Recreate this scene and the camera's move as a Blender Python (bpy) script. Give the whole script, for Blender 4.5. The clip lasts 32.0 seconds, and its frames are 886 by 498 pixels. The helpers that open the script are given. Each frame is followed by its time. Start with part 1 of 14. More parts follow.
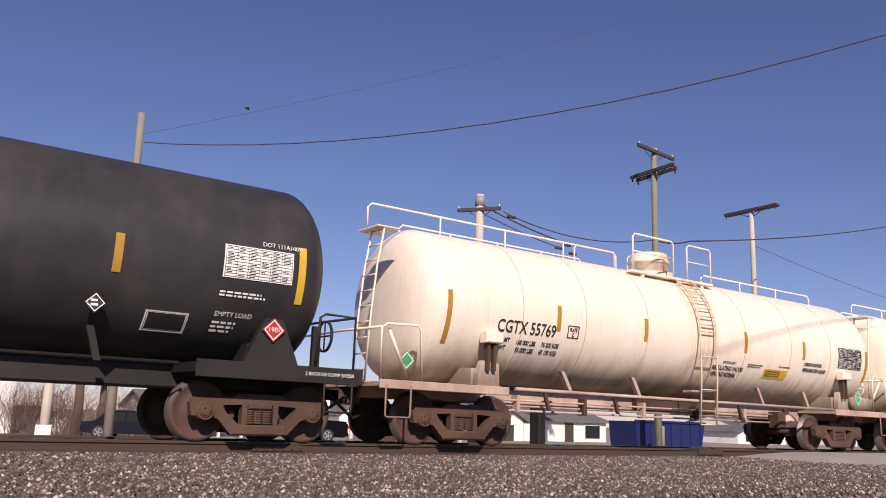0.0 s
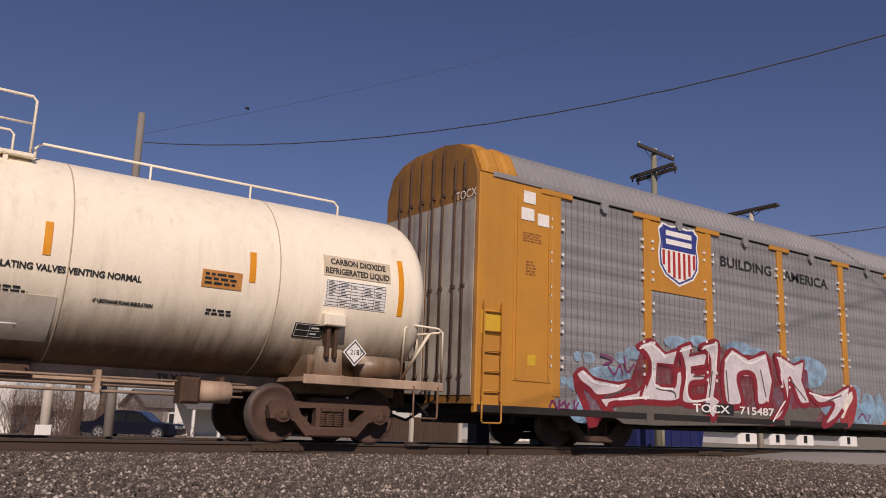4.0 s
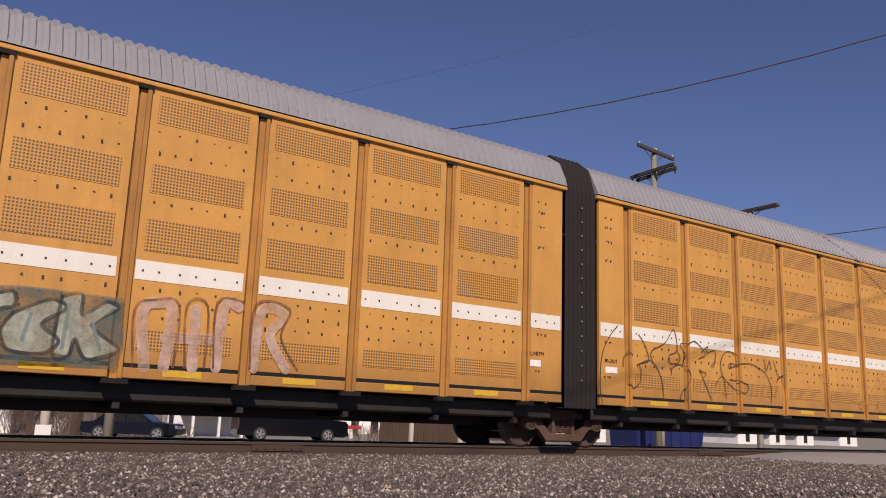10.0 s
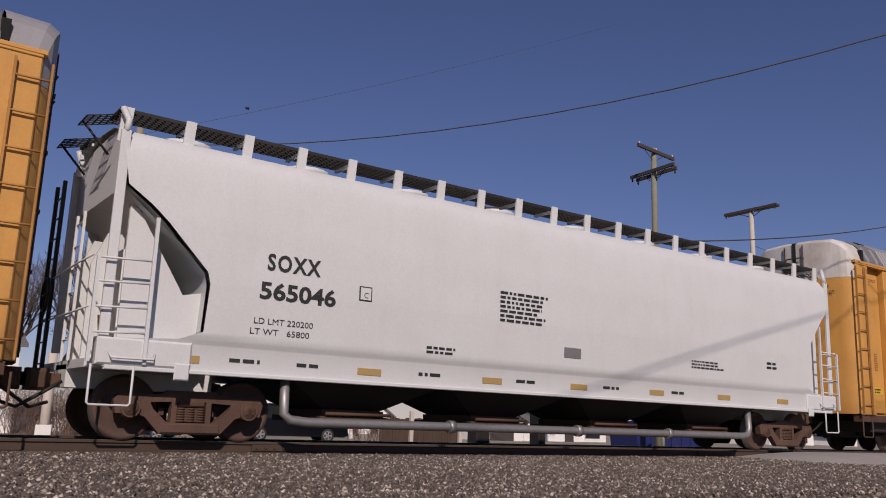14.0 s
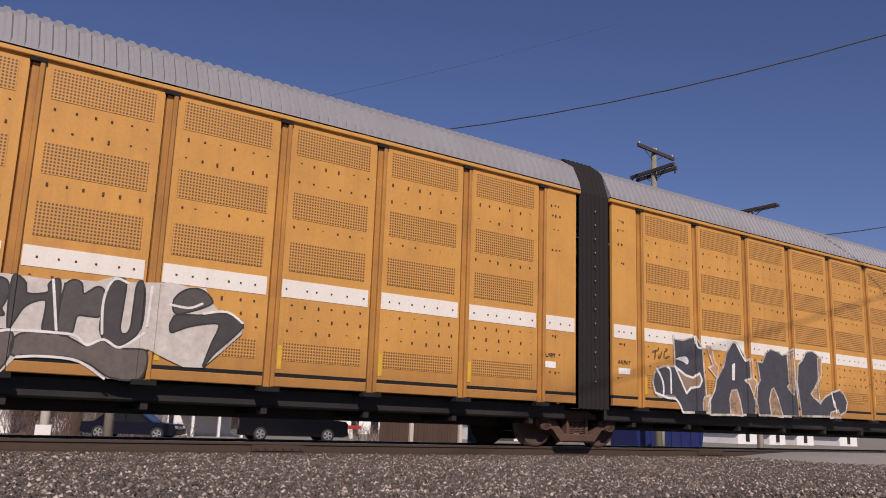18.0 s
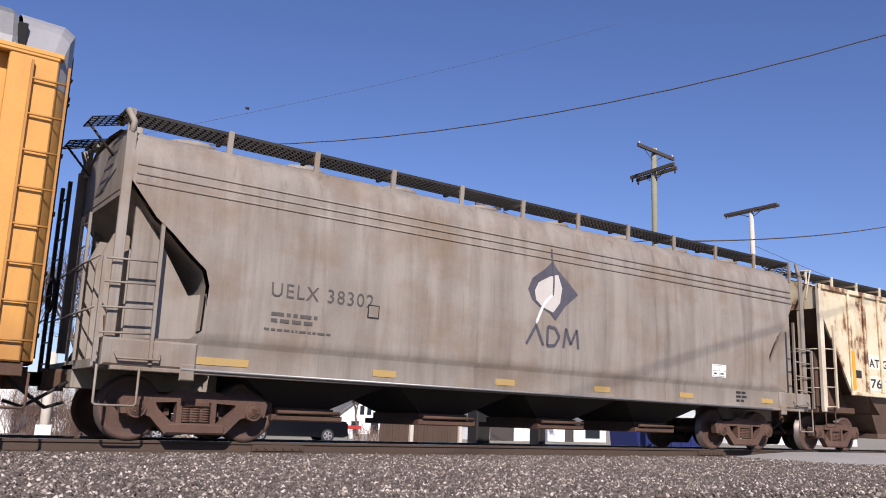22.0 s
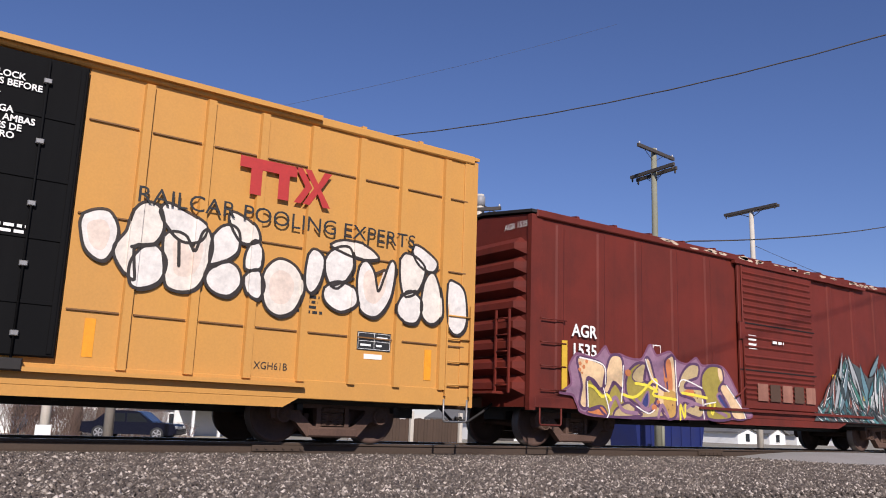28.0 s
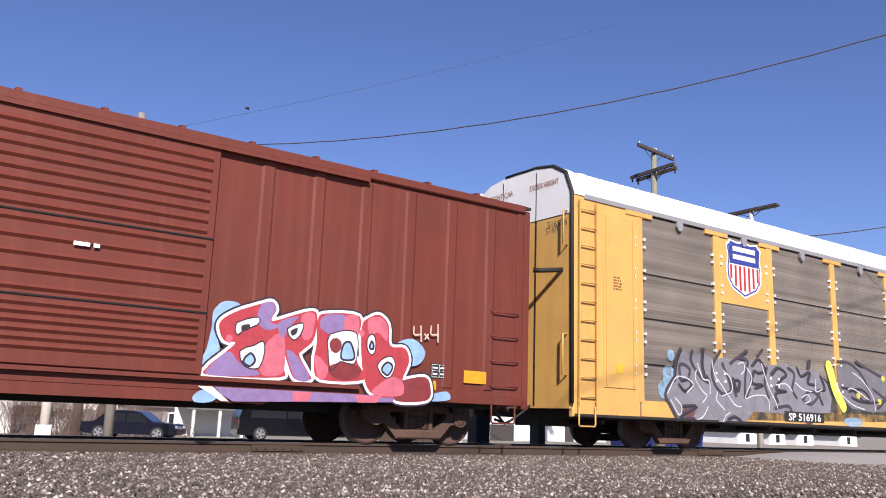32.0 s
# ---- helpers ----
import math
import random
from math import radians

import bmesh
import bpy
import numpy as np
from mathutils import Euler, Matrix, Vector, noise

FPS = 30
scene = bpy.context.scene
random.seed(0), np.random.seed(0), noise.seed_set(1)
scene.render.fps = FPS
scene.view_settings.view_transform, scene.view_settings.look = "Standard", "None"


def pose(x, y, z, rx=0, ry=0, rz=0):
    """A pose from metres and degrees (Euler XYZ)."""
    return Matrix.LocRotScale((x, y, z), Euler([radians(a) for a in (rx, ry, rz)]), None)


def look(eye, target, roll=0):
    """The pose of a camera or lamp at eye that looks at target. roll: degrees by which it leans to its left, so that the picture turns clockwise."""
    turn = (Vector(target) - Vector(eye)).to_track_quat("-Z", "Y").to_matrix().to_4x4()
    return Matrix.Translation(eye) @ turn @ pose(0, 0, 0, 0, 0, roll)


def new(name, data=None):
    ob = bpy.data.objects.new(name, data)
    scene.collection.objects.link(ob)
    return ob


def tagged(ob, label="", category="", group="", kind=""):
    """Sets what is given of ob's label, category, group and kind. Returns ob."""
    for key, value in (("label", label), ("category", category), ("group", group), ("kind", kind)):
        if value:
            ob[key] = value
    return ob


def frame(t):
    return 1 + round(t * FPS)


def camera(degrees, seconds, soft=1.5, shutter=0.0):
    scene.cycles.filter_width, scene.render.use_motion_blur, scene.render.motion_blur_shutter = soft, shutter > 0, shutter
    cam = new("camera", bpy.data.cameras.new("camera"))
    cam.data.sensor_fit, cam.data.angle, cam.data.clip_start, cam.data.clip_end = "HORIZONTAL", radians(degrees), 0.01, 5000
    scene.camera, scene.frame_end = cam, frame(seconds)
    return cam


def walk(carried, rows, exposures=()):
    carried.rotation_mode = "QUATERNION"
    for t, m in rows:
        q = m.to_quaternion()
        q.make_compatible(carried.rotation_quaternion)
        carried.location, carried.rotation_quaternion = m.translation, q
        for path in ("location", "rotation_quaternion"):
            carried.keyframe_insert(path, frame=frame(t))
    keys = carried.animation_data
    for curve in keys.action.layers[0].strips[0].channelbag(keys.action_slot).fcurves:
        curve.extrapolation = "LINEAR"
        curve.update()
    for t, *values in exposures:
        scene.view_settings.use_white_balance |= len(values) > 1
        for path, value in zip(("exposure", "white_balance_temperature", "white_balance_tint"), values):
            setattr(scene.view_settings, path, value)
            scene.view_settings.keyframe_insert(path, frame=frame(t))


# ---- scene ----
from mathutils.geometry import tessellate_polygon

# ================= camera =================
EYE = Vector((0.0, -13.6, 0.418))
YAW, PITCH, LEAN = radians(-35.41), radians(11.55), 2.013
AHEAD = Vector((-math.sin(YAW) * math.cos(PITCH), math.cos(YAW) * math.cos(PITCH), math.sin(PITCH)))
cam = camera(55.4, 32.0, soft=1.0)
STAND = look(EYE, EYE + AHEAD * 10, LEAN)
walk(cam, [(0.0, STAND), (32.0, STAND)],
     [(0.0, 0.10, 6950, 22), (0.5, -0.40, 7000, 20), (1.0, -0.66, 7050, 20), (2.0, -0.72, 7150, 20), (3.5, -0.80, 7150, 22), (4.0, -0.56, 7150, 22), (4.5, -0.15, 7000, 22), (6.8, 0.05, 7000, 22), (8.0, -0.17, 7000, 22), (9.0, -0.24, 6900, 22), (13.0, -0.30, 6800, 22), (14.0, -0.50, 6750, 22), (17.0, -0.36, 6650, 21), (20.0, -0.30, 6550, 20), (21.6, 0.05, 6400, 18), (22.0, 0.46, 6200, 16), (23.0, 0.46, 6100, 15), (24.0, 0.12, 5950, 14), (24.5, 0.08, 5950, 14), (26.5, -0.06, 6200, 16), (27.5, 0.24, 6200, 15), (28.0, 0.14, 6200, 15), (28.5, 0.27, 6150, 15), (29.0, 0.62, 6250, 17), (29.3, 0.76, 6250, 17), (30.0, 0.88, 6200, 17), (31.0, 0.88, 6200, 17), (32.0, 0.58, 6250, 17)])

# ================= world and sun =================
SUN_EL, SUN_AZ = radians(34), (-0.43, -0.90)
world = bpy.data.worlds.new("sky")
scene.world = world
world.use_nodes = True
wn = world.node_tree
sky = wn.nodes.new("ShaderNodeTexSky")
sky.sky_type, sky.sun_disc = "NISHITA", False
sky.sun_elevation, sky.sun_rotation = SUN_EL, math.atan2(SUN_AZ[0], SUN_AZ[1])
sky.air_density, sky.dust_density, sky.ozone_density = 1.0, 0.0, 4.0
wn.nodes["Background"].inputs["Strength"].default_value = 0.071
tint = wn.nodes.new("ShaderNodeMix")
tint.data_type, tint.blend_type = "RGBA", "MULTIPLY"
tint.inputs[0].default_value, tint.inputs[7].default_value = 1.0, (0.93, 0.91, 1.14, 1)
wn.links.new(sky.outputs[0], tint.inputs[6])
wn.links.new(tint.outputs[2], wn.nodes["Background"].inputs[0])
sun = new("sun", bpy.data.lights.new("sun", "SUN"))
sun.data.energy, sun.data.angle, sun.data.color = 4.8, radians(0.55), (1.0, 0.93, 0.83)
sun.matrix_world = look((SUN_AZ[0] * 60, SUN_AZ[1] * 60, 60 * math.tan(SUN_EL)), (0, 0, 0))

# ================= materials =================
def nodes_of(name):
    m = bpy.data.materials.new(name)
    m.use_nodes = True
    nt = m.node_tree
    return m, nt, nt.nodes["Principled BSDF"]


def tex(nt, scale, detail=4.0, rough=0.6, stretch=(1, 1, 1), space="Object"):
    """Noise in object space, stretched."""
    co = nt.nodes.new("ShaderNodeTexCoord")
    mp = nt.nodes.new("ShaderNodeMapping")
    mp.inputs["Scale"].default_value = stretch
    nt.links.new(co.outputs[space], mp.inputs[0])
    n = nt.nodes.new("ShaderNodeTexNoise")
    n.inputs["Scale"].default_value, n.inputs["Detail"].default_value, n.inputs["Roughness"].default_value = scale, detail, rough
    nt.links.new(mp.outputs[0], n.inputs["Vector"])
    return n.outputs["Fac"]


def ramp(nt, fac, a, b, ca, cb):
    r = nt.nodes.new("ShaderNodeValToRGB")
    r.color_ramp.elements[0].position, r.color_ramp.elements[1].position = a, b
    r.color_ramp.elements[0].color, r.color_ramp.elements[1].color = (*ca, 1), (*cb, 1)
    nt.links.new(fac, r.inputs[0])
    return r.outputs["Color"]


def mix(nt, fac, a, b, kind="MIX"):
    m = nt.nodes.new("ShaderNodeMix")
    m.data_type, m.blend_type = "RGBA", kind
    for sock, val in ((m.inputs[0], fac), (m.inputs[6], a), (m.inputs[7], b)):
        if isinstance(val, (int, float)):
            sock.default_value = val
        elif isinstance(val, tuple):
            sock.default_value = (*val, 1)
        else:
            nt.links.new(val, sock)
    return m.outputs[2]


def bump(nt, bsdf, height, strength, dist=0.01):
    b = nt.nodes.new("ShaderNodeBump")
    b.inputs["Strength"].default_value, b.inputs["Distance"].default_value = strength, dist
    nt.links.new(height, b.inputs["Height"])
    nt.links.new(b.outputs[0], bsdf.inputs["Normal"])


def paint(name, col, rough=0.5, grime=(0.12, 0.09, 0.07), dirt=0.35, streak=0.3, metal=0.0, rust=0.0, grain=0.15, dents=0.15):
    """Weathered paint: mottling, vertical streaks of grime, fine grain, some rust."""
    m, nt, b = nodes_of(name)
    big = tex(nt, 0.9, 5, 0.6)
    c = mix(nt, ramp(nt, big, 0.35, 0.7, (0, 0, 0), (dirt,) * 3), col, grime)
    st = tex(nt, 1.0, 5, 0.65, (3.5, 3.5, 0.25))
    c = mix(nt, ramp(nt, st, 0.48, 0.78, (0, 0, 0), (streak,) * 3), c, grime)
    fine = tex(nt, 28, 3, 0.7)
    c = mix(nt, grain, c, ramp(nt, fine, 0.3, 0.7, tuple(x * 0.6 for x in col), tuple(min(1, x * 1.25) for x in col)))
    if rust:
        rs = tex(nt, 1.15, 9, 0.68, (1, 1, 0.7))
        c = mix(nt, ramp(nt, rs, 0.62 - 0.10 * rust, 0.70, (0, 0, 0), (0.85,) * 3), c, (0.17, 0.065, 0.03))
        hz = tex(nt, 0.8, 5, 0.6, (1.5, 1, 0.6))
        c = mix(nt, ramp(nt, hz, 0.5, 0.75, (0, 0, 0), (0.45,) * 3), c, (0.42, 0.24, 0.09))
    nt.links.new(c, b.inputs["Base Color"])
    b.inputs["Metallic"].default_value = metal
    b.inputs["Specular IOR Level"].default_value = 0.3
    rr = nt.nodes.new("ShaderNodeMapRange")
    rr.inputs[3].default_value, rr.inputs[4].default_value = max(0.05, rough - 0.12), min(1, rough + 0.18)
    nt.links.new(big, rr.inputs[0])
    nt.links.new(rr.outputs[0], b.inputs["Roughness"])
    bump(nt, b, tex(nt, 2.2, 3, 0.5), dents, 0.02)
    return m


def flat(name, col, rough=0.6, metal=0.0, glow=0.0, grain=0.12):
    """Plain coat with a light grain."""
    m, nt, b = nodes_of(name)
    fine = tex(nt, 9, 4, 0.7)
    nt.links.new(ramp(nt, fine, 0.25, 0.75, tuple(x * (1 - grain) for x in col), tuple(min(1, x * (1 + grain)) for x in col)), b.inputs["Base Color"])
    b.inputs["Roughness"].default_value, b.inputs["Metallic"].default_value = rough, metal
    if glow:
        b.inputs["Emission Color"].default_value, b.inputs["Emission Strength"].default_value = (*col, 1), glow
    return m


MAT = {}
def mat(key, make=None):
    if key not in MAT:
        MAT[key] = make()
    return MAT[key]

POSTYELLOW = paint("streaked_post_paint", (0.50, 0.235, 0.055), 0.55, (0.14, 0.07, 0.03), 0.6, 0.6, dents=0.2)
YELLOW2 = paint("yellow_box_paint", (0.56, 0.275, 0.065), 0.5, (0.38, 0.20, 0.07), 0.3, 0.15)
DULLYELLOW = paint("dull_amber_paint", (0.34, 0.16, 0.04), 0.6, (0.08, 0.05, 0.03), 0.7, 0.6)
DIRTYWHITE = paint("grimy_white_paint", (0.50, 0.47, 0.42), 0.6, (0.12, 0.09, 0.07), 0.75, 0.8)
UPYELLOW = paint("amber_paint", (0.56, 0.255, 0.04), 0.5, (0.28, 0.14, 0.05), 0.35, 0.3)

FADEDYELLOW = paint("faded_yellow_paint", (0.64, 0.37, 0.10), 0.55, (0.34, 0.20, 0.08), 0.4, 0.35)


def grimed_and_shaded(name, col, rough, grime, dirt, streak, low_tone, low, high, amount):
    """Paint with brown brake dust up the belly and belly shade put into the colour, its edge broken by runs and
    blotches.
    """
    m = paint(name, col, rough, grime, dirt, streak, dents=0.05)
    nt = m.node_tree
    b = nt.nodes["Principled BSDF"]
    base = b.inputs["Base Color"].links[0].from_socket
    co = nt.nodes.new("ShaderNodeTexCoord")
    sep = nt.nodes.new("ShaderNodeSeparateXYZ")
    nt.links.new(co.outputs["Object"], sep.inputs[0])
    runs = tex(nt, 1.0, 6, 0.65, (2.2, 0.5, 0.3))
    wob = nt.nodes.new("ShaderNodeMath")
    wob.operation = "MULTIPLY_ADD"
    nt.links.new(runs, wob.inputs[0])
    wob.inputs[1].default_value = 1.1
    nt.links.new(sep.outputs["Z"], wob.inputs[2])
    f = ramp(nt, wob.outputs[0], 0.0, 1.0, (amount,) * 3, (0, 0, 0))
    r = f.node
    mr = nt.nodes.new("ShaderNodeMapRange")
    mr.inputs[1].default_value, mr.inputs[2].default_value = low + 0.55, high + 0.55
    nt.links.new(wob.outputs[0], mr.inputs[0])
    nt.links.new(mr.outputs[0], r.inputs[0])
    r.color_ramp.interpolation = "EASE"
    nt.links.new(mix(nt, f, base, low_tone), b.inputs["Base Color"])
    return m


def rust_patched(name, col):
    """Chalky cream paint with sharp-edged patches of red rust, thickest over the first bays."""
    m = paint(name, col, 0.6, (0.34, 0.25, 0.15), 0.4, 0.4)
    nt = m.node_tree
    b = nt.nodes["Principled BSDF"]
    base = b.inputs["Base Color"].links[0].from_socket
    co = nt.nodes.new("ShaderNodeTexCoord")
    sep = nt.nodes.new("ShaderNodeSeparateXYZ")
    nt.links.new(co.outputs["Object"], sep.inputs[0])
    mr = nt.nodes.new("ShaderNodeMapRange")
    mr.inputs[1].default_value, mr.inputs[2].default_value, mr.inputs[3].default_value, mr.inputs[4].default_value = 2.0, 8.5, 0.085, -0.035
    nt.links.new(sep.outputs["X"], mr.inputs[0])
    add = nt.nodes.new("ShaderNodeMath")
    add.operation = "ADD"
    nt.links.new(tex(nt, 1.3, 10, 0.66, (1.3, 1, 0.75)), add.inputs[0])
    nt.links.new(mr.outputs[0], add.inputs[1])
    pale = ramp(nt, add.outputs[0], 0.545, 0.62, (0, 0, 0), (0.5,) * 3)
    c = mix(nt, pale, base, (0.44, 0.27, 0.13))
    dark = ramp(nt, add.outputs[0], 0.61, 0.672, (0, 0, 0), (0.92,) * 3)
    c = mix(nt, dark, c, (0.125, 0.048, 0.026))
    nt.links.new(c, b.inputs["Base Color"])
    return m



def stained(m, col, amount, scale, lo, hi, stretch=(1, 1, 1)):
    """Lay one more coat of blotches or runs over a paint."""
    nt = m.node_tree
    b = nt.nodes["Principled BSDF"]
    base = b.inputs["Base Color"].links[0].from_socket
    f = ramp(nt, tex(nt, scale, 6, 0.66, stretch), lo, hi, (0, 0, 0), (amount,) * 3)
    nt.links.new(mix(nt, f, base, col), b.inputs["Base Color"])
    return m


YELLOW = grimed_and_shaded("yellow_paint", (0.62, 0.312, 0.076), 0.5, (0.30, 0.15, 0.05), 0.4, 0.32, (0.20, 0.085, 0.03), 0.75, 1.9, 0.5)
stained(YELLOW, (0.36, 0.16, 0.05), 0.4, 1.0, 0.56, 0.76, (5.0, 5.0, 0.25))
# Tank bellies: brake dust plus shade, both painted darker towards the bottom.
WHITETANK = grimed_and_shaded("cream_tank_paint", (0.88, 0.765, 0.64), 0.36, (0.57, 0.43, 0.31), 0.18, 0.22, (0.13, 0.075, 0.045), 1.05, 1.95, 0.85)
WHITETANK2 = grimed_and_shaded("ivory_tank_paint", (0.97, 0.87, 0.70), 0.34, (0.50, 0.37, 0.23), 0.12, 0.20, (0.13, 0.068, 0.034), 1.10, 2.20, 0.96)
def runs_below(m, x0, x1, col, amount):
    """Soft rust runs down the shell below the dome, fading out to either side."""
    nt = m.node_tree
    b = nt.nodes["Principled BSDF"]
    base = b.inputs["Base Color"].links[0].from_socket
    co, sep = nt.nodes.new("ShaderNodeTexCoord"), nt.nodes.new("ShaderNodeSeparateXYZ")
    nt.links.new(co.outputs["Object"], sep.inputs[0])
    off = nt.nodes.new("ShaderNodeMath")
    off.operation = "SUBTRACT"
    off.inputs[1].default_value = (x0 + x1) / 2
    nt.links.new(sep.outputs["X"], off.inputs[0])
    far = nt.nodes.new("ShaderNodeMath")
    far.operation = "ABSOLUTE"
    nt.links.new(off.outputs[0], far.inputs[0])
    mr = nt.nodes.new("ShaderNodeMapRange")
    mr.inputs[1].default_value, mr.inputs[2].default_value, mr.inputs[3].default_value, mr.inputs[4].default_value = 0.25 * (x1 - x0), 0.5 * (x1 - x0), amount, 0.0
    nt.links.new(far.outputs[0], mr.inputs[0])
    mul = nt.nodes.new("ShaderNodeMath")
    mul.operation = "MULTIPLY"
    nt.links.new(mr.outputs[0], mul.inputs[0])
    st = ramp(nt, tex(nt, 1.0, 5, 0.6, (5.0, 1.0, 0.22)), 0.42, 0.66, (0.05,) * 3, (1, 1, 1))
    nt.links.new(st, mul.inputs[1])
    nt.links.new(mix(nt, mul.outputs[0], base, col), b.inputs["Base Color"])


runs_below(WHITETANK, 7.9, 9.2, (0.50, 0.30, 0.13), 0.55)
runs_below(WHITETANK2, 7.2, 9.6, (0.50, 0.32, 0.15), 0.45)
LOWCREAM = paint("dusty_cream_frame_paint", (0.56, 0.42, 0.345), 0.55, (0.17, 0.095, 0.07), 0.6, 0.5)
CHALK = paint("chalky_patch_paint", (0.70, 0.66, 0.54), 0.6, (0.45, 0.38, 0.28), 0.5, 0.5)
LOWBROWN = paint("grimy_cream_frame_paint", (0.54, 0.39, 0.28), 0.6, (0.12, 0.07, 0.045), 0.8, 0.65)
PATCHWHITE = paint("repainted_patch", (0.74, 0.68, 0.59), 0.45, (0.36, 0.28, 0.21), 0.6, 0.55)
SEAM = flat("weld_seam_grime", (0.50, 0.39, 0.29), 0.7)
LEMONSTEEL = paint("cream_yellow_steel", (0.74, 0.60, 0.44), 0.6, (0.2, 0.13, 0.07), 0.5, 0.4)
BLACKTANK = paint("black_tank_paint", (0.028, 0.027, 0.030), 0.45, (0.075, 0.065, 0.06), 0.5, 0.35, dents=0.05)
BLACK = paint("black_frame_and_shade_paint", (0.018, 0.017, 0.017), 0.6, (0.05, 0.04, 0.033), 0.5, 0.3)
DOORBLACK = paint("black_door_paint", (0.004, 0.004, 0.0045), 0.75, (0.012, 0.011, 0.011), 0.3, 0.2)
DOORBLACK.node_tree.nodes["Principled BSDF"].inputs["Specular IOR Level"].default_value = 0.12
DIRTYTOP = paint("scuffed_white_paint", (0.66, 0.64, 0.60), 0.55, (0.30, 0.24, 0.18), 0.7, 0.6)
GALV = paint("galvanised_roof", (0.29, 0.285, 0.295), 0.55, (0.20, 0.19, 0.19), 0.4, 0.3, metal=0.1)
WHITEROOF = paint("white_roof_paint", (0.78, 0.77, 0.74), 0.5, (0.5, 0.47, 0.42), 0.3, 0.25)
LGREY = paint("light_grey_paint", (0.60, 0.61, 0.60), 0.45, (0.42, 0.41, 0.39), 0.2, 0.15, dents=0.06)
MGREY = paint("dull_grey_paint", (0.25, 0.218, 0.185), 0.55, (0.13, 0.10, 0.075), 0.55, 0.65, dents=0.12)
CREAM = rust_patched("cream_hopper_paint", (0.63, 0.57, 0.405))
stained(MGREY, (0.34, 0.30, 0.255), 0.45, 1.0, 0.46, 0.66, (2.6, 2.6, 0.22))
stained(MGREY, (0.17, 0.105, 0.055), 0.55, 0.75, 0.48, 0.70, (0.8, 1, 1.3))
stained(MGREY, (0.07, 0.055, 0.045), 0.5, 1.0, 0.56, 0.74, (5.0, 5.0, 0.2))
stained(WHITETANK2, (0.36, 0.29, 0.19), 0.36, 1.0, 0.55, 0.80, (5.5, 5.5, 0.30))
stained(WHITETANK, (0.46, 0.37, 0.27), 0.3, 1.0, 0.54, 0.78, (5.5, 5.5, 0.35))
CREAMPLAIN = paint("cream_frame_paint", (0.60, 0.54, 0.42), 0.6, (0.25, 0.15, 0.08), 0.6, 0.55)
DULLTAPE = paint("dusty_ochre_tape", (0.42, 0.27, 0.075), 0.6, (0.26, 0.20, 0.13), 0.6, 0.5)
OXIDE = paint("red_oxide_paint", (0.150, 0.022, 0.013), 0.6, (0.060, 0.014, 0.010), 0.5, 0.4)
OXIDE2 = paint("brick_red_paint", (0.150, 0.032, 0.019), 0.6, (0.085, 0.024, 0.016), 0.5, 0.35)
stained(OXIDE2, (0.10, 0.03, 0.022), 0.5, 0.8, 0.48, 0.72, (1.4, 1, 0.8))
stained(OXIDE2, (0.19, 0.062, 0.042), 0.35, 1.0, 0.5, 0.74, (5.0, 5.0, 0.22))
stained(OXIDE, (0.05, 0.012, 0.01), 0.5, 0.8, 0.5, 0.74, (1.4, 1, 0.8))
RUSTY = paint("rusted_steel", (0.10, 0.055, 0.036), 0.8, (0.035, 0.024, 0.02), 0.7, 0.3, dents=0.5, grain=0.4)
TRUCKMAT = paint("dusty_cast_steel", (0.115, 0.066, 0.048), 0.85, (0.030, 0.019, 0.015), 0.6, 0.3, dents=0.5, grain=0.4)
WHEELMAT = paint("brown_wheel_steel", (0.105, 0.060, 0.045), 0.7, (0.04, 0.03, 0.027), 0.6, 0.0, grain=0.3)
TREAD = flat("worn_wheel_tread", (0.13, 0.11, 0.10), 0.5, 0.6)
HOLLOW = flat("dark_void", (0.006, 0.006, 0.006), 0.9)
WHITE = flat("white_lettering", (0.80, 0.78, 0.74), 0.6)
INK = flat("black_lettering", (0.02, 0.02, 0.02), 0.6)
WORNINK = flat("worn_grey_stencil", (0.075, 0.066, 0.06), 0.7)
FAINT = flat("faded_brown_lettering", (0.26, 0.10, 0.03), 0.6)
REDINK = flat("red_lettering", (0.42, 0.03, 0.025), 0.55)
ORANGE = flat("orange_reflective_tape", (0.75, 0.30, 0.015), 0.4)
OCHRE = flat("ochre_reflective_tape", (0.42, 0.22, 0.03), 0.5)
LEMON = flat("yellow_reflective_tape", (0.62, 0.38, 0.03), 0.5)
WHITESTRIPE = paint("white_stripe_paint", (0.80, 0.76, 0.68), 0.5, (0.55, 0.45, 0.33), 0.25, 0.3)
STEEL = flat("grey_steel", (0.30, 0.29, 0.28), 0.5, 0.6)

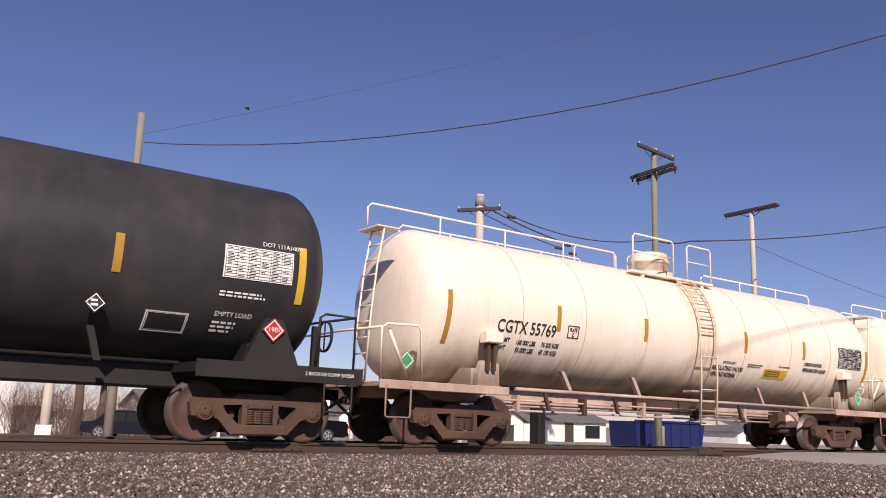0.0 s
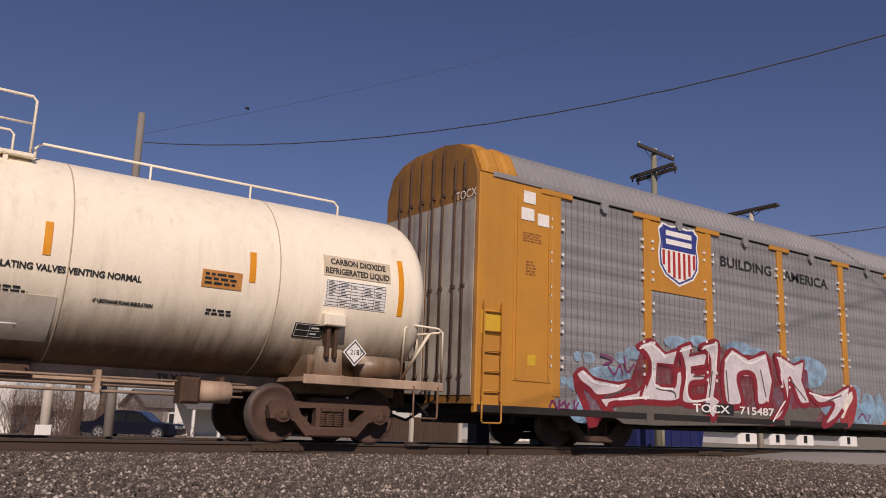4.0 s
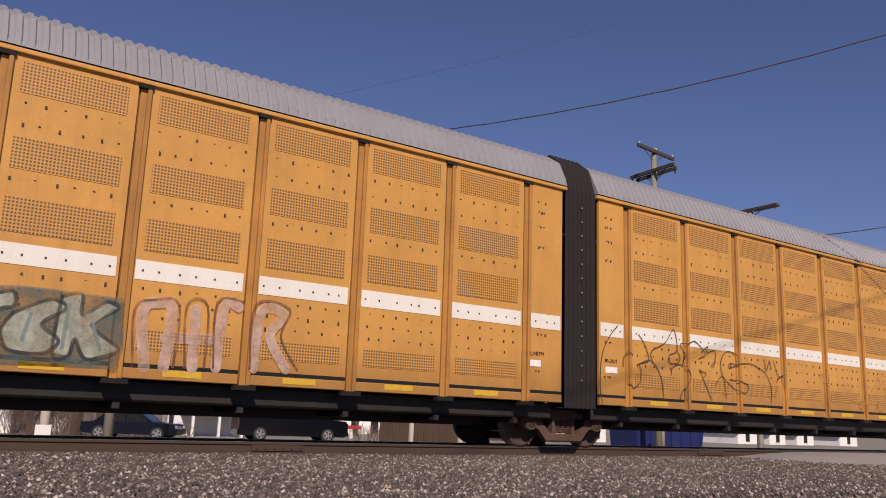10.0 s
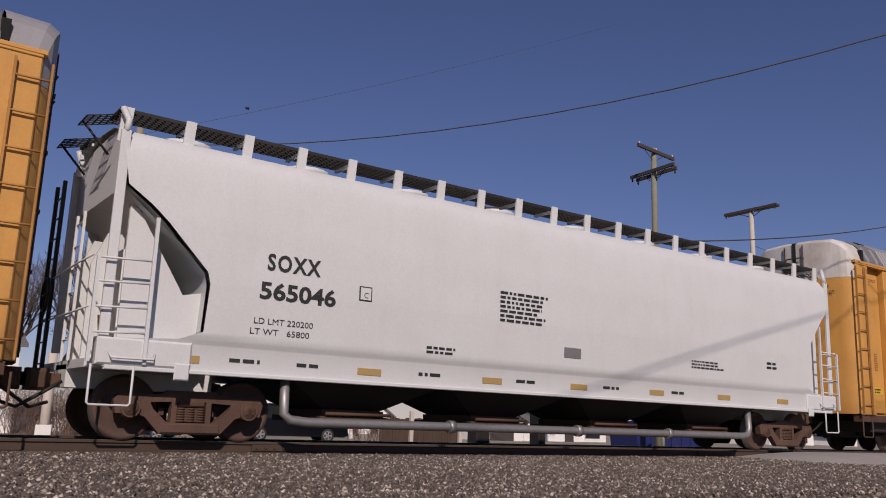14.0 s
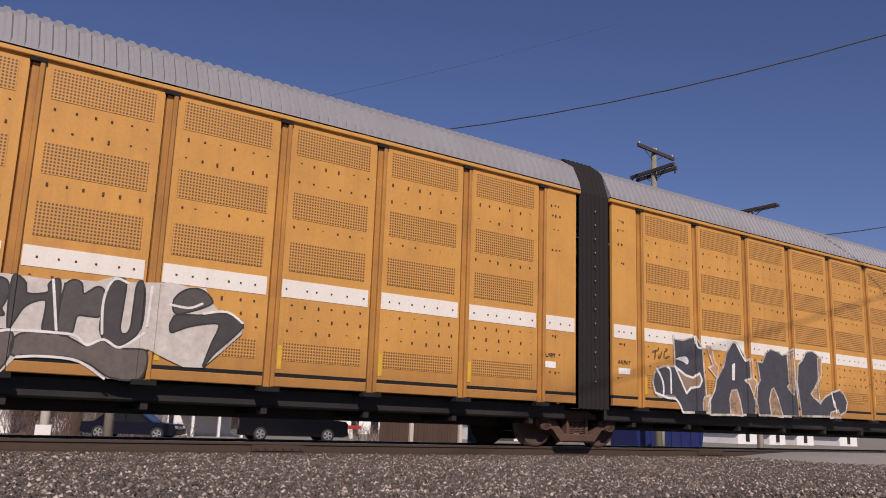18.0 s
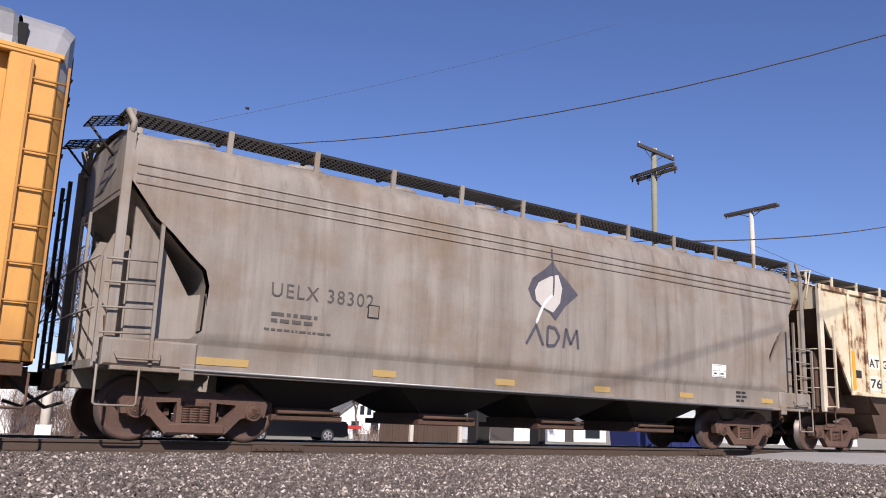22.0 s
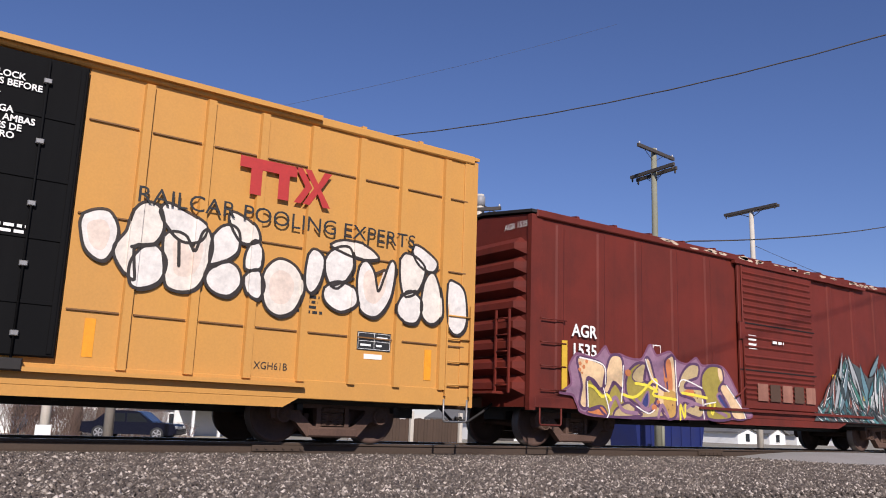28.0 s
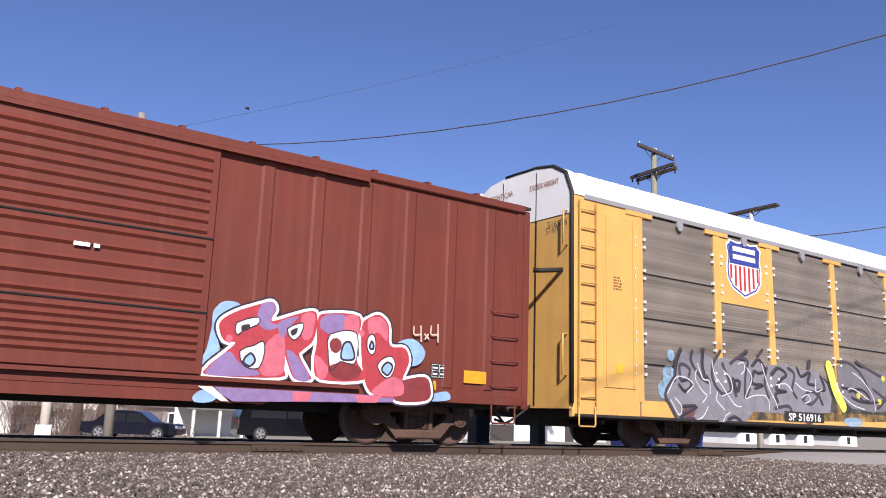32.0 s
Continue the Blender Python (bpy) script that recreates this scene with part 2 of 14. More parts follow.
def perforated(name, col, hole, px, pz, r, stripes=0.0, dirt=0.3, squash=(1, 1)):
    """Sheet metal with rows of round holes, holes dark."""
    m, nt, b = nodes_of(name)
    co = nt.nodes.new("ShaderNodeTexCoord")
    mp = nt.nodes.new("ShaderNodeMapping")
    mp.inputs["Scale"].default_value = (1 / px, 0, 1 / pz)
    nt.links.new(co.outputs["Object"], mp.inputs[0])
    fr = nt.nodes.new("ShaderNodeVectorMath")
    fr.operation = "FRACTION"
    nt.links.new(mp.outputs[0], fr.inputs[0])
    sb = nt.nodes.new("ShaderNodeVectorMath")
    sb.operation = "SUBTRACT"
    sb.inputs[1].default_value = (0.5, 0, 0.5)
    nt.links.new(fr.outputs[0], sb.inputs[0])
    sq = nt.nodes.new("ShaderNodeVectorMath")
    sq.operation = "MULTIPLY"
    sq.inputs[1].default_value = (squash[0], 0, squash[1])
    nt.links.new(sb.outputs[0], sq.inputs[0])
    ln = nt.nodes.new("ShaderNodeVectorMath")
    ln.operation = "LENGTH"
    nt.links.new(sq.outputs[0], ln.inputs[0])
    hole_mask = ramp(nt, ln.outputs["Value"], r - 0.06, r + 0.06, (1, 1, 1), (0, 0, 0))
    big = tex(nt, 0.8, 5, 0.6)
    c = mix(nt, ramp(nt, big, 0.3, 0.75, (0, 0, 0), (dirt,) * 3), col, tuple(x * 0.55 for x in col))
    if stripes:
        st = tex(nt, 1.0, 2, 0.5, (0.12, 1, 7.0))
        c = mix(nt, ramp(nt, st, 0.40, 0.62, (0, 0, 0), (stripes,) * 3), c, tuple(x * 0.35 for x in col))
        vs = tex(nt, 1.0, 2, 0.5, (2.6, 1, 0.2))
        c = mix(nt, ramp(nt, vs, 0.45, 0.7, (0, 0, 0), (stripes * 0.5,) * 3), c, tuple(x * 0.5 for x in col))
    c = mix(nt, hole_mask, c, hole)
    nt.links.new(c, b.inputs["Base Color"])
    b.inputs["Roughness"].default_value = 0.55
    return m

SCREEN = perforated("perforated_yellow_sheet", (0.58, 0.28, 0.063), (0.13, 0.072, 0.030), 0.048, 0.048, 0.33)
GREYSCREEN = perforated("perforated_grey_sheet", (0.30, 0.295, 0.30), (0.045, 0.045, 0.05), 0.165, 0.058, 0.28, 0.42, 0.35, (3.2, 0.9))
BROWNSCREEN = perforated("weathered_grey_sheet", (0.245, 0.205, 0.165), (0.05, 0.04, 0.032), 0.060, 0.060, 0.18, 0.45, 0.75)


# ================= geometry helpers =================
class Geo:
    """Collects faces of one mesh, with a material slot and smoothness for each."""
    def __init__(self):
        self.v, self.f, self.m, self.s = [], [], [], []

    def add(self, verts, faces, mi=0, smooth=False):
        o = len(self.v)
        self.v += [tuple(p) for p in verts]
        self.f += [tuple(i + o for i in f) for f in faces]
        self.m += [mi] * len(faces)
        self.s += [smooth] * len(faces)
        return self

    def box(self, x0, x1, y0, y1, z0, z1, mi=0, ch=0.0):
        if ch <= 0:
            v = [(x, y, z) for x in (x0, x1) for y in (y0, y1) for z in (z0, z1)]
            return self.add(v, [(0, 1, 3, 2), (4, 6, 7, 5), (0, 4, 5, 1), (2, 3, 7, 6), (0, 2, 6, 4), (1, 5, 7, 3)], mi)
        # chamfered towards the viewer side (y0) and the far side
        c = min(ch, abs(x1 - x0) / 2.2, abs(z1 - z0) / 2.2, abs(y1 - y0) / 2.2)
        v, f = [], []
        for y, k in ((y0, c), (y0 + c, 0), (y1 - c, 0), (y1, c)):
            v += [(x0 + k, y, z0 + k), (x1 - k, y, z0 + k), (x1 - k, y, z1 - k), (x0 + k, y, z1 - k)]
        f.append((0, 1, 2, 3)), f.append((15, 14, 13, 12))
        for r in range(3):
            for i in range(4):
                a, b = r * 4 + i, r * 4 + (i + 1) % 4
                f.append((b, a, a + 4, b + 4))
        return self.add(v, f, mi)

    def prism(self, poly, a, b, axis="y", mi=0, smooth=False):
        """Polygon extruded along an axis: y takes (x, z) points, x takes (y, z), z takes (x, y)."""
        n = len(poly)
        at = {"y": lambda p, q: (p[0], q, p[1]), "x": lambda p, q: (q, p[0], p[1]), "z": lambda p, q: (p[0], p[1], q)}[axis]
        v = [at(p, a) for p in poly] + [at(p, b) for p in poly]
        self.add(v, [tuple(range(n)), tuple(range(2 * n - 1, n - 1, -1))], mi)
        o = len(self.v) - 2 * n
        self.f += [(o + i, o + n + i, o + n + (i + 1) % n, o + (i + 1) % n) for i in range(n)]
        self.m += [mi] * n
        self.s += [smooth] * n
        return self

    def tube(self, pts, r, n=6, mi=0, cap=True):
        pts = [Vector(p) for p in pts]
        rings = []
        for i, p in enumerate(pts):
            d = (pts[min(i + 1, len(pts) - 1)] - pts[max(i - 1, 0)]).normalized()
            u = d.orthogonal().normalized() if i == 0 else (u - d * u.dot(d)).normalized()
            w = d.cross(u)
            rr = r[i] if isinstance(r, (list, tuple)) else r
            rings.append([p + (u * math.cos(2 * math.pi * k / n) + w * math.sin(2 * math.pi * k / n)) * rr for k in range(n)])
        v = [q for ring in rings for q in ring]
        f = [(i * n + k, i * n + (k + 1) % n, (i + 1) * n + (k + 1) % n, (i + 1) * n + k) for i in range(len(pts) - 1) for k in range(n)]
        self.add(v, f, mi, True)
        if cap:
            o = len(self.v) - len(v)
            self.f += [tuple(o + k for k in range(n - 1, -1, -1)), tuple(o + len(v) - n + k for k in range(n))]
            self.m += [mi, mi]
            self.s += [False, False]
        return self

    def cyl(self, p0, p1, r, n=16, mi=0):
        return self.tube([p0, p1], r, n, mi)

    def lathe(self, prof, axis="x", c=(0, 0, 0), n=32, mi=0, smooth=True, ends=True):
        """Profile of (along, radius) turned about an axis through c."""
        v = []
        for a, r in prof:
            for k in range(n):
                q = 2 * math.pi * k / n
                p, w = r * math.cos(q), r * math.sin(q)
                v.append({"x": (c[0] + a, c[1] + p, c[2] + w), "y": (c[0] + p, c[1] + a, c[2] + w), "z": (c[0] + p, c[1] + w, c[2] + a)}[axis])
        f = [(i * n + k, i * n + (k + 1) % n, (i + 1) * n + (k + 1) % n, (i + 1) * n + k) for i in range(len(prof) - 1) for k in range(n)]
        if axis == "y":
            f = [tuple(reversed(q)) for q in f]
        self.add(v, f, mi, smooth)
        if ends:
            o = len(self.v) - len(v)
            self.f += [tuple(o + k for k in range(n)), tuple(o + len(v) - n + k for k in range(n))]
            self.m += [mi, mi]
            self.s += [False, False]
        return self

    def mesh(self, name, mats):
        me = bpy.data.meshes.new(name)
        me.from_pydata(self.v, [], self.f)
        for m in (mats if isinstance(mats, (list, tuple)) else [mats]):
            me.materials.append(m)
        me.polygons.foreach_set("material_index", self.m)
        me.polygons.foreach_set("use_smooth", self.s)
        bm = bmesh.new()
        bm.from_mesh(me)
        bmesh.ops.recalc_face_normals(bm, faces=bm.faces)
        bm.to_mesh(me)
        bm.free()
        me.update()
        return me


def part(name, geo, mats, parent=None, label="", at=None):
    """Links one mesh as a part under a thing or a part."""
    me = geo.mesh(name, mats) if isinstance(geo, Geo) else geo
    ob = new(name, me)
    ob.parent = parent
    if at is not None:
        ob.matrix_basis = at
    return tagged(ob, label=label)


def thing(name, label, category, group="", kind="", at=None):
    ob = new(name)
    ob.empty_display_size = 0.3
    if at is not None:
        ob.matrix_basis = at
    return tagged(ob, label, category, group, kind)


def letters(parent, words, x, z, h, m, y, name="lettering", bend=None, bold=0.0, width=None, shear=0.0, label="", facing="y", spacing=1.0):
    """Words on a side of a car, standing on (x, z), h high; bend maps a point onto a curved side."""
    cu = bpy.data.curves.new("words", "FONT")
    cu.body, cu.size, cu.offset, cu.shear, cu.space_character, cu.space_line = words, h / 0.70, bold, shear, spacing, 0.92
    cu.resolution_u = 3
    ob = bpy.data.objects.new("words", cu)
    scene.collection.objects.link(ob)
    me = bpy.data.meshes.new_from_object(ob.evaluated_get(bpy.context.evaluated_depsgraph_get()))
    bpy.data.objects.remove(ob)
    co = np.zeros(len(me.vertices) * 3)
    me.vertices.foreach_get("co", co)
    co = co.reshape(-1, 3)
    if width and len(co):
        co[:, 0] *= width / max(1e-6, co[:, 0].max())
    out = np.zeros_like(co)
    if facing == "y":
        out[:, 0], out[:, 1], out[:, 2] = x + co[:, 0], y, z + co[:, 1]
    else:  # on an end wall that faces -x; x is its place, y where the words begin
        out[:, 0], out[:, 1], out[:, 2] = x, y - co[:, 0], z + co[:, 1]
    if bend:
        out = np.array([bend(*p) for p in out])
    me.vertices.foreach_set("co", out.ravel())
    me.materials.clear()
    me.materials.append(m)
    me.update()
    return part(name, me, None, parent, label)


def sheet(parent, name, x0, x1, z0, z1, y, m, bend=None, label="", thick=0.004):
    """A thin plate or decal proud of a side."""
    g = Geo()
    if bend:
        n = 16 if z1 - z0 > 0.3 else 6
        front = [bend(x, y, z0 + (z1 - z0) * i / n) for i in range(n + 1) for x in (x0, x1)]
        k = len(front)
        v = front + [(p[0], p[1] + 0.02, p[2]) for p in front]
        g.add(front, [(2 * i, 2 * i + 1, 2 * i + 3, 2 * i + 2) for i in range(n)], 0, True)
        f = [(k + 2 * i, k + 2 * i + 2, k + 2 * i + 3, k + 2 * i + 1) for i in range(n)]
        f += [(2 * i, 2 * i + 2, k + 2 * i + 2, k + 2 * i) for i in range(n)] + [(2 * i + 1, k + 2 * i + 1, k + 2 * i + 3, 2 * i + 3) for i in range(n)]
        f += [(0, k, k + 1, 1), (2 * n, 2 * n + 1, k + 2 * n + 1, k + 2 * n)]
        g.add(v, f)
    else:
        g.box(x0, x1, y - thick, y + 0.01, z0, z1)
    return part(name, g, m, parent, label)


def bars(parent, x0, x1, z0, z1, rows, y, m, bend=None, seed=1):
    """Lines of small unreadable writing as broken bars."""
    rnd = random.Random(seed)
    g = Geo()
    p = (z1 - z0) / rows
    for i in range(rows):
        x, z = x0, z1 - (i + 0.75) * p
        end = x0 + (x1 - x0) * rnd.uniform(0.7, 1.0)
        while x < end:
            w = min(rnd.uniform(0.6, 2.2) * p, end - x)
            q = [(x, y, z), (x + w, y, z), (x + w, y, z + p * 0.55), (x, y, z + p * 0.55)]
            if bend:
                q = [bend(*k) for k in q]
            g.add(q, [(0, 1, 2, 3)])
            x += w + p * 0.45
    return part("small_lettering", g, m, parent)


def ribbon(strokes, width, y, bend=None):
    """Thick painted strokes: each a list of (x, z), with round joints, as one flat mesh."""
    g = Geo()
    for k, st in enumerate(strokes):
        yy = y - 0.0002 * (k % 7)
        pts = [Vector((a, b)) for a, b in st]
        # round the path
        fine = []
        for i in range(len(pts) - 1):
            p0, p1, p2, p3 = pts[max(i - 1, 0)], pts[i], pts[i + 1], pts[min(i + 2, len(pts) - 1)]
            for s in range(5):
                t = s / 5
                fine.append(0.5 * (2 * p1 + (p2 - p0) * t + (2 * p0 - 5 * p1 + 4 * p2 - p3) * t * t + (3 * p1 - p0 - 3 * p2 + p3) * t ** 3))
        fine.append(pts[-1])
        L, R = [], []
        for i, p in enumerate(fine):
            d = fine[min(i + 1, len(fine) - 1)] - fine[max(i - 1, 0)]
            d = d.normalized() if d.length > 1e-6 else Vector((1, 0))
            nrm = Vector((-d.y, d.x)) * width / 2
            L.append(p + nrm), R.append(p - nrm)
        n = len(L)
        v = [(q.x, yy - 0.0008 * i / n, q.y) for i, q in enumerate(L)] + [(q.x, yy - 0.0008 * i / n, q.y) for i, q in enumerate(R)]
        f = [(i, i + 1, n + i + 1, n + i) for i in range(n - 1)]
        for c, d in ((fine[0], 0.0003), (fine[-1], 0.0012)):
            o = len(v)
            v += [(c.x + width / 2 * math.cos(a * math.pi / 6), yy + (0.0003 if d < 0.0005 else -0.0012), c.y + width / 2 * math.sin(a * math.pi / 6)) for a in range(12)]
            f.append(tuple(range(o, o + 12)))
        g.add(v, f)
    return g


def blobs(items, y, n=32):
    """Painted spots: (x, z, rx, rz)."""
    g = Geo()
    for k, (x, z, rx, rz) in enumerate(items):
        g.add([(x + rx * math.cos(2 * math.pi * a / n) * (1 + 0.05 * math.sin(6 * math.pi * a / n + k)), y - 0.0002 * (k % 9), z + rz * math.sin(2 * math.pi * a / n)) for a in range(n)], [tuple(range(n))])
    return g


WORN = {(0.7, 0.58, 0.46), (0.24, 0.022, 0.032), (0.44, 0.46, 0.36), (0.1, 0.13, 0.11), (0.56, 0.36, 0.21), (0.74, 0.66, 0.58), (0.74, 0.68, 0.6), (0.46, 0.5, 0.42), (0.6, 0.42, 0.33), (0.7, 0.66, 0.62), (0.3, 0.5, 0.68), (0.46, 0.4, 0.64), (0.17, 0.07, 0.045), (0.2, 0.27, 0.24), (0.03, 0.035, 0.03), (0.36, 0.165, 0.045), (0.3, 0.13, 0.04), (0.44, 0.24, 0.1)}

def spray(col):
    """Sprayed paint; thin, rubbed coats let the sheet below show through."""
    def make():
        m = flat("spray_paint", col, 0.55, grain=0.18)
        nt = m.node_tree
        b = nt.nodes["Principled BSDF"]
        lo, hi = (0.22, 0.80) if col in WORN else (0.86, 1.0)
        nt.links.new(ramp(nt, tex(nt, 3.0, 6, 0.65), 0.34, 0.62, (lo,) * 3, (hi,) * 3), b.inputs["Alpha"])
        return m
    return mat(("spray", col), make)


def rubbed(col):
    """Thin pale haze where old paint was scrubbed off."""
    m = flat("rubbed_paint_haze", col, 0.7, grain=0.2)
    nt = m.node_tree
    nt.links.new(ramp(nt, tex(nt, 3.2, 8, 0.72), 0.36, 0.66, (0.02,) * 3, (0.62,) * 3), nt.nodes["Principled BSDF"].inputs["Alpha"])
    return m


# ================= running gear =================
AXLE, WHEEL_R = 0.89, 0.457
WHEELSETS = []

def running_meshes():
    g = Geo()
    g.cyl((0, -1.05, 0), (0, 1.05, 0), 0.075, 12)
    for s in (-1, 1):
        prof = ((-0.075, 0.10), (-0.075, 0.17), (-0.03, 0.20), (-0.03, 0.36), (-0.055, 0.39), (-0.065, 0.452), (0.055, 0.457), (0.065, 0.485), (0.08, 0.485), (0.08, 0.40), (0.03, 0.36), (0.02, 0.2), (0.07, 0.16), (0.07, 0.10))
        g.lathe([(-s * a, r) for a, r in prof], "y", (0, s * 0.76, 0), 28)
    # tread faces take the bright slot
    for i, f in enumerate(g.f):
        if len(f) == 4:
            r = [math.hypot(g.v[k][0], g.v[k][2]) for k in f]
            if min(r) > 0.45:
                g.m[i] = 1
    # cap with three bolts at each axle end turns with the axle
    for s in (-1, 1):
        g.lathe([(0, 0.115), (s * 0.05, 0.115), (s * 0.07, 0.09), (s * 0.075, 0.0)], "y", (0, s * 1.085, 0), 16, 2)
        for k in range(3):
            a = 2 * math.pi * k / 3
            g.cyl((0.055 * math.cos(a), s * 1.15, 0.055 * math.sin(a)), (0.055 * math.cos(a), s * 1.175, 0.055 * math.sin(a)), 0.018, 6, 2)
    wheelset = g.mesh("wheelset", [WHEELMAT, TREAD, RUSTY])
    f = Geo()
    y0, y1 = -1.08, -0.94
    for k in (-1, 1):
        f.prism([(k * a, b) for a, b in ((0.0, 0.70), (0.45, 0.665), (1.06, 0.655), (1.13, 0.57), (1.09, 0.38), (1.01, 0.38), (0.99, 0.51), (0.80, 0.51), (0.77, 0.40), (0.66, 0.40), (0.60, 0.55), (0.22, 0.57), (0.0, 0.57))], y0, y1)
        f.prism([(k * a, b) for a, b in ((0.77, 0.51), (0.77, 0.37), (0.68, 0.34), (0.47, 0.12), (0.27, 0.12), (0.27, 0.26), (0.37, 0.28), (0.57, 0.46), (0.61, 0.53))], y0 - 0.015, y1 - 0.015)
        f.prism([(k * a, b) for a, b in ((0.22, 0.58), (0.30, 0.58), (0.30, 0.20), (0.22, 0.20))], y0 - 0.008, y1 - 0.008)
    f.box(-0.46, 0.46, y0 - 0.03, y1, 0.10, 0.265, ch=0.03)
    f.prism([(-0.52, 0.62), (0.52, 0.62), (0.36, 0.73), (-0.36, 0.73)], y0 + 0.02, y1 - 0.02)
    for k in (-1, 1):
        f.lathe([(-0.15, 0.135), (0.0, 0.15), (0.12, 0.15)], "y", (k * AXLE, -0.99, WHEEL_R), 14)
    frame_mesh = f.mesh("side_frame", [TRUCKMAT])
    c = Geo()
    for x in (-0.15, 0.0, 0.15):
        coil = []
        for i in range(6):
            z = 0.275 + i * 0.036
            coil += [(z, 0.052), (z + 0.010, 0.078), (z + 0.022, 0.078), (z + 0.032, 0.052)]
        c.lathe(coil, "z", (x, -1.02, 0), 10)
    c.box(-0.21, 0.21, -1.06, -0.96, 0.27, 0.50, ch=0.02)
    spring = c.mesh("spring_nest", [RUSTY])
    b = Geo()
    b.box(-0.20, 0.20, -1.10, 1.10, 0.50, 0.585, ch=0.02)
    b.box(-0.24, 0.24, -0.85, 0.85, 0.40, 0.72, ch=0.04)
    b.cyl((0, 0, 0.60), (0, 0, 0.86), 0.22, 16)
    for k in (-1, 1):
        b.box(k * 0.36, k * 0.42, -0.9, 0.9, 0.36, 0.48, ch=0.01)
        for s in (-1, 1):
            b.box(k * 0.40, k * 0.47, s * 0.70 - 0.07, s * 0.70 + 0.07, 0.30, 0.56, ch=0.01)
    bolster = b.mesh("bolster", [RUSTY])
    return wheelset, frame_mesh, spring, bolster

RUN = running_meshes()

def bogie(car, x):
    """A two-axle bogie under a car, its pivot at x."""
    wheelset, frame_mesh, spring, bolster = RUN
    b = part("bogie", bolster, None, car, "brown dusty two-axle bogie", at=Matrix.Translation((x, 0, 0)))
    part("side_frame", frame_mesh, None, b)
    part("side_frame", frame_mesh, None, b, at=pose(0, 0, 0, 0, 0, 180))
    part("spring_nest", spring, None, b)
    part("spring_nest", spring, None, b, at=pose(0, 0, 0, 0, 0, 180))
    for k in (-1, 1):
        w = part("wheelset", wheelset, None, b, at=Matrix.Translation((k * AXLE, 0, WHEEL_R)))
        WHEELSETS.append((w, k * AXLE))
    return b


def coupler(car, x, side):
    """Draft gear, coupler head and hoses at an end."""
    g = Geo()
    g.box(min(x, x + side * 0.75), max(x, x + side * 0.75), -0.10, 0.10, 0.72, 0.92, ch=0.02)
    g.box(min(x + side * 0.55, x + side * 0.86), max(x + side * 0.55, x + side * 0.86), -0.20, 0.14, 0.66, 0.98, ch=0.05)
    part("coupler", g, RUSTY, car)
    h = Geo()
    h.tube([(x + side * 0.05, -0.42, 0.80), (x + side * 0.30, -0.40, 0.62), (x + side * 0.60, -0.32, 0.42), (x + side * 0.85, -0.26, 0.50)], 0.028, 6)
    part("air_hose", h, BLACK, car)


def stirrup(g, x0, x1, y, z0, z1, r=0.018):
    g.tube([(x0, y, z1), (x0, y, z0 + 0.03), (x0 + 0.03, y, z0), (x1 - 0.03, y, z0), (x1, y, z0 + 0.03), (x1, y, z1)], r, 6)


def ladder(car, x0, x1, y, z0, z1, rungs, m, name="ladder", rail=0.03, out=0.06):
    g = Geo()
    for x in (x0, x1):
        g.box(x - rail / 2, x + rail / 2, y - out - 0.02, y - out + 0.02, z0, z1)
        for z in (z0 + 0.1, z1 - 0.1):
            g.box(x - 0.012, x + 0.012, y - out, y, z - 0.02, z + 0.02)
    for i in range(rungs):
        z = z0 + (z1 - z0) * (i + 0.5) / rungs
        g.cyl((x0, y - out, z), (x1, y - out, z), 0.016, 6)
    return part(name, g, m, car)


def grabs(car, x0, x1, y, zs, m):
    for z in zs:
        g = Geo()
        g.tube([(x0, y + 0.01, z), (x0, y - 0.07, z - 0.02), (x1, y - 0.07, z - 0.02), (x1, y + 0.01, z)], 0.013, 6)
        part("grab_iron", g, m, car)

TRAIN = []
HW = 1.6

def car_at(name, label, category, s):
    c = thing(name, label, category, "cars of the train")
    TRAIN.append((c, s))
    return c


# ---------------- tank cars ----------------
def tank_body(car, x0, x1, r, zc, m, head=0.55):
    """Shell with domed heads between the rims x0 and x1."""
    g = Geo()
    prof = [(x0 - head * math.sin(a), r * math.cos(a) ** 0.75) for a in [math.pi / 2 * k / 10 for k in range(10, -1, -1)]]
    prof[0] = (prof[0][0], 0.001)
    mid = [(x0 + (x1 - x0) * k / 12, r) for k in range(1, 12)]
    right = [(x0 + x1 - a, q) for a, q in reversed(prof)]
    g.lathe(prof + mid + right, "x", (0, 0, zc), 56)
    return part("tank_shell", g, m, car)


def wrap(r, zc):
    """Lays flat lettering onto the near side of a round shell, keeping heights along the view."""
    def on(x, y, z):
        d = max(-0.98, min(0.98, (z - zc) / r))
        return (x, -r * math.sqrt(1 - d * d) - 0.012, z)
    return on


def handrail(car, x0, x1, y, z, posts, m, down=0.25, r=0.02):
    g = Geo()
    g.tube([(x0, y, z - down), (x0, y, z - 0.08), (x0 + 0.08, y, z), (x1 - 0.08, y, z), (x1, y, z - 0.08), (x1, y, z - down)], r, 6)
    for i in range(1, posts):
        x = x0 + (x1 - x0) * i / posts
        g.cyl((x, y, z - down), (x, y, z), r * 0.9, 6)
    return part("handrail", g, m, car)


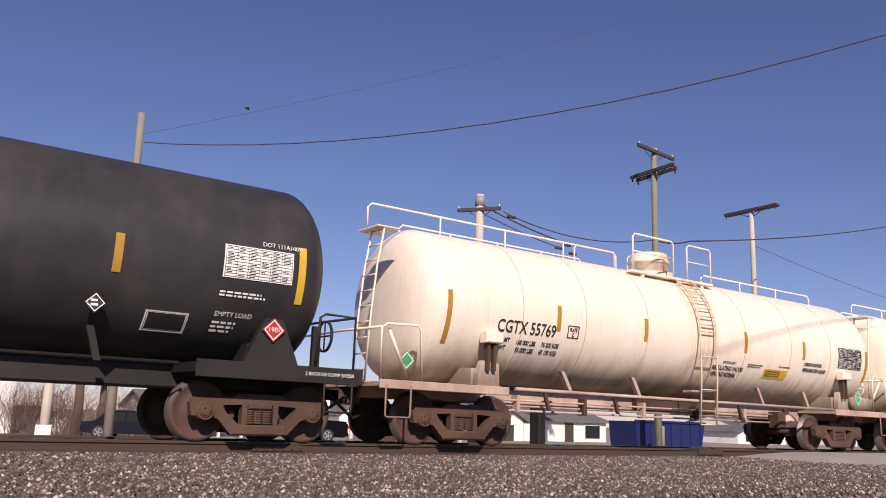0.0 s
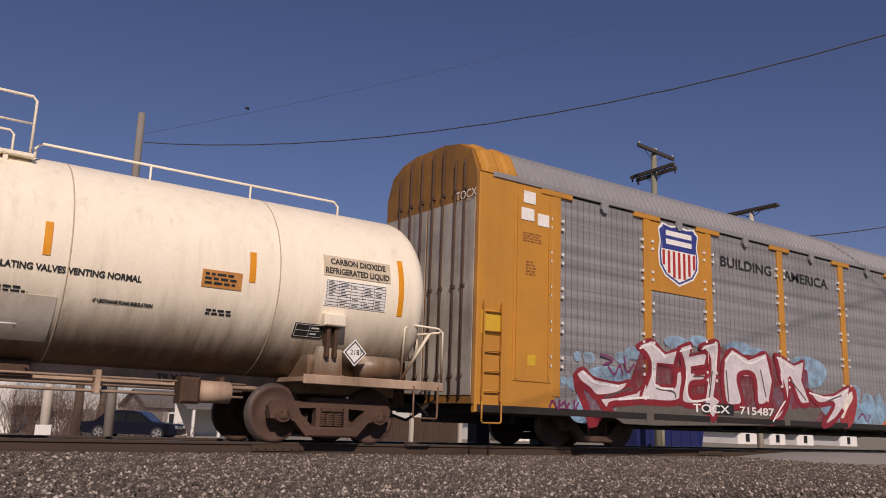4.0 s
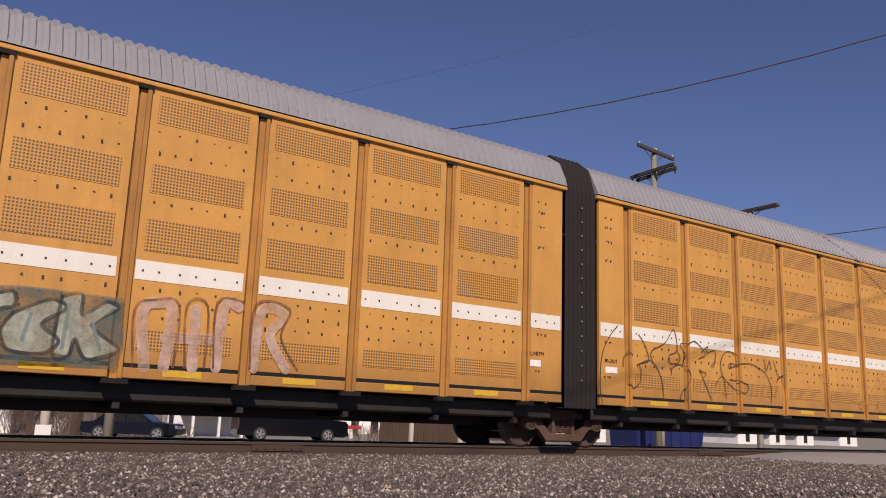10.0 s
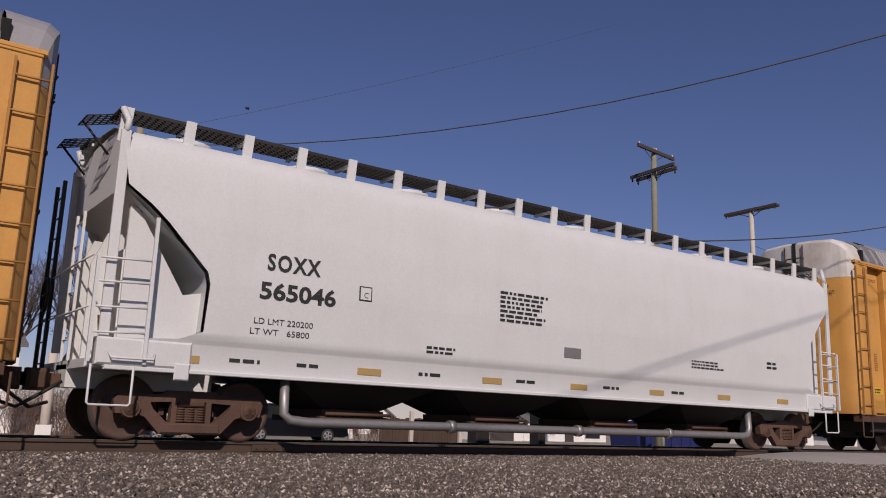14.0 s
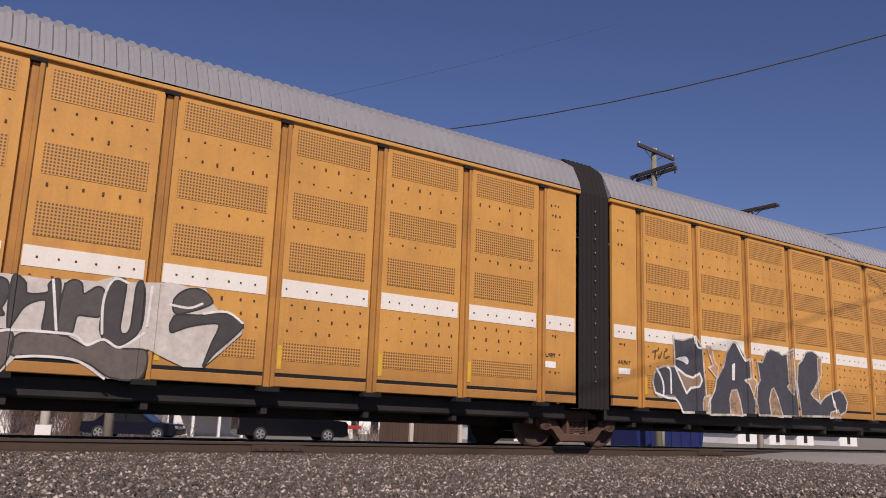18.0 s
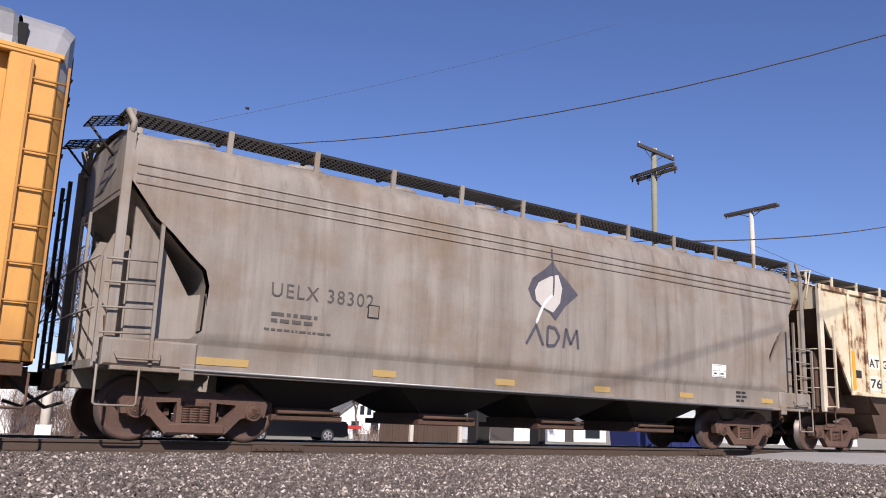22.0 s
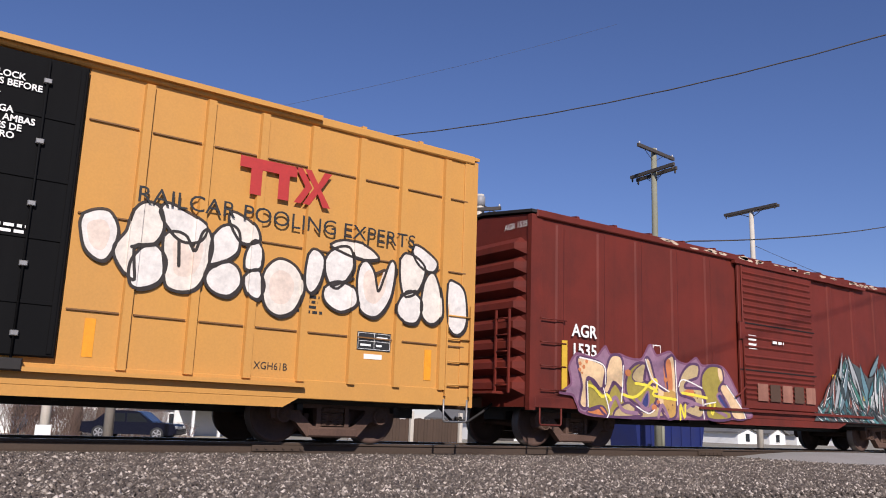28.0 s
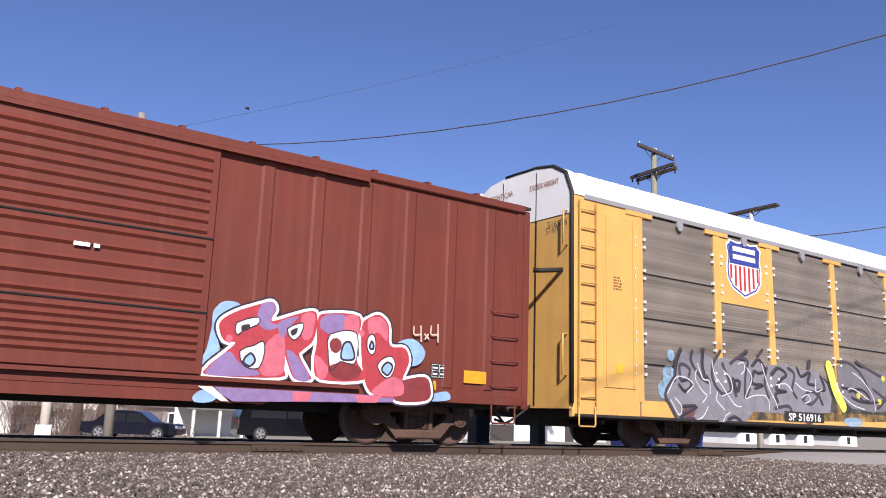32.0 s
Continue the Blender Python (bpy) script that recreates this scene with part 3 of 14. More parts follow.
def white_tank(label, s, rim0, rim1, r, zc, m, frame0, frame1, bog, dome, spec):
    """Insulated tank car for liquefied gas; all lengths along the car from s."""
    car = car_at("tank_car", label, "tank car", s)
    tank_body(car, rim0, rim1, r, zc, m, 0.55)
    on = wrap(r, zc)
    low = spec["low"]
    # weld seams
    for x in spec["seams"]:
        g = Geo()
        g.lathe([(x - 0.011, r + 0.001), (x - 0.007, r + 0.007), (x + 0.007, r + 0.007), (x + 0.011, r + 0.001)], "x", (0, 0, zc), 56, ends=False)
        part("weld_seam", g, SEAM, car)
    # centre sill and end platforms
    g = Geo()
    g.box(frame0 + 0.3, frame1 - 0.3, -0.35, 0.35, 0.80, 1.10, ch=0.03)
    part("centre_sill", g, low, car)
    for a, b in ((frame0, bog[0] + 0.75), (bog[1] - 0.75, frame1)):
        g = Geo()
        g.box(a, b, -1.45, 1.45, 0.97, 1.04, ch=0.02)
        g.box(a, b, -1.47, -1.43, 0.93, 1.08, ch=0.01)
        part("end_platform", g, low, car)
    for b in bog:
        bogie(car, b)
        g = Geo()
        k = 1 if b == bog[0] else -1
        xb = b + k * 0.30
        g.prism([(xb - 0.26, 1.05), (xb + 0.26, 1.05), (xb + 0.24, 1.50), (xb - 0.16, 1.54), (xb - 0.24, 1.30)], -1.40, -1.28)
        g.box(xb - 0.28, xb + 0.28, -1.44, -1.26, 1.04, 1.10, ch=0.01)
        g.prism([(xb - 0.40, 1.05), (xb + 0.40, 1.05), (xb + 0.36, 1.52), (xb - 0.25, 1.52)], 1.28, 1.40)
        g.box(xb - 0.3, xb + 0.3, -1.25, 1.25, 1.0, 1.40)
        sd = part("saddle", g, m, car)
        for dx in (-0.07, 0.07):
            g = Geo()
            g.box(xb + dx - 0.03, xb + dx + 0.03, -1.50, -1.36, 1.36, 1.88, ch=0.01)
            part("saddle_rod", g, RUSTY, sd)
        g = Geo()
        g.box(xb - 0.20, xb + 0.20, -1.58, -1.36, 1.86, 2.06, ch=0.02)
        part("valve_box", g, m, car)
    coupler(car, frame0, -1), coupler(car, frame1, 1)
    # side pipe with braces up to the shell
    if spec["board"]:
        g = Geo()
        g.cyl((bog[0] + 0.9, -1.46, 1.06), (bog[1] - 0.9, -1.46, 1.06), 0.035, 8)
        part("running_board", g, low, car)
        for x in spec["braces"]:
            g = Geo()
            g.prism([(x + 0.20, 1.03), (x + 0.28, 1.03), (x + 0.04, 1.46), (x - 0.06, 1.46)], -1.48, -1.38)
            part("brace", g, low, car)
            g = Geo()
            g.prism([(x + 0.16, 0.70), (x + 0.22, 0.70), (x + 0.12, 1.04), (x + 0.04, 1.04)], -0.9, -0.84)
            part("hanger", g, RUSTY, car)
    for z, y, q in ((0.78, -0.60, 0.03), (0.68, -0.66, 0.022), (0.88, -0.72, 0.02)):
        g = Geo()
        g.cyl((bog[0] + 1.2, y, z), (bog[1] - 1.4, y, z), q, 8)
        part("brake_pipe", g, low, car)
    for i in range(6):
        x = bog[0] + 1.6 + (bog[1] - bog[0] - 3.4) * i / 5
        g = Geo()
        g.box(x - 0.04, x + 0.04, -0.76, -0.55, 0.64, 0.98, ch=0.01)
        part("pipe_bracket", g, RUSTY if i % 2 else low, car)
    x = (bog[0] + bog[1]) / 2 + 0.5
    g = Geo()
    g.box(x - 1.5, x + 1.3, -0.52, -0.36, 0.82, 1.06, ch=0.02)
    part("valve_tray", g, RUSTY, car)
    g = Geo()
    g.lathe([(0, 0.02), (0.04, 0.17), (0.5, 0.17), (0.55, 0.02)], "x", (bog[1] - 2.2, -0.80, 0.74), 16)
    part("brake_reservoir", g, low, car)
    g = Geo()
    g.box(bog[1] - 2.5, bog[1] - 2.2, -0.95, -0.6, 0.55, 0.95, ch=0.04)
    part("brake_valve", g, RUSTY, car)
    # dome with its platform, rails and side ladder
    g = Geo()
    g.lathe([(0, 0.47), (0.26, 0.47), (0.27, 0.51), (0.33, 0.51), (0.35, 0.46), (0.50, 0.44), (0.52, 0.40), (0.54, 0.02)], "z", (dome, 0, zc + r + 0.02), 28)
    part("dome_cover", g, m, car)
    g = Geo()
    zt = zc + r - 0.02
    ra, rb, rc, rd = [dome + q for q in spec["rails"]]
    g.lathe([(-0.20, 0.60), (0.04, 0.60)], "z", (dome, 0, zc + r), 28)
    g.box(ra - 0.06, rd + 0.06, -0.95, -0.62, zt - 0.19, zt - 0.13, ch=0.01)
    g.box(ra - 0.06, rd + 0.06, 0.62, 0.95, zt - 0.19, zt - 0.13, ch=0.01)
    for x in (ra + 0.35, dome, rd - 0.3):
        g.box(x - 0.03, x + 0.03, -0.92, -0.84, zt - 0.48, zt - 0.16)
    part("dome_platform", g, m, car)
    for y in (-0.93, 0.93):
        for a, b in ((ra, rb), (rc, rd)):
            g = Geo()
            zz = zt + 0.70
            g.tube([(a, y, zt - 0.12), (a, y, zz - 0.06), (a + 0.06, y, zz), (b - 0.06, y, zz), (b, y, zz - 0.06), (b, y, zt - 0.12)], 0.022, 6)
            g.cyl((a, y, zt + 0.30), (b, y, zt + 0.30), 0.016, 6)
            part("dome_rail", g, m, car)
    for y in (-0.55, 0.55):
        handrail(car, frame0 + 0.12 if y < 0 else rim0 + 0.2, ra - 0.15, y, zt + spec["rail"], 4, m, 0.42)
        handrail(car, rd + 0.12, rim1 - 1.1, y, zt + 0.15, 3, m, 0.36)
    if spec["ladder"]:
        a, b = spec["ladder"]
        g = Geo()
        arc = [(-r * math.cos(q) - 0.10 * math.cos(q), zc + (r + 0.10) * math.sin(q)) for q in [math.radians(x) for x in (58, 48, 38, 28, 18, 8, 0)]] + [(-r - 0.10, 1.6), (-r - 0.04, 0.55)]
        for x in (a, b):
            g.tube([(x, p, q) for p, q in arc], 0.022, 6)
        for i in range(12):
            t = i / 11 * (len(arc) - 1)
            k = min(int(t), len(arc) - 2)
            y, z = [arc[k][j] + (arc[k + 1][j] - arc[k][j]) * (t - k) for j in (0, 1)]
            g.cyl((a, y, z), (b, y, z), 0.016, 6)
        part("side_ladder", g, spec["ladder_mat"], car, "cream steel ladder over the tank side")
        g = Geo()
        g.box(a - 0.25, b + 0.12, -1.50, -1.25, 1.24, 1.29, ch=0.01)
        part("ladder_step", g, m, car)
    # end ladders, corner handrails, brake wheel
    x, zl = frame0 + 0.12, zt - 0.22
    g = Geo()
    for y in (-0.98, -0.55):
        g.tube([(x - 0.14, y, 1.05), (x - 0.08, y, 2.2), (x, y, 3.1), (x + 0.12, y, zl)], 0.02, 6)
    for i in range(10):
        z = 1.25 + (zl - 1.3) * i / 9
        q = -0.14 + 0.052 * (z - 1.05) if z < 2.2 else (-0.08 + 0.089 * (z - 2.2) if z < 3.1 else 0.12 * (z - 3.1) / (zl - 3.1))
        g.cyl((x + q, -0.98, z), (x + q, -0.55, z), 0.014, 6)
    g.box(x - 0.05, x + 0.42, -1.02, -0.30, zl - 0.03, zl, ch=0.008)
    part("end_ladder", g, m, car)
    for x, k in ((frame0 + 0.12, 1), (frame1 - 0.12, -1)):
        g = Geo()
        y = -1.42
        g.tube([(x - k * 0.1, y, 1.06), (x - k * 0.1, y, 1.95), (x + k * 0.0, y, 2.02), (x + k * 0.62, y, 2.04), (x + k * 0.70, y, 1.96), (x + k * 0.75, y, 1.06)], 0.022, 6)
        g.tube([(x - k * 0.1, y, 1.96), (x - k * 0.1, 0, 1.98), (x - k * 0.1, -y, 1.96)], 0.022, 6)
        g.tube([(x + k * 0.1, y + 0.1, 1.95), (x + k * 0.6, -1.2, 1.1)], 0.03, 6)
        part("corner_rail", g, m, car)
        g = Geo()
        stirrup(g, min(x, x + k * 0.5), max(x, x + k * 0.5), -1.47, 0.46, 1.0)
        part("step", g, m, car)
    g = Geo()
    g.lathe([(-0.02, 0.24), (-0.02, 0.27), (0.02, 0.27), (0.02, 0.24), (-0.02, 0.24)], "x", (frame1 - 0.15, -0.55, 1.75), 20, ends=False)
    g.cyl((frame1 - 0.15, -0.80, 1.75), (frame1 - 0.15, -0.30, 1.75), 0.015, 6)
    g.cyl((frame1 - 0.15, -0.55, 1.50), (frame1 - 0.15, -0.55, 2.0), 0.015, 6)
    part("brake_wheel", g, m, car)
    g = Geo()
    g.lathe([(0, 0.02), (0.05, 0.2), (0.75, 0.2), (0.8, 0.02)], "x", (frame1 - 1.62, -1.22, 1.26), 16)
    part("air_reservoir", g, m, car)
    # tape, placards, lettering
    for x, z0, z1, tape in spec["tape"]:
        sheet(car, "reflective_tape", x - 0.05, x + 0.05, z0, z1, 0, tape, on)
    for words, x, z, h, w in spec["words"]:
        letters(car, words, x, z, h, INK, 0, bend=on, bold=0.004, width=w)
    for x0, x1, z0, z1, rows in spec["bars"]:
        bars(car, x0, x1, z0, z1, rows, 0, INK, on, int(x0 * 10))
    for x0, x1, z0, z1, mm in spec["plates"]:
        sheet(car, "placard", x0, x1, z0, z1, 0, mm, on)
    return car


def diamond(car, x, z, y, size, m, m2, tilt=0.0):
    g = Geo()
    g.prism([(x, z - size), (x + size, z), (x, z + size), (x - size, z)], y - 0.008, y)
    d = part("placard", g, m, car, "diamond hazard placard")
    g = Geo()
    i = size * 0.86
    for a, b in (((0, -1), (1, 0)), ((1, 0), (0, 1)), ((0, 1), (-1, 0)), ((-1, 0), (0, -1))):
        g.add([(x + a[0] * i, y - 0.011, z + a[1] * i), (x + b[0] * i, y - 0.011, z + b[1] * i), (x + b[0] * i * 0.86, y - 0.011, z + b[1] * i * 0.86), (x + a[0] * i * 0.86, y - 0.011, z + a[1] * i * 0.86)], [(0, 1, 2, 3)])
    part("border", g, m2, d)
    return d


def data_panel(car, x0, x1, z0, z1, rows, cols, back, ink, on, y=0):
    """A ruled table of small writing on a plate."""
    sheet(car, "data_panel", x0, x1, z0, z1, y, back, on)
    def lift(a, b, c):
        p = on(a, b, c) if on else (a, y - 0.006, c)
        return (p[0], p[1] - 0.006, p[2])
    g = Geo()
    for i in range(rows + 1):
        z = z0 + 0.02 + (z1 - z0 - 0.04) * i / rows
        g.add([lift(x0 + 0.02, 0, z - 0.003), lift(x1 - 0.02, 0, z - 0.003), lift(x1 - 0.02, 0, z + 0.003), lift(x0 + 0.02, 0, z + 0.003)], [(0, 1, 2, 3)])
    for i in range(cols + 1):
        x = x0 + 0.02 + (x1 - x0 - 0.04) * i / cols
        for j in range(rows):
            za, zb = z0 + 0.02 + (z1 - z0 - 0.04) * j / rows, z0 + 0.02 + (z1 - z0 - 0.04) * (j + 1) / rows
            g.add([lift(x - 0.003, 0, za), lift(x + 0.003, 0, za), lift(x + 0.003, 0, zb), lift(x - 0.003, 0, zb)], [(0, 1, 2, 3)])
    part("ruling", g, ink, car)
    rnd = random.Random(int(x0 * 7))
    g = Geo()
    p, q = (z1 - z0 - 0.04) / rows, (x1 - x0 - 0.04) / cols
    for i in range(rows):
        for j in range(cols):
            a, zz = x0 + 0.02 + q * (j + 0.14), z0 + 0.02 + p * (i + 0.36)
            b = a + q * rnd.uniform(0.3, 0.7)
            if rnd.random() < 0.75:
                g.add([lift(a, 0, zz), lift(b, 0, zz), lift(b, 0, zz + p * 0.26), lift(a, 0, zz + p * 0.26)], [(0, 1, 2, 3)])
    part("small_lettering", g, ink, car)


def build_tanks():
    # dark tank car that leads
    s = -11.6
    car = car_at("tank_car", "black tank car with white stencils and orange tape", "tank car", s)
    r, zc = 1.56, 2.72
    on = wrap(r, zc)
    tank_body(car, 0.9, 17.52, r, zc, BLACKTANK, 0.66)
    g = Geo()
    g.box(0.1, 18.6, -0.35, 0.35, 0.78, 1.15, ch=0.03)
    part("centre_sill", g, BLACK, car)
    for a, b in ((0.0, 2.6), (15.9, 18.7)):
        g = Geo()
        g.box(a, b, -1.45, 1.45, 1.02, 1.16, ch=0.02)
        g.box(a, b, -1.48, -1.44, 0.94, 1.20, ch=0.01)
        part("end_platform", g, BLACK, car)
    for b in (1.9, 17.12):
        bogie(car, b)
        g = Geo()
        g.prism([(b - 0.5, 1.1), (b + 0.5, 1.1), (b + 0.15, 1.9), (b - 0.15, 1.9)], -1.36, -1.22)
        g.box(b - 0.35, b + 0.35, -1.2, 1.2, 1.1, 1.5)
        part("saddle", g, BLACK, car)
    coupler(car, 18.6, 1)
    g = Geo()
    g.cyl((3.0, -1.30, 1.12), (15.7, -1.30, 1.12), 0.03, 8)
    part("side_rod", g, BLACK, car)
    for i in range(6):
        x = 4.0 + i * 2.1
        g = Geo()
        g.prism([(x, 1.08), (x + 0.10, 1.08), (x - 0.04, 1.55), (x - 0.14, 1.55)], -1.33, -1.25)
        part("brace", g, BLACK, car)
    for y in (-1.4, 1.4):
        g = Geo()
        g.tube([(18.55, y, 1.15), (18.55, y, 2.05), (18.0, y, 2.06), (17.9, y, 2.0), (17.85, y, 1.15)], 0.022, 6)
        part("corner_rail", g, BLACK, car)
    g = Geo()
    g.tube([(18.55, -1.4, 2.05), (18.55, 0, 2.07), (18.55, 1.4, 2.05)], 0.022, 6)
    part("end_rail", g, BLACK, car)
    g = Geo()
    g.lathe([(-0.02, 0.24), (-0.02, 0.27), (0.02, 0.27), (0.02, 0.24), (-0.02, 0.24)], "x", (18.25, -0.9, 1.75), 20, ends=False)
    g.cyl((18.25, -1.15, 1.75), (18.25, -0.65, 1.75), 0.014, 6)
    g.cyl((18.25, -0.9, 1.5), (18.25, -0.9, 2.0), 0.014, 6)
    g.box(18.02, 18.16, -0.96, -0.84, 1.2, 1.9, ch=0.02)
    part("brake_wheel", g, BLACK, car)
    g = Geo()
    stirrup(g, 18.0, 18.5, -1.48, 0.5, 1.0)
    part("step", g, BLACK, car)
    for x in (2.2, 6.0, 10.0, 14.62):
        sheet(car, "reflective_tape", x - 0.06, x + 0.06, 2.30, 2.85, 0, OCHRE, on)
    sheet(car, "reflective_tape", 17.38, 17.50, 2.15, 3.05, 0, LEMON, on)
    data_panel(car, 16.15, 17.28, 2.43, 2.93, 10, 6, WHITE, INK, on)
    letters(car, "DOT 111A100W1", 16.75, 2.98, 0.07, WHITE, 0, bend=on)
    data_panel(car, 15.15, 15.78, 1.57, 1.85, 2, 3, WHITE, INK, on)
    sheet(car, "panel_face", 15.19, 15.74, 1.60, 1.82, -0.0, INK, lambda x, y, z: (on(x, y, z)[0], on(x, y, z)[1] - 0.004, z))
    bars(car, 16.15, 16.9, 2.14, 2.24, 2, 0, WHITE, on, 5)
    letters(car, "EMPTY LOAD", 16.15, 1.86, 0.07, WHITE, 0, bend=on)
    bars(car, 16.15, 16.55, 1.62, 1.80, 3, 0, WHITE, on, 6)
    bars(car, 12.0, 12.8, 1.95, 2.20, 3, 0, WHITE, on, 7)
    bars(car, 12.0, 12.35, 2.35, 2.5, 1, 0, WHITE, on, 8)
    d = diamond(car, 14.42, 1.86, -1.42, 0.15, BLACKTANK, WHITE)
    bars(d, 14.36, 14.49, 1.80, 1.92, 2, -1.432, WHITE, None, 3)
    d = diamond(car, 17.1, 1.72, -1.40, 0.19, REDINK, WHITE)
    letters(d, "1987", 17.0, 1.69, 0.075, WHITE, -1.414)
    letters(car, "2 INCH OF COMP SHOES", 17.65, 1.06, 0.055, WHITE, -1.485)
    # weld bands
    for x in (6.5, 12.2):
        h = Geo()
        h.lathe([(x - 0.012, r), (x, r + 0.006), (x + 0.012, r)], "x", (0, 0, zc), 56, ends=False)
        part("weld_seam", h, BLACKTANK, car)

    o = 7.44
    white_tank("cream tank car with orange tape and a side ladder", o, 8.75 - o, 22.95 - o, 1.48, 2.577, WHITETANK, 0.0, 24.15 - o, (9.5 - o, 22.1 - o), 15.85 - o, {
        "seams": [10.56 - o, 12.24 - o, 14.10 - o, 17.55 - o, 19.42 - o, 21.21 - o], "ladder": (15.72 - o, 16.28 - o), "ladder_mat": LEMONSTEEL, "low": LOWCREAM, "board": True,
        "braces": [11.6 - o, 13.6 - o, 17.95 - o, 19.85 - o], "rail": 0.27, "rails": (-1.6, -0.22, 0.28, 1.16),
        "tape": [(8.82 - o, 1.8, 2.75, OCHRE), (11.49 - o, 2.24, 2.73, OCHRE), (14.03 - o, 2.25, 2.73, OCHRE), (17.55 - o, 2.26, 2.75, OCHRE), (19.98 - o, 2.26, 2.71, OCHRE), (22.98 - o, 1.85, 2.69, OCHRE)],
        "words": [("CGTX 55769", 9.95 - o, 2.11, 0.23, 1.48), ("LD LMT", 9.97 - o, 1.93, 0.08, 0.36), ("168 000 LBS", 10.48 - o, 1.91, 0.08, 0.50), ("76 200 KGS", 11.13 - o, 1.91, 0.08, 0.46), ("LT WT", 9.97 - o, 1.79, 0.08, 0.30), ("95 000 LBS", 10.52 - o, 1.77, 0.08, 0.46), ("43 100 KGS", 11.13 - o, 1.77, 0.08, 0.46), ("REGULATING VALVES", 16.47 - o, 1.82, 0.095, 1.15), ("VENTING NORMAL", 16.50 - o, 1.68, 0.095, 0.95), ("CARBON DIOXIDE", 20.02 - o, 2.12, 0.085, 0.80), ("REFRIGERATED LIQUID", 20.02 - o, 1.98, 0.085, 1.05), ("PLATE", 11.80 - o, 2.26, 0.07, 0.20), ("C", 11.87 - o, 2.16, 0.07, 0.06)],
        "bars": [(16.8 - o, 17.3 - o, 1.97, 2.03, 2), (17.75 - o, 18.35 - o, 1.93, 2.03, 2), (19.0 - o, 19.5 - o, 2.0, 2.05, 1)],
        "plates": [(18.46 - o, 19.40 - o, 1.73, 1.95, LEMON)]})
    car = TRAIN[-1][0]
    on = wrap(1.48, 2.577)
    bars(car, 18.52 - o, 19.34 - o, 1.76, 1.92, 3, 0, INK, lambda x, y, z: (x, on(x, y, z)[1] - 0.006, z), 31)
    for x0, x1, z0, z1 in ((11.75, 12.05, 2.13, 2.145), (11.75, 12.05, 2.36, 2.375), (11.75, 11.765, 2.13, 2.375), (12.035, 12.05, 2.13, 2.375)):
        sheet(car, "stencil_box", x0 - o, x1 - o, z0, z1, 0, INK, on)
    data_panel(car, 21.59 - o, 22.72 - o, 2.16, 2.70, 8, 5, INK, WHITE, on)
    diamond(car, 22.18 - o, 1.40, -1.60, 0.22, spray((0.05, 0.30, 0.14)), WHITE)
    letters(car, "2187", 22.09 - o, 1.37, 0.08, WHITE, -1.615)
    diamond(car, 8.15 - o, 1.45, -1.15, 0.17, spray((0.05, 0.30, 0.14)), WHITE)

    o = 23.96
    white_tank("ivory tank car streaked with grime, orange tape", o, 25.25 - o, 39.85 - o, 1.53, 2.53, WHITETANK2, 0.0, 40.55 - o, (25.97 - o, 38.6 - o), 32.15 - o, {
        "seams": [28.0 - o, 30.59 - o, 32.33 - o, 34.22 - o, 37.3 - o], "ladder": None, "ladder_mat": OCHRE, "low": LOWBROWN, "board": False, "braces": [], "rail": 0.17, "rails": (-0.95, -0.05, 0.55, 1.50),
        "tape": [(25.29 - o, 2.18, 3.09, ORANGE), (28.54 - o, 2.39, 2.87, ORANGE), (31.12 - o, 2.40, 2.86, ORANGE), (33.92 - o, 2.41, 2.87, ORANGE), (36.84 - o, 2.40, 2.87, ORANGE), (39.55 - o, 2.15, 3.12, ORANGE)],
        "words": [("LD LMT  168200 LB  76300 KG", 26.55 - o, 1.97, 0.085, 1.75), ("LT WT    94800 LB  43000 KG", 26.55 - o, 1.84, 0.085, 1.72), ("REGULATING VALVES VENTING NORMAL", 33.1 - o, 2.20, 0.085, 2.1), ("6\" URETHANE FOAM INSULATION", 34.6 - o, 1.87, 0.045, 0.82)],
        "bars": [(33.1 - o, 33.9 - o, 1.88, 1.98, 2), (36.2 - o, 36.65 - o, 1.85, 1.95, 2)],
        "plates": [(36.06 - o, 36.68 - o, 2.25, 2.51, spray((0.55, 0.24, 0.06))), (38.06 - o, 39.33 - o, 2.68, 3.02, spray((0.62, 0.52, 0.38))), (30.5 - o, 31.75 - o, 1.24, 1.78, PATCHWHITE), (32.85 - o, 34.15 - o, 1.30, 1.88, PATCHWHITE), (26.55 - o, 28.33 - o, 2.19, 2.50, spray((0.88, 0.79, 0.64)))]})
    car = TRAIN[-1][0]
    on = wrap(1.53, 2.53)
    lift = lambda x, y, z: (x, on(x, y, z)[1] - 0.008, z)
    letters(car, "TILX  2722", 26.6 - o, 2.24, 0.22, INK, 0, bend=lift, bold=0.006, width=1.65)
    letters(car, "CARBON DIOXIDE", 38.18 - o, 2.88, 0.095, INK, 0, bend=lift, bold=0.004, width=1.05)
    letters(car, "REFRIGERATED LIQUID", 38.08 - o, 2.72, 0.095, INK, 0, bend=lift, bold=0.004, width=1.22)
    bars(car, 36.1 - o, 36.64 - o, 2.28, 2.48, 3, 0, INK, lift, 41)
    data_panel(car, 38.1 - o, 39.25 - o, 2.19, 2.62, 8, 5, WHITE, INK, on)
    data_panel(car, 37.68 - o, 38.2 - o, 1.66, 1.88, 2, 2, INK, WHITE, on)
    for x0, z in ((30.95, 1.42), (33.25, 1.48)):
        g = Geo()
        g.tube([(x0 - o, -1.20, z - 0.03), (x0 - o, -1.34, z), (x0 + 0.45 - o, -1.34, z), (x0 + 0.45 - o, -1.20, z - 0.03)], 0.015, 6)
        part("shell_grab", g, WHITE, car)
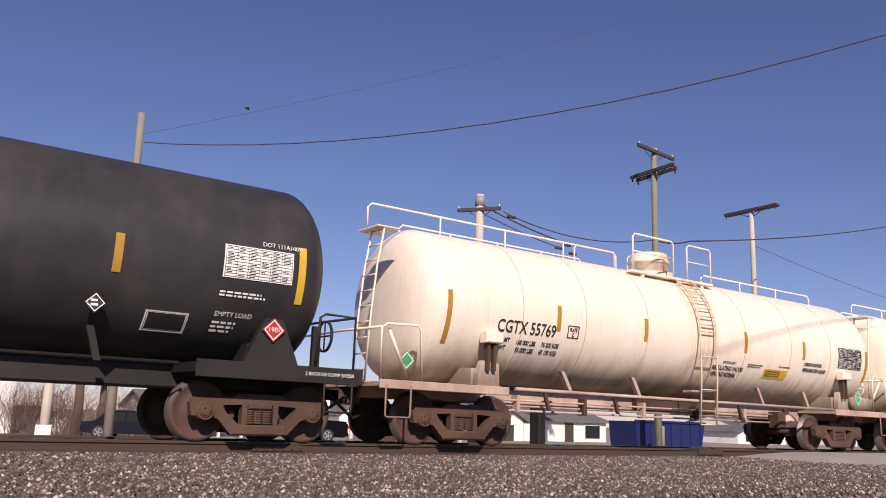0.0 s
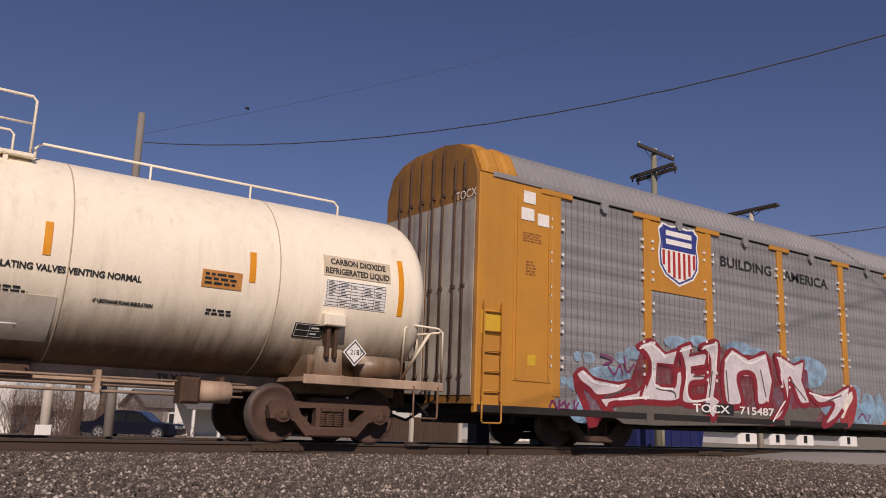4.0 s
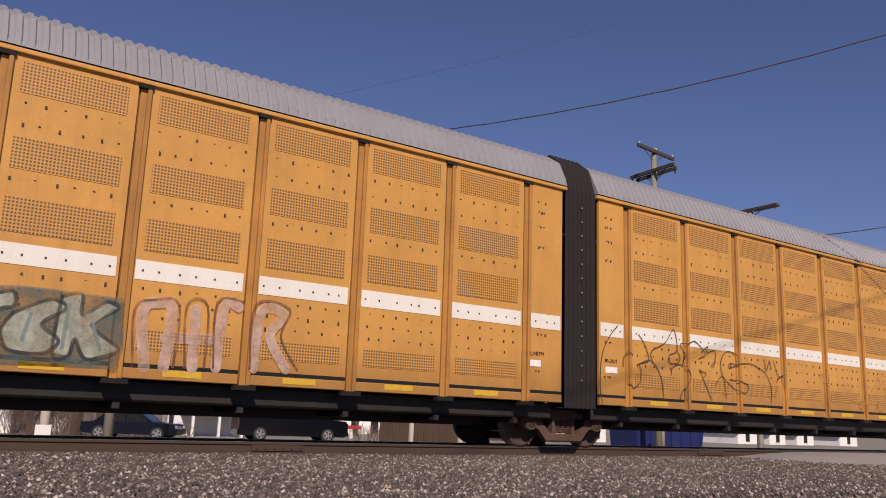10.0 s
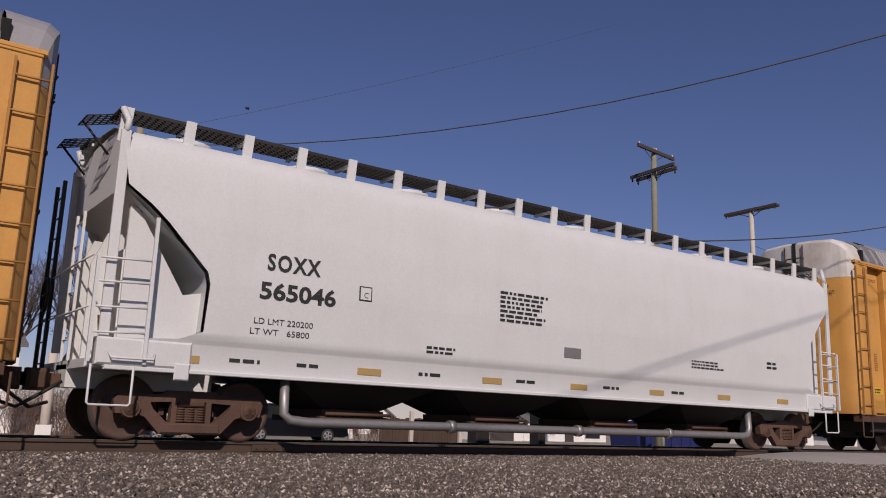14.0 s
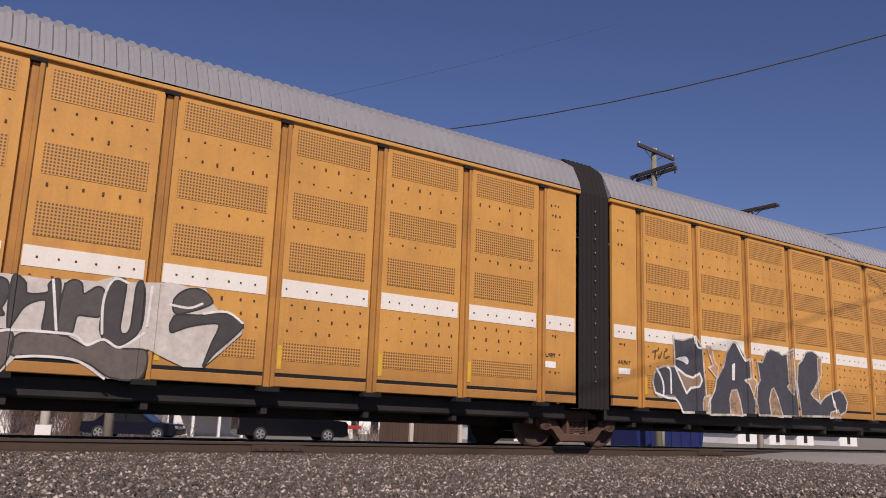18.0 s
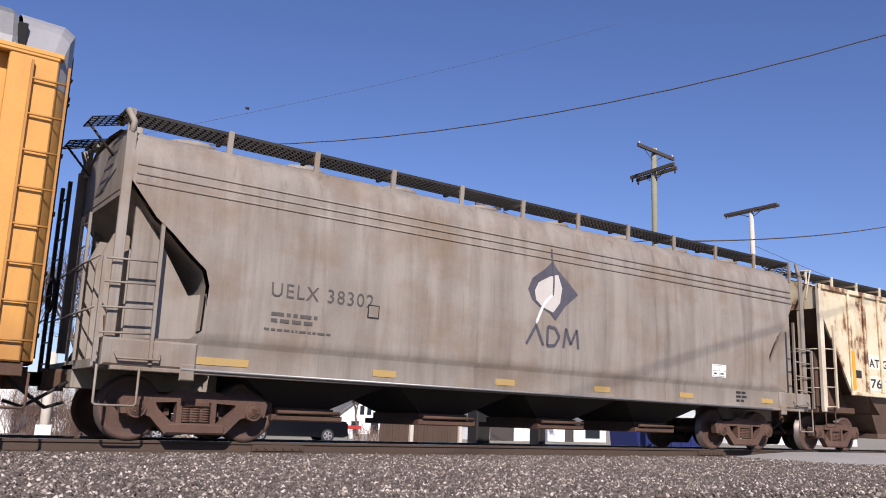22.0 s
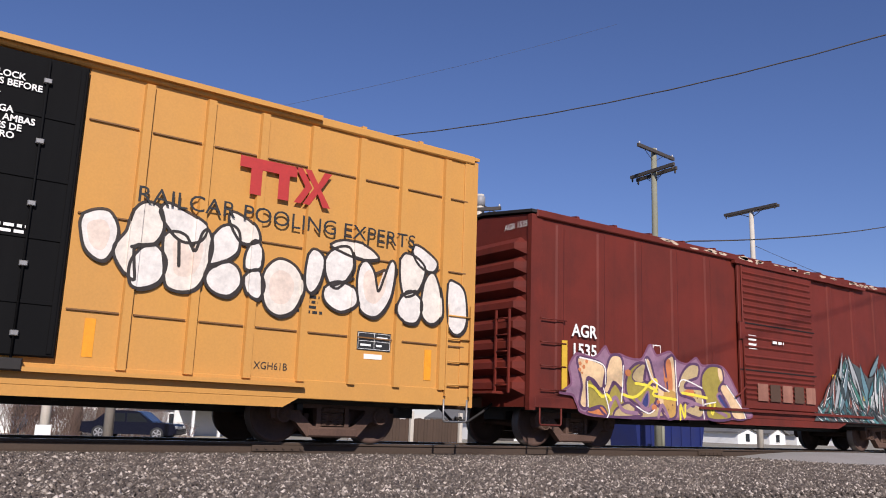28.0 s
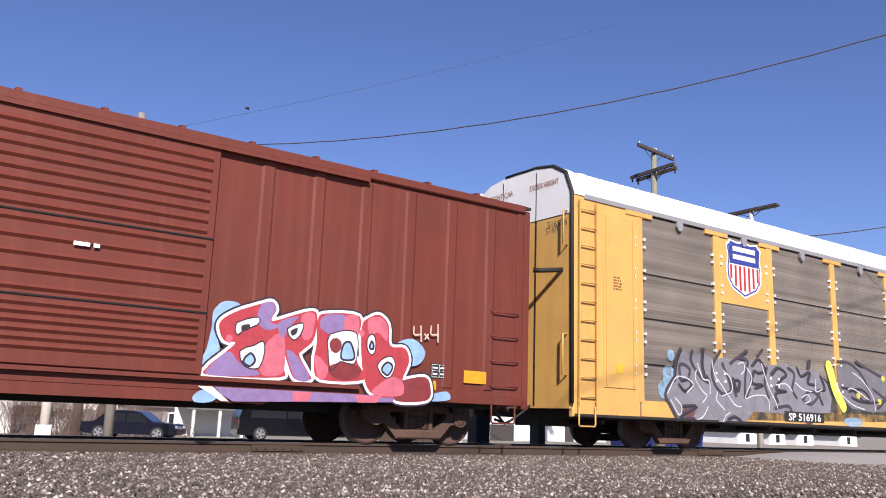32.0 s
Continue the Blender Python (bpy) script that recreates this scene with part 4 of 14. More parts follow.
    diamond(car, 38.66 - o, 1.46, -1.60, 0.22, WHITE, INK)
    letters(car, "2187", 38.57 - o, 1.43, 0.08, INK, -1.615)
    letters(car, "TILX 2722", 35.9 - o, 0.88, 0.11, INK, -0.365, bold=0.004)


# ---------------- autoracks ----------------
def roof_sheet(car, x0, x1, ze, zt, m, pitch=0.17, hw=HW, name="roof"):
    """Rounded roof of cross-wise corrugated sheet."""
    g = Geo()
    sec = [(-hw - 0.02, ze), (-hw + 0.02, ze + 0.10), (-hw + 0.22, ze + 0.62 * (zt - ze)), (-hw + 0.55, ze + 0.88 * (zt - ze)), (-0.5, zt), (0.5, zt), (hw - 0.55, ze + 0.88 * (zt - ze)), (hw - 0.22, ze + 0.62 * (zt - ze)), (hw - 0.02, ze + 0.10), (hw + 0.02, ze)]
    n = max(2, int((x1 - x0) / pitch))
    xs, hs = [], []
    for i in range(n):
        a = x0 + (x1 - x0) * i / n
        p = (x1 - x0) / n
        xs += [a, a + p * 0.30, a + p * 0.45, a + p * 0.85]
        hs += [0.0, 0.0, 0.035, 0.035]
    xs.append(x1), hs.append(0.0)
    v = []
    for x, h in zip(xs, hs):
        for j, (y, z) in enumerate(sec):
            s = math.copysign(1, y) if 0 < j < 9 else 0
            v.append((x, y + s * h * 0.6, z + h * 0.8 * (0 < j < 9)))
    k = len(sec)
    g.add(v, [(i * k + j, (i + 1) * k + j, (i + 1) * k + j + 1, i * k + j + 1) for i in range(len(xs) - 1) for j in range(k - 1)])
    g.prism(sec, x0, x0 + 0.02, "x"), g.prism(sec, x1 - 0.02, x1, "x")
    return part(name, g, m, car)


def far_side(car, x0, x1, z0, z1, m, hw=HW):
    g = Geo()
    g.box(x0, x1, hw - 0.08, hw, z0, z1)
    n = int((x1 - x0) / 1.8)
    for i in range(1, n):
        x = x0 + (x1 - x0) * i / n
        g.box(x - 0.05, x + 0.05, hw, hw + 0.04, z0, z1)
    part("far_side", g, m, car)


BEARERS = {}

def underframe(car, x0, x1, z0, z1, m=None, hw=1.3):
    g = Geo()
    g.box(x0, x1, -hw, hw, z0 + 0.12, z1, ch=0.03)
    part("underframe", g, m or BLACK, car)
    g = Geo()
    g.box(x0, x1, -0.35, 0.35, z0 - 0.05, z0 + 0.125)
    part("centre_sill", g, m or BLACK, car)
    key = (hw, z0, z1)
    if key not in BEARERS:
        BEARERS[key] = Geo().box(-0.05, 0.05, -hw, hw, z0 + 0.02, z0 + 0.13).mesh("cross_bearer", [m or BLACK])
    n = int((x1 - x0) / 1.8)
    for i in range(n):
        part("cross_bearer", BEARERS[key], None, car, at=Matrix.Translation((x0 + (x1 - x0) * (i + 0.5) / n, 0, 0)))


def end_wall(car, x, side, z0, ze, zt, m, m2, hw=HW, split=None):
    """Autorack end doors: curved-top, with vertical bars."""
    g = Geo()
    sec = [(-hw + 0.03, z0), (-hw + 0.03, ze), (-hw + 0.22, ze + 0.6 * (zt - ze)), (-hw + 0.6, ze + 0.88 * (zt - ze)), (-0.5, zt), (0.5, zt), (hw - 0.6, ze + 0.88 * (zt - ze)), (hw - 0.22, ze + 0.6 * (zt - ze)), (hw - 0.03, ze), (hw - 0.03, z0)]
    g.prism(sec, x, x + side * 0.06, "x")
    part("end_door", g, m, car)
    if split:
        for a, b in ((-hw + 0.05, -0.03), (0.03, hw - 0.05)):
            g = Geo()
            g.box(min(x + side * 0.06, x + side * 0.075), max(x + side * 0.06, x + side * 0.075), a, b, z0 + 0.15, split)
            part("door_panel", g, m2, car)
    for y in (-1.25, -0.95, -0.55, -0.2, 0.2, 0.6, 1.0):
        g = Geo()
        top = zt - 0.12 if abs(y) < 0.7 else ze + 0.3
        g.cyl((x + side * 0.10, y, z0 + 0.1), (x + side * 0.10, y, top), 0.022, 6)
        for z in (z0 + 0.5, (z0 + ze) / 2, ze - 0.3):
            g.box(min(x, x + side * 0.12), max(x, x + side * 0.12), y - 0.05, y + 0.05, z - 0.03, z + 0.03)
        part("lock_rod", g, RUSTY if split else m, car)


CLIP = Geo().box(-0.03, 0.03, -0.02, 0.04, -0.028, 0.028).mesh("clip", [WHITEROOF])
POSTS_UP = (1.95, 4.62, 6.71, 9.55, 12.37, 15.10, 17.95, 20.80, 22.78, 25.43)

def shield(car, x, z, w, h, y):
    """Heraldic shield: blue chief over red and white stripes, lettering left as a white bar."""
    def outline(k):
        pts = [(-0.5, 0.40), (-0.42, 0.46), (-0.40, 0.5), (-0.2, 0.47), (0, 0.5), (0.2, 0.47), (0.40, 0.5), (0.42, 0.46), (0.5, 0.40), (0.46, 0.2), (0.5, 0.0), (0.48, -0.2), (0.35, -0.36), (0.15, -0.44), (0, -0.5), (-0.15, -0.44), (-0.35, -0.36), (-0.48, -0.2), (-0.5, 0.0), (-0.46, 0.2)]
        return [(x + a * w * k, z + b * h * k) for a, b in pts]
    g = Geo()
    g.prism(outline(1.07), y - 0.004, y)
    rim = part("shield_rim", g, WHITE, car)
    g = Geo()
    g.prism(outline(1.0), y - 0.006, y)
    s = part("shield_emblem", g, spray((0.035, 0.05, 0.24)), car, "blue, white and red striped shield emblem")
    g = Geo()
    g.prism([p for p in outline(0.93)], y - 0.009, y - 0.006)
    part("shield_field", g, WHITE, s)
    g = Geo()
    top = [p for p in outline(0.93) if p[1] > z + 0.02 * h]
    g.prism([(x - 0.44 * w, z + 0.08 * h)] + sorted([p for p in top if p[0] <= x - 0.35 * w], key=lambda p: p[1]) + sorted([p for p in top if -0.35 * w < p[0] - x < 0.35 * w], key=lambda p: p[0]) + sorted([p for p in top if p[0] >= x + 0.35 * w], key=lambda p: -p[1]) + [(x + 0.44 * w, z + 0.08 * h)], y - 0.012, y - 0.009)
    part("shield_chief", g, spray((0.035, 0.05, 0.24)), s)
    g = Geo()
    for zz in (0.32, 0.17):
        g.add([(x - 0.34 * w, y - 0.014, z + zz * h), (x + 0.34 * w, y - 0.014, z + zz * h), (x + 0.34 * w, y - 0.014, z + (zz + 0.09) * h), (x - 0.34 * w, y - 0.014, z + (zz + 0.09) * h)], [(0, 1, 2, 3)])
    part("name_bar", g, WHITE, s)
    g = Geo()
    for i in range(7):
        a = -0.40 + i * 0.1333 - 0.012
        lo = -0.40 if abs(a) < 0.15 else (-0.33 if abs(a) < 0.3 else -0.20)
        g.add([(x + (a - 0.02) * w, y - 0.012, z + lo * h), (x + (a + 0.045) * w, y - 0.012, z + lo * h), (x + (a + 0.045) * w, y - 0.012, z + 0.06 * h), (x + (a - 0.02) * w, y - 0.012, z + 0.06 * h)], [(0, 1, 2, 3)])
    part("shield_stripes", g, REDINK, s)


def rack_up(label, s, screen, roof_m, end_m, end_split):
    """Three-level autorack with grey screens between yellow posts."""
    car = car_at("autorack", label, "railcar", s)
    L, z0, ze, zt = 27.25, 0.60, 5.05, 5.80
    posts = POSTS_UP
    ym = FADEDYELLOW if end_split == "sp" else UPYELLOW
    y = -HW
    for a, b in zip(posts, posts[1:]):
        g = Geo()
        nb = 44
        zs = [1.35 + (ze - 0.08 - 1.35) * i / nb for i in range(nb + 1)]
        v = [(x, y + 0.03 + (0.014 if i % 4 in (1, 2) else 0), z) for i, z in enumerate(zs) for x in (a + 0.06, b - 0.06)]
        v += [(x, y + 0.09, z) for z in (zs[0], zs[-1]) for x in (a + 0.06, b - 0.06)]
        k = 2 * nb
        g.add(v, [(2 * i, 2 * i + 1, 2 * i + 3, 2 * i + 2) for i in range(nb)] + [(k + 2, k + 3, k + 5, k + 4), (0, 1, k + 3, k + 2), (k, k + 4, k + 5, k + 1)])
        part("side_screen", g, screen, car)
    for k, x in enumerate(posts):
        g = Geo()
        g.box(x - 0.11, x + 0.11, y - 0.01, y + 0.10, 0.95, ze - 0.05, ch=0.01)
        g.box(x - 0.42, x + 0.42, y - 0.025, y + 0.05, ze - 0.16, ze - 0.04, ch=0.01)
        p = part("post", g, ym, car)
        for i in range(20):
            if i % 4 < 2:
                for sx in (-1, 1):
                    part("clip", CLIP, None, p, at=Matrix.Translation((x + sx * 0.16, y, 1.53 + i * 0.17)))
    # lower sheet
    g = Geo()
    g.box(posts[0], posts[-1], y + 0.01, y + 0.06, 0.66, 1.38)
    part("lower_sheet", g, screen, car)
    g = Geo()
    g.box(0.05, L - 0.05, y - 0.015, y + 0.1, z0, 0.66 if end_split == "sp" else 0.74, ch=0.01)
    part("side_sill", g, BLACK, car)
    g = Geo()
    g.box(0.3, L - 0.3, y - 0.03, y + 0.03, ze - 0.06, ze + 0.05, ch=0.01)
    part("top_rail", g, GALV, car)
    for a, b in zip(posts, posts[1:]):
        x = (a + b) / 2
        g = Geo()
        g.prism([(x - 0.10, ze + 0.02), (x + 0.10, ze + 0.02), (x + 0.10, ze - 0.18), (x + 0.04, ze - 0.26), (x - 0.04, ze - 0.26), (x - 0.10, ze - 0.18)], y - 0.04, y + 0.02)
        part("roof_lug", g, GALV, car)
    # yellow end bays with doors and ladders
    for k, (a, b) in enumerate(((0.0, posts[0]), (posts[-1], L))):
        g = Geo()
        g.box(a, b, y, y + 0.12, z0, ze + 0.02, ch=0.02)
        part("end_bay", g, ym, car)
        g = Geo()
        da, db = (a + 0.85, b - 0.15) if k == 0 else (a + 0.15, b - 0.85)
        g.box(da, db, y - 0.02, y + 0.02, 1.2, ze - 0.25, ch=0.01)
        g.box(da + 0.05, da + 0.09, y - 0.04, y, 1.25, ze - 0.3)
        g.box(db - 0.09, db - 0.05, y - 0.04, y, 1.25, ze - 0.3)
        part("side_door", g, ym, car)
        la = a + 0.12 if k == 0 else b - 0.62
        if end_split == "sp" and k == 0:
            ladder(car, la, la + 0.48, y, 0.8, ze - 0.1, 11, ym)
        elif k == 1:
            ladder(car, la, la + 0.48, y, 0.8, 1.75, 3, ym)
            fr = sheet(car, "notice_frame", da + 0.10, da + 0.62, 3.42, 3.84, y - 0.022, INK, thick=0.002)
            sheet(fr, "notice", da + 0.12, da + 0.60, 3.44, 3.82, y - 0.025, ym, thick=0.002)
            bars(fr, da + 0.15, da + 0.58, 3.47, 3.80, 4, y - 0.031, INK, None, 17)
            sheet(car, "notice", da + 0.16, da + 0.46, 2.78, 3.0, y - 0.022, LEMON)
            bars(car, da + 0.19, da + 0.44, 2.80, 2.98, 2, y - 0.03, INK, None, 18)
            bars(car, da + 0.10, da + 0.56, 2.42, 2.72, 3, y - 0.024, REDINK, None, 19)
            bars(car, da + 0.12, da + 0.45, 4.25, 4.40, 2, y - 0.024, FAINT, None, 20)
            g = Geo()
            g.box(da + 0.10, da + 0.55, y - 0.06, y, 1.62, 2.02, ch=0.03)
            g.cyl((da + 0.32, y - 0.12, 1.55), (da + 0.32, y - 0.04, 2.15), 0.05, 8)
            g.tube([(da + 0.2, y - 0.10, 2.1), (da + 0.45, y - 0.14, 1.8), (da + 0.25, y - 0.10, 1.5)], 0.03, 6)
            part("door_latch", g, BLACK, car, "greasy dark door latch")
        else:
            ladder(car, la, la + 0.42, y, 0.8, 2.6, 5, ym)
        if end_split != "sp":
            g = Geo()
            g.box(la - 0.02, la + 0.46, y - 0.02, y + 0.01, 2.0, 2.45, ch=0.01)
            part("notice_plate", g, LEMON, car)
        g = Geo()
        stirrup(g, la, la + 0.45, y - 0.05, 0.42, 0.8)
        part("step", g, ym, car)
        if k == 0:
            bars(car, da + 0.28, da + 0.55, 3.2, 3.5, 5, y - 0.026, FAINT, None, 3)
            sheet(car, "notice", da + 0.35, da + 0.55, 1.5, 1.7, y - 0.022, LEMON)
    roof_sheet(car, 0.9, L - 0.9, ze, zt, roof_m)
    for a, b in ((0.0, 0.92), (L - 0.92, L)):
        roof_sheet(car, a, b, ze + 0.002, zt + 0.01, ym if end_split != "sp" else WHITEROOF, 0.5, name="roof_end")
    far_side(car, 0.0, L, z0, ze, screen)
    if end_split == "sp":
        g = Geo()
        g.prism([(-HW + 0.03, 0.75), (-HW + 0.03, ze), (-HW + 0.22, ze + 0.5), (HW - 0.22, ze + 0.5), (HW - 0.03, ze), (HW - 0.03, 0.75)], -0.06, 0.0, "x")
        part("end_door", g, ym, car)
        for yy in (-0.55, 0.55):
            g = Geo()
            g.box(-0.075, -0.055, yy - 0.015, yy + 0.015, 0.8, zt - 0.1)
            part("door_seam", g, BLACK, car)
        g = Geo()
        g.tube([(-0.06, -1.35, 3.5), (-0.5, -1.2, 3.45), (-0.62, -1.1, 3.45)], 0.05, 8)
        part("door_handle", g, BLACK, car)
        rim = [(-HW + 0.02, ze - 0.40), (-HW + 0.02, ze + 0.02), (-HW + 0.20, ze + 0.62 * (zt - ze)), (-HW + 0.58, ze + 0.90 * (zt - ze)), (-0.5, zt), (0.5, zt), (HW - 0.58, ze + 0.90 * (zt - ze)), (HW - 0.20, ze + 0.62 * (zt - ze)), (HW - 0.02, ze + 0.02), (HW - 0.02, ze - 0.40)]
        g = Geo()
        g.prism(rim, -0.075, -0.05, "x")
        part("white_band", g, WHITEROOF, car, "white painted top of the end doors")
        for y0, z in ((-0.35, ze + 0.28), (1.1, ze + 0.30)):
            letters(car, "EXCESS HEIGHT" if y0 < 0 else "HEIGHT CAR", -0.085, z, 0.12, FAINT, y0, facing="x", width=0.9)
        g = Geo()
        g.tube([(-0.05, -HW - 0.03, 0.85)] + [(-0.05, p - 0.03, q + 0.02) for p, q in rim[:6]], 0.045, 6)
        part("door_seal", g, BLACK, car, "black rubber seal round the end doors")
        for za, zb in ((1.4, 2.2), (4.0, 4.7)):
            g = Geo()
            g.tube([(-0.07, -HW + 0.10, za), (-0.18, -HW + 0.10, za), (-0.18, -HW + 0.10, zb), (-0.07, -HW + 0.10, zb)], 0.02, 6)
            part("grab_iron", g, ym, car)
    else:
        end_wall(car, 0.0, -1, 0.75, ze, zt, DULLYELLOW, DIRTYWHITE, split=4.55)
    end_wall(car, L, 1, 0.75, ze, zt, ym, WHITEROOF)
    underframe(car, 0.2, L - 0.2, 0.45, 0.95)
    for x in (3.6, L - 3.6):
        bogie(car, x)
    coupler(car, 0, -1), coupler(car, L, 1)
    # badge panel
    a, b = posts[1], posts[2]
    sheet(car, "badge_panel", a + 0.11, b - 0.11, 3.35, ze - 0.17, y + 0.012, ym)
    shield(car, (a + b) / 2, 4.22, 1.30, 1.30, y + 0.004)
    if end_split == "sp":
        for pa, pb in zip(posts, posts[1:]):
            for z in (1.75, 2.72, 3.68):
                g = Geo()
                g.box(pa + 0.12, pb - 0.12, y + 0.012, y + 0.05, z - 0.012, z + 0.012)
                part("screen_gap", g, HOLLOW, car)
    if end_split != "sp":
        letters(car, "BUILDING", posts[2] + 0.45, 4.22, 0.24, INK, y + 0.018, bold=0.006, width=2.05)
        letters(car, "AMERICA", posts[3] + 0.18, 4.20, 0.24, INK, y + 0.018, bold=0.006, width=2.0)
        sheet(car, "number_board", 6.35, 7.45, 0.78, 1.02, y - 0.016, INK)
        letters(car, "TOCX   715487", 6.0, 0.82, 0.17, WHITE, y - 0.026, bold=0.004, width=3.0)
        for x0, x1, zz in ((1.05, 1.35, 4.62), (1.0, 1.32, 4.28), (1.42, 1.74, 4.22)):
            sheet(car, "notice", x0, x1, zz, zz + 0.24, y - 0.03, WHITE)
        bars(car, 1.05, 1.6, 3.85, 4.05, 4, y - 0.026, FAINT, None, 9)
        letters(car, "TOCX", -0.12, 4.55, 0.16, WHITE, -1.0, facing="x")
    else:
        sheet(car, "lower_strip", 1.97, L - 1.97, 0.665, 0.99, y + 0.004, ym)
        sheet(car, "number_board", 7.05, 8.75, 0.71, 0.95, y - 0.012, INK)
        letters(car, "SP 516916", 7.2, 0.74, 0.17, WHITE, y - 0.02, bold=0.004, width=1.4)
        letters(car, "516916", -0.12, 4.4, 0.14, INK, -0.95, facing="x")
    return car


MAX_POSTS = (1.92, 3.63, 5.17, 7.01, 8.88, 10.74, 12.58, 14.44, 16.25, 18.11, 19.98)
MAX_L, MAX_GAP = 42.77, (21.0, 21.86)

def rack_max(label, s, number, ttx_bay, dark_number, seed):
    """Two-unit articulated autorack with a black bellows between its units."""
    car = car_at("autorack", label, "railcar", s)
    rnd = random.Random(seed)
    L, y = MAX_L, -HW
    z0, ze, zt = 0.82, 5.12, 5.98
    left = list(MAX_POSTS)
    right = [L - p for p in reversed(MAX_POSTS)]
    for unit, posts in ((0, left), (1, right)):
        edges = posts + [MAX_GAP[0]] if unit == 0 else [MAX_GAP[1]] + posts
        for a, b in zip(edges, edges[1:]):
            w = b - a
            g = Geo()
            g.box(a + 0.09, b - 0.09, y + 0.04, y + 0.10, 1.06, ze - 0.04)
            rows = [(4.55, 4.98), (3.50, 3.94), (2.65, 3.13), (1.25, 1.53)]
            bay = part("side_panel", g, YELLOW, car)
            mid = min(abs(a - 1.92), abs(b - (L - 1.92)))
            full = w > 1.2 and mid > 3.0
            if full:
                for za, zb in rows:
                    sheet(bay, "vent_screen", a + 0.22, b - 0.22, za, zb, y + 0.036, SCREEN)
            # rivet heads in rows
            g = Geo()
            for z in ((4.4, 4.1, 3.35, 2.1, 1.9, 1.7) if full else (4.7, 4.5, 4.2, 3.8, 2.1, 1.75, 1.4)):
                for i in range(6):
                    x = a + 0.28 + (w - 0.56) * i / 5 + rnd.uniform(-0.04, 0.04)
                    if w > 1.2 or i < 3:
                        g.box(x - 0.014, x + 0.014, y + 0.028, y + 0.042, z + rnd.uniform(-0.03, 0.03), z + 0.03)
            tagged(part("rivet", g, RUSTY, bay), kind="stuff")
            # white band, or a number board
            board = None
            if unit == 0 and abs(a - 5.17) < 0.05:
                board = "TOAX"
            if unit == 0 and abs(a - 7.01) < 0.05:
                board = number
            if board:
                sheet(bay, "number_board", a + 0.13, b - 0.13, 2.24, 2.52, y + 0.036, INK if (dark_number or board == "TOAX") else OCHRE)
                letters(bay, board, a + 0.42, 2.30, 0.17, WHITE, y + 0.028, bold=0.006, width=w - 0.84, shear=0.12)
            else:
                sheet(bay, "white_band", a + 0.13, b - 0.13, 2.23, 2.51, y + 0.036, WHITESTRIPE)
                g = Geo()
                for i in range(6 if w > 1.2 else 3):
                    x = a + 0.26 + (w - 0.52) * (i + rnd.uniform(-0.25, 0.25)) / (5 if w > 1.2 else 2)
                    g.box(x - 0.013, x + 0.013, y + 0.022, y + 0.033, 2.35, 2.376)
                tagged(part("rivet", g, RUSTY, bay), kind="stuff")
            # lower rail panel with yellow tape
            g = Geo()
            g.box(a + 0.09, b - 0.09, y + 0.02, y + 0.10, z0 + 0.03, 1.00, ch=0.01)
            part("sill_panel", g, YELLOW, car)
            if w > 1.2 and not dark_number:
                sheet(car, "reflective_tape", a + 0.13, a + 0.20, 1.12, 1.48, y + 0.034, LEMON)
            elif w > 1.2:
                sheet(car, "reflective_tape", (a + b) / 2 - 0.28, (a + b) / 2 + 0.28, 0.90, 0.99, y + 0.018, LEMON)
            g = Geo()
            g.box(a + 0.09, b - 0.09, y + 0.03, y + 0.09, 1.0, 1.06)
            part("panel_gap", g, HOLLOW, car)
        for x in posts:
            g = Geo()
            g.box(x - 0.10, x - 0.055, y + 0.11, y + 0.13, z0 + 0.02, ze - 0.08)
            g.box(x - 0.055, x + 0.035, y + 0.055, y + 0.13, z0 + 0.02, ze - 0.08)
            g.box(x + 0.035, x + 0.10, y - 0.005, y + 0.13, z0 + 0.02, ze - 0.08, ch=0.012)
            p = part("post", g, POSTYELLOW, car)
            g = Geo()
            g.box(x - 0.10, x + 0.11, y - 0.014, y + 0.10, ze - 0.10, ze - 0.05)
            part("post_cap", g, HOLLOW, p)
            g = Geo()
            g.box(x - 0.16, x + 0.18, y - 0.03, y + 0.10, z0 - 0.05, z0 + 0.02)
            part("post_foot", g, HOLLOW, p)
        a, b = (0.0, MAX_GAP[0]) if unit == 0 else (MAX_GAP[1], L)
        # top rail
        g = Geo()
        g.box(a, b, y - 0.02, y + 0.10, ze - 0.04, ze + 0.03, ch=0.01)
        part("top_rail", g, YELLOW, car)
        ra, rb = (1.5, MAX_GAP[0]) if unit == 0 else (MAX_GAP[1], L - 1.5)
        roof_sheet(car, ra, rb, ze + 0.05, zt, GALV, 0.17)
        far_side(car, a, b, z0, ze, YELLOW)
        underframe(car, a + (0.9 if unit == 0 else 0.1), b - (0.1 if unit == 0 else 0.9), 0.42, 0.84)
        # recessed end door bay with ladder
        k = 1 if unit == 0 else -1
        e = 0.0 if unit == 0 else L
        def X(d):
            return e + k * d
        def span(p, q):
            return min(X(p), X(q)), max(X(p), X(q))
        g = Geo()
        g.box(*span(0.0, 0.62), y, y + 0.14, 0.98, ze, ch=0.02)
        g.box(*span(1.50, 1.86), y + 0.02, y + 0.30, 0.98, ze, ch=0.02)
        part("corner_post", g, YELLOW, car)
        g = Geo()
        g.box(*span(0.55, 1.60), y + 0.24, y + 0.30, 0.98, ze, ch=0.01)
        part("recess_wall", g, YELLOW, car)
        g = Geo()
        g.box(*span(0.75, 1.46), y + 0.18, y + 0.24, 1.05, ze - 0.18, ch=0.01)
        part("side_door", g, YELLOW, car)
        g = Geo()
        g.box(*span(-0.05, 1.86), y - 0.03, y + 0.35, ze, ze + 0.07, ch=0.01)
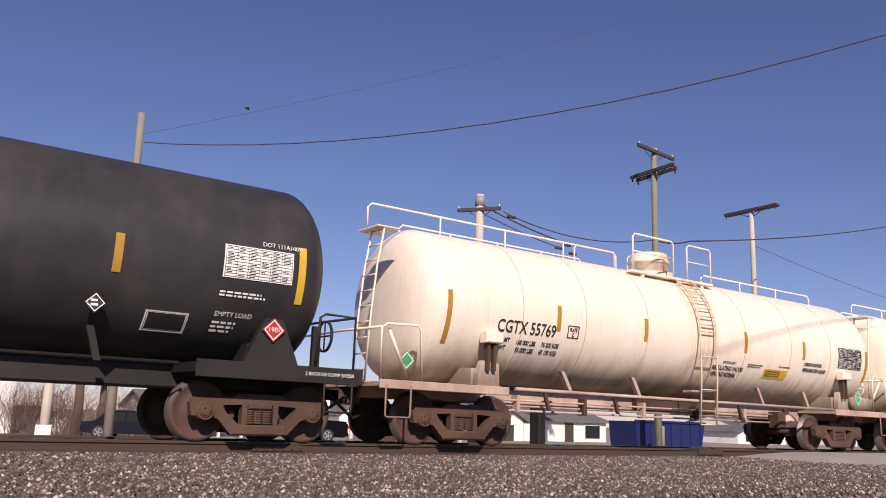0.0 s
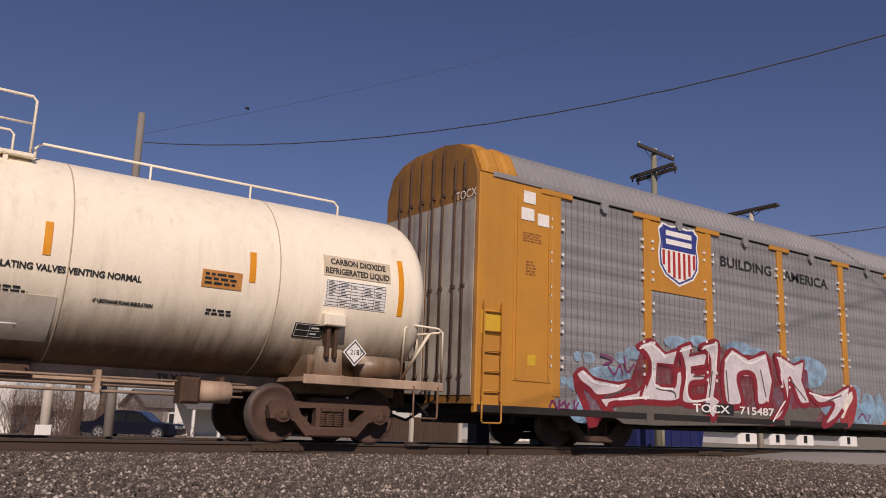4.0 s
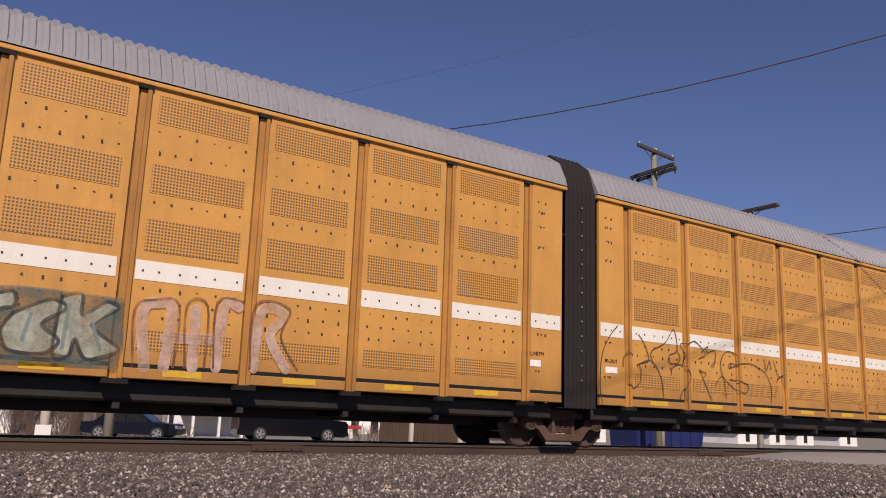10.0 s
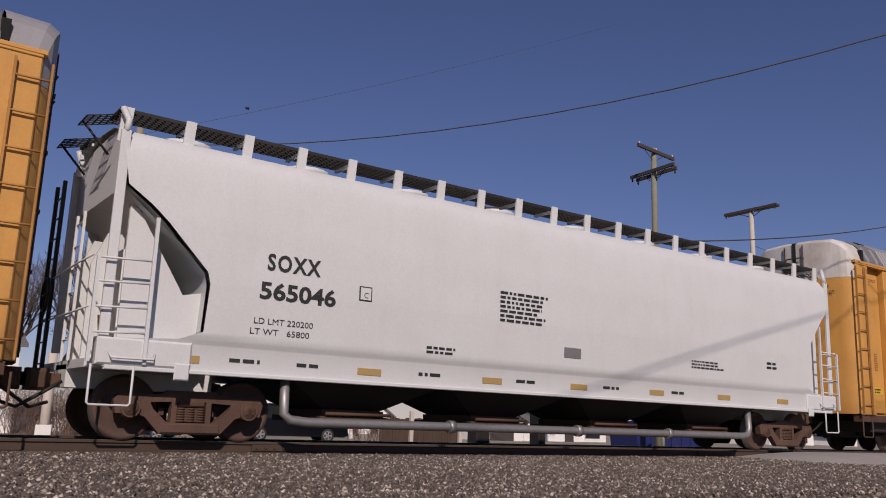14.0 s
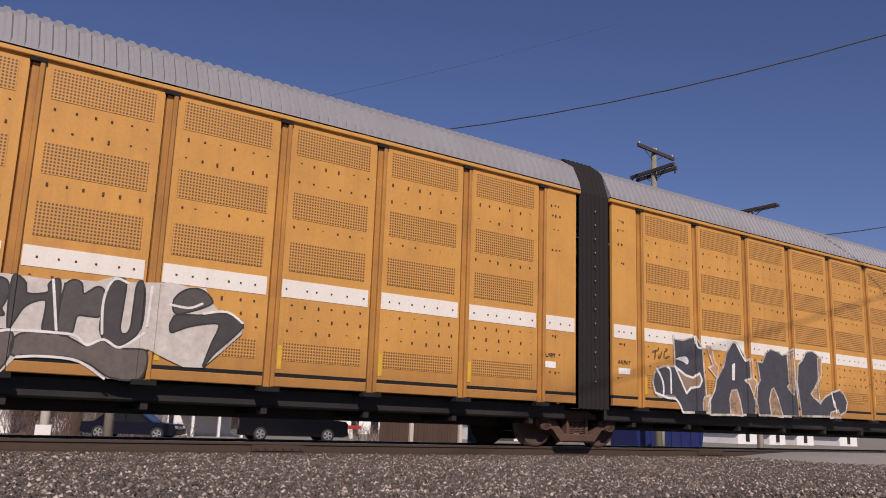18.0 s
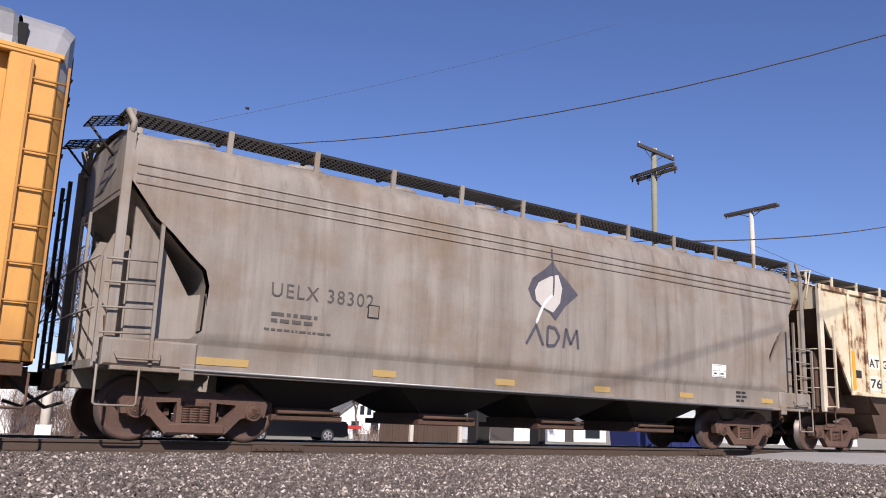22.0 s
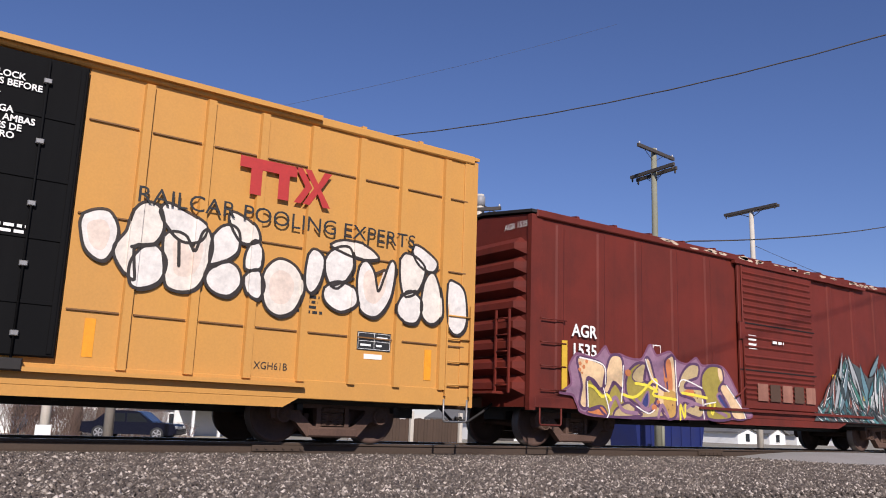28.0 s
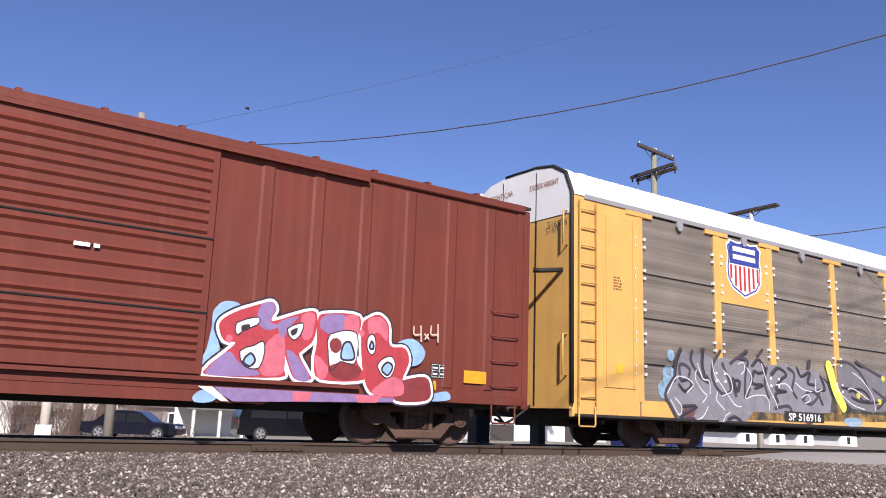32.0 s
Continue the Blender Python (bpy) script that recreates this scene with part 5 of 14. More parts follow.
        part("recess_hood", g, YELLOW, car)
        l0, l1 = span(-0.12, 0.34)
        ladder(car, l0, l1, y, 1.0, ze - 0.12, 8, POSTYELLOW)
        g = Geo()
        g.box(*span(-0.05, 2.0), y + 0.05, y + 0.3, 0.80, 0.98, ch=0.01)
        part("end_sill", g, RUSTY, car)
        g = Geo()
        stirrup(g, *span(-0.12, 0.36), y, 0.40, 0.85)
        part("step", g, RUSTY, car)
        n0, n1 = span(0.85, 1.35)
        sheet(car, "notice_plate", n0, n1, 1.55, 1.76, y + 0.176, LEMON)
        bars(car, n0 + 0.04, n1 - 0.04, 1.58, 1.73, 2, y + 0.166, INK, None, seed)
        sheet(car, "patch", n0 + 0.02, n1 - 0.02, 1.2, 1.4, y + 0.176, OCHRE)
        bars(car, n0, n1, 4.7, 4.8, 2, y + 0.174, FAINT, None, seed + 3)
        bars(car, n0 + 0.15, n1 - 0.15, 2.2, 2.7, 8, y + 0.174, FAINT, None, seed + 4)
        # outer end: doors that bulge in plan, painted top, one dark seam down the middle
        sec = [(-HW + 0.05, ze + 0.05), (-HW + 0.20, ze + 0.50), (-HW + 0.55, ze + 0.72), (-0.4, zt - 0.10), (0.4, zt - 0.10), (HW - 0.55, ze + 0.72), (HW - 0.2, ze + 0.50), (HW - 0.05, ze + 0.05)]
        def crown(yy):
            for (ya, za), (yb, zb) in zip(sec, sec[1:]):
                if ya <= yy <= yb:
                    return za + (zb - za) * (yy - ya) / (yb - ya)
            return ze
        def bulge(yy):
            return 0.34 * max(0.0, 1 - (yy / (HW - 0.05)) ** 2) ** 0.55
        cut = ze - 0.40
        for leaf in (-1, 1):
            ends = [leaf * (0.03 + (HW - 0.08) * i / 12) for i in range(13)]
            g = Geo()
            v = [(X(-bulge(q)), q, z) for q in ends for z in (1.0, cut)] + [(X(-bulge(q) + 0.06), q, z) for q in ends for z in (1.0, cut)]
            g.add(v, [(2 * i, 2 * i + 1, 2 * i + 3, 2 * i + 2) for i in range(12)] + [(26 + 2 * i, 26 + 2 * i + 2, 26 + 2 * i + 3, 26 + 2 * i + 1) for i in range(12)], 0, True)
            g.add([v[0], v[1], v[27], v[26]], [(0, 1, 2, 3)])
            door = part("end_door", g, YELLOW, car, "curved end door leaf")
            g = Geo()
            v = [(X(-bulge(q) * k2 + 0.5 * (1 - k2) - 0.006), q, z) for q in ends for k2, z in ((1, cut), (1, crown(q) - 0.10), (0.8, crown(q)), (0.0, crown(q) + 0.02))]
            g.add(v, [(4 * i + j2, 4 * i + j2 + 1, 4 * i + j2 + 5, 4 * i + j2 + 4) for i in range(12) for j2 in range(3)], 0, False)
            part("door_top", g, DIRTYTOP if unit == 0 else GALV, door, "painted top of the end door")
            for q in ((-0.28,) if leaf < 0 else (0.28, 1.36)):
                g = Geo()
                g.cyl((X(-bulge(q) - 0.05), q, 1.1), (X(-bulge(q) - 0.05), q, crown(q) - 0.15), 0.018, 6)
                for zz in (1.4, 2.3, 3.2, 4.1, 5.0):
                    g.box(*span(-bulge(q) - 0.08, -bulge(q) + 0.02), q - 0.05, q + 0.05, zz, zz + 0.06)
                part("lock_rod", g, RUSTY if abs(q) < 1 and leaf < 0 else BLACK, door)
            if unit == 0 and leaf < 0:
                letters(door, "TOAX", X(-bulge(-0.85) - 0.02), 4.42, 0.11, INK, -0.62, facing="x", width=0.36)
                letters(door, number, X(-bulge(-0.85) - 0.02), 4.25, 0.11, INK, -0.62, facing="x", width=0.50)
        g = Geo()
        g.box(*span(-0.37, -0.31), -0.05, 0.05, 1.0, zt - 0.15)
        part("centre_strip", g, BLACK, car)
        for zz in (4.95, 5.35):
            g = Geo()
            g.tube([(X(-0.36), -0.30, zz), (X(-0.42), -0.24, zz + 0.02), (X(-0.42), 0.20, zz + 0.02), (X(-0.36), 0.26, zz)], 0.018, 6)
            part("hinge_bar", g, BLACK, car)
        g = Geo()
        g.box(*span(0.44, 0.56), y + 0.05, y + 0.34, ze + 0.02, ze + 0.42, ch=0.01)
        part("corner_lamp_box", g, HOLLOW, car)
        g = Geo()
        g.tube([(X(0.55), y + 0.1, ze + 0.1), (X(0.55), y + 0.25, zt - 0.45), (X(0.9), y + 0.5, zt - 0.1), (X(1.4), y + 0.5, zt - 0.1), (X(1.6), y + 0.3, zt - 0.5)], 0.02, 6)
        part("roof_grab", g, BLACK, car)
        roof_sheet(car, *span(0.55, 1.5), ze + 0.04, zt - 0.02, STEEL, 0.4, name="roof_end")
    # bellows between the units
    g = Geo()
    sec = [(-HW + 0.05, 0.75), (-HW + 0.05, ze + 0.02), (-HW + 0.24, ze + 0.60), (-HW + 0.55, ze + 0.84), (-0.5, zt - 0.08), (0.5, zt - 0.08), (HW - 0.55, ze + 0.84), (HW - 0.24, ze + 0.60), (HW - 0.05, ze + 0.02), (HW - 0.05, 0.75)]
    rings, k = 15, len(sec)
    v = []
    for i in range(rings):
        q = 1.0 + 0.013 * (i % 2)
        v += [(MAX_GAP[0] + (MAX_GAP[1] - MAX_GAP[0]) * i / (rings - 1), p * q, z + 0.02 * (i % 2)) for p, z in sec]
    g.add(v, [(i * k + j, (i + 1) * k + j, (i + 1) * k + (j + 1) % k, i * k + (j + 1) % k) for i in range(rings - 1) for j in range(k)])
    part("bellows", g, mat("rubber", lambda: flat("black_rubber", (0.013, 0.009, 0.008), 0.9)), car, "black ribbed rubber bellows")
    xm = (MAX_GAP[0] + MAX_GAP[1]) / 2
    for i in range(13):
        g = Geo()
        g.cyl((xm - 0.02, -HW + 0.0, 1.3 + i * 0.29), (xm - 0.02, -HW - 0.02, 1.3 + i * 0.29), 0.016, 8)
        part("stud", g, GALV, car)
    for x in (3.55, (MAX_GAP[0] + MAX_GAP[1]) / 2, L - 3.55):
        bogie(car, x)
    coupler(car, 0, -1), coupler(car, L, 1)
    # red three-part emblem on each unit
    for x in (2.15 if ttx_bay == 0 else 3.82, L - 3.35 if ttx_bay == 0 else L - 5.0):
        emblem(car, x, 3.55, 1.0, 0.36, y + 0.034)
    sheet(car, "maker_plate", 1.95 + 0.15, 2.4, 3.30, 3.37, y + 0.036, INK)
    # unit marks beside the bellows
    for x in (20.2, 22.3):
        sheet(car, "mark", x - 0.17, x + 0.17, 1.50, 1.62, y + 0.036, WHITE)
        letters(car, "B-UNIT" if x < 21 else "A-UNIT", x - 0.2, 1.70, 0.08, INK, y + 0.030)
    data_panel(car, L - 3.2, L - 2.75, 1.42, 1.70, 2, 2, INK, WHITE, None, y + 0.034)
    for x in (2.3, 4.05, L - 4.9):
        bars(car, x, x + 0.6, 1.25, 1.5, 5, y + 0.035, INK, None, seed + 7)
    return car


def emblem(parent, x, z, w, h, y, m=None):
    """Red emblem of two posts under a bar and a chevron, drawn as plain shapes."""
    g = Geo()
    t = h * 0.3
    g.add([(x, y, z + h - t), (x + 0.62 * w, y, z + h - t), (x + 0.62 * w, y, z + h), (x, y, z + h)], [(0, 1, 2, 3)])
    for a in (0.12, 0.42):
        g.add([(x + a * w, y, z), (x + (a + 0.12) * w, y, z), (x + (a + 0.12) * w, y, z + h - t), (x + a * w, y, z + h - t)], [(0, 1, 2, 3)])
    for a in (0.60, 0.70):
        g.add([(x + a * w, y, z), (x + (a + 0.08) * w, y, z), (x + (a + 0.20) * w, y, z + h / 2), (x + (a + 0.08) * w, y, z + h), (x + a * w, y, z + h), (x + (a + 0.12) * w, y, z + h / 2)], [(0, 1, 2, 5), (5, 2, 3, 4)])
    for k, e in enumerate((z, z + h)):
        q = y - 0.0015 * (k + 1)
        g.add([(x + 1.02 * w, q, e), (x + 0.93 * w, q, e), (x + 0.84 * w, q, z + h * 0.5), (x + 0.90 * w, q, z + h * 0.5)], [(0, 1, 2, 3)])
    return part("emblem", g, m or REDINK, parent)


# ---------------- covered hoppers ----------------
def hopper_running(car, x0, x1, bog, m, zc=1.1):
    for b in bog:
        bogie(car, b)
    coupler(car, x0, -1), coupler(car, x1, 1)
    for x, k in ((x0, 1), (x1, -1)):
        g = Geo()
        g.box(min(x, x + k * 1.7), max(x, x + k * 1.7), -1.4, 1.4, 0.98, 1.10, ch=0.02)
        g.box(min(x, x + k * 2.2), max(x, x + k * 2.2), -0.35, 0.35, 0.72, 1.05)
        part("end_platform", g, m, car)


def hopper_roofwalk(car, x0, x1, ze, zw, y, m, brackets, wide=0.05):
    """Grating walkway on brackets above the roof edge."""
    g = Geo()
    for yy in (y, -y - 0.55):
        for i in range(7):
            a = yy + 0.55 * i / 6
            g.box(x0, x1, a - 0.012, a + 0.012, zw - 0.05, zw)
        n = int((x1 - x0) / 0.11)
        for i in range(n):
            x = x0 + (x1 - x0) * i / n
            g.box(x, x + 0.02, yy, yy + 0.55, zw - 0.03, zw - 0.008)
    part("roof_walk", g, BLACK, car)
    for i in range(brackets):
        x = x0 + 0.1 + (x1 - x0 - 0.2) * i / (brackets - 1)
        for sgn in (1, -1):
            g = Geo()
            g.prism([(x - wide, ze), (x + wide * 0.6, ze), (x + wide, zw + 0.02), (x - wide * 0.6, zw + 0.02)], sgn * y - 0.04 * sgn, sgn * y)
            g.box(x - 0.03, x + 0.03, min(sgn * y, sgn * (y + 0.55)), max(sgn * y, sgn * (y + 0.55)), zw - 0.10, zw - 0.05)
            part("walk_bracket", g, m, car)


def hopper_corner(car, e, k, cut, m, ze, spec):
    """Open corner of a covered hopper: lit shear plates under the slope, leaning post, short side ladder, step box, hoses."""
    def at(d):
        return e + k * d
    for y, d in ((-1.22, 0.0), (-0.42, 0.05), (0.42, 0.05), (1.22, 0.0)):
        g = Geo()
        if abs(y) > 1:
            plate = [(0.42, 1.12), (0.42, 3.36), (0.55, 3.30), (1.30, 2.12), (1.58, 2.18), (1.62, 1.62), (1.45, 1.44), (1.45, 1.12)]
        else:
            plate = [(0.10, 1.12), (0.10, 2.55), (0.30, 3.05), (0.62, 3.05), (1.6, 1.95), (1.9, 1.12)]
        g.prism([(at(a + d), b) for a, b in plate], y - 0.03, y + 0.03)
        part("shear_plate", g, m, car)
    g = Geo()
    g.box(min(at(0.40), at(0.46)), max(at(0.40), at(0.46)), -1.2, 1.2, 1.12, 2.7)
    part("bolster_web", g, m, car)
    # corner post with a curved head
    g = Geo()
    for y in (-1.46, 1.46):
        g = Geo()
        g.box(min(at(0.12), at(0.26)), max(at(0.12), at(0.26)), y - 0.03, y + 0.03, 1.3, ze + 0.10, ch=0.008)
        g.tube([(at(0.19), y, ze + 0.08), (at(0.22), y * 0.98, ze + 0.26), (at(0.14), y * 0.92, ze + 0.46)], 0.05, 6)
        part("corner_post", g, m, car)
    # short ladder on the side
    g = Geo()
    for d, top in ((-0.03, 2.50), (0.72, 3.15)):
        g.box(min(at(d), at(d + 0.05)), max(at(d), at(d + 0.05)), -1.58, -1.53, 1.05, top)
    for z in (1.45, 1.80, 2.15, 2.48):
        g.cyl((at(-0.03), -1.56, z), (at(0.74), -1.56, z + 0.03), 0.016, 6)
    part("side_ladder", g, m, car)
    # end ladder and rails beyond
    g = Geo()
    for y in (-0.55, -0.10):
        g.box(min(at(-0.06), at(-0.02)), max(at(-0.06), at(-0.02)), y - 0.02, y + 0.02, 1.1, 3.3)
    for i in range(6):
        g.cyl((at(-0.04), -0.55, 1.4 + i * 0.35), (at(-0.04), -0.10, 1.4 + i * 0.35), 0.014, 6)
    part("end_ladder", g, m, car)
    g = Geo()
    g.tube([(at(-0.05), -1.5, 2.52), (at(-0.08), -0.6, 2.50), (at(-0.08), 0.9, 2.45), (at(-0.05), 1.5, 2.50)], 0.016, 6)
    g.tube([(at(-0.05), -1.5, 1.80), (at(-0.08), -0.6, 1.78), (at(-0.08), 0.9, 1.78)], 0.016, 6)
    part("end_handrail", g, m, car)
    g = Geo()
    for y in (0.95, 1.5):
        g.box(min(at(-0.12), at(-0.06)), max(at(-0.12), at(-0.06)), y - 0.03, y + 0.03, 0.9, ze - 0.2)
    for i in range(9):
        g.cyl((at(-0.09), 0.95, 1.1 + i * 0.34), (at(-0.09), 1.5, 1.1 + i * 0.34), 0.014, 6)
    part("far_ladder", g, BLACK, car)
    # step box and stirrup
    g = Geo()
    g.box(min(at(0.10), at(1.42)), max(at(0.10), at(1.42)), -1.55, -1.28, 1.02, 1.40, ch=0.03)
    part("step_box", g, m, car)
    g = Geo()
    g.tube([(at(0.26), -1.56, 1.20), (at(0.28), -1.62, 1.12), (at(0.86), -1.62, 1.12), (at(0.88), -1.56, 1.20)], 0.016, 6)
    part("grab_iron", g, m, car)
    g = Geo()
    g.box(min(at(1.18), at(1.40)), max(at(1.18), at(1.40)), -1.57, -1.53, 0.86, 1.10, ch=0.02)
    part("jacking_lug", g, m, car)
    g = Geo()
    stirrup(g, min(at(0.05), at(0.62)), max(at(0.05), at(0.62)), -1.54, 0.48, 1.02)
    part("step", g, m, car)
    # brake gear on the end platform
    g = Geo()
    g.lathe([(-0.02, 0.25), (-0.02, 0.28), (0.02, 0.28), (0.02, 0.25), (-0.02, 0.25)], "x", (at(-0.22), 0.7, 2.15), 20, ends=False)
    g.cyl((at(-0.22), 0.44, 2.15), (at(-0.22), 0.96, 2.15), 0.014, 6)
    g.cyl((at(-0.22), 0.7, 1.89), (at(-0.22), 0.7, 2.41), 0.014, 6)
    part("brake_wheel", g, BLACK, car)
    g = Geo()
    g.cyl((at(0.62), -0.95, 1.28), (at(0.62), -0.35, 1.28), 0.13, 12)
    g.tube([(at(0.3), -0.9, 1.2), (at(0.26), -0.8, 1.75), (at(0.34), -0.65, 1.6), (at(0.5), -0.6, 1.2)], 0.02, 6)
    part("brake_cylinder", g, RUSTY, car)
    # tilted grating at the end of the roof walk
    for y in (-1.0, 0.45):
        g = Geo()
        for q in range(6):
            g.tube([(at(0.30), y + 0.11 * q, ze + 0.50), (at(-0.28), y + 0.11 * q, ze + 0.34)], 0.012, 4)
        for q in range(7):
            g.tube([(at(0.30 - 0.095 * q), y, ze + 0.50 - 0.026 * q), (at(0.30 - 0.095 * q), y + 0.55, ze + 0.50 - 0.026 * q)], 0.012, 4)
        g.tube([(at(-0.26), y + 0.3, ze + 0.34), (at(0.15), y + 0.3, ze - 0.1)], 0.02, 5)
        part("walk_end", g, BLACK, car)


def curved_hopper(label, s, L, m, left_cut, right_cut, bog, ze, spec):
    """Covered hopper with bulging plain sides; the ends slope in under the body."""
    car = car_at("covered_hopper", label, "hopper car", s)
    # cross-section: sill, bulging side, roof shoulder
    sec = [(-1.50, 1.0), (-1.50, 1.38), (-1.56, 1.50), (-1.60, 2.3), (-1.59, 3.2), (-1.53, ze - 0.35), (-1.46, ze - 0.05), (-1.30, ze + 0.14), (-0.7, ze + 0.34), (0, ze + 0.40)]
    def side_x(z):
        """Where the side begins and ends at height z."""
        def at(cut):
            for (za, xa), (zb, xb) in zip(cut, cut[1:]):
                if za <= z <= zb:
                    return xa + (xb - xa) * (z - za) / (zb - za)
            return cut[-1][1] if z > cut[-1][0] else cut[0][1]
        return at(left_cut), at(right_cut)
    zs = sorted(set([z for _, z in sec] + [z for z, _ in left_cut] + [1.8, 2.0, 2.8, 3.6]))
    zs = [z for z in zs if 1.0 <= z <= ze + 0.40]
    def ys(z):
        for (ya, za), (yb, zb) in zip(sec, sec[1:]):
            if za <= z <= zb:
                return ya + (yb - ya) * (z - za) / max(1e-6, zb - za)
        return sec[-1][0]
    n = 14
    g = Geo()
    for sg in (1, -1):
        v = []
        for z in zs:
            a, b = side_x(z)
            for i in range(n + 1):
                v.append((a + (b - a) * i / n, sg * ys(z), z))
        f = [(r * (n + 1) + i, r * (n + 1) + i + 1, (r + 1) * (n + 1) + i + 1, (r + 1) * (n + 1) + i) for r in range(len(zs) - 1) for i in range(n)]
        g.add(v, f, 0, True)
    part("body_side", g, m, car)
    # sloped end sheets set in from the side edge
    for k, cut in ((1, left_cut), (-1, right_cut)):
        g = Geo()
        top, low = cut[-1][1], bog[0] + 1.6 if k == 1 else bog[1] - 1.6
        g.add([(top + k * 0.05, -1.45, ze), (top + k * 0.05, 1.45, ze), (top + k * 0.05, 1.45, 3.55), (top + k * 0.05, -1.45, 3.55), (low, 1.45, 1.2), (low, -1.45, 1.2), (top + k * 0.05, -1.0, ze + 0.3), (top + k * 0.05, 1.0, ze + 0.3)],
              [(0, 1, 2, 3), (3, 2, 4, 5), (0, 6, 7, 1)])
        part("end_sheet", g, m, car)
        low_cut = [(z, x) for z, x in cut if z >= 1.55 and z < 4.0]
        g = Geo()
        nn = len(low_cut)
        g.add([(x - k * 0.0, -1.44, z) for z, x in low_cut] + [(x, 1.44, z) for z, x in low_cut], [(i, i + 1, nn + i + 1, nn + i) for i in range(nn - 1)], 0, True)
        # Right end is black: shade under the slope put into its colour.
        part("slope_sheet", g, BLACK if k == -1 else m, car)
        # Added corner band; its black stands for shade on the turned-in side.
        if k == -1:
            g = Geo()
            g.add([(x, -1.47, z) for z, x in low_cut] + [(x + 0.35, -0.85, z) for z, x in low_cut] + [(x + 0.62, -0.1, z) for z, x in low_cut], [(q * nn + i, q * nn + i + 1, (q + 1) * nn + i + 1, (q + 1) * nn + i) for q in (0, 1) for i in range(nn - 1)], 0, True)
            part("shaded_corner_sheet", g, BLACK, car)
        hopper_corner(car, (0.0 if k == 1 else L), k, cut, m, ze, spec)
    # hopper bays below
    na = spec["bays"]
    a0, a1 = spec["bay_span"]
    for i in range(na):
        xa, xb = a0 + (a1 - a0) * i / na, a0 + (a1 - a0) * (i + 1) / na
        c = (xa + xb) / 2
        w = (xb - xa) / 2
        g = Geo()
        top, mid, bot = 1.05, 0.55, 0.34
        v = [(xa, -1.35, top), (xb, -1.35, top), (xb, 1.35, top), (xa, 1.35, top), (c - w * 0.35, -0.75, mid), (c + w * 0.35, -0.75, mid), (c + w * 0.35, 0.75, mid), (c - w * 0.35, 0.75, mid)]
        g.add(v, [(0, 1, 5, 4), (1, 2, 6, 5), (2, 3, 7, 6), (3, 0, 4, 7), (4, 5, 6, 7)])
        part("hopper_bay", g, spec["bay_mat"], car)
        g = Geo()
        g.box(c - w * 0.45, c + w * 0.45, -0.95, 0.95, bot, bot + 0.10, ch=0.02)
        g.box(c - w * 0.38, c + w * 0.38, -0.8, 0.8, bot + 0.10, mid)
        g.cyl((c - w * 0.4, -0.98, bot + 0.14), (c + w * 0.4, -0.98, bot + 0.14), 0.03, 8)
        part("outlet_gate", g, RUSTY, car)
    # sill
    g = Geo()
    g.box(side_x(1.05)[0], side_x(1.05)[1], -1.54, -1.44, 0.96, 1.02, ch=0.01)
    g.box(side_x(1.05)[0], side_x(1.05)[1], 1.44, 1.54, 0.96, 1.02, ch=0.01)
    part("side_sill", g, m, car)
    hopper_running(car, 0.0, L, bog, m)
    hopper_roofwalk(car, 0.12, L - 0.2, ze - 0.02, ze + 0.50, -1.22, m, spec["brackets"], spec["wide"])
    # roof hatches
    for i in range(8):
        x = 1.5 + (L - 3) * i / 7
        g = Geo()
        g.lathe([(0, 0.45), (0.12, 0.45), (0.16, 0.3), (0.17, 0.02)], "z", (x, 0, ze + 0.38), 16)
        part("roof_hatch", g, m, car)
    return car, ys


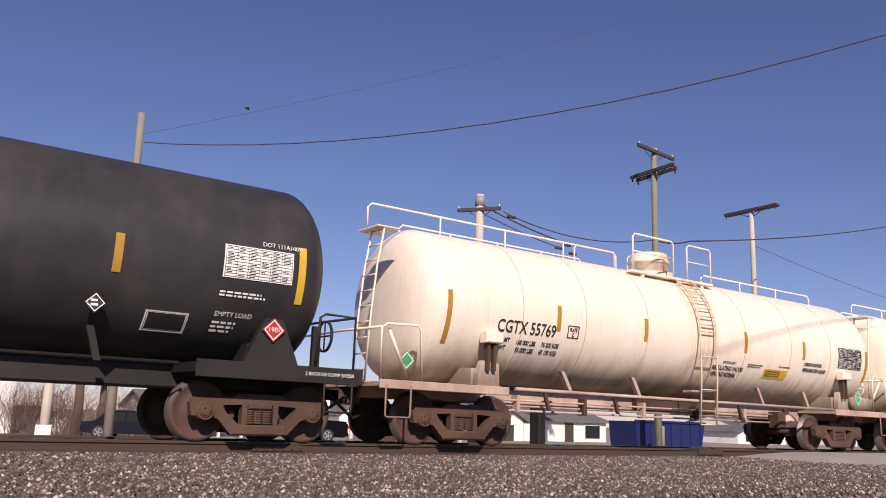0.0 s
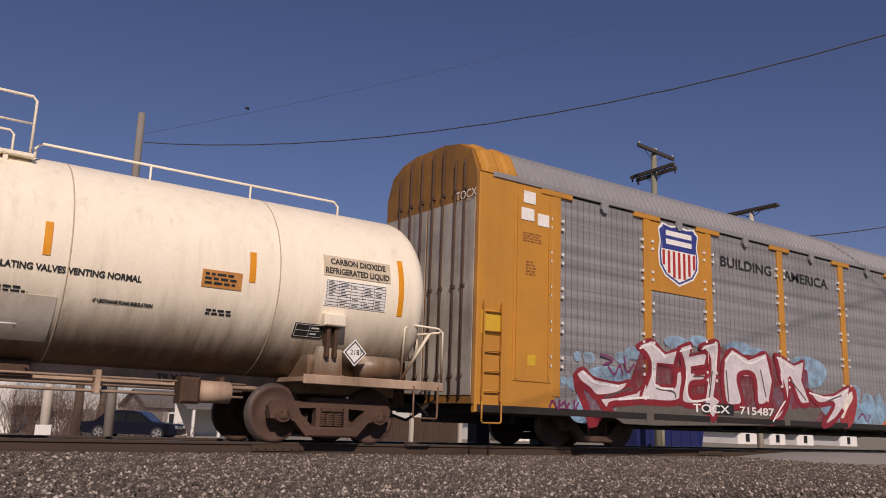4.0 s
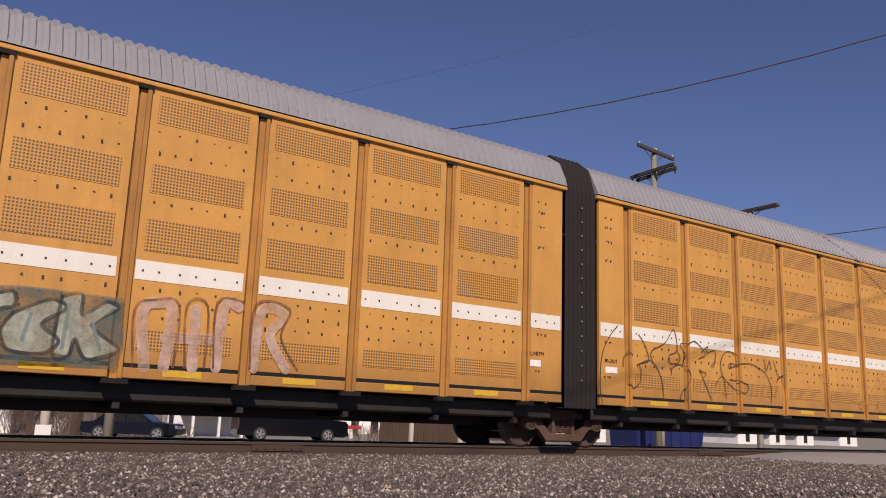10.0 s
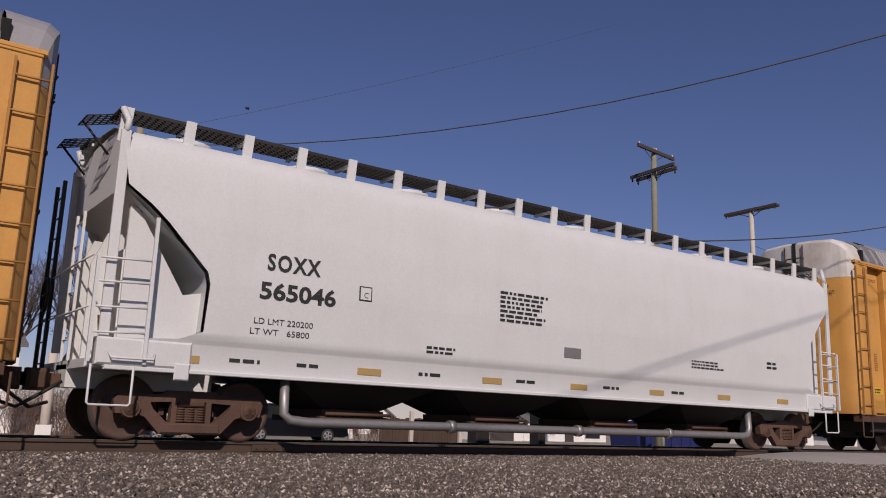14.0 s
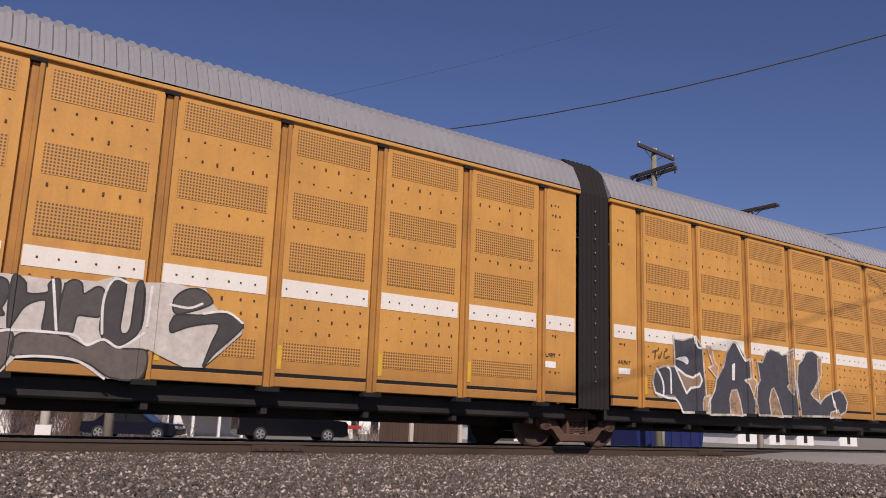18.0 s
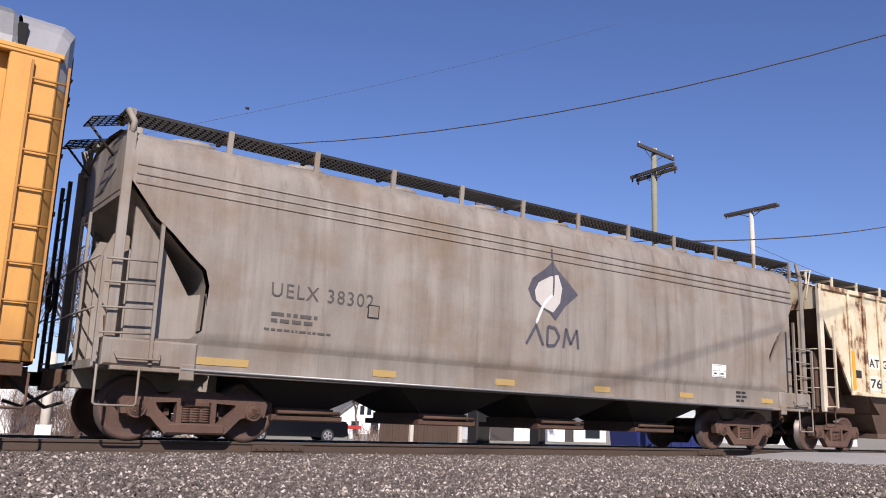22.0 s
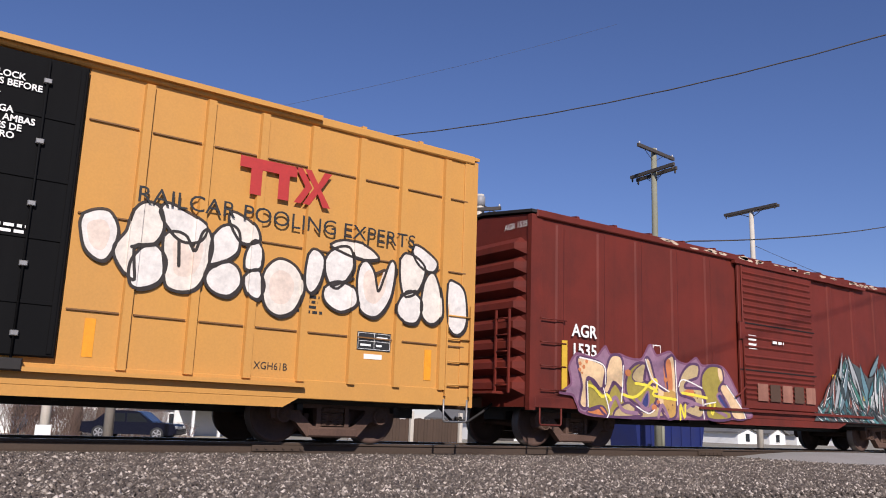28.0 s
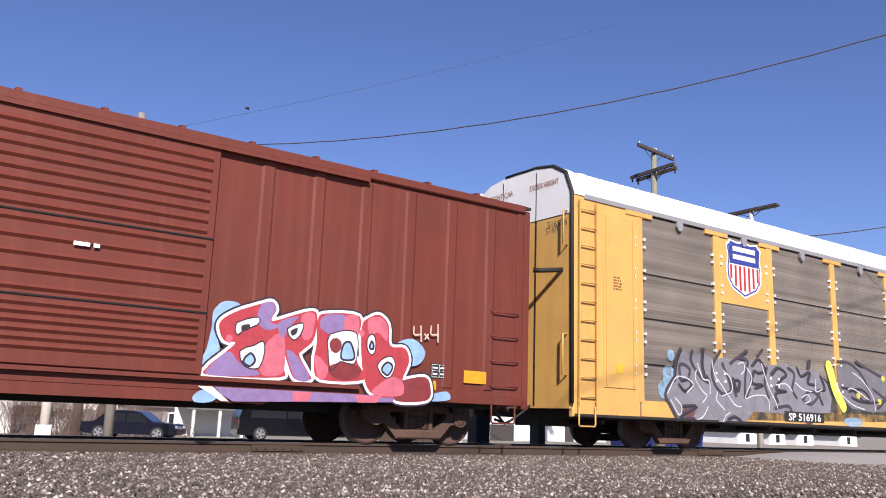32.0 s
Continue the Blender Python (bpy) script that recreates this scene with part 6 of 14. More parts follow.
def build_hoppers():
    s = 113.6
    L = 18.55
    cut_l = [(1.0, 0.20), (1.40, 0.40), (1.45, 1.21), (1.58, 1.55), (2.28, 1.58), (2.46, 1.53), (3.11, 0.89), (3.32, 0.65), (3.58, 0.28), (4.1, 0.20), (5.0, 0.18)]
    cut_r = [(z, L - 0.1 - x * 0.85) for z, x in cut_l]
    car, ys = curved_hopper("clean light grey covered hopper with black stencils", s, L, LGREY, cut_l, cut_r, (1.65, 16.9), 4.28, {"bay_span": (3, 15.55), "bays": 4, "bay_mat": BLACK, "brackets": 20, "wide": 0.10})
    def on(x, y, z):
        return (x, ys(z) - 0.010, z)
    letters(car, "SOXX", 2.45, 2.62, 0.25, INK, 0, bend=on, bold=0.010, width=0.92, spacing=1.2)
    letters(car, "565046", 2.35, 2.17, 0.25, INK, 0, bend=on, bold=0.010, width=1.32)
    letters(car, "LD LMT 220200", 2.3, 1.78, 0.09, INK, 0, bend=on, width=1.0)
    letters(car, "LT WT   65800", 2.25, 1.62, 0.09, INK, 0, bend=on, width=1.0)
    sheet(car, "plate_mark", 4.1, 4.34, 2.32, 2.56, 0, INK, on)
    sheet(car, "plate_mark_face", 4.12, 4.32, 2.34, 2.54, 0, LGREY, lambda x, y, z: (x, ys(z) - 0.014, z))
    letters(car, "C", 4.18, 2.37, 0.09, INK, 0, bend=lambda x, y, z: (x, ys(z) - 0.02, z))
    bars(car, 7.1, 8.3, 2.25, 2.85, 7, 0, INK, on, 2)
    bars(car, 5.5, 6.3, 1.55, 1.7, 2, 0, INK, on, 3)
    sheet(car, "grey_patch", 8.75, 9.2, 1.72, 1.92, 0, STEEL, on)
    bars(car, 12.6, 13.8, 1.75, 1.95, 3, 0, INK, on, 4)
    bars(car, 15.4, 15.8, 1.9, 2.1, 2, 0, INK, on, 5)
    for x in (1.1, 4.2, 6.8, 9.0, 11.3, 13.6, 15.9):
        sheet(car, "reflective_tape", x - (0.35 if x < 2 else 0), x + 0.45, 1.12, 1.23, 0, DULLTAPE, on)
    for i, x in enumerate((2.0, 3.1, 5.4, 7.6, 9.9, 12.0)):
        bars(car, x, x + 0.5, 1.15, 1.25, 1, 0, INK, on, 20 + i)
    # grey air pipes along the near side
    g = Geo()
    g.tube([(3.0, -1.35, 0.95), (3.0, -1.38, 0.45), (3.1, -1.40, 0.36), (3.4, -1.40, 0.33), (14.6, -1.40, 0.33), (14.8, -1.40, 0.36), (14.9, -1.38, 0.5), (14.9, -1.35, 0.9)], 0.075, 10)
    for x in (6.2, 9.3, 12.0):
        g.lathe([(-0.06, 0.11), (0.06, 0.11)], "x", (x, -1.40, 0.33), 12)
    part("discharge_pipe", g, STEEL, car, "grey pneumatic discharge pipe")

    s = 177.0
    L = 17.3
    cut_l = [(1.0, 0.20), (1.40, 0.40), (1.46, 1.28), (1.6, 1.46), (2.25, 1.49), (2.48, 1.42), (2.7, 1.16), (2.96, 0.88), (3.15, 0.63), (3.64, 0.24), (5.0, 0.20)]
    cut_r = [(1.0, 17.0), (1.38, 16.3), (1.6, 15.5), (2.2, 15.4), (2.7, 15.75), (3.1, 16.2), (3.6, 16.55), (5.0, 16.6)]
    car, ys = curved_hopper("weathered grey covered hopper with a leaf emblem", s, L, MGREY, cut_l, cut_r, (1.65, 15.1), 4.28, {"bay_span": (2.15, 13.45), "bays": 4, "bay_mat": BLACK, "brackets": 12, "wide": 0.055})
    def on2(x, y, z):
        return (x, ys(z) - 0.010, z)
    letters(car, "UELX 38302", 2.45, 2.22, 0.22, WORNINK, 0, bend=on2, width=1.85, spacing=1.15)
    bars(car, 2.5, 3.3, 1.8, 2.0, 2, 0, WORNINK, on2, 2)
    bars(car, 2.4, 3.9, 1.68, 1.74, 1, 0, WORNINK, on2, 3)
    sheet(car, "plate_mark", 4.2, 4.42, 2.05, 2.27, 0, INK, on2)
    sheet(car, "plate_mark_face", 4.22, 4.40, 2.07, 2.25, 0, MGREY, lambda x, y, z: (x, ys(z) - 0.014, z))
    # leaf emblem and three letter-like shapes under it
    def flat_on(pts, m, name, lift=0.012):
        g = Geo()
        g.add([(x, ys(z) - lift, z) for x, z in pts], [tuple(range(len(pts)))])
        return part(name, g, m, car)
    cx, cz = 8.36, 2.96
    dark = spray((0.075, 0.07, 0.085))
    g = Geo()
    outline = [(-0.66, 0.0), (-0.55, 0.22), (-0.2, 0.45), (0.0, 0.62), (0.10, 0.48), (0.35, 0.28), (0.66, 0.02), (0.30, -0.25), (0.05, -0.55), (-0.10, -0.42), (-0.40, -0.30), (-0.55, -0.2)]
    flat_on([(cx + a, cz + b) for a, b in outline], dark, "leaf_emblem")
    leaf = [(-0.50, -0.02), (-0.40, 0.15), (-0.1, 0.30), (0.12, 0.36), (0.22, 0.1), (0.16, -0.2), (-0.02, -0.40), (-0.30, -0.32), (-0.46, -0.2)]
    flat_on([(cx + a, cz + b) for a, b in leaf], mat("leafpale", lambda: paint("pale_emblem_paint", (0.50, 0.46, 0.42), 0.6, (0.3, 0.26, 0.22), 0.4, 0.4)), "leaf_shape", 0.018)
    for st, w in (([(cx - 0.02, cz + 0.85), (cx + 0.0, cz + 0.3), (cx - 0.02, cz - 0.05)], 0.04), ([(cx - 0.02, cz - 0.05), (cx - 0.25, cz - 0.25), (cx - 0.45, cz - 0.62)], 0.06)):
        gg = ribbon([st], w, 0)
        gg.v = [(x, ys(z) - 0.022, z) for x, y, z in gg.v]
        part("leaf_vein", gg, dark if w < 0.05 else LGREY, car)
    for st in ([[(-0.68, -1.05), (-0.45, -0.68), (-0.25, -1.05)], [(-0.15, -0.68), (-0.15, -1.05), (0.05, -1.03), (0.16, -0.86), (0.05, -0.70), (-0.15, -0.68)], [(0.28, -1.05), (0.33, -0.68), (0.47, -0.98), (0.62, -0.68), (0.68, -1.05)]]):
        gg = Geo()
        for a, b in zip(st, st[1:]):
            d = Vector((b[0] - a[0], b[1] - a[1])).normalized() * 0.03
            q = [(a[0] - d.y, a[1] + d.x), (b[0] - d.y, b[1] + d.x), (b[0] + d.y, b[1] - d.x), (a[0] + d.y, a[1] - d.x)]
            gg.add([(cx + x, ys(cz + z) - 0.014, cz + z) for x, z in q], [(0, 1, 2, 3)])
        part("emblem_stroke", gg, dark, car)
    for x in (2.0, 4.64, 7.25, 9.80, 12.42, 15.40):
        sheet(car, "reflective_tape", x - (0.65 if x < 3 else 0.23), x + 0.23, 1.11, 1.22, 0, DULLTAPE, on2)
    data_panel(car, 13.25, 13.75, 1.62, 1.90, 2, 2, WHITE, INK, on2)
    bars(car, 14.2, 14.6, 1.08, 1.36, 3, 0, INK, on2, 5)
    g = Geo()
    g.cyl((1.2, -1.56, 1.02), (15.5, -1.56, 0.98), 0.022, 8)
    part("trip_rod", g, STEEL, car)
    # raised seams under the eaves
    for z in (3.62, 3.76, 3.90):
        g = Geo()
        g.tube([(0.3, ys(z) - 0.004, z), (16.5, ys(z) - 0.004, z)], 0.018, 6)
        part("side_seam", g, MGREY, car)

    rib_hopper()


def rib_hopper():
    """Three-bay covered hopper with upright side ribs, rusted cream paint."""
    s, L = 194.75, 17.0
    car = car_at("covered_hopper", "rust-blotched cream ribbed covered hopper", "hopper car", s)
    y, z0, ze = -1.54, 1.56, 4.22
    a, b = 1.42, 15.45
    for sg in (1, -1):
        g = Geo()
        g.prism([(0.08, 3.66), (a, z0), (b, z0), (L - 0.08, 3.66), (L - 0.08, ze), (0.08, ze)], sg * (abs(y) - 0.05), sg * abs(y))
        part("body_side", g, CREAM, car)
    g = Geo()
    g.add([(0.05, -1.5, ze), (L - 0.05, -1.5, ze), (L - 0.05, -0.8, ze + 0.26), (0.05, -0.8, ze + 0.26), (L - 0.05, 0.8, ze + 0.26), (0.05, 0.8, ze + 0.26), (L - 0.05, 1.5, ze), (0.05, 1.5, ze)], [(0, 1, 2, 3), (3, 2, 4, 5), (5, 4, 6, 7)])
    part("roof", g, CREAM, car)
    for z, h in ((ze - 0.02, 0.10), (z0 - 0.06, 0.08)):
        g = Geo()
        x0, x1 = (0.0, L) if z > 3 else (a - 0.05, b + 0.05)
        g.box(x0, x1, y - 0.06, y, z - 0.03, z + h, ch=0.015)
        part("side_rail", g, CREAM, car)
    n = 18
    for i in range(n + 1):
        x = a + 0.02 + (b - a - 0.04) * i / n
        g = Geo()
        g.box(x - 0.05, x + 0.05, y - 0.07, y, z0 + 0.02, ze - 0.05, ch=0.02)
        part("side_rib", g, CREAM, car)
    for x in (0.06, L - 0.06):
        g = Geo()
        g.box(x - 0.06, x + 0.06, y - 0.05, y + 0.05, 1.0, ze + 0.05, ch=0.01)
        g.box(x - 0.06, x + 0.06, -y - 0.05, -y + 0.05, 1.0, ze + 0.05, ch=0.01)
        part("end_post", g, CREAMPLAIN, car)
    for k, e, lo in ((1, 0.06, 2.9), (-1, L - 0.06, L - 2.9)):
        g = Geo()
        g.add([(e, -1.48, ze), (e, 1.48, ze), (e, 1.48, 3.66), (e, -1.48, 3.66), (e, -0.8, ze + 0.24), (e, 0.8, ze + 0.24)], [(0, 1, 2, 3), (0, 4, 5, 1)])
        part("end_sheet", g, CREAM, car)
        # Slope underside: dirt and shade both put into the rust-brown colour.
        g = Geo()
        g.add([(e, -1.48, 3.66), (e, 1.48, 3.66), (lo, 1.48, 1.0), (lo, -1.48, 1.0)], [(0, 1, 2, 3)])
        part("slope_sheet", g, RUSTY, car)
        for yy in (-0.9, 0.9):
            g = Geo()
            g.prism([(e + k * 0.7, 1.1), (e + k * 2.2, 1.1), (e + k * 1.75, 2.0), (e + k * 0.7, 2.75)], yy - 0.02, yy + 0.02)
            part("end_gusset", g, RUSTY, car)
        g = Geo()
        g.tube([(e - k * 0.3, -1.35, ze - 0.35), (e, -1.35, ze + 0.45), (e - k * 0.3, -0.6, ze + 0.45), (e, -0.6, ze - 0.1)], 0.025, 6)
        part("walk_brace", g, CREAMPLAIN, car)
        g = Geo()
        for d, top in ((0.02, 4.1), (0.54, 3.25)):
            g.box(min(e + k * d, e + k * (d + 0.07)), max(e + k * d, e + k * (d + 0.07)), y - 0.06, y, 1.1, top, ch=0.008)
        for zz in (1.12, 1.62, 2.10, 2.60):
            g.cyl((e + k * 0.02, y - 0.03, zz), (e + k * 0.6, y - 0.03, zz + 0.02), 0.015, 6)
        part("corner_ladder", g, CREAMPLAIN, car)
        g = Geo()
        for yy in (-0.98, -0.55, 1.0):
            g.box(min(e - k * 0.06, e), max(e - k * 0.06, e), yy - 0.035, yy + 0.035, 1.1, 3.62)
        for zz in (1.60, 2.10, 2.60):
            g.cyl((e - k * 0.03, -1.5, zz), (e - k * 0.03, -0.98, zz), 0.014, 6)
        part("end_post", g, CREAMPLAIN, car)
        g = Geo()
        stirrup(g, min(e + k * 0.05, e + k * 0.5), max(e + k * 0.05, e + k * 0.5), y, 0.62, 1.0)
        part("step", g, RUSTY, car)
        g = Geo()
        g.box(min(e, e + k * 1.6), max(e, e + k * 1.6), -1.45, -1.35, 1.0, 1.14)
        part("corner_sill", g, RUSTY, car)
    bm_ = paint("dusty_hopper_paint", (0.125, 0.08, 0.058), 0.65, (0.06, 0.04, 0.03), 0.6, 0.5)
    edges = (2.25, 6.3, 10.5, 14.7)
    for xa, xb in zip(edges, edges[1:]):
        c = (xa + xb) / 2
        g = Geo()
        v = [(xa - 0.3, -1.46, z0 - 0.04), (xb + 0.3, -1.46, z0 - 0.04), (xb + 0.3, 1.46, z0 - 0.04), (xa - 0.3, 1.46, z0 - 0.04), (c - 0.75, -1.05, 0.50), (c + 0.75, -1.05, 0.50), (c + 0.75, 1.05, 0.50), (c - 0.75, 1.05, 0.50)]
        v[0], v[3] = (xa + 0.02, -1.46, z0 - 0.04), (xa + 0.02, 1.46, z0 - 0.04)
        v[1], v[2] = (xb - 0.02, -1.46, z0 - 0.04), (xb - 0.02, 1.46, z0 - 0.04)
        g.add(v, [(0, 1, 5, 4), (1, 2, 6, 5), (2, 3, 7, 6), (3, 0, 4, 7), (4, 5, 6, 7)])
        part("hopper_bay", g, bm_, car)
        g = Geo()
        g.box(c - 0.9, c + 0.9, -1.15, 1.15, 0.36, 0.50, ch=0.02)
        g.box(c - 0.3, c - 0.05, -1.22, -1.1, 0.55, 0.75, ch=0.02)
        part("outlet_gate", g, bm_, car)
    hopper_running(car, 0.0, L - 0.1, (1.35, 15.0), RUSTY)
    hopper_roofwalk(car, 0.1, L - 0.1, ze, ze + 0.46, -1.1, CREAMPLAIN, 14)
    for x0, x1, zz in ((2.32, 3.02, 2.22), (3.12, 3.78, 2.22), (2.32, 3.02, 1.64), (3.12, 3.78, 1.64), (3.88, 4.3, 1.64)):
        sheet(car, "repaint_panel", x0, x1, zz, zz + 0.40, y - 0.001, CHALK, None, "", 0.003)
    letters(car, "AT GX", 2.40, 2.28, 0.22, INK, y - 0.008, bold=0.006, width=1.28, spacing=1.1)
    letters(car, "76 36 1", 2.40, 1.72, 0.24, INK, y - 0.008, bold=0.006, width=1.72)
    for x in (1.5, 6.35, 10.45, 12.75 + 1.2):
        sheet(car, "reflective_tape", x - 0.10, x + 0.05, 1.62, 2.65 if x < 2 else 2.1, y - 0.072, ORANGE)
    # dark letter strip with four letter-like shapes
    g = Geo()
    xm = 11.15
    for i, shape in enumerate(([[(0, 0), (1, 1)], [(1, 0), (0, 1)]], [[(0, 1), (1, 1)], [(0.5, 0), (0.5, 1)]], [[(0, 0), (0, 1)], [(0, 1), (0.9, 0.9)], [(0.9, 0.9), (0.9, 0.55)], [(0.9, 0.55), (0, 0.5)], [(0.4, 0.5), (1, 0)]], [[(0, 0), (0.5, 1)], [(0.5, 1), (1, 0)], [(0.2, 0.35), (0.8, 0.35)]])):
        z = 3.55 - i * 0.50
        for p, q in shape:
            P, Q = Vector((xm - 0.17 + p[0] * 0.34, z + p[1] * 0.38)), Vector((xm - 0.17 + q[0] * 0.34, z + q[1] * 0.38))
            d = (Q - P).normalized() * 0.045
            g.add([(P.x - d.y, y - 0.008, P.y + d.x), (Q.x - d.y, y - 0.008, Q.y + d.x), (Q.x + d.y, y - 0.008, Q.y - d.x), (P.x + d.y, y - 0.008, P.y - d.x)], [(0, 1, 2, 3)])
    part("strip_marks", g, spray((0.10, 0.07, 0.06)), car)
    data_panel(car, 13.0 + 1.15, 13.55 + 1.15, 1.72, 1.98, 2, 2, INK, WHITE, None, y - 0.075)
    for i, x in enumerate((5.4, 7.2, 8.0, 8.8, 9.6)):
        bars(car, x, x + 0.42, 1.72, 1.98, 3, y - 0.008, STEEL, None, 30 + i)
    sheet(car, "card_holder", 1.65, 1.95, 1.95, 2.15, y - 0.01, INK)


# ---------------- boxcars ----------------
def corrugated_end(car, x, side, z0, z1, m, hw=1.52, ribs=9, peak=0.18):
    """Pressed steel end: tapering outward folds, plain upper panel under a peaked roof edge."""
    g = Geo()
    g.prism([(-hw, z0), (hw, z0), (hw, z1), (0, z1 + peak), (-hw, z1)], x, x + side * 0.12, "x")
    part("end_wall", g, m, car)
    g = Geo()
    g.prism([(-hw - 0.03, z1 + 0.03), (0, z1 + peak + 0.05), (hw + 0.03, z1 + 0.03), (hw + 0.03, z1 + 0.09), (0, z1 + peak + 0.11), (-hw - 0.03, z1 + 0.09)], x + side * 0.02, x + side * 0.16, "x")
    part("roof_edge", g, BLACK if m in (OXIDE, OXIDE2) else m, car)
    p = (z1 - z0 - 0.62) / ribs
    for i in range(ribs):
        z = z0 + 0.22 + p * i
        g = Geo()
        pr = [(0.0, 0.0), (p * 0.30, 0.17), (p * 0.62, 0.17), (p * 0.95, 0.0)]
        v = [(x + side * (0.12 + b * e), yy, z + a) for yy, e in ((-hw + 0.14, 0.1), (-hw + 0.34, 1.0), (hw - 0.34, 1.0), (hw - 0.14, 0.1)) for a, b in pr]
        g.add(v, [(4 * q + k, 4 * q + k + 1, 4 * q + k + 5, 4 * q + k + 4) for q in range(3) for k in range(3)] + [(0, 3, 2, 1), (12, 13, 14, 15)])
        part("end_rib", g, m, car)
    for yy in (-hw + 0.05, hw - 0.05):
        g = Geo()
        g.box(min(x, x + side * 0.15), max(x, x + side * 0.15), yy - 0.06, yy + 0.06, z0 - 0.05, z1)
        part("corner_post", g, m, car)
    g = Geo()
    for a in (-1.15, -0.75):
        g.box(min(x + side * 0.30, x + side * 0.34), max(x + side * 0.30, x + side * 0.34), a - 0.02, a + 0.02, 1.0, 2.6)
    for i in range(5):
        g.cyl((x + side * 0.32, -1.15, 1.15 + i * 0.32), (x + side * 0.32, -0.75, 1.15 + i * 0.32), 0.014, 6)
    g.box(min(x + side * 0.05, x + side * 0.5), max(x + side * 0.05, x + side * 0.5), -0.9, 0.9, 0.98, 1.03)
    part("end_ladder", g, m, car)
    g = Geo()
    g.lathe([(-0.02, 0.24), (-0.02, 0.27), (0.02, 0.27), (0.02, 0.24), (-0.02, 0.24)], "x", (x + side * 0.35, 0.75, 2.0), 18, ends=False)
    g.cyl((x + side * 0.35, 0.5, 2.0), (x + side * 0.35, 1.0, 2.0), 0.014, 6)
    part("brake_wheel", g, m, car)


def box_roof(car, x0, x1, ze, m, hw=1.52, peak=0.20):
    g = Geo()
    g.add([(x0, -hw, ze), (x1, -hw, ze), (x1, 0, ze + peak), (x0, 0, ze + peak), (x1, hw, ze), (x0, hw, ze)], [(0, 1, 2, 3), (3, 2, 4, 5)])
    n = int((x1 - x0) / 1.1)
    for i in range(1, n):
        x = x0 + (x1 - x0) * i / n
        g.prism([(-hw, ze), (-hw, ze + 0.07), (0, ze + peak + 0.06), (hw, ze + 0.07), (hw, ze), (0, ze + peak)], x - 0.04, x + 0.04, "x")
    part("roof", g, m, car)


def boxcar_small(label, s, L, m, ribs, door, bog, spec):
    """Fifty-foot boxcar with outside posts and one sliding door."""
    car = car_at("boxcar", label, "boxcar", s)
    y, z0, ze = -1.54, 0.74, 4.46
    for a, b in ((0.0, door[0]), (door[1], L)):
        g = Geo()
        g.box(a, b, y, y + 0.06, z0 + 0.02, ze)
        part("side_sheet", g, m, car)
    g = Geo()
    g.box(door[0], door[1], y + 0.02, y + 0.06, z0 + 0.05, ze)
    part("door_backing", g, m, car)
    for x in ribs:
        g = Geo()
        g.prism([(x - 0.12, y), (x - 0.075, y - 0.022), (x + 0.075, y - 0.022), (x + 0.12, y)], 1.0, ze - 0.12, "z")
        part("side_post", g, m, car)
    g = Geo()
    g.box(-0.03, L + 0.03, y - 0.07, y + 0.02, ze - 0.05, ze + 0.10, ch=0.02)
    part("top_chord", g, m, car)
    g = Geo()
    g.box(-0.03, L + 0.03, 1.46, 1.56, z0, ze + 0.08)
    part("far_side", g, m, car)
    g = Geo()
    g.box(0.0, L, y - 0.03, y + 0.06, z0, z0 + 0.20, ch=0.01)
    g.prism([(door[0] - 1.2, z0 + 0.02), (door[0] - 0.7, z0 - 0.16), (door[1] + 1.0, z0 - 0.16), (door[1] + 1.5, z0 + 0.02)], y - 0.02, y + 0.05)
    part("side_sill", g, m, car)
    for x in (0.06, L - 0.06):
        g = Geo()
        g.box(x - 0.08, x + 0.08, y - 0.02, y + 0.06, z0, ze, ch=0.01)
        part("corner_post", g, m, car)
    # sliding door
    g = Geo()
    d0, d1 = door
    g.box(d0 + 0.05, d1, y - 0.07, y - 0.01, z0 + 0.22, ze - 0.10, ch=0.01)
    dr = part("sliding_door", g, m, car)
    for za, zb, n in ((3.05, ze - 0.30, 8), (1.95, 2.85, 5), (z0 + 0.45, 1.75, 6)):
        for i in range(n):
            z = za + (zb - za) * i / max(1, n - 1)
            g = Geo()
            g.prism([(y - 0.07, z - 0.045), (y - 0.105, z), (y - 0.07, z + 0.045)], d0 + 0.22, d1 - 0.12, "x")
            part("door_rib", g, m, dr)
    for z in (2.95, 1.85):
        g = Geo()
        g.box(d0 + 0.05, d1, y - 0.085, y - 0.06, z - 0.012, z + 0.012)
        part("door_seam", g, HOLLOW, dr)
    g = Geo()
    g.cyl((d0 + 0.16, y - 0.10, z0 + 0.3), (d0 + 0.16, y - 0.10, ze - 0.15), 0.02, 6)
    g.box(d0 + 0.02, d0 + 0.22, y - 0.12, y - 0.06, 2.55, 2.95, ch=0.01)
    g.tube([(d0 + 0.15, y - 0.12, 1.45), (d0 - 0.05, y - 0.14, 1.3), (d0 - 0.25, y - 0.13, 1.2)], 0.02, 6)
    part("lock_bar", g, m, dr)
    g = Geo()
    g.box(d0 - 1.5, d1 + 2.6, y - 0.12, y - 0.02, z0 + 0.14, z0 + 0.20)
    g.box(d0 - 0.1, d1 + 2.6, y - 0.12, y - 0.02, ze - 0.12, ze - 0.05)
    part("door_track", g, m, car)
    box_roof(car, 0.0, L, ze + 0.08, m, 1.56)
    corrugated_end(car, 0.0, -1, z0, ze, m, 1.56, 8)
    corrugated_end(car, L, 1, z0, ze, m, 1.56, 8)
    underframe(car, 0.3, L - 0.3, 0.55, z0 + 0.06, BLACK, 1.2)
    for b in bog:
        bogie(car, b)
    coupler(car, -0.05, -1), coupler(car, L + 0.05, 1)
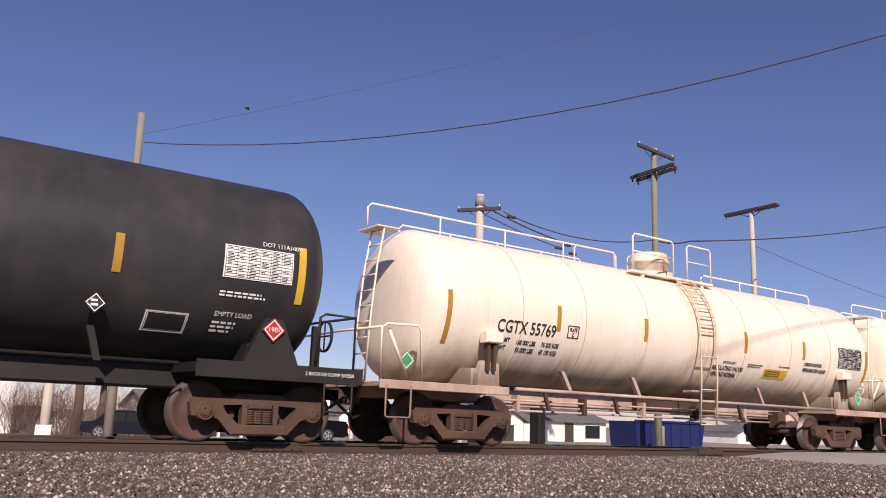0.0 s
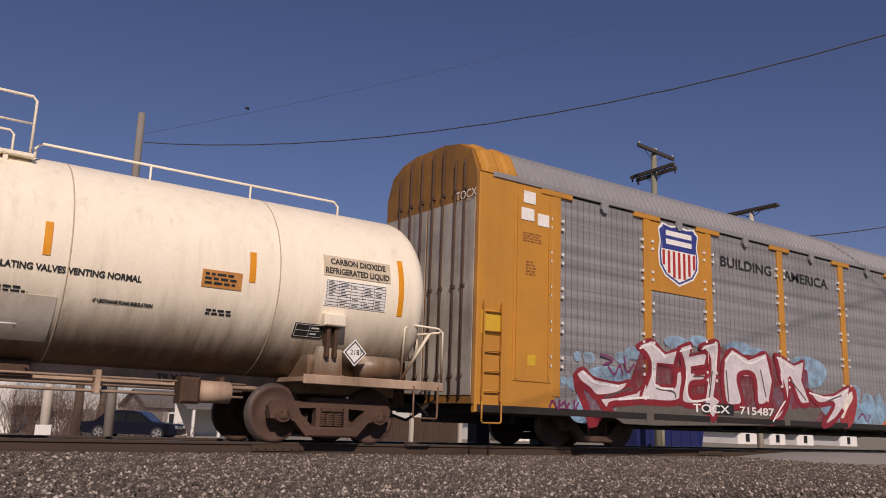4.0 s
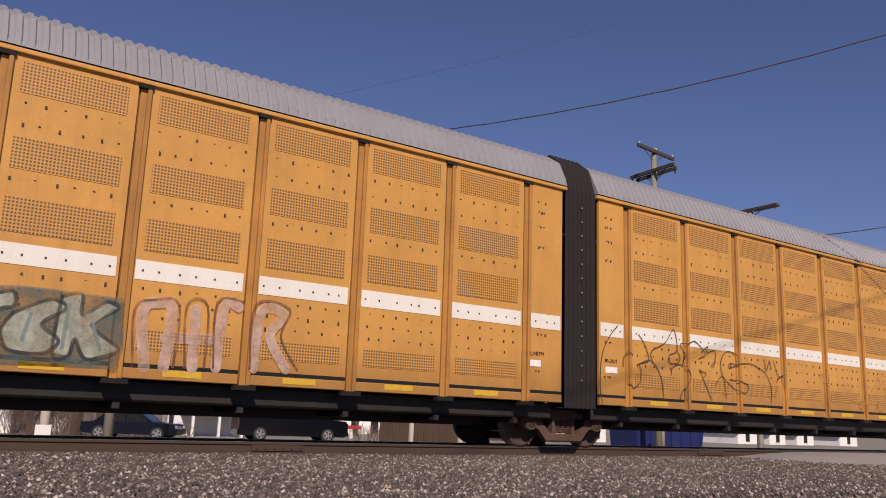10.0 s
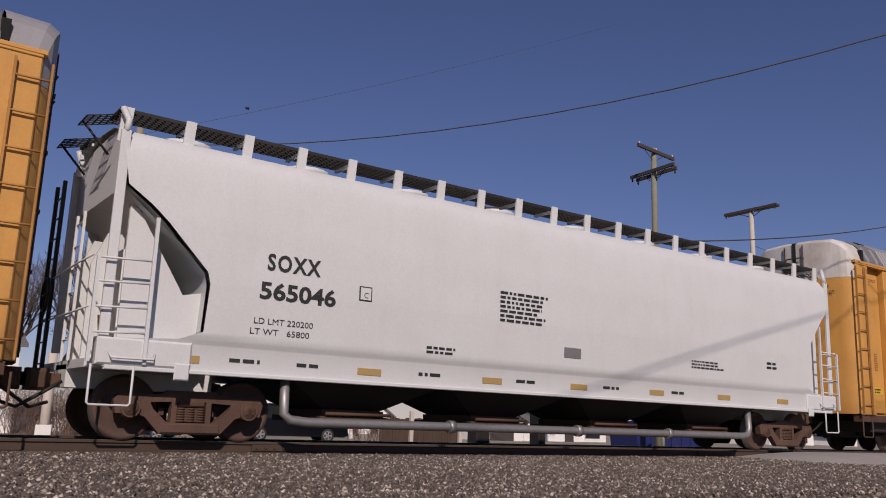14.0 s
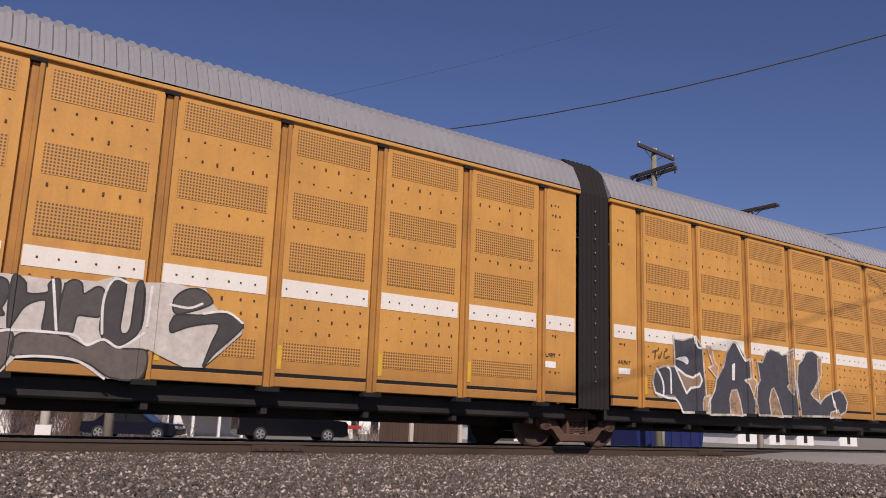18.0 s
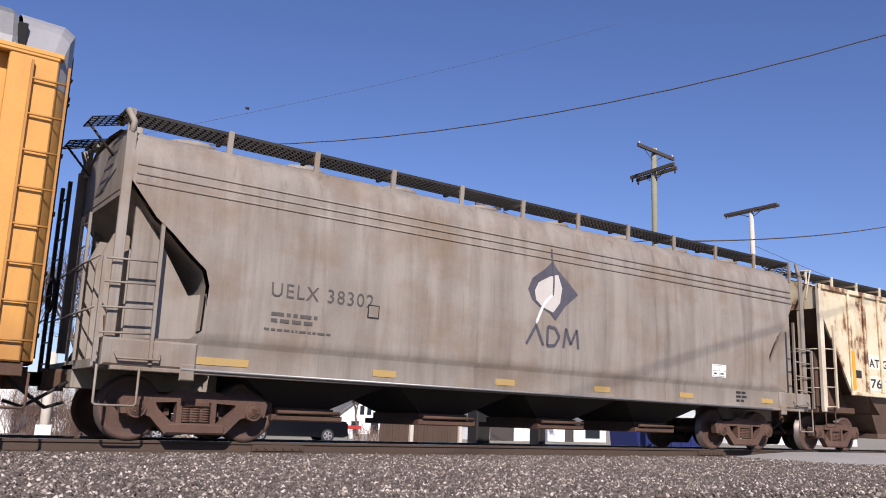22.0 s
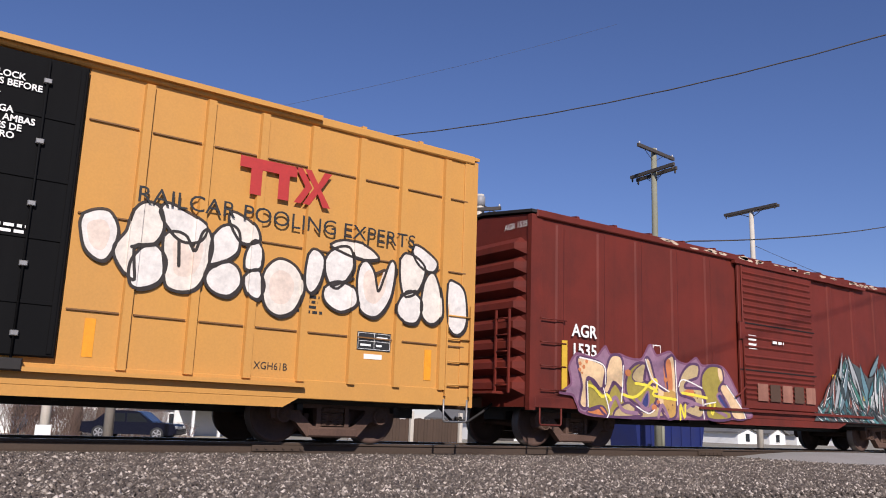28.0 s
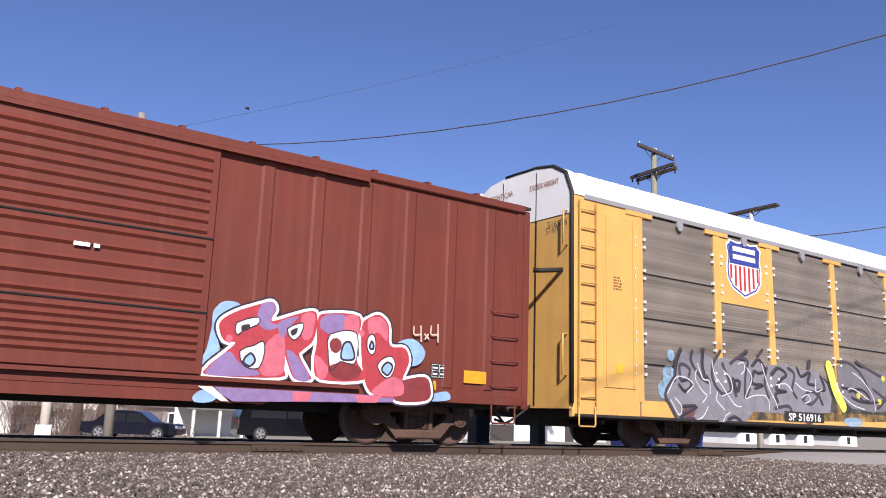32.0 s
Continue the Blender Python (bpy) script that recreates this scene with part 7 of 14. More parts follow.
    grabs(car, 0.12, 0.75, y, [1.1, 1.55, 2.0, 2.45], m)
    grabs(car, L - 0.75, L - 0.12, y, [1.1, 1.55, 2.0, 2.45], m)
    for a in (0.12, L - 0.7):
        g = Geo()
        stirrup(g, a, a + 0.55, y - 0.02, 0.42, z0)
        part("step", g, m, car)
    return car, y


def ze_top(x):
    return 4.49


def build_boxcars():
    # long hi-cube box with black plug doors
    s, L = 212.95, 18.7
    car = car_at("boxcar", "tall yellow boxcar with black double doors", "boxcar", s)
    y, z0, ze = -1.58, 0.72, 5.18
    d0, dm, d1 = 6.88, 9.42, 11.92
    g = Geo()
    for a, b, q in ((0, d0, 0), (d1, L, 0), (d0, d1, 0.03)):
        part("side_sheet", Geo().box(a, b, y + q, y + q + 0.06, z0, ze), YELLOW2, car)
    lines = [0.0, 0.58, 1.50, 2.36, 3.26, 4.14, 5.02, 5.95, d0 - 0.05]
    right = [L - a for a in reversed(lines)]
    for row in (lines, right):
        for x in row[1:-1]:
            g = Geo()
            g.prism([(x - 0.075, y), (x - 0.06, y - 0.07), (x + 0.06, y - 0.07), (x + 0.075, y)], 0.95, ze - 0.10, "z")
            part("side_post", g, YELLOW2, car)
        for a, b in zip(row, row[1:]):
            # Panel creases: their shadow on the yellow is put in as brown lines.
            for z in (4.38, 3.04, 1.72):
                g = Geo()
                g.box(a + 0.10, b - 0.10, y - 0.03, y, z - 0.011, z + 0.011)
                part("side_seam", g, mat("seam", lambda: paint("seam_crease_shade", (0.20, 0.095, 0.03), 0.7)), car)
    g = Geo()
    g.box(-0.03, L + 0.03, y - 0.06, y + 0.05, ze - 0.06, ze + 0.09, ch=0.02)
    part("top_chord", g, YELLOW2, car)
    g = Geo()
    g.box(0, L, 1.5, 1.58, z0, ze + 0.06)
    part("far_side", g, YELLOW2, car)
    g = Geo()
    g.box(0, L, y - 0.02, y + 0.06, z0 - 0.03, 0.98, ch=0.01)
    g.prism([(3.2, z0), (3.5, 0.55), (L - 3.5, 0.55), (L - 3.2, z0)], y - 0.012, y + 0.05)
    part("side_sill", g, YELLOW2, car)
    for x in (0.07, L - 0.07):
        g = Geo()
        g.box(x - 0.10, x + 0.10, y - 0.025, y + 0.06, z0, ze, ch=0.01)
        part("corner_post", g, YELLOW2, car)
    for a, b in ((d0, dm), (dm, d1)):
        g = Geo()
        g.box(a + 0.04, b - 0.03, y - 0.09, y - 0.01, 1.05, ze - 0.10, ch=0.02)
        dr = part("plug_door", g, DOORBLACK, car)
        for x in (a + 0.50, a + 1.15, b - 0.55):
            g = Geo()
            g.cyl((x, y - 0.12, 0.95), (x, y - 0.12, ze - 0.15), 0.016, 6)
            lr = part("lock_rod", g, DOORBLACK, dr)
            for z in (1.3, 2.2, 3.0, 3.85, 4.7):
                g = Geo()
                g.box(x - 0.05, x + 0.05, y - 0.15, y - 0.09, z, z + 0.07, ch=0.01)
                part("rod_guide", g, STEEL, lr)
        for x in (a + 0.1, b - 0.14):
            g = Geo()
            g.box(x, x + 0.06, y - 0.11, y - 0.08, 1.1, ze - 0.15)
            part("door_edge", g, DOORBLACK, dr)
        for z in (1.75, 2.6, 3.4, 4.25):
            g = Geo()
            g.box(a + 0.1, b - 0.1, y - 0.105, y - 0.085, z - 0.03, z + 0.03, ch=0.008)
            part("door_bead", g, DOORBLACK, dr)
        for x in (a + 0.5, b - 0.55):
            g = Geo()
            g.box(x - 0.14, x + 0.14, y - 0.16, y, 0.86, 1.02, ch=0.02)
            part("roller", g, BLACK, dr)
    sheet(car, "door_joint", dm - 0.06, dm + 0.07, 1.05, ze - 0.10, y - 0.02, DOORBLACK)
    yy = y - 0.112
    letters(car, "CLOSE THIS DOOR\nBEFORE CLOSING\nMAIN DOOR", d0 + 0.62, 4.72, 0.088, WHITE, yy, bold=0.003)
    letters(car, "CIERRE ESTA PUERTA\nANTES DE CERRAR\nLA PUERTA PRINCIPAL", d0 + 0.60, 4.22, 0.088, WHITE, yy, bold=0.003)
    letters(car, "CLOSE AND LOCK\nBOTH DOORS BEFORE\nMOVING CAR", dm + 0.62, 4.68, 0.088, WHITE, yy, bold=0.003)
    letters(car, "CIERRE Y PONGA\nEL SEGURO EN AMBAS\nPUERTAS ANTES DE\nMOVER EL CARRO", dm + 0.60, 4.20, 0.088, WHITE, yy, bold=0.003)
    for a in (d0, dm):
        letters(car, "DO NOT LUBRICATE", a + 0.15, 2.02, 0.07, WHITE, yy)
        bars(car, a + 0.15, a + 0.6, 1.7, 1.92, 3, yy, WHITE, None, 3)
        letters(car, "UNLATCH\nTO CLOSE\nDOOR", a + 0.15, 1.46, 0.07, WHITE, yy)
        sheet(car, "notice", a + 0.72, a + 0.92, 1.62, 1.78, yy + 0.01, spray((0.6, 0.07, 0.03)))
        sheet(car, "notice", a + 1.12, a + 1.36, 1.68, 1.94, yy + 0.01, WHITE)
        bars(car, a + 1.2, a + 1.3, 1.2, 1.5, 3, yy, WHITE, None, 8)
        for q in (-1, 1):
            g = Geo()
            for j in range(3):
                cx, cz = a + 1.28 + q * 0.14, 2.12 + j * 0.05 - 0.03
                g.add([(cx - 0.12, yy, cz - q * -0.08), (cx + 0.12, yy, cz + q * -0.08), (cx + 0.12, yy, cz + q * -0.08 + 0.025), (cx - 0.12, yy, cz - q * -0.08 + 0.025)], [(0, 1, 2, 3)])
            part("small_lettering", g, WHITE, car)
    bars(car, dm + 1.5, dm + 2.0, 2.6, 2.75, 2, yy, WHITE, None, 12)
    letters(car, "SECURITY\nDEVICE\nONLY", dm + 0.1, 3.2, 0.06, WHITE, yy)
    sheet(car, "reflective_tape", dm + 0.17, dm + 0.29, 1.42, 1.90, yy + 0.006, LEMON)
    yl = y - 0.008
    letters(car, "TB", 0.68, 2.70, 0.26, INK, yl, bold=0.012, width=0.60)
    letters(car, "OX", 1.62, 2.66, 0.26, INK, yl, bold=0.012, width=0.62)
    letters(car, "64", 0.68, 2.22, 0.26, INK, yl, bold=0.012, width=0.60)
    letters(car, "24", 1.62, 2.20, 0.26, INK, yl, bold=0.012, width=0.58)
    letters(car, "08", 2.50, 2.20, 0.26, INK, yl, bold=0.012, width=0.52)
    letters(car, "next\nload", 0.72, 4.05, 0.20, INK, yl, bold=0.012, width=0.62, shear=0.2)
    letters(car, "any\nroad", 3.40, 3.88, 0.20, INK, yl, bold=0.012, width=0.62, shear=0.2)
    letters(car, "LD LMT\nLT WT", 0.85, 1.58, 0.09, INK, yl, width=0.42)
    letters(car, "205300\n80700", 1.66, 1.56, 0.09, INK, yl, width=0.50)
    g = Geo()
    for k, (a, b) in enumerate((((1.55, 3.45), (2.85, 4.25)), ((1.55, 4.25), (2.85, 3.45)))):
        P, Q = Vector(a), Vector(b)
        d = (Q - P).normalized()
        nrm = Vector((-d.y, d.x)) * 0.10
        for off, mi in ((0.10, 1), (-0.10, 0)):
            o = nrm * (off / 0.10)
            g.add([(p.x, y - 0.050 - 0.001 * k, p.y) for p in (P + o - nrm, Q + o - nrm, Q + o + nrm, P + o + nrm)], [(0, 1, 2, 3)], mi)
        for E_, sgn in ((P, -1), (Q, 1)):
            g.add([(E_.x, y - 0.052, E_.y + 0.2), (E_.x + sgn * 0.12, y - 0.052, E_.y), (E_.x, y - 0.052, E_.y - 0.2)], [(0, 1, 2)], k)
    part("crossed_emblem", g, [REDINK, spray((0.06, 0.16, 0.55))], car, "red and blue crossed rails emblem")
    sheet(car, "plate_mark", 2.70, 3.00, 2.66, 2.94, y - 0.002, INK)
    sheet(car, "plate_mark_face", 2.72, 2.98, 2.68, 2.92, y - 0.006, YELLOW2)
    letters(car, "F", 2.80, 2.70, 0.10, INK, y - 0.016)
    for x in (0.80, 3.15, 6.45, L - 6.4, L - 3.25, L - 0.85):
        sheet(car, "reflective_tape", x - (0.22 if x < 1 else 0.07), x + 0.07, 1.10, 1.62, y - 0.004, ORANGE)
    sheet(car, "notice_plate", 0.68, 1.28, 0.80, 0.99, y - 0.024, LEMON)
    emblem(car, L - 4.52, 3.74, 1.55, 0.58, y - 0.076)
    letters(car, "RAILCAR POOLING EXPERTS", L - 6.0, 3.32, 0.24, INK, y - 0.076, width=4.75)
    data_panel(car, L - 2.27, L - 1.62, 1.52, 1.82, 2, 2, INK, WHITE, None, y - 0.008)
    sheet(car, "notice", L - 2.12, L - 1.78, 1.38, 1.46, y - 0.004, WHITE)
    letters(car, "XGH61B", L - 4.02, 1.10, 0.11, INK, yl, width=0.55)
    letters(car, "70K", 5.9, 1.12, 0.10, INK, yl)
    bars(car, L - 3.4, L - 2.9, 2.0, 2.4, 5, yl, INK, None, 4)
    bars(car, 2.6, 3.1, 1.5 - 0.35, 1.5, 3, yl, INK, None, 5)
    g = Geo()
    g.box(3.4, L - 3.2, y - 0.14, y - 0.02, 0.86, 0.92), g.box(3.4, L - 3.2, y - 0.14, y - 0.05, ze + 0.0, ze + 0.08)
    part("door_track", g, YELLOW2, car)
    box_roof(car, 0, L, ze + 0.06, YELLOW2, 1.6)
    corrugated_end(car, 0, -1, z0, ze, YELLOW2, 1.56, 10)
    corrugated_end(car, L, 1, z0, ze, YELLOW2, 1.56, 10)
    g = Geo()
    g.box(-0.31, -0.10, -1.55, 1.55, ze - 0.36, ze + 0.02, ch=0.01)
    part("white_end_band", g, WHITEROOF, car)
    underframe(car, 0.3, L - 0.3, 0.5, z0 + 0.05, BLACK, 1.2)
    for b in (2.35, L - 2.35):
        bogie(car, b)
    coupler(car, -0.05, -1), coupler(car, L + 0.05, 1)
    ladder(car, 0.0, 0.5, y, 0.85, 2.35, 4, YELLOW2)
    ladder(car, L - 0.5, L + 0.02, y, 0.85, 2.45, 4, YELLOW2)
    for a in (0.05, L - 0.5):
        g = Geo()
        stirrup(g, a, a + 0.5, y - 0.03, 0.42, 0.8)
        part("step", g, STEEL, car)

    o = 233.3
    car, y = boxcar_small("dark red boxcar with bright graffiti", o, 15.55, OXIDE, [0.63, 1.78, 2.92, 4.09, 5.26, 10.35, 11.5, 12.65, 13.78, 14.9], (6.26, 9.44), (1.55, 13.75), None)
    letters(car, "AGR", 0.92, 2.16, 0.24, WHITE, y - 0.056, bold=0.008, width=0.70)
    letters(car, "1535", 0.90, 1.78, 0.24, WHITE, y - 0.056, bold=0.008, width=0.70)
    letters(car, "AGR 1535", -0.13, 4.24, 0.12, WHITE, -0.72, facing="x", width=0.7)
    for x, z0, z1 in ((0.72, 1.1, 2.05), (10.3, 1.35, 1.95), (11.75, 1.35, 1.95), (13.4, 1.35, 1.95), (14.55, 1.0, 2.2)):
        sheet(car, "reflective_tape", x - 0.07, x + 0.07, z0, z1, y - 0.056, LEMON)
    sheet(car, "plate_mark", 3.35, 3.6, 1.95, 2.18, y - 0.004, WHITE)
    sheet(car, "plate_mark_face", 3.37, 3.58, 1.97, 2.16, y - 0.008, OXIDE)
    for z in (2.35, 2.55):
        sheet(car, "notice", 6.65, 6.95, z, z + 0.13, y - 0.075, WHITE)
    bars(car, 7.55, 8.15, 2.50, 2.62, 1, y - 0.12, WHITE, None, 3)
    rnd = random.Random(77)
    for i in range(46):
        x = 3.5 + 9.4 * rnd.random() ** 0.8
        w = rnd.uniform(0.05, 0.22)
        zc, h = ze_top(x) + rnd.uniform(-0.03, 0.03), rnd.uniform(0.015, 0.05)
        pts = [(x + w * math.cos(a * 0.7) * rnd.uniform(0.6, 1.1), zc + h * math.sin(a * 0.7) * rnd.uniform(0.5, 1.1)) for a in range(9)]
        g = Geo()
        g.add([(p, y - 0.074, q) for p, q in pts], [tuple(range(9))])
        part("peeled_patch", g, mat("peel", lambda: paint("peeling_cream_primer", (0.62, 0.50, 0.38), 0.8, (0.3, 0.18, 0.12), 0.6, 0.2)), car)
    for k in range(5):
        sheet(car, "door_patch", 6.9 + k * 0.5, 7.3 + k * 0.5, 1.15, 1.55, y - 0.11, mat("doorpatch", lambda: paint("patched_door_paint", (0.36, 0.17, 0.12), 0.6, (0.10, 0.03, 0.02), 0.8, 0.7)) if k % 2 == 0 else RUSTY)

    o = 250.1
    car, y = boxcar_small("faded brick red boxcar with a painted tag", o, 15.65, OXIDE2, [0.78, 1.66, 2.53, 3.38, 4.23, 5.12, 10.36, 11.26, 12.16, 13.06, 13.96, 14.86], (6.2, 9.54), (1.5, 13.7), None)
    sheet(car, "number_board", 1.78, 3.32, 1.70, 2.32, y - 0.056, spray((0.26, 0.012, 0.016)))
    letters(car, "LR   S", 2.12, 2.05, 0.22, WHITE, y - 0.066, bold=0.008, width=0.85)
    letters(car, "16  226", 2.06, 1.76, 0.22, WHITE, y - 0.066, bold=0.008, width=1.15)
    letters(car, "LRS 16226", -0.13, 4.24, 0.12, WHITE, -0.72, facing="x", width=0.8)
    sheet(car, "plate_mark", 3.72, 4.0, 1.92, 2.18, y - 0.004, WHITE)
    sheet(car, "plate_mark_face", 3.75, 3.97, 1.95, 2.15, y - 0.008, OXIDE2)
    letters(car, "C", 3.82, 1.98, 0.09, WHITE, y - 0.02)
    for x0, x1, z0, z1, m in ((0.15, 0.75, 1.05, 1.30, ORANGE), (2.0, 2.5, 0.80, 0.95, ORANGE), (5.3, 5.7, 0.80, 0.92, ORANGE), (13.2, 13.7, 0.95, 1.1, ORANGE), (14.3, 14.8, 1.1, 1.32, ORANGE), (4.45, 5.0, 1.45, 1.85, STEEL)):
        sheet(car, "plate", x0, x1, z0, z1, y - 0.034, m)
    bars(car, 5.3, 5.9, 2.88, 3.0, 1, y - 0.008, WHITE, None, 6)
    bars(car, 5.3, 5.9, 1.72, 1.84, 1, y - 0.008, WHITE, None, 7)
    bars(car, 7.6, 8.1, 2.55, 2.65, 1, y - 0.12, WHITE, None, 8)
    data_panel(car, 13.6, 13.95, 1.15, 1.40, 2, 2, INK, WHITE, None, y - 0.006)


build_tanks()
rack_up("grey-screened yellow autorack covered in graffiti along its base", 41.15, GREYSCREEN, GALV, UPYELLOW, "up")
rack_max("yellow articulated autorack with a black number board", 69.8, "880097", 0, True, 11)
rack_max("yellow articulated autorack with black and white graffiti", 133.33, "890409", 1, False, 12)
build_hoppers()
build_boxcars()
rack_up("white-roofed yellow autorack with weathered grey screens", 267.04, BROWNSCREEN, WHITEROOF, UPYELLOW, "sp")


# ================= painted graffiti =================
def lay_on(g, edges, face, lift):
    """Cuts a flat painting at the steps of a side and lays it on the surface there."""
    bm = bmesh.new()
    vs = [bm.verts.new(p) for p in g.v]
    for f in g.f:
        try:
            bm.faces.new([vs[i] for i in f])
        except ValueError:
            pass
    xs = [p[0] for p in g.v]
    for e in edges:
        if min(xs) - 0.01 < e < max(xs) + 0.01:
            bmesh.ops.bisect_plane(bm, geom=bm.verts[:] + bm.edges[:] + bm.faces[:], plane_co=(e, 0, 0), plane_no=(1, 0, 0), dist=0.0001)
    for v in bm.verts:
        v.co.y = face(v.co.x, v.co.z) - 0.004 - 0.0022 * lift + v.co.y
    me = bpy.data.meshes.new("graffiti")
    bm.to_mesh(me)
    bm.free()
    return me


def steps_of(posts, half):
    e = []
    for p in posts:
        e += [p - half - 0.004, p - half, p + half, p + half + 0.004]
    return e


def face_of(posts, half, proud, plain):
    def face(x, z):
        return proud if any(abs(x - p) <= half + 0.001 for p in posts) else plain
    return steps_of(posts, half), face


MAX_ALL = list(MAX_POSTS) + [MAX_L - p for p in MAX_POSTS]
max_face = face_of(MAX_ALL, 0.10, -HW - 0.012, -HW + 0.018)
up_face = face_of(POSTS_UP, 0.11, -HW - 0.012, -HW - 0.002)
tbox_face = face_of([0.58, 1.50, 2.36, 3.26, 4.14, 5.02, 5.95] + [18.7 - a for a in (0.58, 1.50, 2.36, 3.26, 4.14, 5.02, 5.95)], 0.079, -1.652, -1.616)
box_face = face_of([], 0.1, -1.60, -1.595)


def strokes(car, lay, lift, col, width, rows):
    for k, row in enumerate(rows):
        part("graffiti_stroke", laid(ribbon([row], width, 0.0), lay, lift + 0.09 * (k % 12), col), None, car)


def laid(g, lay, lift, col):
    me = lay_on(g, lay[0], lay[1], lift)
    me.materials.append(spray(col))
    return me


def spots(car, lay, lift, col, rows):
    for k, row in enumerate(rows):
        part("graffiti_spot", laid(blobs([row], 0.0), lay, lift + 0.09 * k, col), None, car)


def area(car, lay, lift, col, pts, split=False):
    g = Geo()
    faces = tessellate_polygon([[Vector((x, z, 0)) for x, z in pts]]) if split else [range(len(pts))]
    g.add([(x, 0, z) for x, z in pts], [tuple(f) for f in faces])
    part("graffiti_field", laid(g, lay, lift, col), None, car)


def curvy(pts, n=4):
    """A closed outline rounded through its corners."""
    out, k = [], len(pts)
    for i in range(k):
        p0, p1, p2, p3 = [Vector(pts[(i + q) % k]) for q in (-1, 0, 1, 2)]
        for j in range(n):
            t = j / n
            c = 0.5 * (2 * p1 + (p2 - p0) * t + (2 * p0 - 5 * p1 + 4 * p2 - p3) * t * t + (3 * p1 - p0 - 3 * p2 + p3) * t ** 3)
            out.append((c.x, c.y))
    return out


def shape(car, lay, lift, col, pts, edge=None, width=0.05, soft=True):
    """One painted field, with a sprayed outline of its own colour round it."""
    pts = curvy(pts) if soft else pts
    if edge and edge != col:
        ring = [p for p in pts] + [pts[0]]
        part("graffiti_outline", laid(ribbon([ring[::2] + [ring[-1]] if soft else ring], width, 0.0) if soft else bands(ring, width), lay, lift + 0.5, edge), None, car)
    elif edge:
        part("graffiti_halo", laid(bands(pts + [pts[0]], width), lay, lift - 0.04, edge), None, car)
    area(car, lay, lift, col, pts)


def bands(ring, width):
    """Straight runs of paint along an outline, overlapping round at the corners."""
    g = Geo()
    for k, (a, b) in enumerate(zip(ring, ring[1:])):
        a, b = Vector(a), Vector(b)
        if (b - a).length < 1e-4:
            continue
        n = Vector((-(b - a).y, (b - a).x)).normalized() * width / 2
        y = -0.00012 * (k % 5)
        g.add([(p.x, y, p.y) for p in (a - n, b - n, b + n, a + n)], [(0, 1, 2, 3)])
        g.add([(b.x + width / 2 * math.cos(q * math.pi / 4), y - 0.00006, b.y + width / 2 * math.sin(q * math.pi / 4)) for q in range(8)], [tuple(range(8))])
    return g


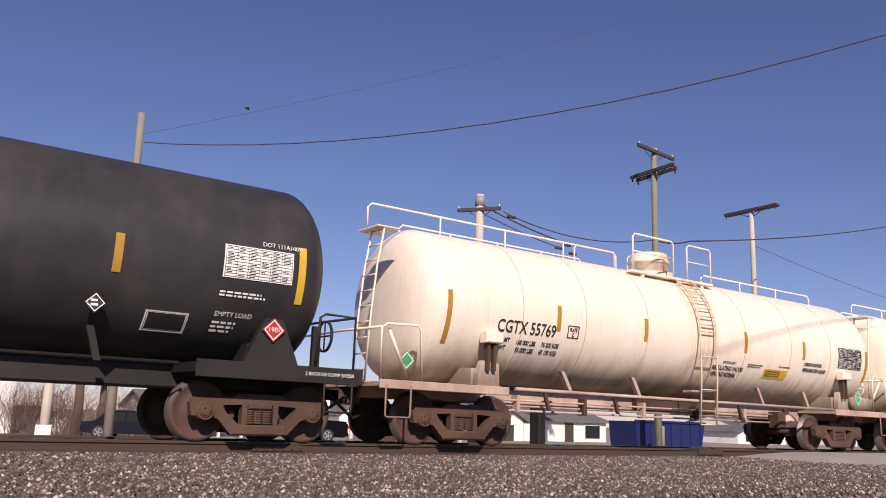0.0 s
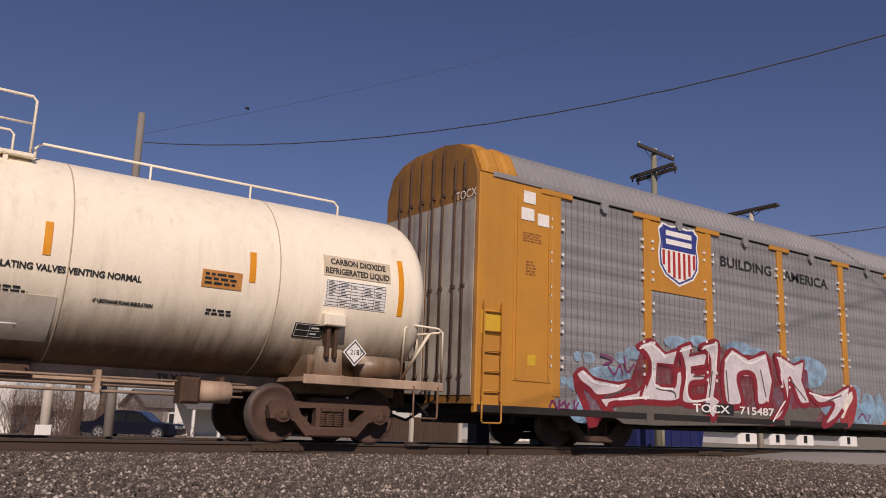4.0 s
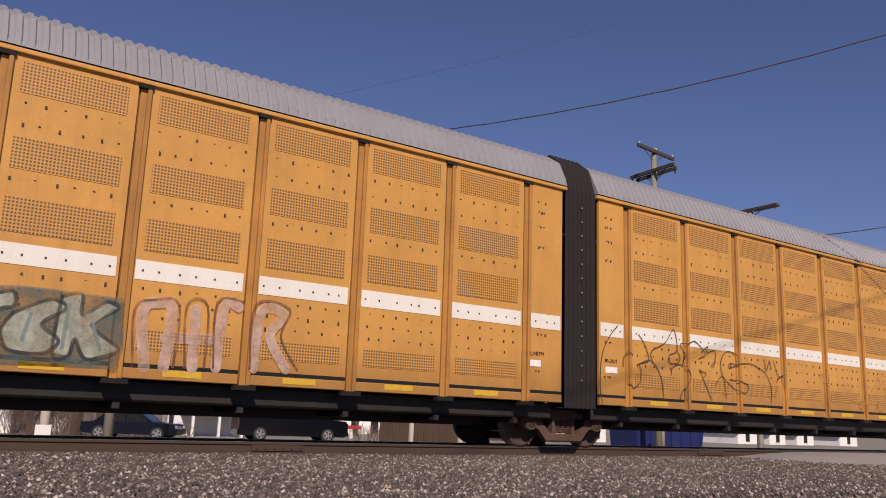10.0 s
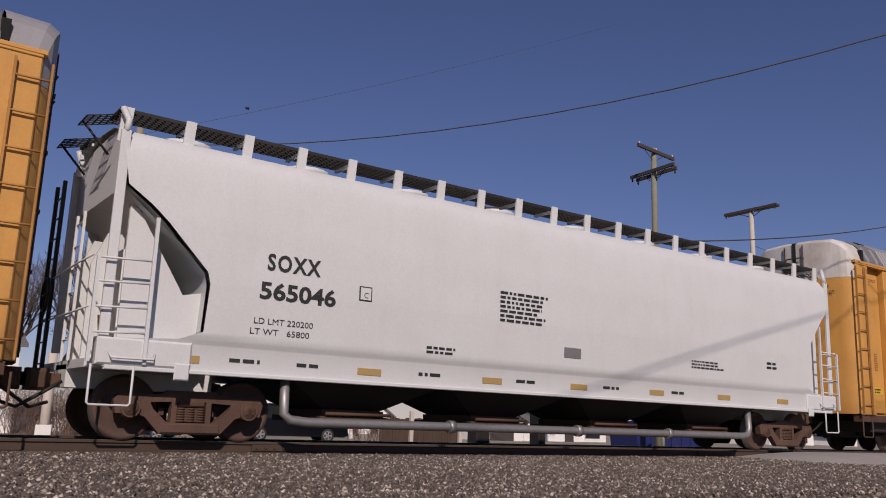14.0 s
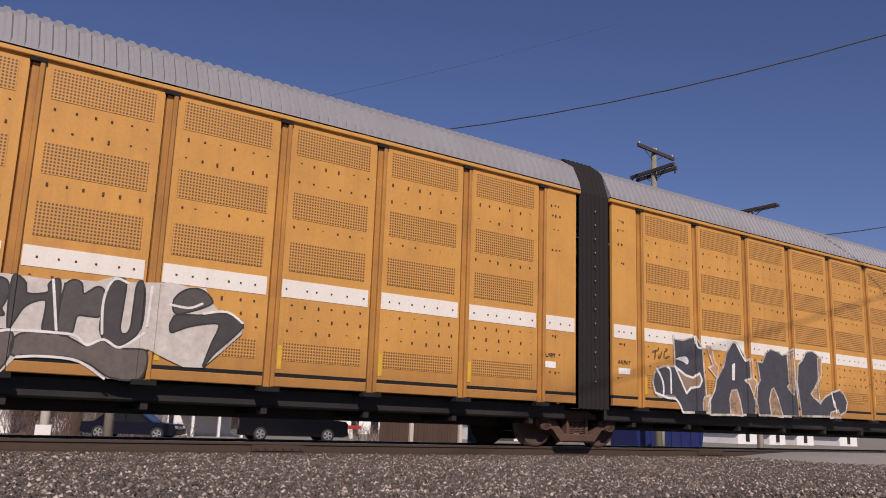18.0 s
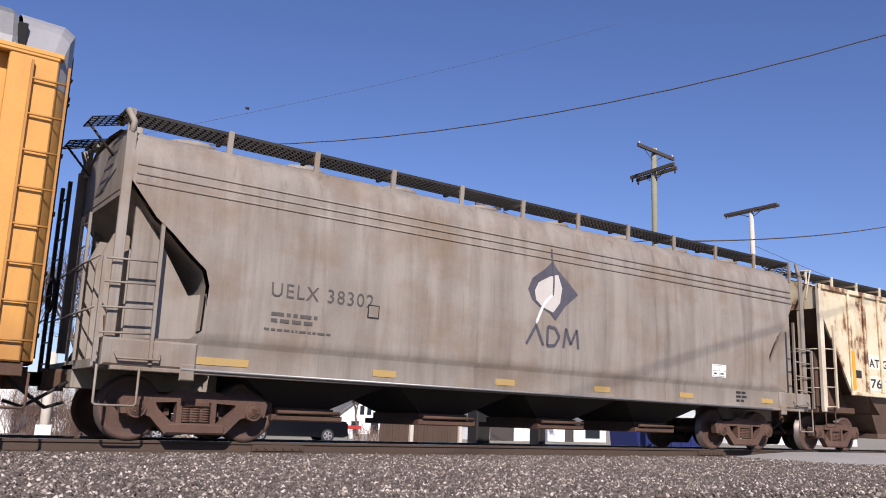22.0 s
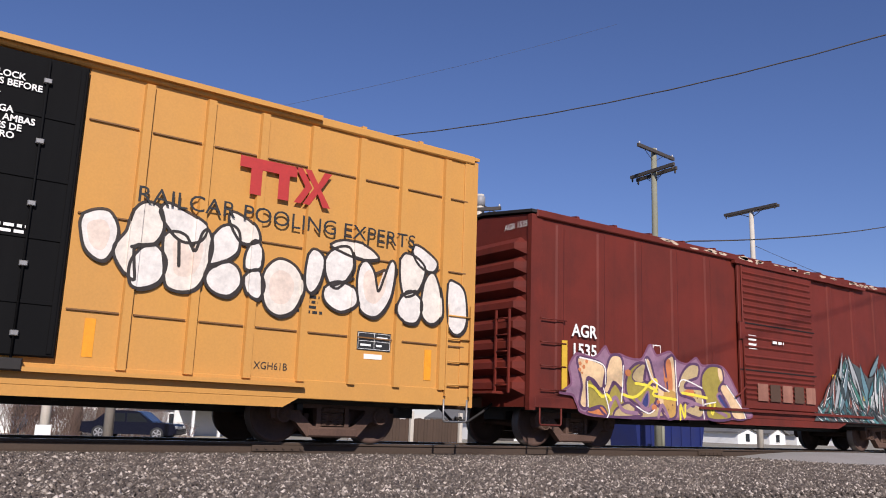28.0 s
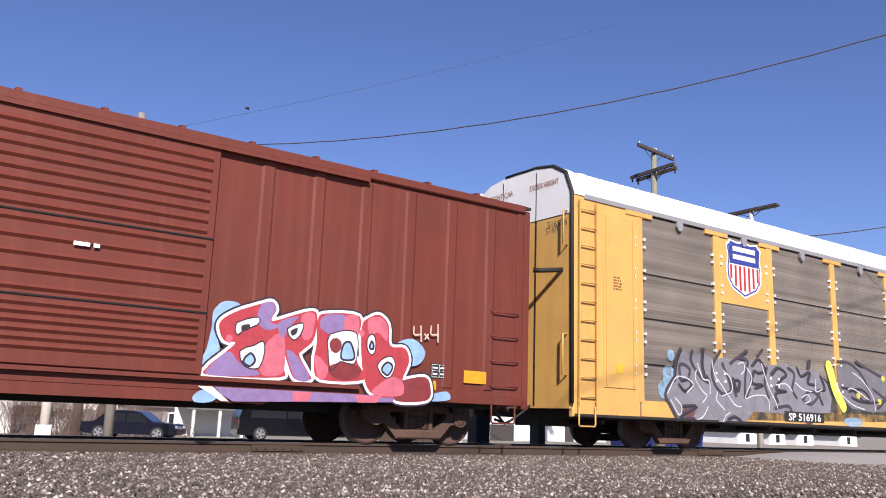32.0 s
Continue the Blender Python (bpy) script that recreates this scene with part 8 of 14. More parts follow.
def paint_graffiti():

    car, lay = TRAIN[3][0], up_face
    spots(car, lay, 0, (0.3, 0.5, 0.68), [(2.52, 1.77, 0.1, 0.1), (2.84, 1.76, 0.17, 0.12), (2.4, 1.24, 0.16, 0.13), (2.15, 1.27, 0.09, 0.08), (3.79, 1.83, 0.23, 0.12), (4.17, 1.95, 0.29, 0.13), (5.55, 2.27, 0.44, 0.15), (6.3, 2.37, 0.34, 0.13), (7.74, 2.33, 0.5, 0.16), (8.43, 2.27, 0.42, 0.12), (10.49, 1.94, 0.91, 0.4), (2.63, 0.69, 0.34, 0.21), (12.11, 1.07, 1.09, 0.29), (13.71, 1.09, 0.96, 0.25)])
    spots(car, lay, 0, (0.3, 0.5, 0.68), [(9.78, 1.28, 0.76, 0.3), (3.43, 1.45, 0.61, 0.18), (2.97, 0.94, 0.47, 0.24)])
    spots(car, lay, 0, (0.3, 0.5, 0.68), [(12.75, 1.53, 0.24, 0.22), (13.35, 1.28, 0.29, 0.29), (13.94, 1.41, 0.2, 0.15), (13.05, 0.77, 0.42, 0.16), (13.85, 0.78, 0.34, 0.13)])
    spots(car, lay, 0, (0.46, 0.4, 0.64), [(15.31, 1.44, 0.42, 0.31), (16.86, 1.74, 0.4, 0.27), (16.59, 1.27, 0.29, 0.18), (17.25, 2.15, 0.23, 0.14)])
    spots(car, lay, 0, (0.52, 0.17, 0.06), [(14.65, 1.14, 0.34, 0.36), (15.77, 1.95, 0.21, 0.14), (16.64, 1.99, 0.26, 0.16), (15.56, 1.12, 0.27, 0.21), (17.95, 1.46, 0.22, 0.11), (14.33, 0.72, 0.32, 0.14)])
    area(car, lay, 0, (0.27, 0.055, 0.05), [(15.86, 0.8), (18.07, 1.28), (20.52, 1.54), (23.54, 1.29), (25.58, 1.28), (25.56, 0.7), (19.27, 0.66), (15.88, 0.65)])
    spots(car, lay, 0, (0.46, 0.4, 0.64), [(19.45, 1.84, 0.36, 0.34), (21.13, 1.68, 0.47, 0.27), (23.42, 1.77, 0.44, 0.28), (25.76, 1.09, 0.29, 0.26), (25.03, 1.48, 0.43, 0.42), (18.28, 0.72, 0.17, 0.1)])
    spots(car, lay, 0, (0.55, 0.2, 0.07), [(20.54, 1.32, 0.29, 0.19), (17.96, 1.49, 0.32, 0.16), (22.01, 1.47, 0.28, 0.19), (23.54, 1.88, 0.19, 0.12), (17.15, 0.67, 0.29, 0.15), (22.04, 0.91, 0.44, 0.14)])
    area(car, lay, 1, (0.24, 0.022, 0.032), [(2.44, 1.34), (2.64, 1.45), (3.15, 1.21), (4.0, 1.29), (4.33, 1.99), (4.76, 2.14), (5.35, 1.95), (6.95, 2.33), (7.47, 2.19), (8.93, 2.21), (9.16, 2.21), (10.52, 1.99), (10.59, 1.36), (11.56, 1.34), (12.44, 1.58), (12.23, 1.24), (11.19, 0.64), (10.45, 0.66), (10.68, 1.08), (8.69, 0.9), (6.94, 0.89), (5.36, 0.93), (3.42, 0.84), (3.05, 0.42), (2.83, 0.39), (2.66, 0.87)])
    area(car, lay, 1.3, (0.13, 0.115, 0.1), [(3.53, 0.63), (3.68, 0.88), (5.36, 0.93), (7.1, 0.82), (10.68, 1.06), (11.11, 1.1), (10.66, 0.64), (4.78, 0.49), (3.82, 0.5)])
    area(car, lay, 1.5, (0.26, 0.022, 0.032), [(2.39, 1.36), (2.65, 1.18), (2.81, 0.88), (3.05, 0.42), (2.83, 0.39), (2.64, 0.82), (2.43, 1.17)])
    strokes(car, lay, 1.8, (0.25, 0.02, 0.03), 0.13, [
        [(2.46, 1.39), (2.67, 1.51), (2.99, 1.33), (3.67, 1.27), (4.0, 1.34), (3.74, 1.1), (3.09, 0.99), (2.84, 1.13), (2.59, 1.25), (2.46, 1.39)]])
    area(car, lay, 1.95, (0.66, 0.6, 0.62), [(2.46, 1.39), (2.67, 1.51), (2.99, 1.33), (3.67, 1.27), (4.0, 1.34), (3.74, 1.1), (3.09, 0.99), (2.84, 1.13), (2.59, 1.25)])
    strokes(car, lay, 2.1, (0.25, 0.02, 0.03), 0.13, [
        [(3.09, 0.95), (3.67, 1.01), (4.21, 1.12), (4.63, 1.38), (4.58, 1.04), (4.15, 0.94), (3.42, 0.86), (3.53, 0.66), (3.27, 0.78), (3.09, 0.95)]])
    area(car, lay, 2.25, (0.66, 0.6, 0.62), [(3.09, 0.95), (3.67, 1.01), (4.21, 1.12), (4.63, 1.38), (4.58, 1.04), (4.15, 0.94), (3.42, 0.86), (3.53, 0.66), (3.27, 0.78)])
    strokes(car, lay, 2.4, (0.25, 0.02, 0.03), 0.13, [
        [(4.26, 2.09), (4.69, 2.24), (5.13, 1.99), (5.51, 2.09), (5.39, 1.8), (4.85, 1.8), (4.8, 1.34), (5.36, 1.32), (5.48, 1.65), (5.69, 1.66), (5.6, 1.04), (4.71, 0.96), (4.35, 1.03), (4.62, 1.59), (4.55, 1.9), (4.26, 2.09)]])
    area(car, lay, 2.55, (0.66, 0.6, 0.62), [(4.26, 2.09), (4.69, 2.24), (5.13, 1.99), (5.51, 2.09), (5.39, 1.8), (4.85, 1.8), (4.8, 1.34), (5.36, 1.32), (5.48, 1.65), (5.69, 1.66), (5.6, 1.04), (4.71, 0.96), (4.35, 1.03), (4.62, 1.59), (4.55, 1.9)])
    strokes(car, lay, 2.7, (0.25, 0.02, 0.03), 0.13, [
        [(5.58, 2.15), (6.0, 2.27), (5.91, 1.99), (6.54, 2.12), (6.45, 1.87), (5.97, 1.79), (5.97, 1.63), (6.48, 1.7), (6.42, 1.49), (5.97, 1.41), (6.0, 1.13), (6.64, 1.19), (6.58, 1.03), (5.66, 0.98), (5.75, 1.67), (5.58, 2.15)]])
    area(car, lay, 2.85, (0.66, 0.6, 0.62), [(5.58, 2.15), (6.0, 2.27), (5.91, 1.99), (6.54, 2.12), (6.45, 1.87), (5.97, 1.79), (5.97, 1.63), (6.48, 1.7), (6.42, 1.49), (5.97, 1.41), (6.0, 1.13), (6.64, 1.19), (6.58, 1.03), (5.66, 0.98), (5.75, 1.67)])
    strokes(car, lay, 3.0, (0.25, 0.02, 0.03), 0.13, [
        [(6.32, 2.25), (6.95, 2.4), (6.88, 1.75), (6.71, 1.17), (6.97, 1.07), (6.7, 0.66), (6.45, 1.02), (6.61, 1.73), (6.58, 2.07), (6.32, 2.25)]])
    area(car, lay, 3.15, (0.66, 0.6, 0.62), [(6.32, 2.25), (6.95, 2.4), (6.88, 1.75), (6.71, 1.17), (6.97, 1.07), (6.7, 0.66), (6.45, 1.02), (6.61, 1.73), (6.58, 2.07)])
    strokes(car, lay, 3.3, (0.25, 0.02, 0.03), 0.13, [
        [(7.12, 1.97), (7.47, 2.26), (8.09, 2.07), (8.78, 2.27), (8.98, 1.64), (8.81, 1.13), (8.37, 1.06), (8.28, 1.72), (7.67, 1.68), (7.79, 1.06), (7.21, 1.01), (7.08, 1.53), (7.12, 1.97)]])
    area(car, lay, 3.45, (0.66, 0.6, 0.62), [(7.12, 1.97), (7.47, 2.26), (8.09, 2.07), (8.78, 2.27), (8.98, 1.64), (8.81, 1.13), (8.37, 1.06), (8.28, 1.72), (7.67, 1.68), (7.79, 1.06), (7.21, 1.01), (7.08, 1.53)])
    strokes(car, lay, 3.6, (0.25, 0.02, 0.03), 0.13, [
        [(9.16, 2.27), (9.47, 2.2), (9.95, 2.06), (10.36, 2.18), (10.22, 1.72), (10.52, 1.2), (10.11, 1.16), (9.73, 1.75), (9.67, 1.31), (9.3, 0.78), (8.8, 0.65), (9.35, 1.03), (9.51, 1.3), (9.34, 1.79), (9.16, 2.27)]])
    area(car, lay, 3.75, (0.66, 0.6, 0.62), [(9.16, 2.27), (9.47, 2.2), (9.95, 2.06), (10.36, 2.18), (10.22, 1.72), (10.52, 1.2), (10.11, 1.16), (9.73, 1.75), (9.67, 1.31), (9.3, 0.78), (8.8, 0.65), (9.35, 1.03), (9.51, 1.3), (9.34, 1.79)])
    strokes(car, lay, 3.9, (0.25, 0.02, 0.03), 0.13, [
        [(10.49, 1.48), (10.95, 1.35), (11.68, 1.41), (12.4, 1.66), (12.28, 1.28), (11.68, 0.8), (11.08, 0.65), (11.66, 1.2), (10.94, 1.17), (10.49, 1.48)]])
    area(car, lay, 4.05, (0.66, 0.6, 0.62), [(10.49, 1.48), (10.95, 1.35), (11.68, 1.41), (12.4, 1.66), (12.28, 1.28), (11.68, 0.8), (11.08, 0.65), (11.66, 1.2), (10.94, 1.17)])
    strokes(car, lay, 5, (0.84, 0.82, 0.8), 0.045, [
        [(2.68, 1.46), (2.99, 1.28), (3.67, 1.24)],
        [(4.33, 2.06), (4.69, 2.17), (5.13, 1.93)],
        [(5.63, 2.1), (6.0, 2.2)],
        [(6.39, 2.21), (6.89, 2.32), (6.81, 1.74)],
        [(7.22, 1.98), (7.5, 2.19), (8.08, 2.0), (8.7, 2.19)],
        [(9.24, 2.21), (9.94, 1.98)],
        [(10.57, 1.43), (11.67, 1.33), (12.3, 1.58)],
        [(4.69, 1.86), (4.77, 1.33), (5.36, 1.27)],
        [(5.82, 1.67), (5.88, 1.07), (6.58, 1.11)],
        [(3.68, 0.98), (4.56, 1.06)],
        [(8.97, 0.7), (9.47, 1.18)]])
    strokes(car, lay, 5, (0.1, 0.085, 0.08), 0.04, [
        [(4.0, 1.22), (3.28, 1.0)],
        [(4.84, 1.26), (5.36, 1.21), (5.44, 1.1)],
        [(6.05, 1.58), (6.42, 1.6)],
        [(6.7, 1.73), (6.58, 1.16)],
        [(7.28, 1.08), (7.22, 1.77)],
        [(8.54, 1.86), (8.71, 1.26)],
        [(9.79, 1.69), (10.38, 1.25)],
        [(11.33, 1.26), (12.02, 1.43)]])
    strokes(car, lay, 2, (0.2, 0.03, 0.12), 0.045, [
        [(1.78, 0.72), (1.86, 0.88), (2.01, 0.73), (2.04, 0.89)],
        [(2.09, 0.8), (2.18, 0.87), (2.23, 0.75), (2.09, 0.73)],
        [(2.3, 0.85), (2.25, 0.74), (2.4, 0.71)],
        [(2.44, 0.91), (2.43, 0.71), (2.54, 0.86)],
        [(3.19, 1.85), (3.52, 1.77), (3.26, 1.65)],
        [(3.39, 1.61), (3.56, 1.47), (3.72, 1.68), (3.8, 1.48)],
        [(3.85, 1.85), (3.93, 1.54), (4.13, 1.71)],
        [(12.78, 0.86), (13.03, 1.0), (13.19, 0.83)],
        [(13.4, 0.97), (13.26, 0.8)]])
    shape(car, lay, 2, (0.3, 0.035, 0.035), [(16.63, 1.21), (16.87, 1.3), (17.39, 1.77), (18.19, 2.52), (18.52, 2.59), (18.58, 2.46), (18.56, 1.2), (18.26, 1.18), (18.24, 2.08), (17.36, 1.42), (17.16, 1.25)], (0.3, 0.035, 0.035), 0.36)
    shape(car, lay, 2.03, (0.3, 0.035, 0.035), [(18.73, 2.27), (18.83, 2.4), (18.97, 2.38), (19.01, 2.21), (18.94, 1.08), (19.78, 2.33), (19.94, 2.44), (20.08, 2.4), (20.05, 2.27), (19.06, 0.76), (18.94, 0.67), (18.79, 0.68), (18.71, 0.83), (18.71, 1.47)], (0.3, 0.035, 0.035), 0.36)
    shape(car, lay, 2.06, (0.3, 0.035, 0.035), [(20.33, 2.45), (21.28, 2.48), (21.6, 2.38), (21.61, 2.17), (21.31, 2.04), (20.49, 2), (20.3, 1.91), (19.7, 1.32), (19.37, 1.28), (19.38, 1.41), (20.12, 2.28)], (0.3, 0.035, 0.035), 0.36)
    shape(car, lay, 2.09, (0.3, 0.035, 0.035), [(21.84, 2.42), (22.29, 2.48), (22.71, 2.35), (22.97, 2.08), (23.02, 1.74), (22.76, 1.43), (22.25, 1.13), (21.8, 1.06), (21.5, 1.08), (21.52, 1.34), (21.61, 2.09)], (0.3, 0.035, 0.035), 0.36)
    shape(car, lay, 2.12, (0.3, 0.035, 0.035), [(24.02, 2.31), (24.24, 2.53), (24.44, 2.5), (24.49, 2.32), (24.12, 1.52), (23.97, 1.26), (23.72, 0.89), (23.47, 0.88), (23.57, 1.03), (23.83, 1.5)], (0.3, 0.035, 0.035), 0.36)
    shape(car, lay, 2.4, (0.3, 0.035, 0.035), [(16.06, 1.25), (16.4, 1.19), (16.73, 1.22), (17.16, 1.25), (18.23, 1.21), (18.56, 1.2), (18.53, 1.06), (18.34, 1.03), (18.34, 0.69), (18.26, 0.71), (18.22, 1), (17.48, 1), (16.69, 1.02), (16.09, 1)], (0.3, 0.035, 0.035), 0.26)
    shape(car, lay, 2.43, (0.3, 0.035, 0.035), [(16.11, 0.88), (16.36, 0.99), (16.71, 1), (16.41, 0.82), (16.14, 0.6)], (0.3, 0.035, 0.035), 0.26)
    shape(car, lay, 2.46, (0.3, 0.035, 0.035), [(18.71, 1.35), (18.93, 1.33), (18.94, 1.07), (19.15, 1.36), (19.38, 1.24), (19.06, 0.76), (18.94, 0.66), (18.79, 0.68), (18.71, 0.81)], (0.3, 0.035, 0.035), 0.26)
    shape(car, lay, 2.49, (0.3, 0.035, 0.035), [(19.33, 1.17), (19.5, 1.22), (21.15, 1.25), (21.26, 1.18), (21.16, 1.06), (19.43, 1.01), (19.32, 1.06)], (0.3, 0.035, 0.035), 0.26)
    shape(car, lay, 2.52, (0.3, 0.035, 0.035), [(19.27, 0.82), (19.35, 0.88), (21.12, 0.88), (21.2, 0.83), (21.16, 0.74), (19.46, 0.66), (19.28, 0.71)], (0.3, 0.035, 0.035), 0.26)
    shape(car, lay, 2.55, (0.3, 0.035, 0.035), [(21.43, 1.13), (21.91, 1.14), (22.48, 1.01), (23.06, 0.84), (23.17, 0.73), (22.97, 0.63), (22.44, 0.72), (22.03, 0.91), (21.68, 0.95), (21.62, 0.8), (21.47, 0.81)], (0.3, 0.035, 0.035), 0.26)
    shape(car, lay, 2.58, (0.3, 0.035, 0.035), [(22.95, 1.2), (23.16, 1.28), (24.48, 1.23), (24.56, 1.14), (24.41, 1.03), (23.07, 1.08), (22.93, 1.13)], (0.3, 0.035, 0.035), 0.26)
    shape(car, lay, 2.61, (0.3, 0.035, 0.035), [(23.47, 0.92), (23.7, 0.95), (24.73, 0.94), (24.88, 1.05), (24.85, 1.49), (25.02, 1.72), (25.23, 1.6), (25.26, 1.05), (25.11, 0.79), (24.73, 0.67), (23.64, 0.65), (23.45, 0.76)], (0.3, 0.035, 0.035), 0.26)
    shape(car, lay, 3.4, (0.78, 0.7, 0.44), [(16.63, 1.21), (16.87, 1.3), (17.39, 1.77), (18.19, 2.52), (18.52, 2.59), (18.58, 2.46), (18.56, 1.2), (18.26, 1.18), (18.24, 2.08), (17.36, 1.42), (17.16, 1.25)], (0.2, 0.022, 0.024), 0.05)
    shape(car, lay, 3.5, (0.78, 0.7, 0.44), [(18.73, 2.27), (18.83, 2.4), (18.97, 2.38), (19.01, 2.21), (18.94, 1.08), (19.78, 2.33), (19.94, 2.44), (20.08, 2.4), (20.05, 2.27), (19.06, 0.76), (18.94, 0.67), (18.79, 0.68), (18.71, 0.83), (18.71, 1.47)], (0.2, 0.022, 0.024), 0.05)
    shape(car, lay, 3.6, (0.78, 0.7, 0.44), [(20.33, 2.45), (21.28, 2.48), (21.6, 2.38), (21.61, 2.17), (21.31, 2.04), (20.49, 2), (20.3, 1.91), (19.7, 1.32), (19.37, 1.28), (19.38, 1.41), (20.12, 2.28)], (0.2, 0.022, 0.024), 0.05)
    shape(car, lay, 3.7, (0.78, 0.7, 0.44), [(21.84, 2.42), (22.29, 2.48), (22.71, 2.35), (22.97, 2.08), (23.02, 1.74), (22.76, 1.43), (22.25, 1.13), (21.8, 1.06), (21.5, 1.08), (21.52, 1.34), (21.61, 2.09)], (0.2, 0.022, 0.024), 0.05)
    shape(car, lay, 3.8, (0.78, 0.7, 0.44), [(24.02, 2.31), (24.24, 2.53), (24.44, 2.5), (24.49, 2.32), (24.12, 1.52), (23.97, 1.26), (23.72, 0.89), (23.47, 0.88), (23.57, 1.03), (23.83, 1.5)], (0.2, 0.022, 0.024), 0.05)
    shape(car, lay, 4.0, (0.3, 0.06, 0.08), [(21.99, 2.04), (22.26, 2.06), (22.46, 1.89), (22.43, 1.67), (22.12, 1.36), (21.84, 1.29), (21.88, 1.74)], (0.2, 0.022, 0.024), 0.05)
    spots(car, lay, 4.2, (0.46, 0.4, 0.64), [(22.17, 1.78, 0.18, 0.18)])
    spots(car, lay, 4.3, (0.5, 0.17, 0.07), [(22.09, 1.46, 0.16, 0.08)])
    shape(car, lay, 4.4, (0.26, 0.31, 0.17), [(16.06, 1.25), (16.4, 1.19), (16.73, 1.22), (17.16, 1.25), (18.23, 1.21), (18.56, 1.2), (18.53, 1.06), (18.34, 1.03), (18.34, 0.69), (18.26, 0.71), (18.22, 1), (17.48, 1), (16.69, 1.02), (16.09, 1)], (0.1, 0.09, 0.05), 0.03)
    shape(car, lay, 4.46, (0.26, 0.31, 0.17), [(16.11, 0.88), (16.36, 0.99), (16.71, 1), (16.41, 0.82), (16.14, 0.6)], (0.1, 0.09, 0.05), 0.03)
    shape(car, lay, 4.5200000000000005, (0.26, 0.31, 0.17), [(18.71, 1.35), (18.93, 1.33), (18.94, 1.07), (19.15, 1.36), (19.38, 1.24), (19.06, 0.76), (18.94, 0.66), (18.79, 0.68), (18.71, 0.81)], (0.1, 0.09, 0.05), 0.03)
    shape(car, lay, 4.58, (0.26, 0.31, 0.17), [(19.33, 1.17), (19.5, 1.22), (21.15, 1.25), (21.26, 1.18), (21.16, 1.06), (19.43, 1.01), (19.32, 1.06)], (0.1, 0.09, 0.05), 0.03)
    shape(car, lay, 4.640000000000001, (0.26, 0.31, 0.17), [(19.27, 0.82), (19.35, 0.88), (21.12, 0.88), (21.2, 0.83), (21.16, 0.74), (19.46, 0.66), (19.28, 0.71)], (0.1, 0.09, 0.05), 0.03)
    shape(car, lay, 4.7, (0.26, 0.31, 0.17), [(21.43, 1.13), (21.91, 1.14), (22.48, 1.01), (23.06, 0.84), (23.17, 0.73), (22.97, 0.63), (22.44, 0.72), (22.03, 0.91), (21.68, 0.95), (21.62, 0.8), (21.47, 0.81)], (0.1, 0.09, 0.05), 0.03)
    shape(car, lay, 4.760000000000001, (0.26, 0.31, 0.17), [(22.95, 1.2), (23.16, 1.28), (24.48, 1.23), (24.56, 1.14), (24.41, 1.03), (23.07, 1.08), (22.93, 1.13)], (0.1, 0.09, 0.05), 0.03)
    shape(car, lay, 4.82, (0.26, 0.31, 0.17), [(23.47, 0.92), (23.7, 0.95), (24.73, 0.94), (24.88, 1.05), (24.85, 1.49), (25.02, 1.72), (25.23, 1.6), (25.26, 1.05), (25.11, 0.79), (24.73, 0.67), (23.64, 0.65), (23.45, 0.76)], (0.1, 0.09, 0.05), 0.03)
    strokes(car, lay, 5.4, (0.84, 0.82, 0.74), 0.05, [
        [(16.63, 1.21), (17.16, 1.25), (18.48, 1.16)],
        [(16.26, 1.22), (16.47, 1.18), (16.7, 1.21)],
        [(18.71, 1.15), (18.77, 0.71)],
        [(18.96, 0.76), (19.32, 1.22)],
        [(19.42, 1.11), (21.1, 1.17)],
        [(19.54, 0.82), (21.09, 0.84)],
        [(21.53, 1.16), (22.02, 1.11)],
        [(22.43, 0.93), (23.09, 0.75)],
        [(23.19, 1.22), (24.34, 1.19)],
        [(23.65, 0.83), (24.73, 0.84), (25, 1.06), (24.99, 1.58)],
        [(17.15, 1.3), (18.24, 1.92)]])
    strokes(car, lay, 5.6, (0.28, 0.03, 0.05), 0.06, [
        [(16.2, 1.59), (16.21, 1.83), (16.3, 1.67), (16.33, 1.86), (16.43, 1.61)],
        [(16.49, 1.58), (16.47, 1.8), (16.58, 1.8)],
        [(16.68, 1.6), (16.67, 1.86)],
        [(16.7, 1.72), (16.87, 1.86)],
        [(16.73, 1.72), (16.93, 1.69)]])
    strokes(car, lay, 2, (0.34, 0.045, 0.045), 0.5, [
        [(12.16, 0.83), (12.4, 0.99), (12.55, 1.36)],
        [(12.17, 1.26), (12.35, 1.45), (12.55, 1.47)]])
    strokes(car, lay, 4, (0.76, 0.7, 0.62), 0.22, [
        [(12.02, 0.96), (12.24, 1.23), (12.48, 1.43)]])

    car, lay = TRAIN[4][0], max_face
    area(car, lay, 0, (0.56, 0.36, 0.21), [(2.15, 1.92), (2.35, 2.05), (2.81, 2.15), (3.21, 2.16), (3.46, 2.06), (3.56, 1.77), (3.46, 1.46), (3.56, 1.31), (3.3, 1.1), (2.59, 1.04), (2.37, 1.09), (2.23, 1.37)])
    area(car, lay, 0, (0.56, 0.36, 0.21), [(3.86, 2.04), (4.07, 2.18), (4.34, 2.15), (4.39, 1.85), (4.29, 1.59), (4.52, 1.4), (4.5, 1.12), (3.93, 1.14), (3.8, 1.42), (3.94, 1.65)])
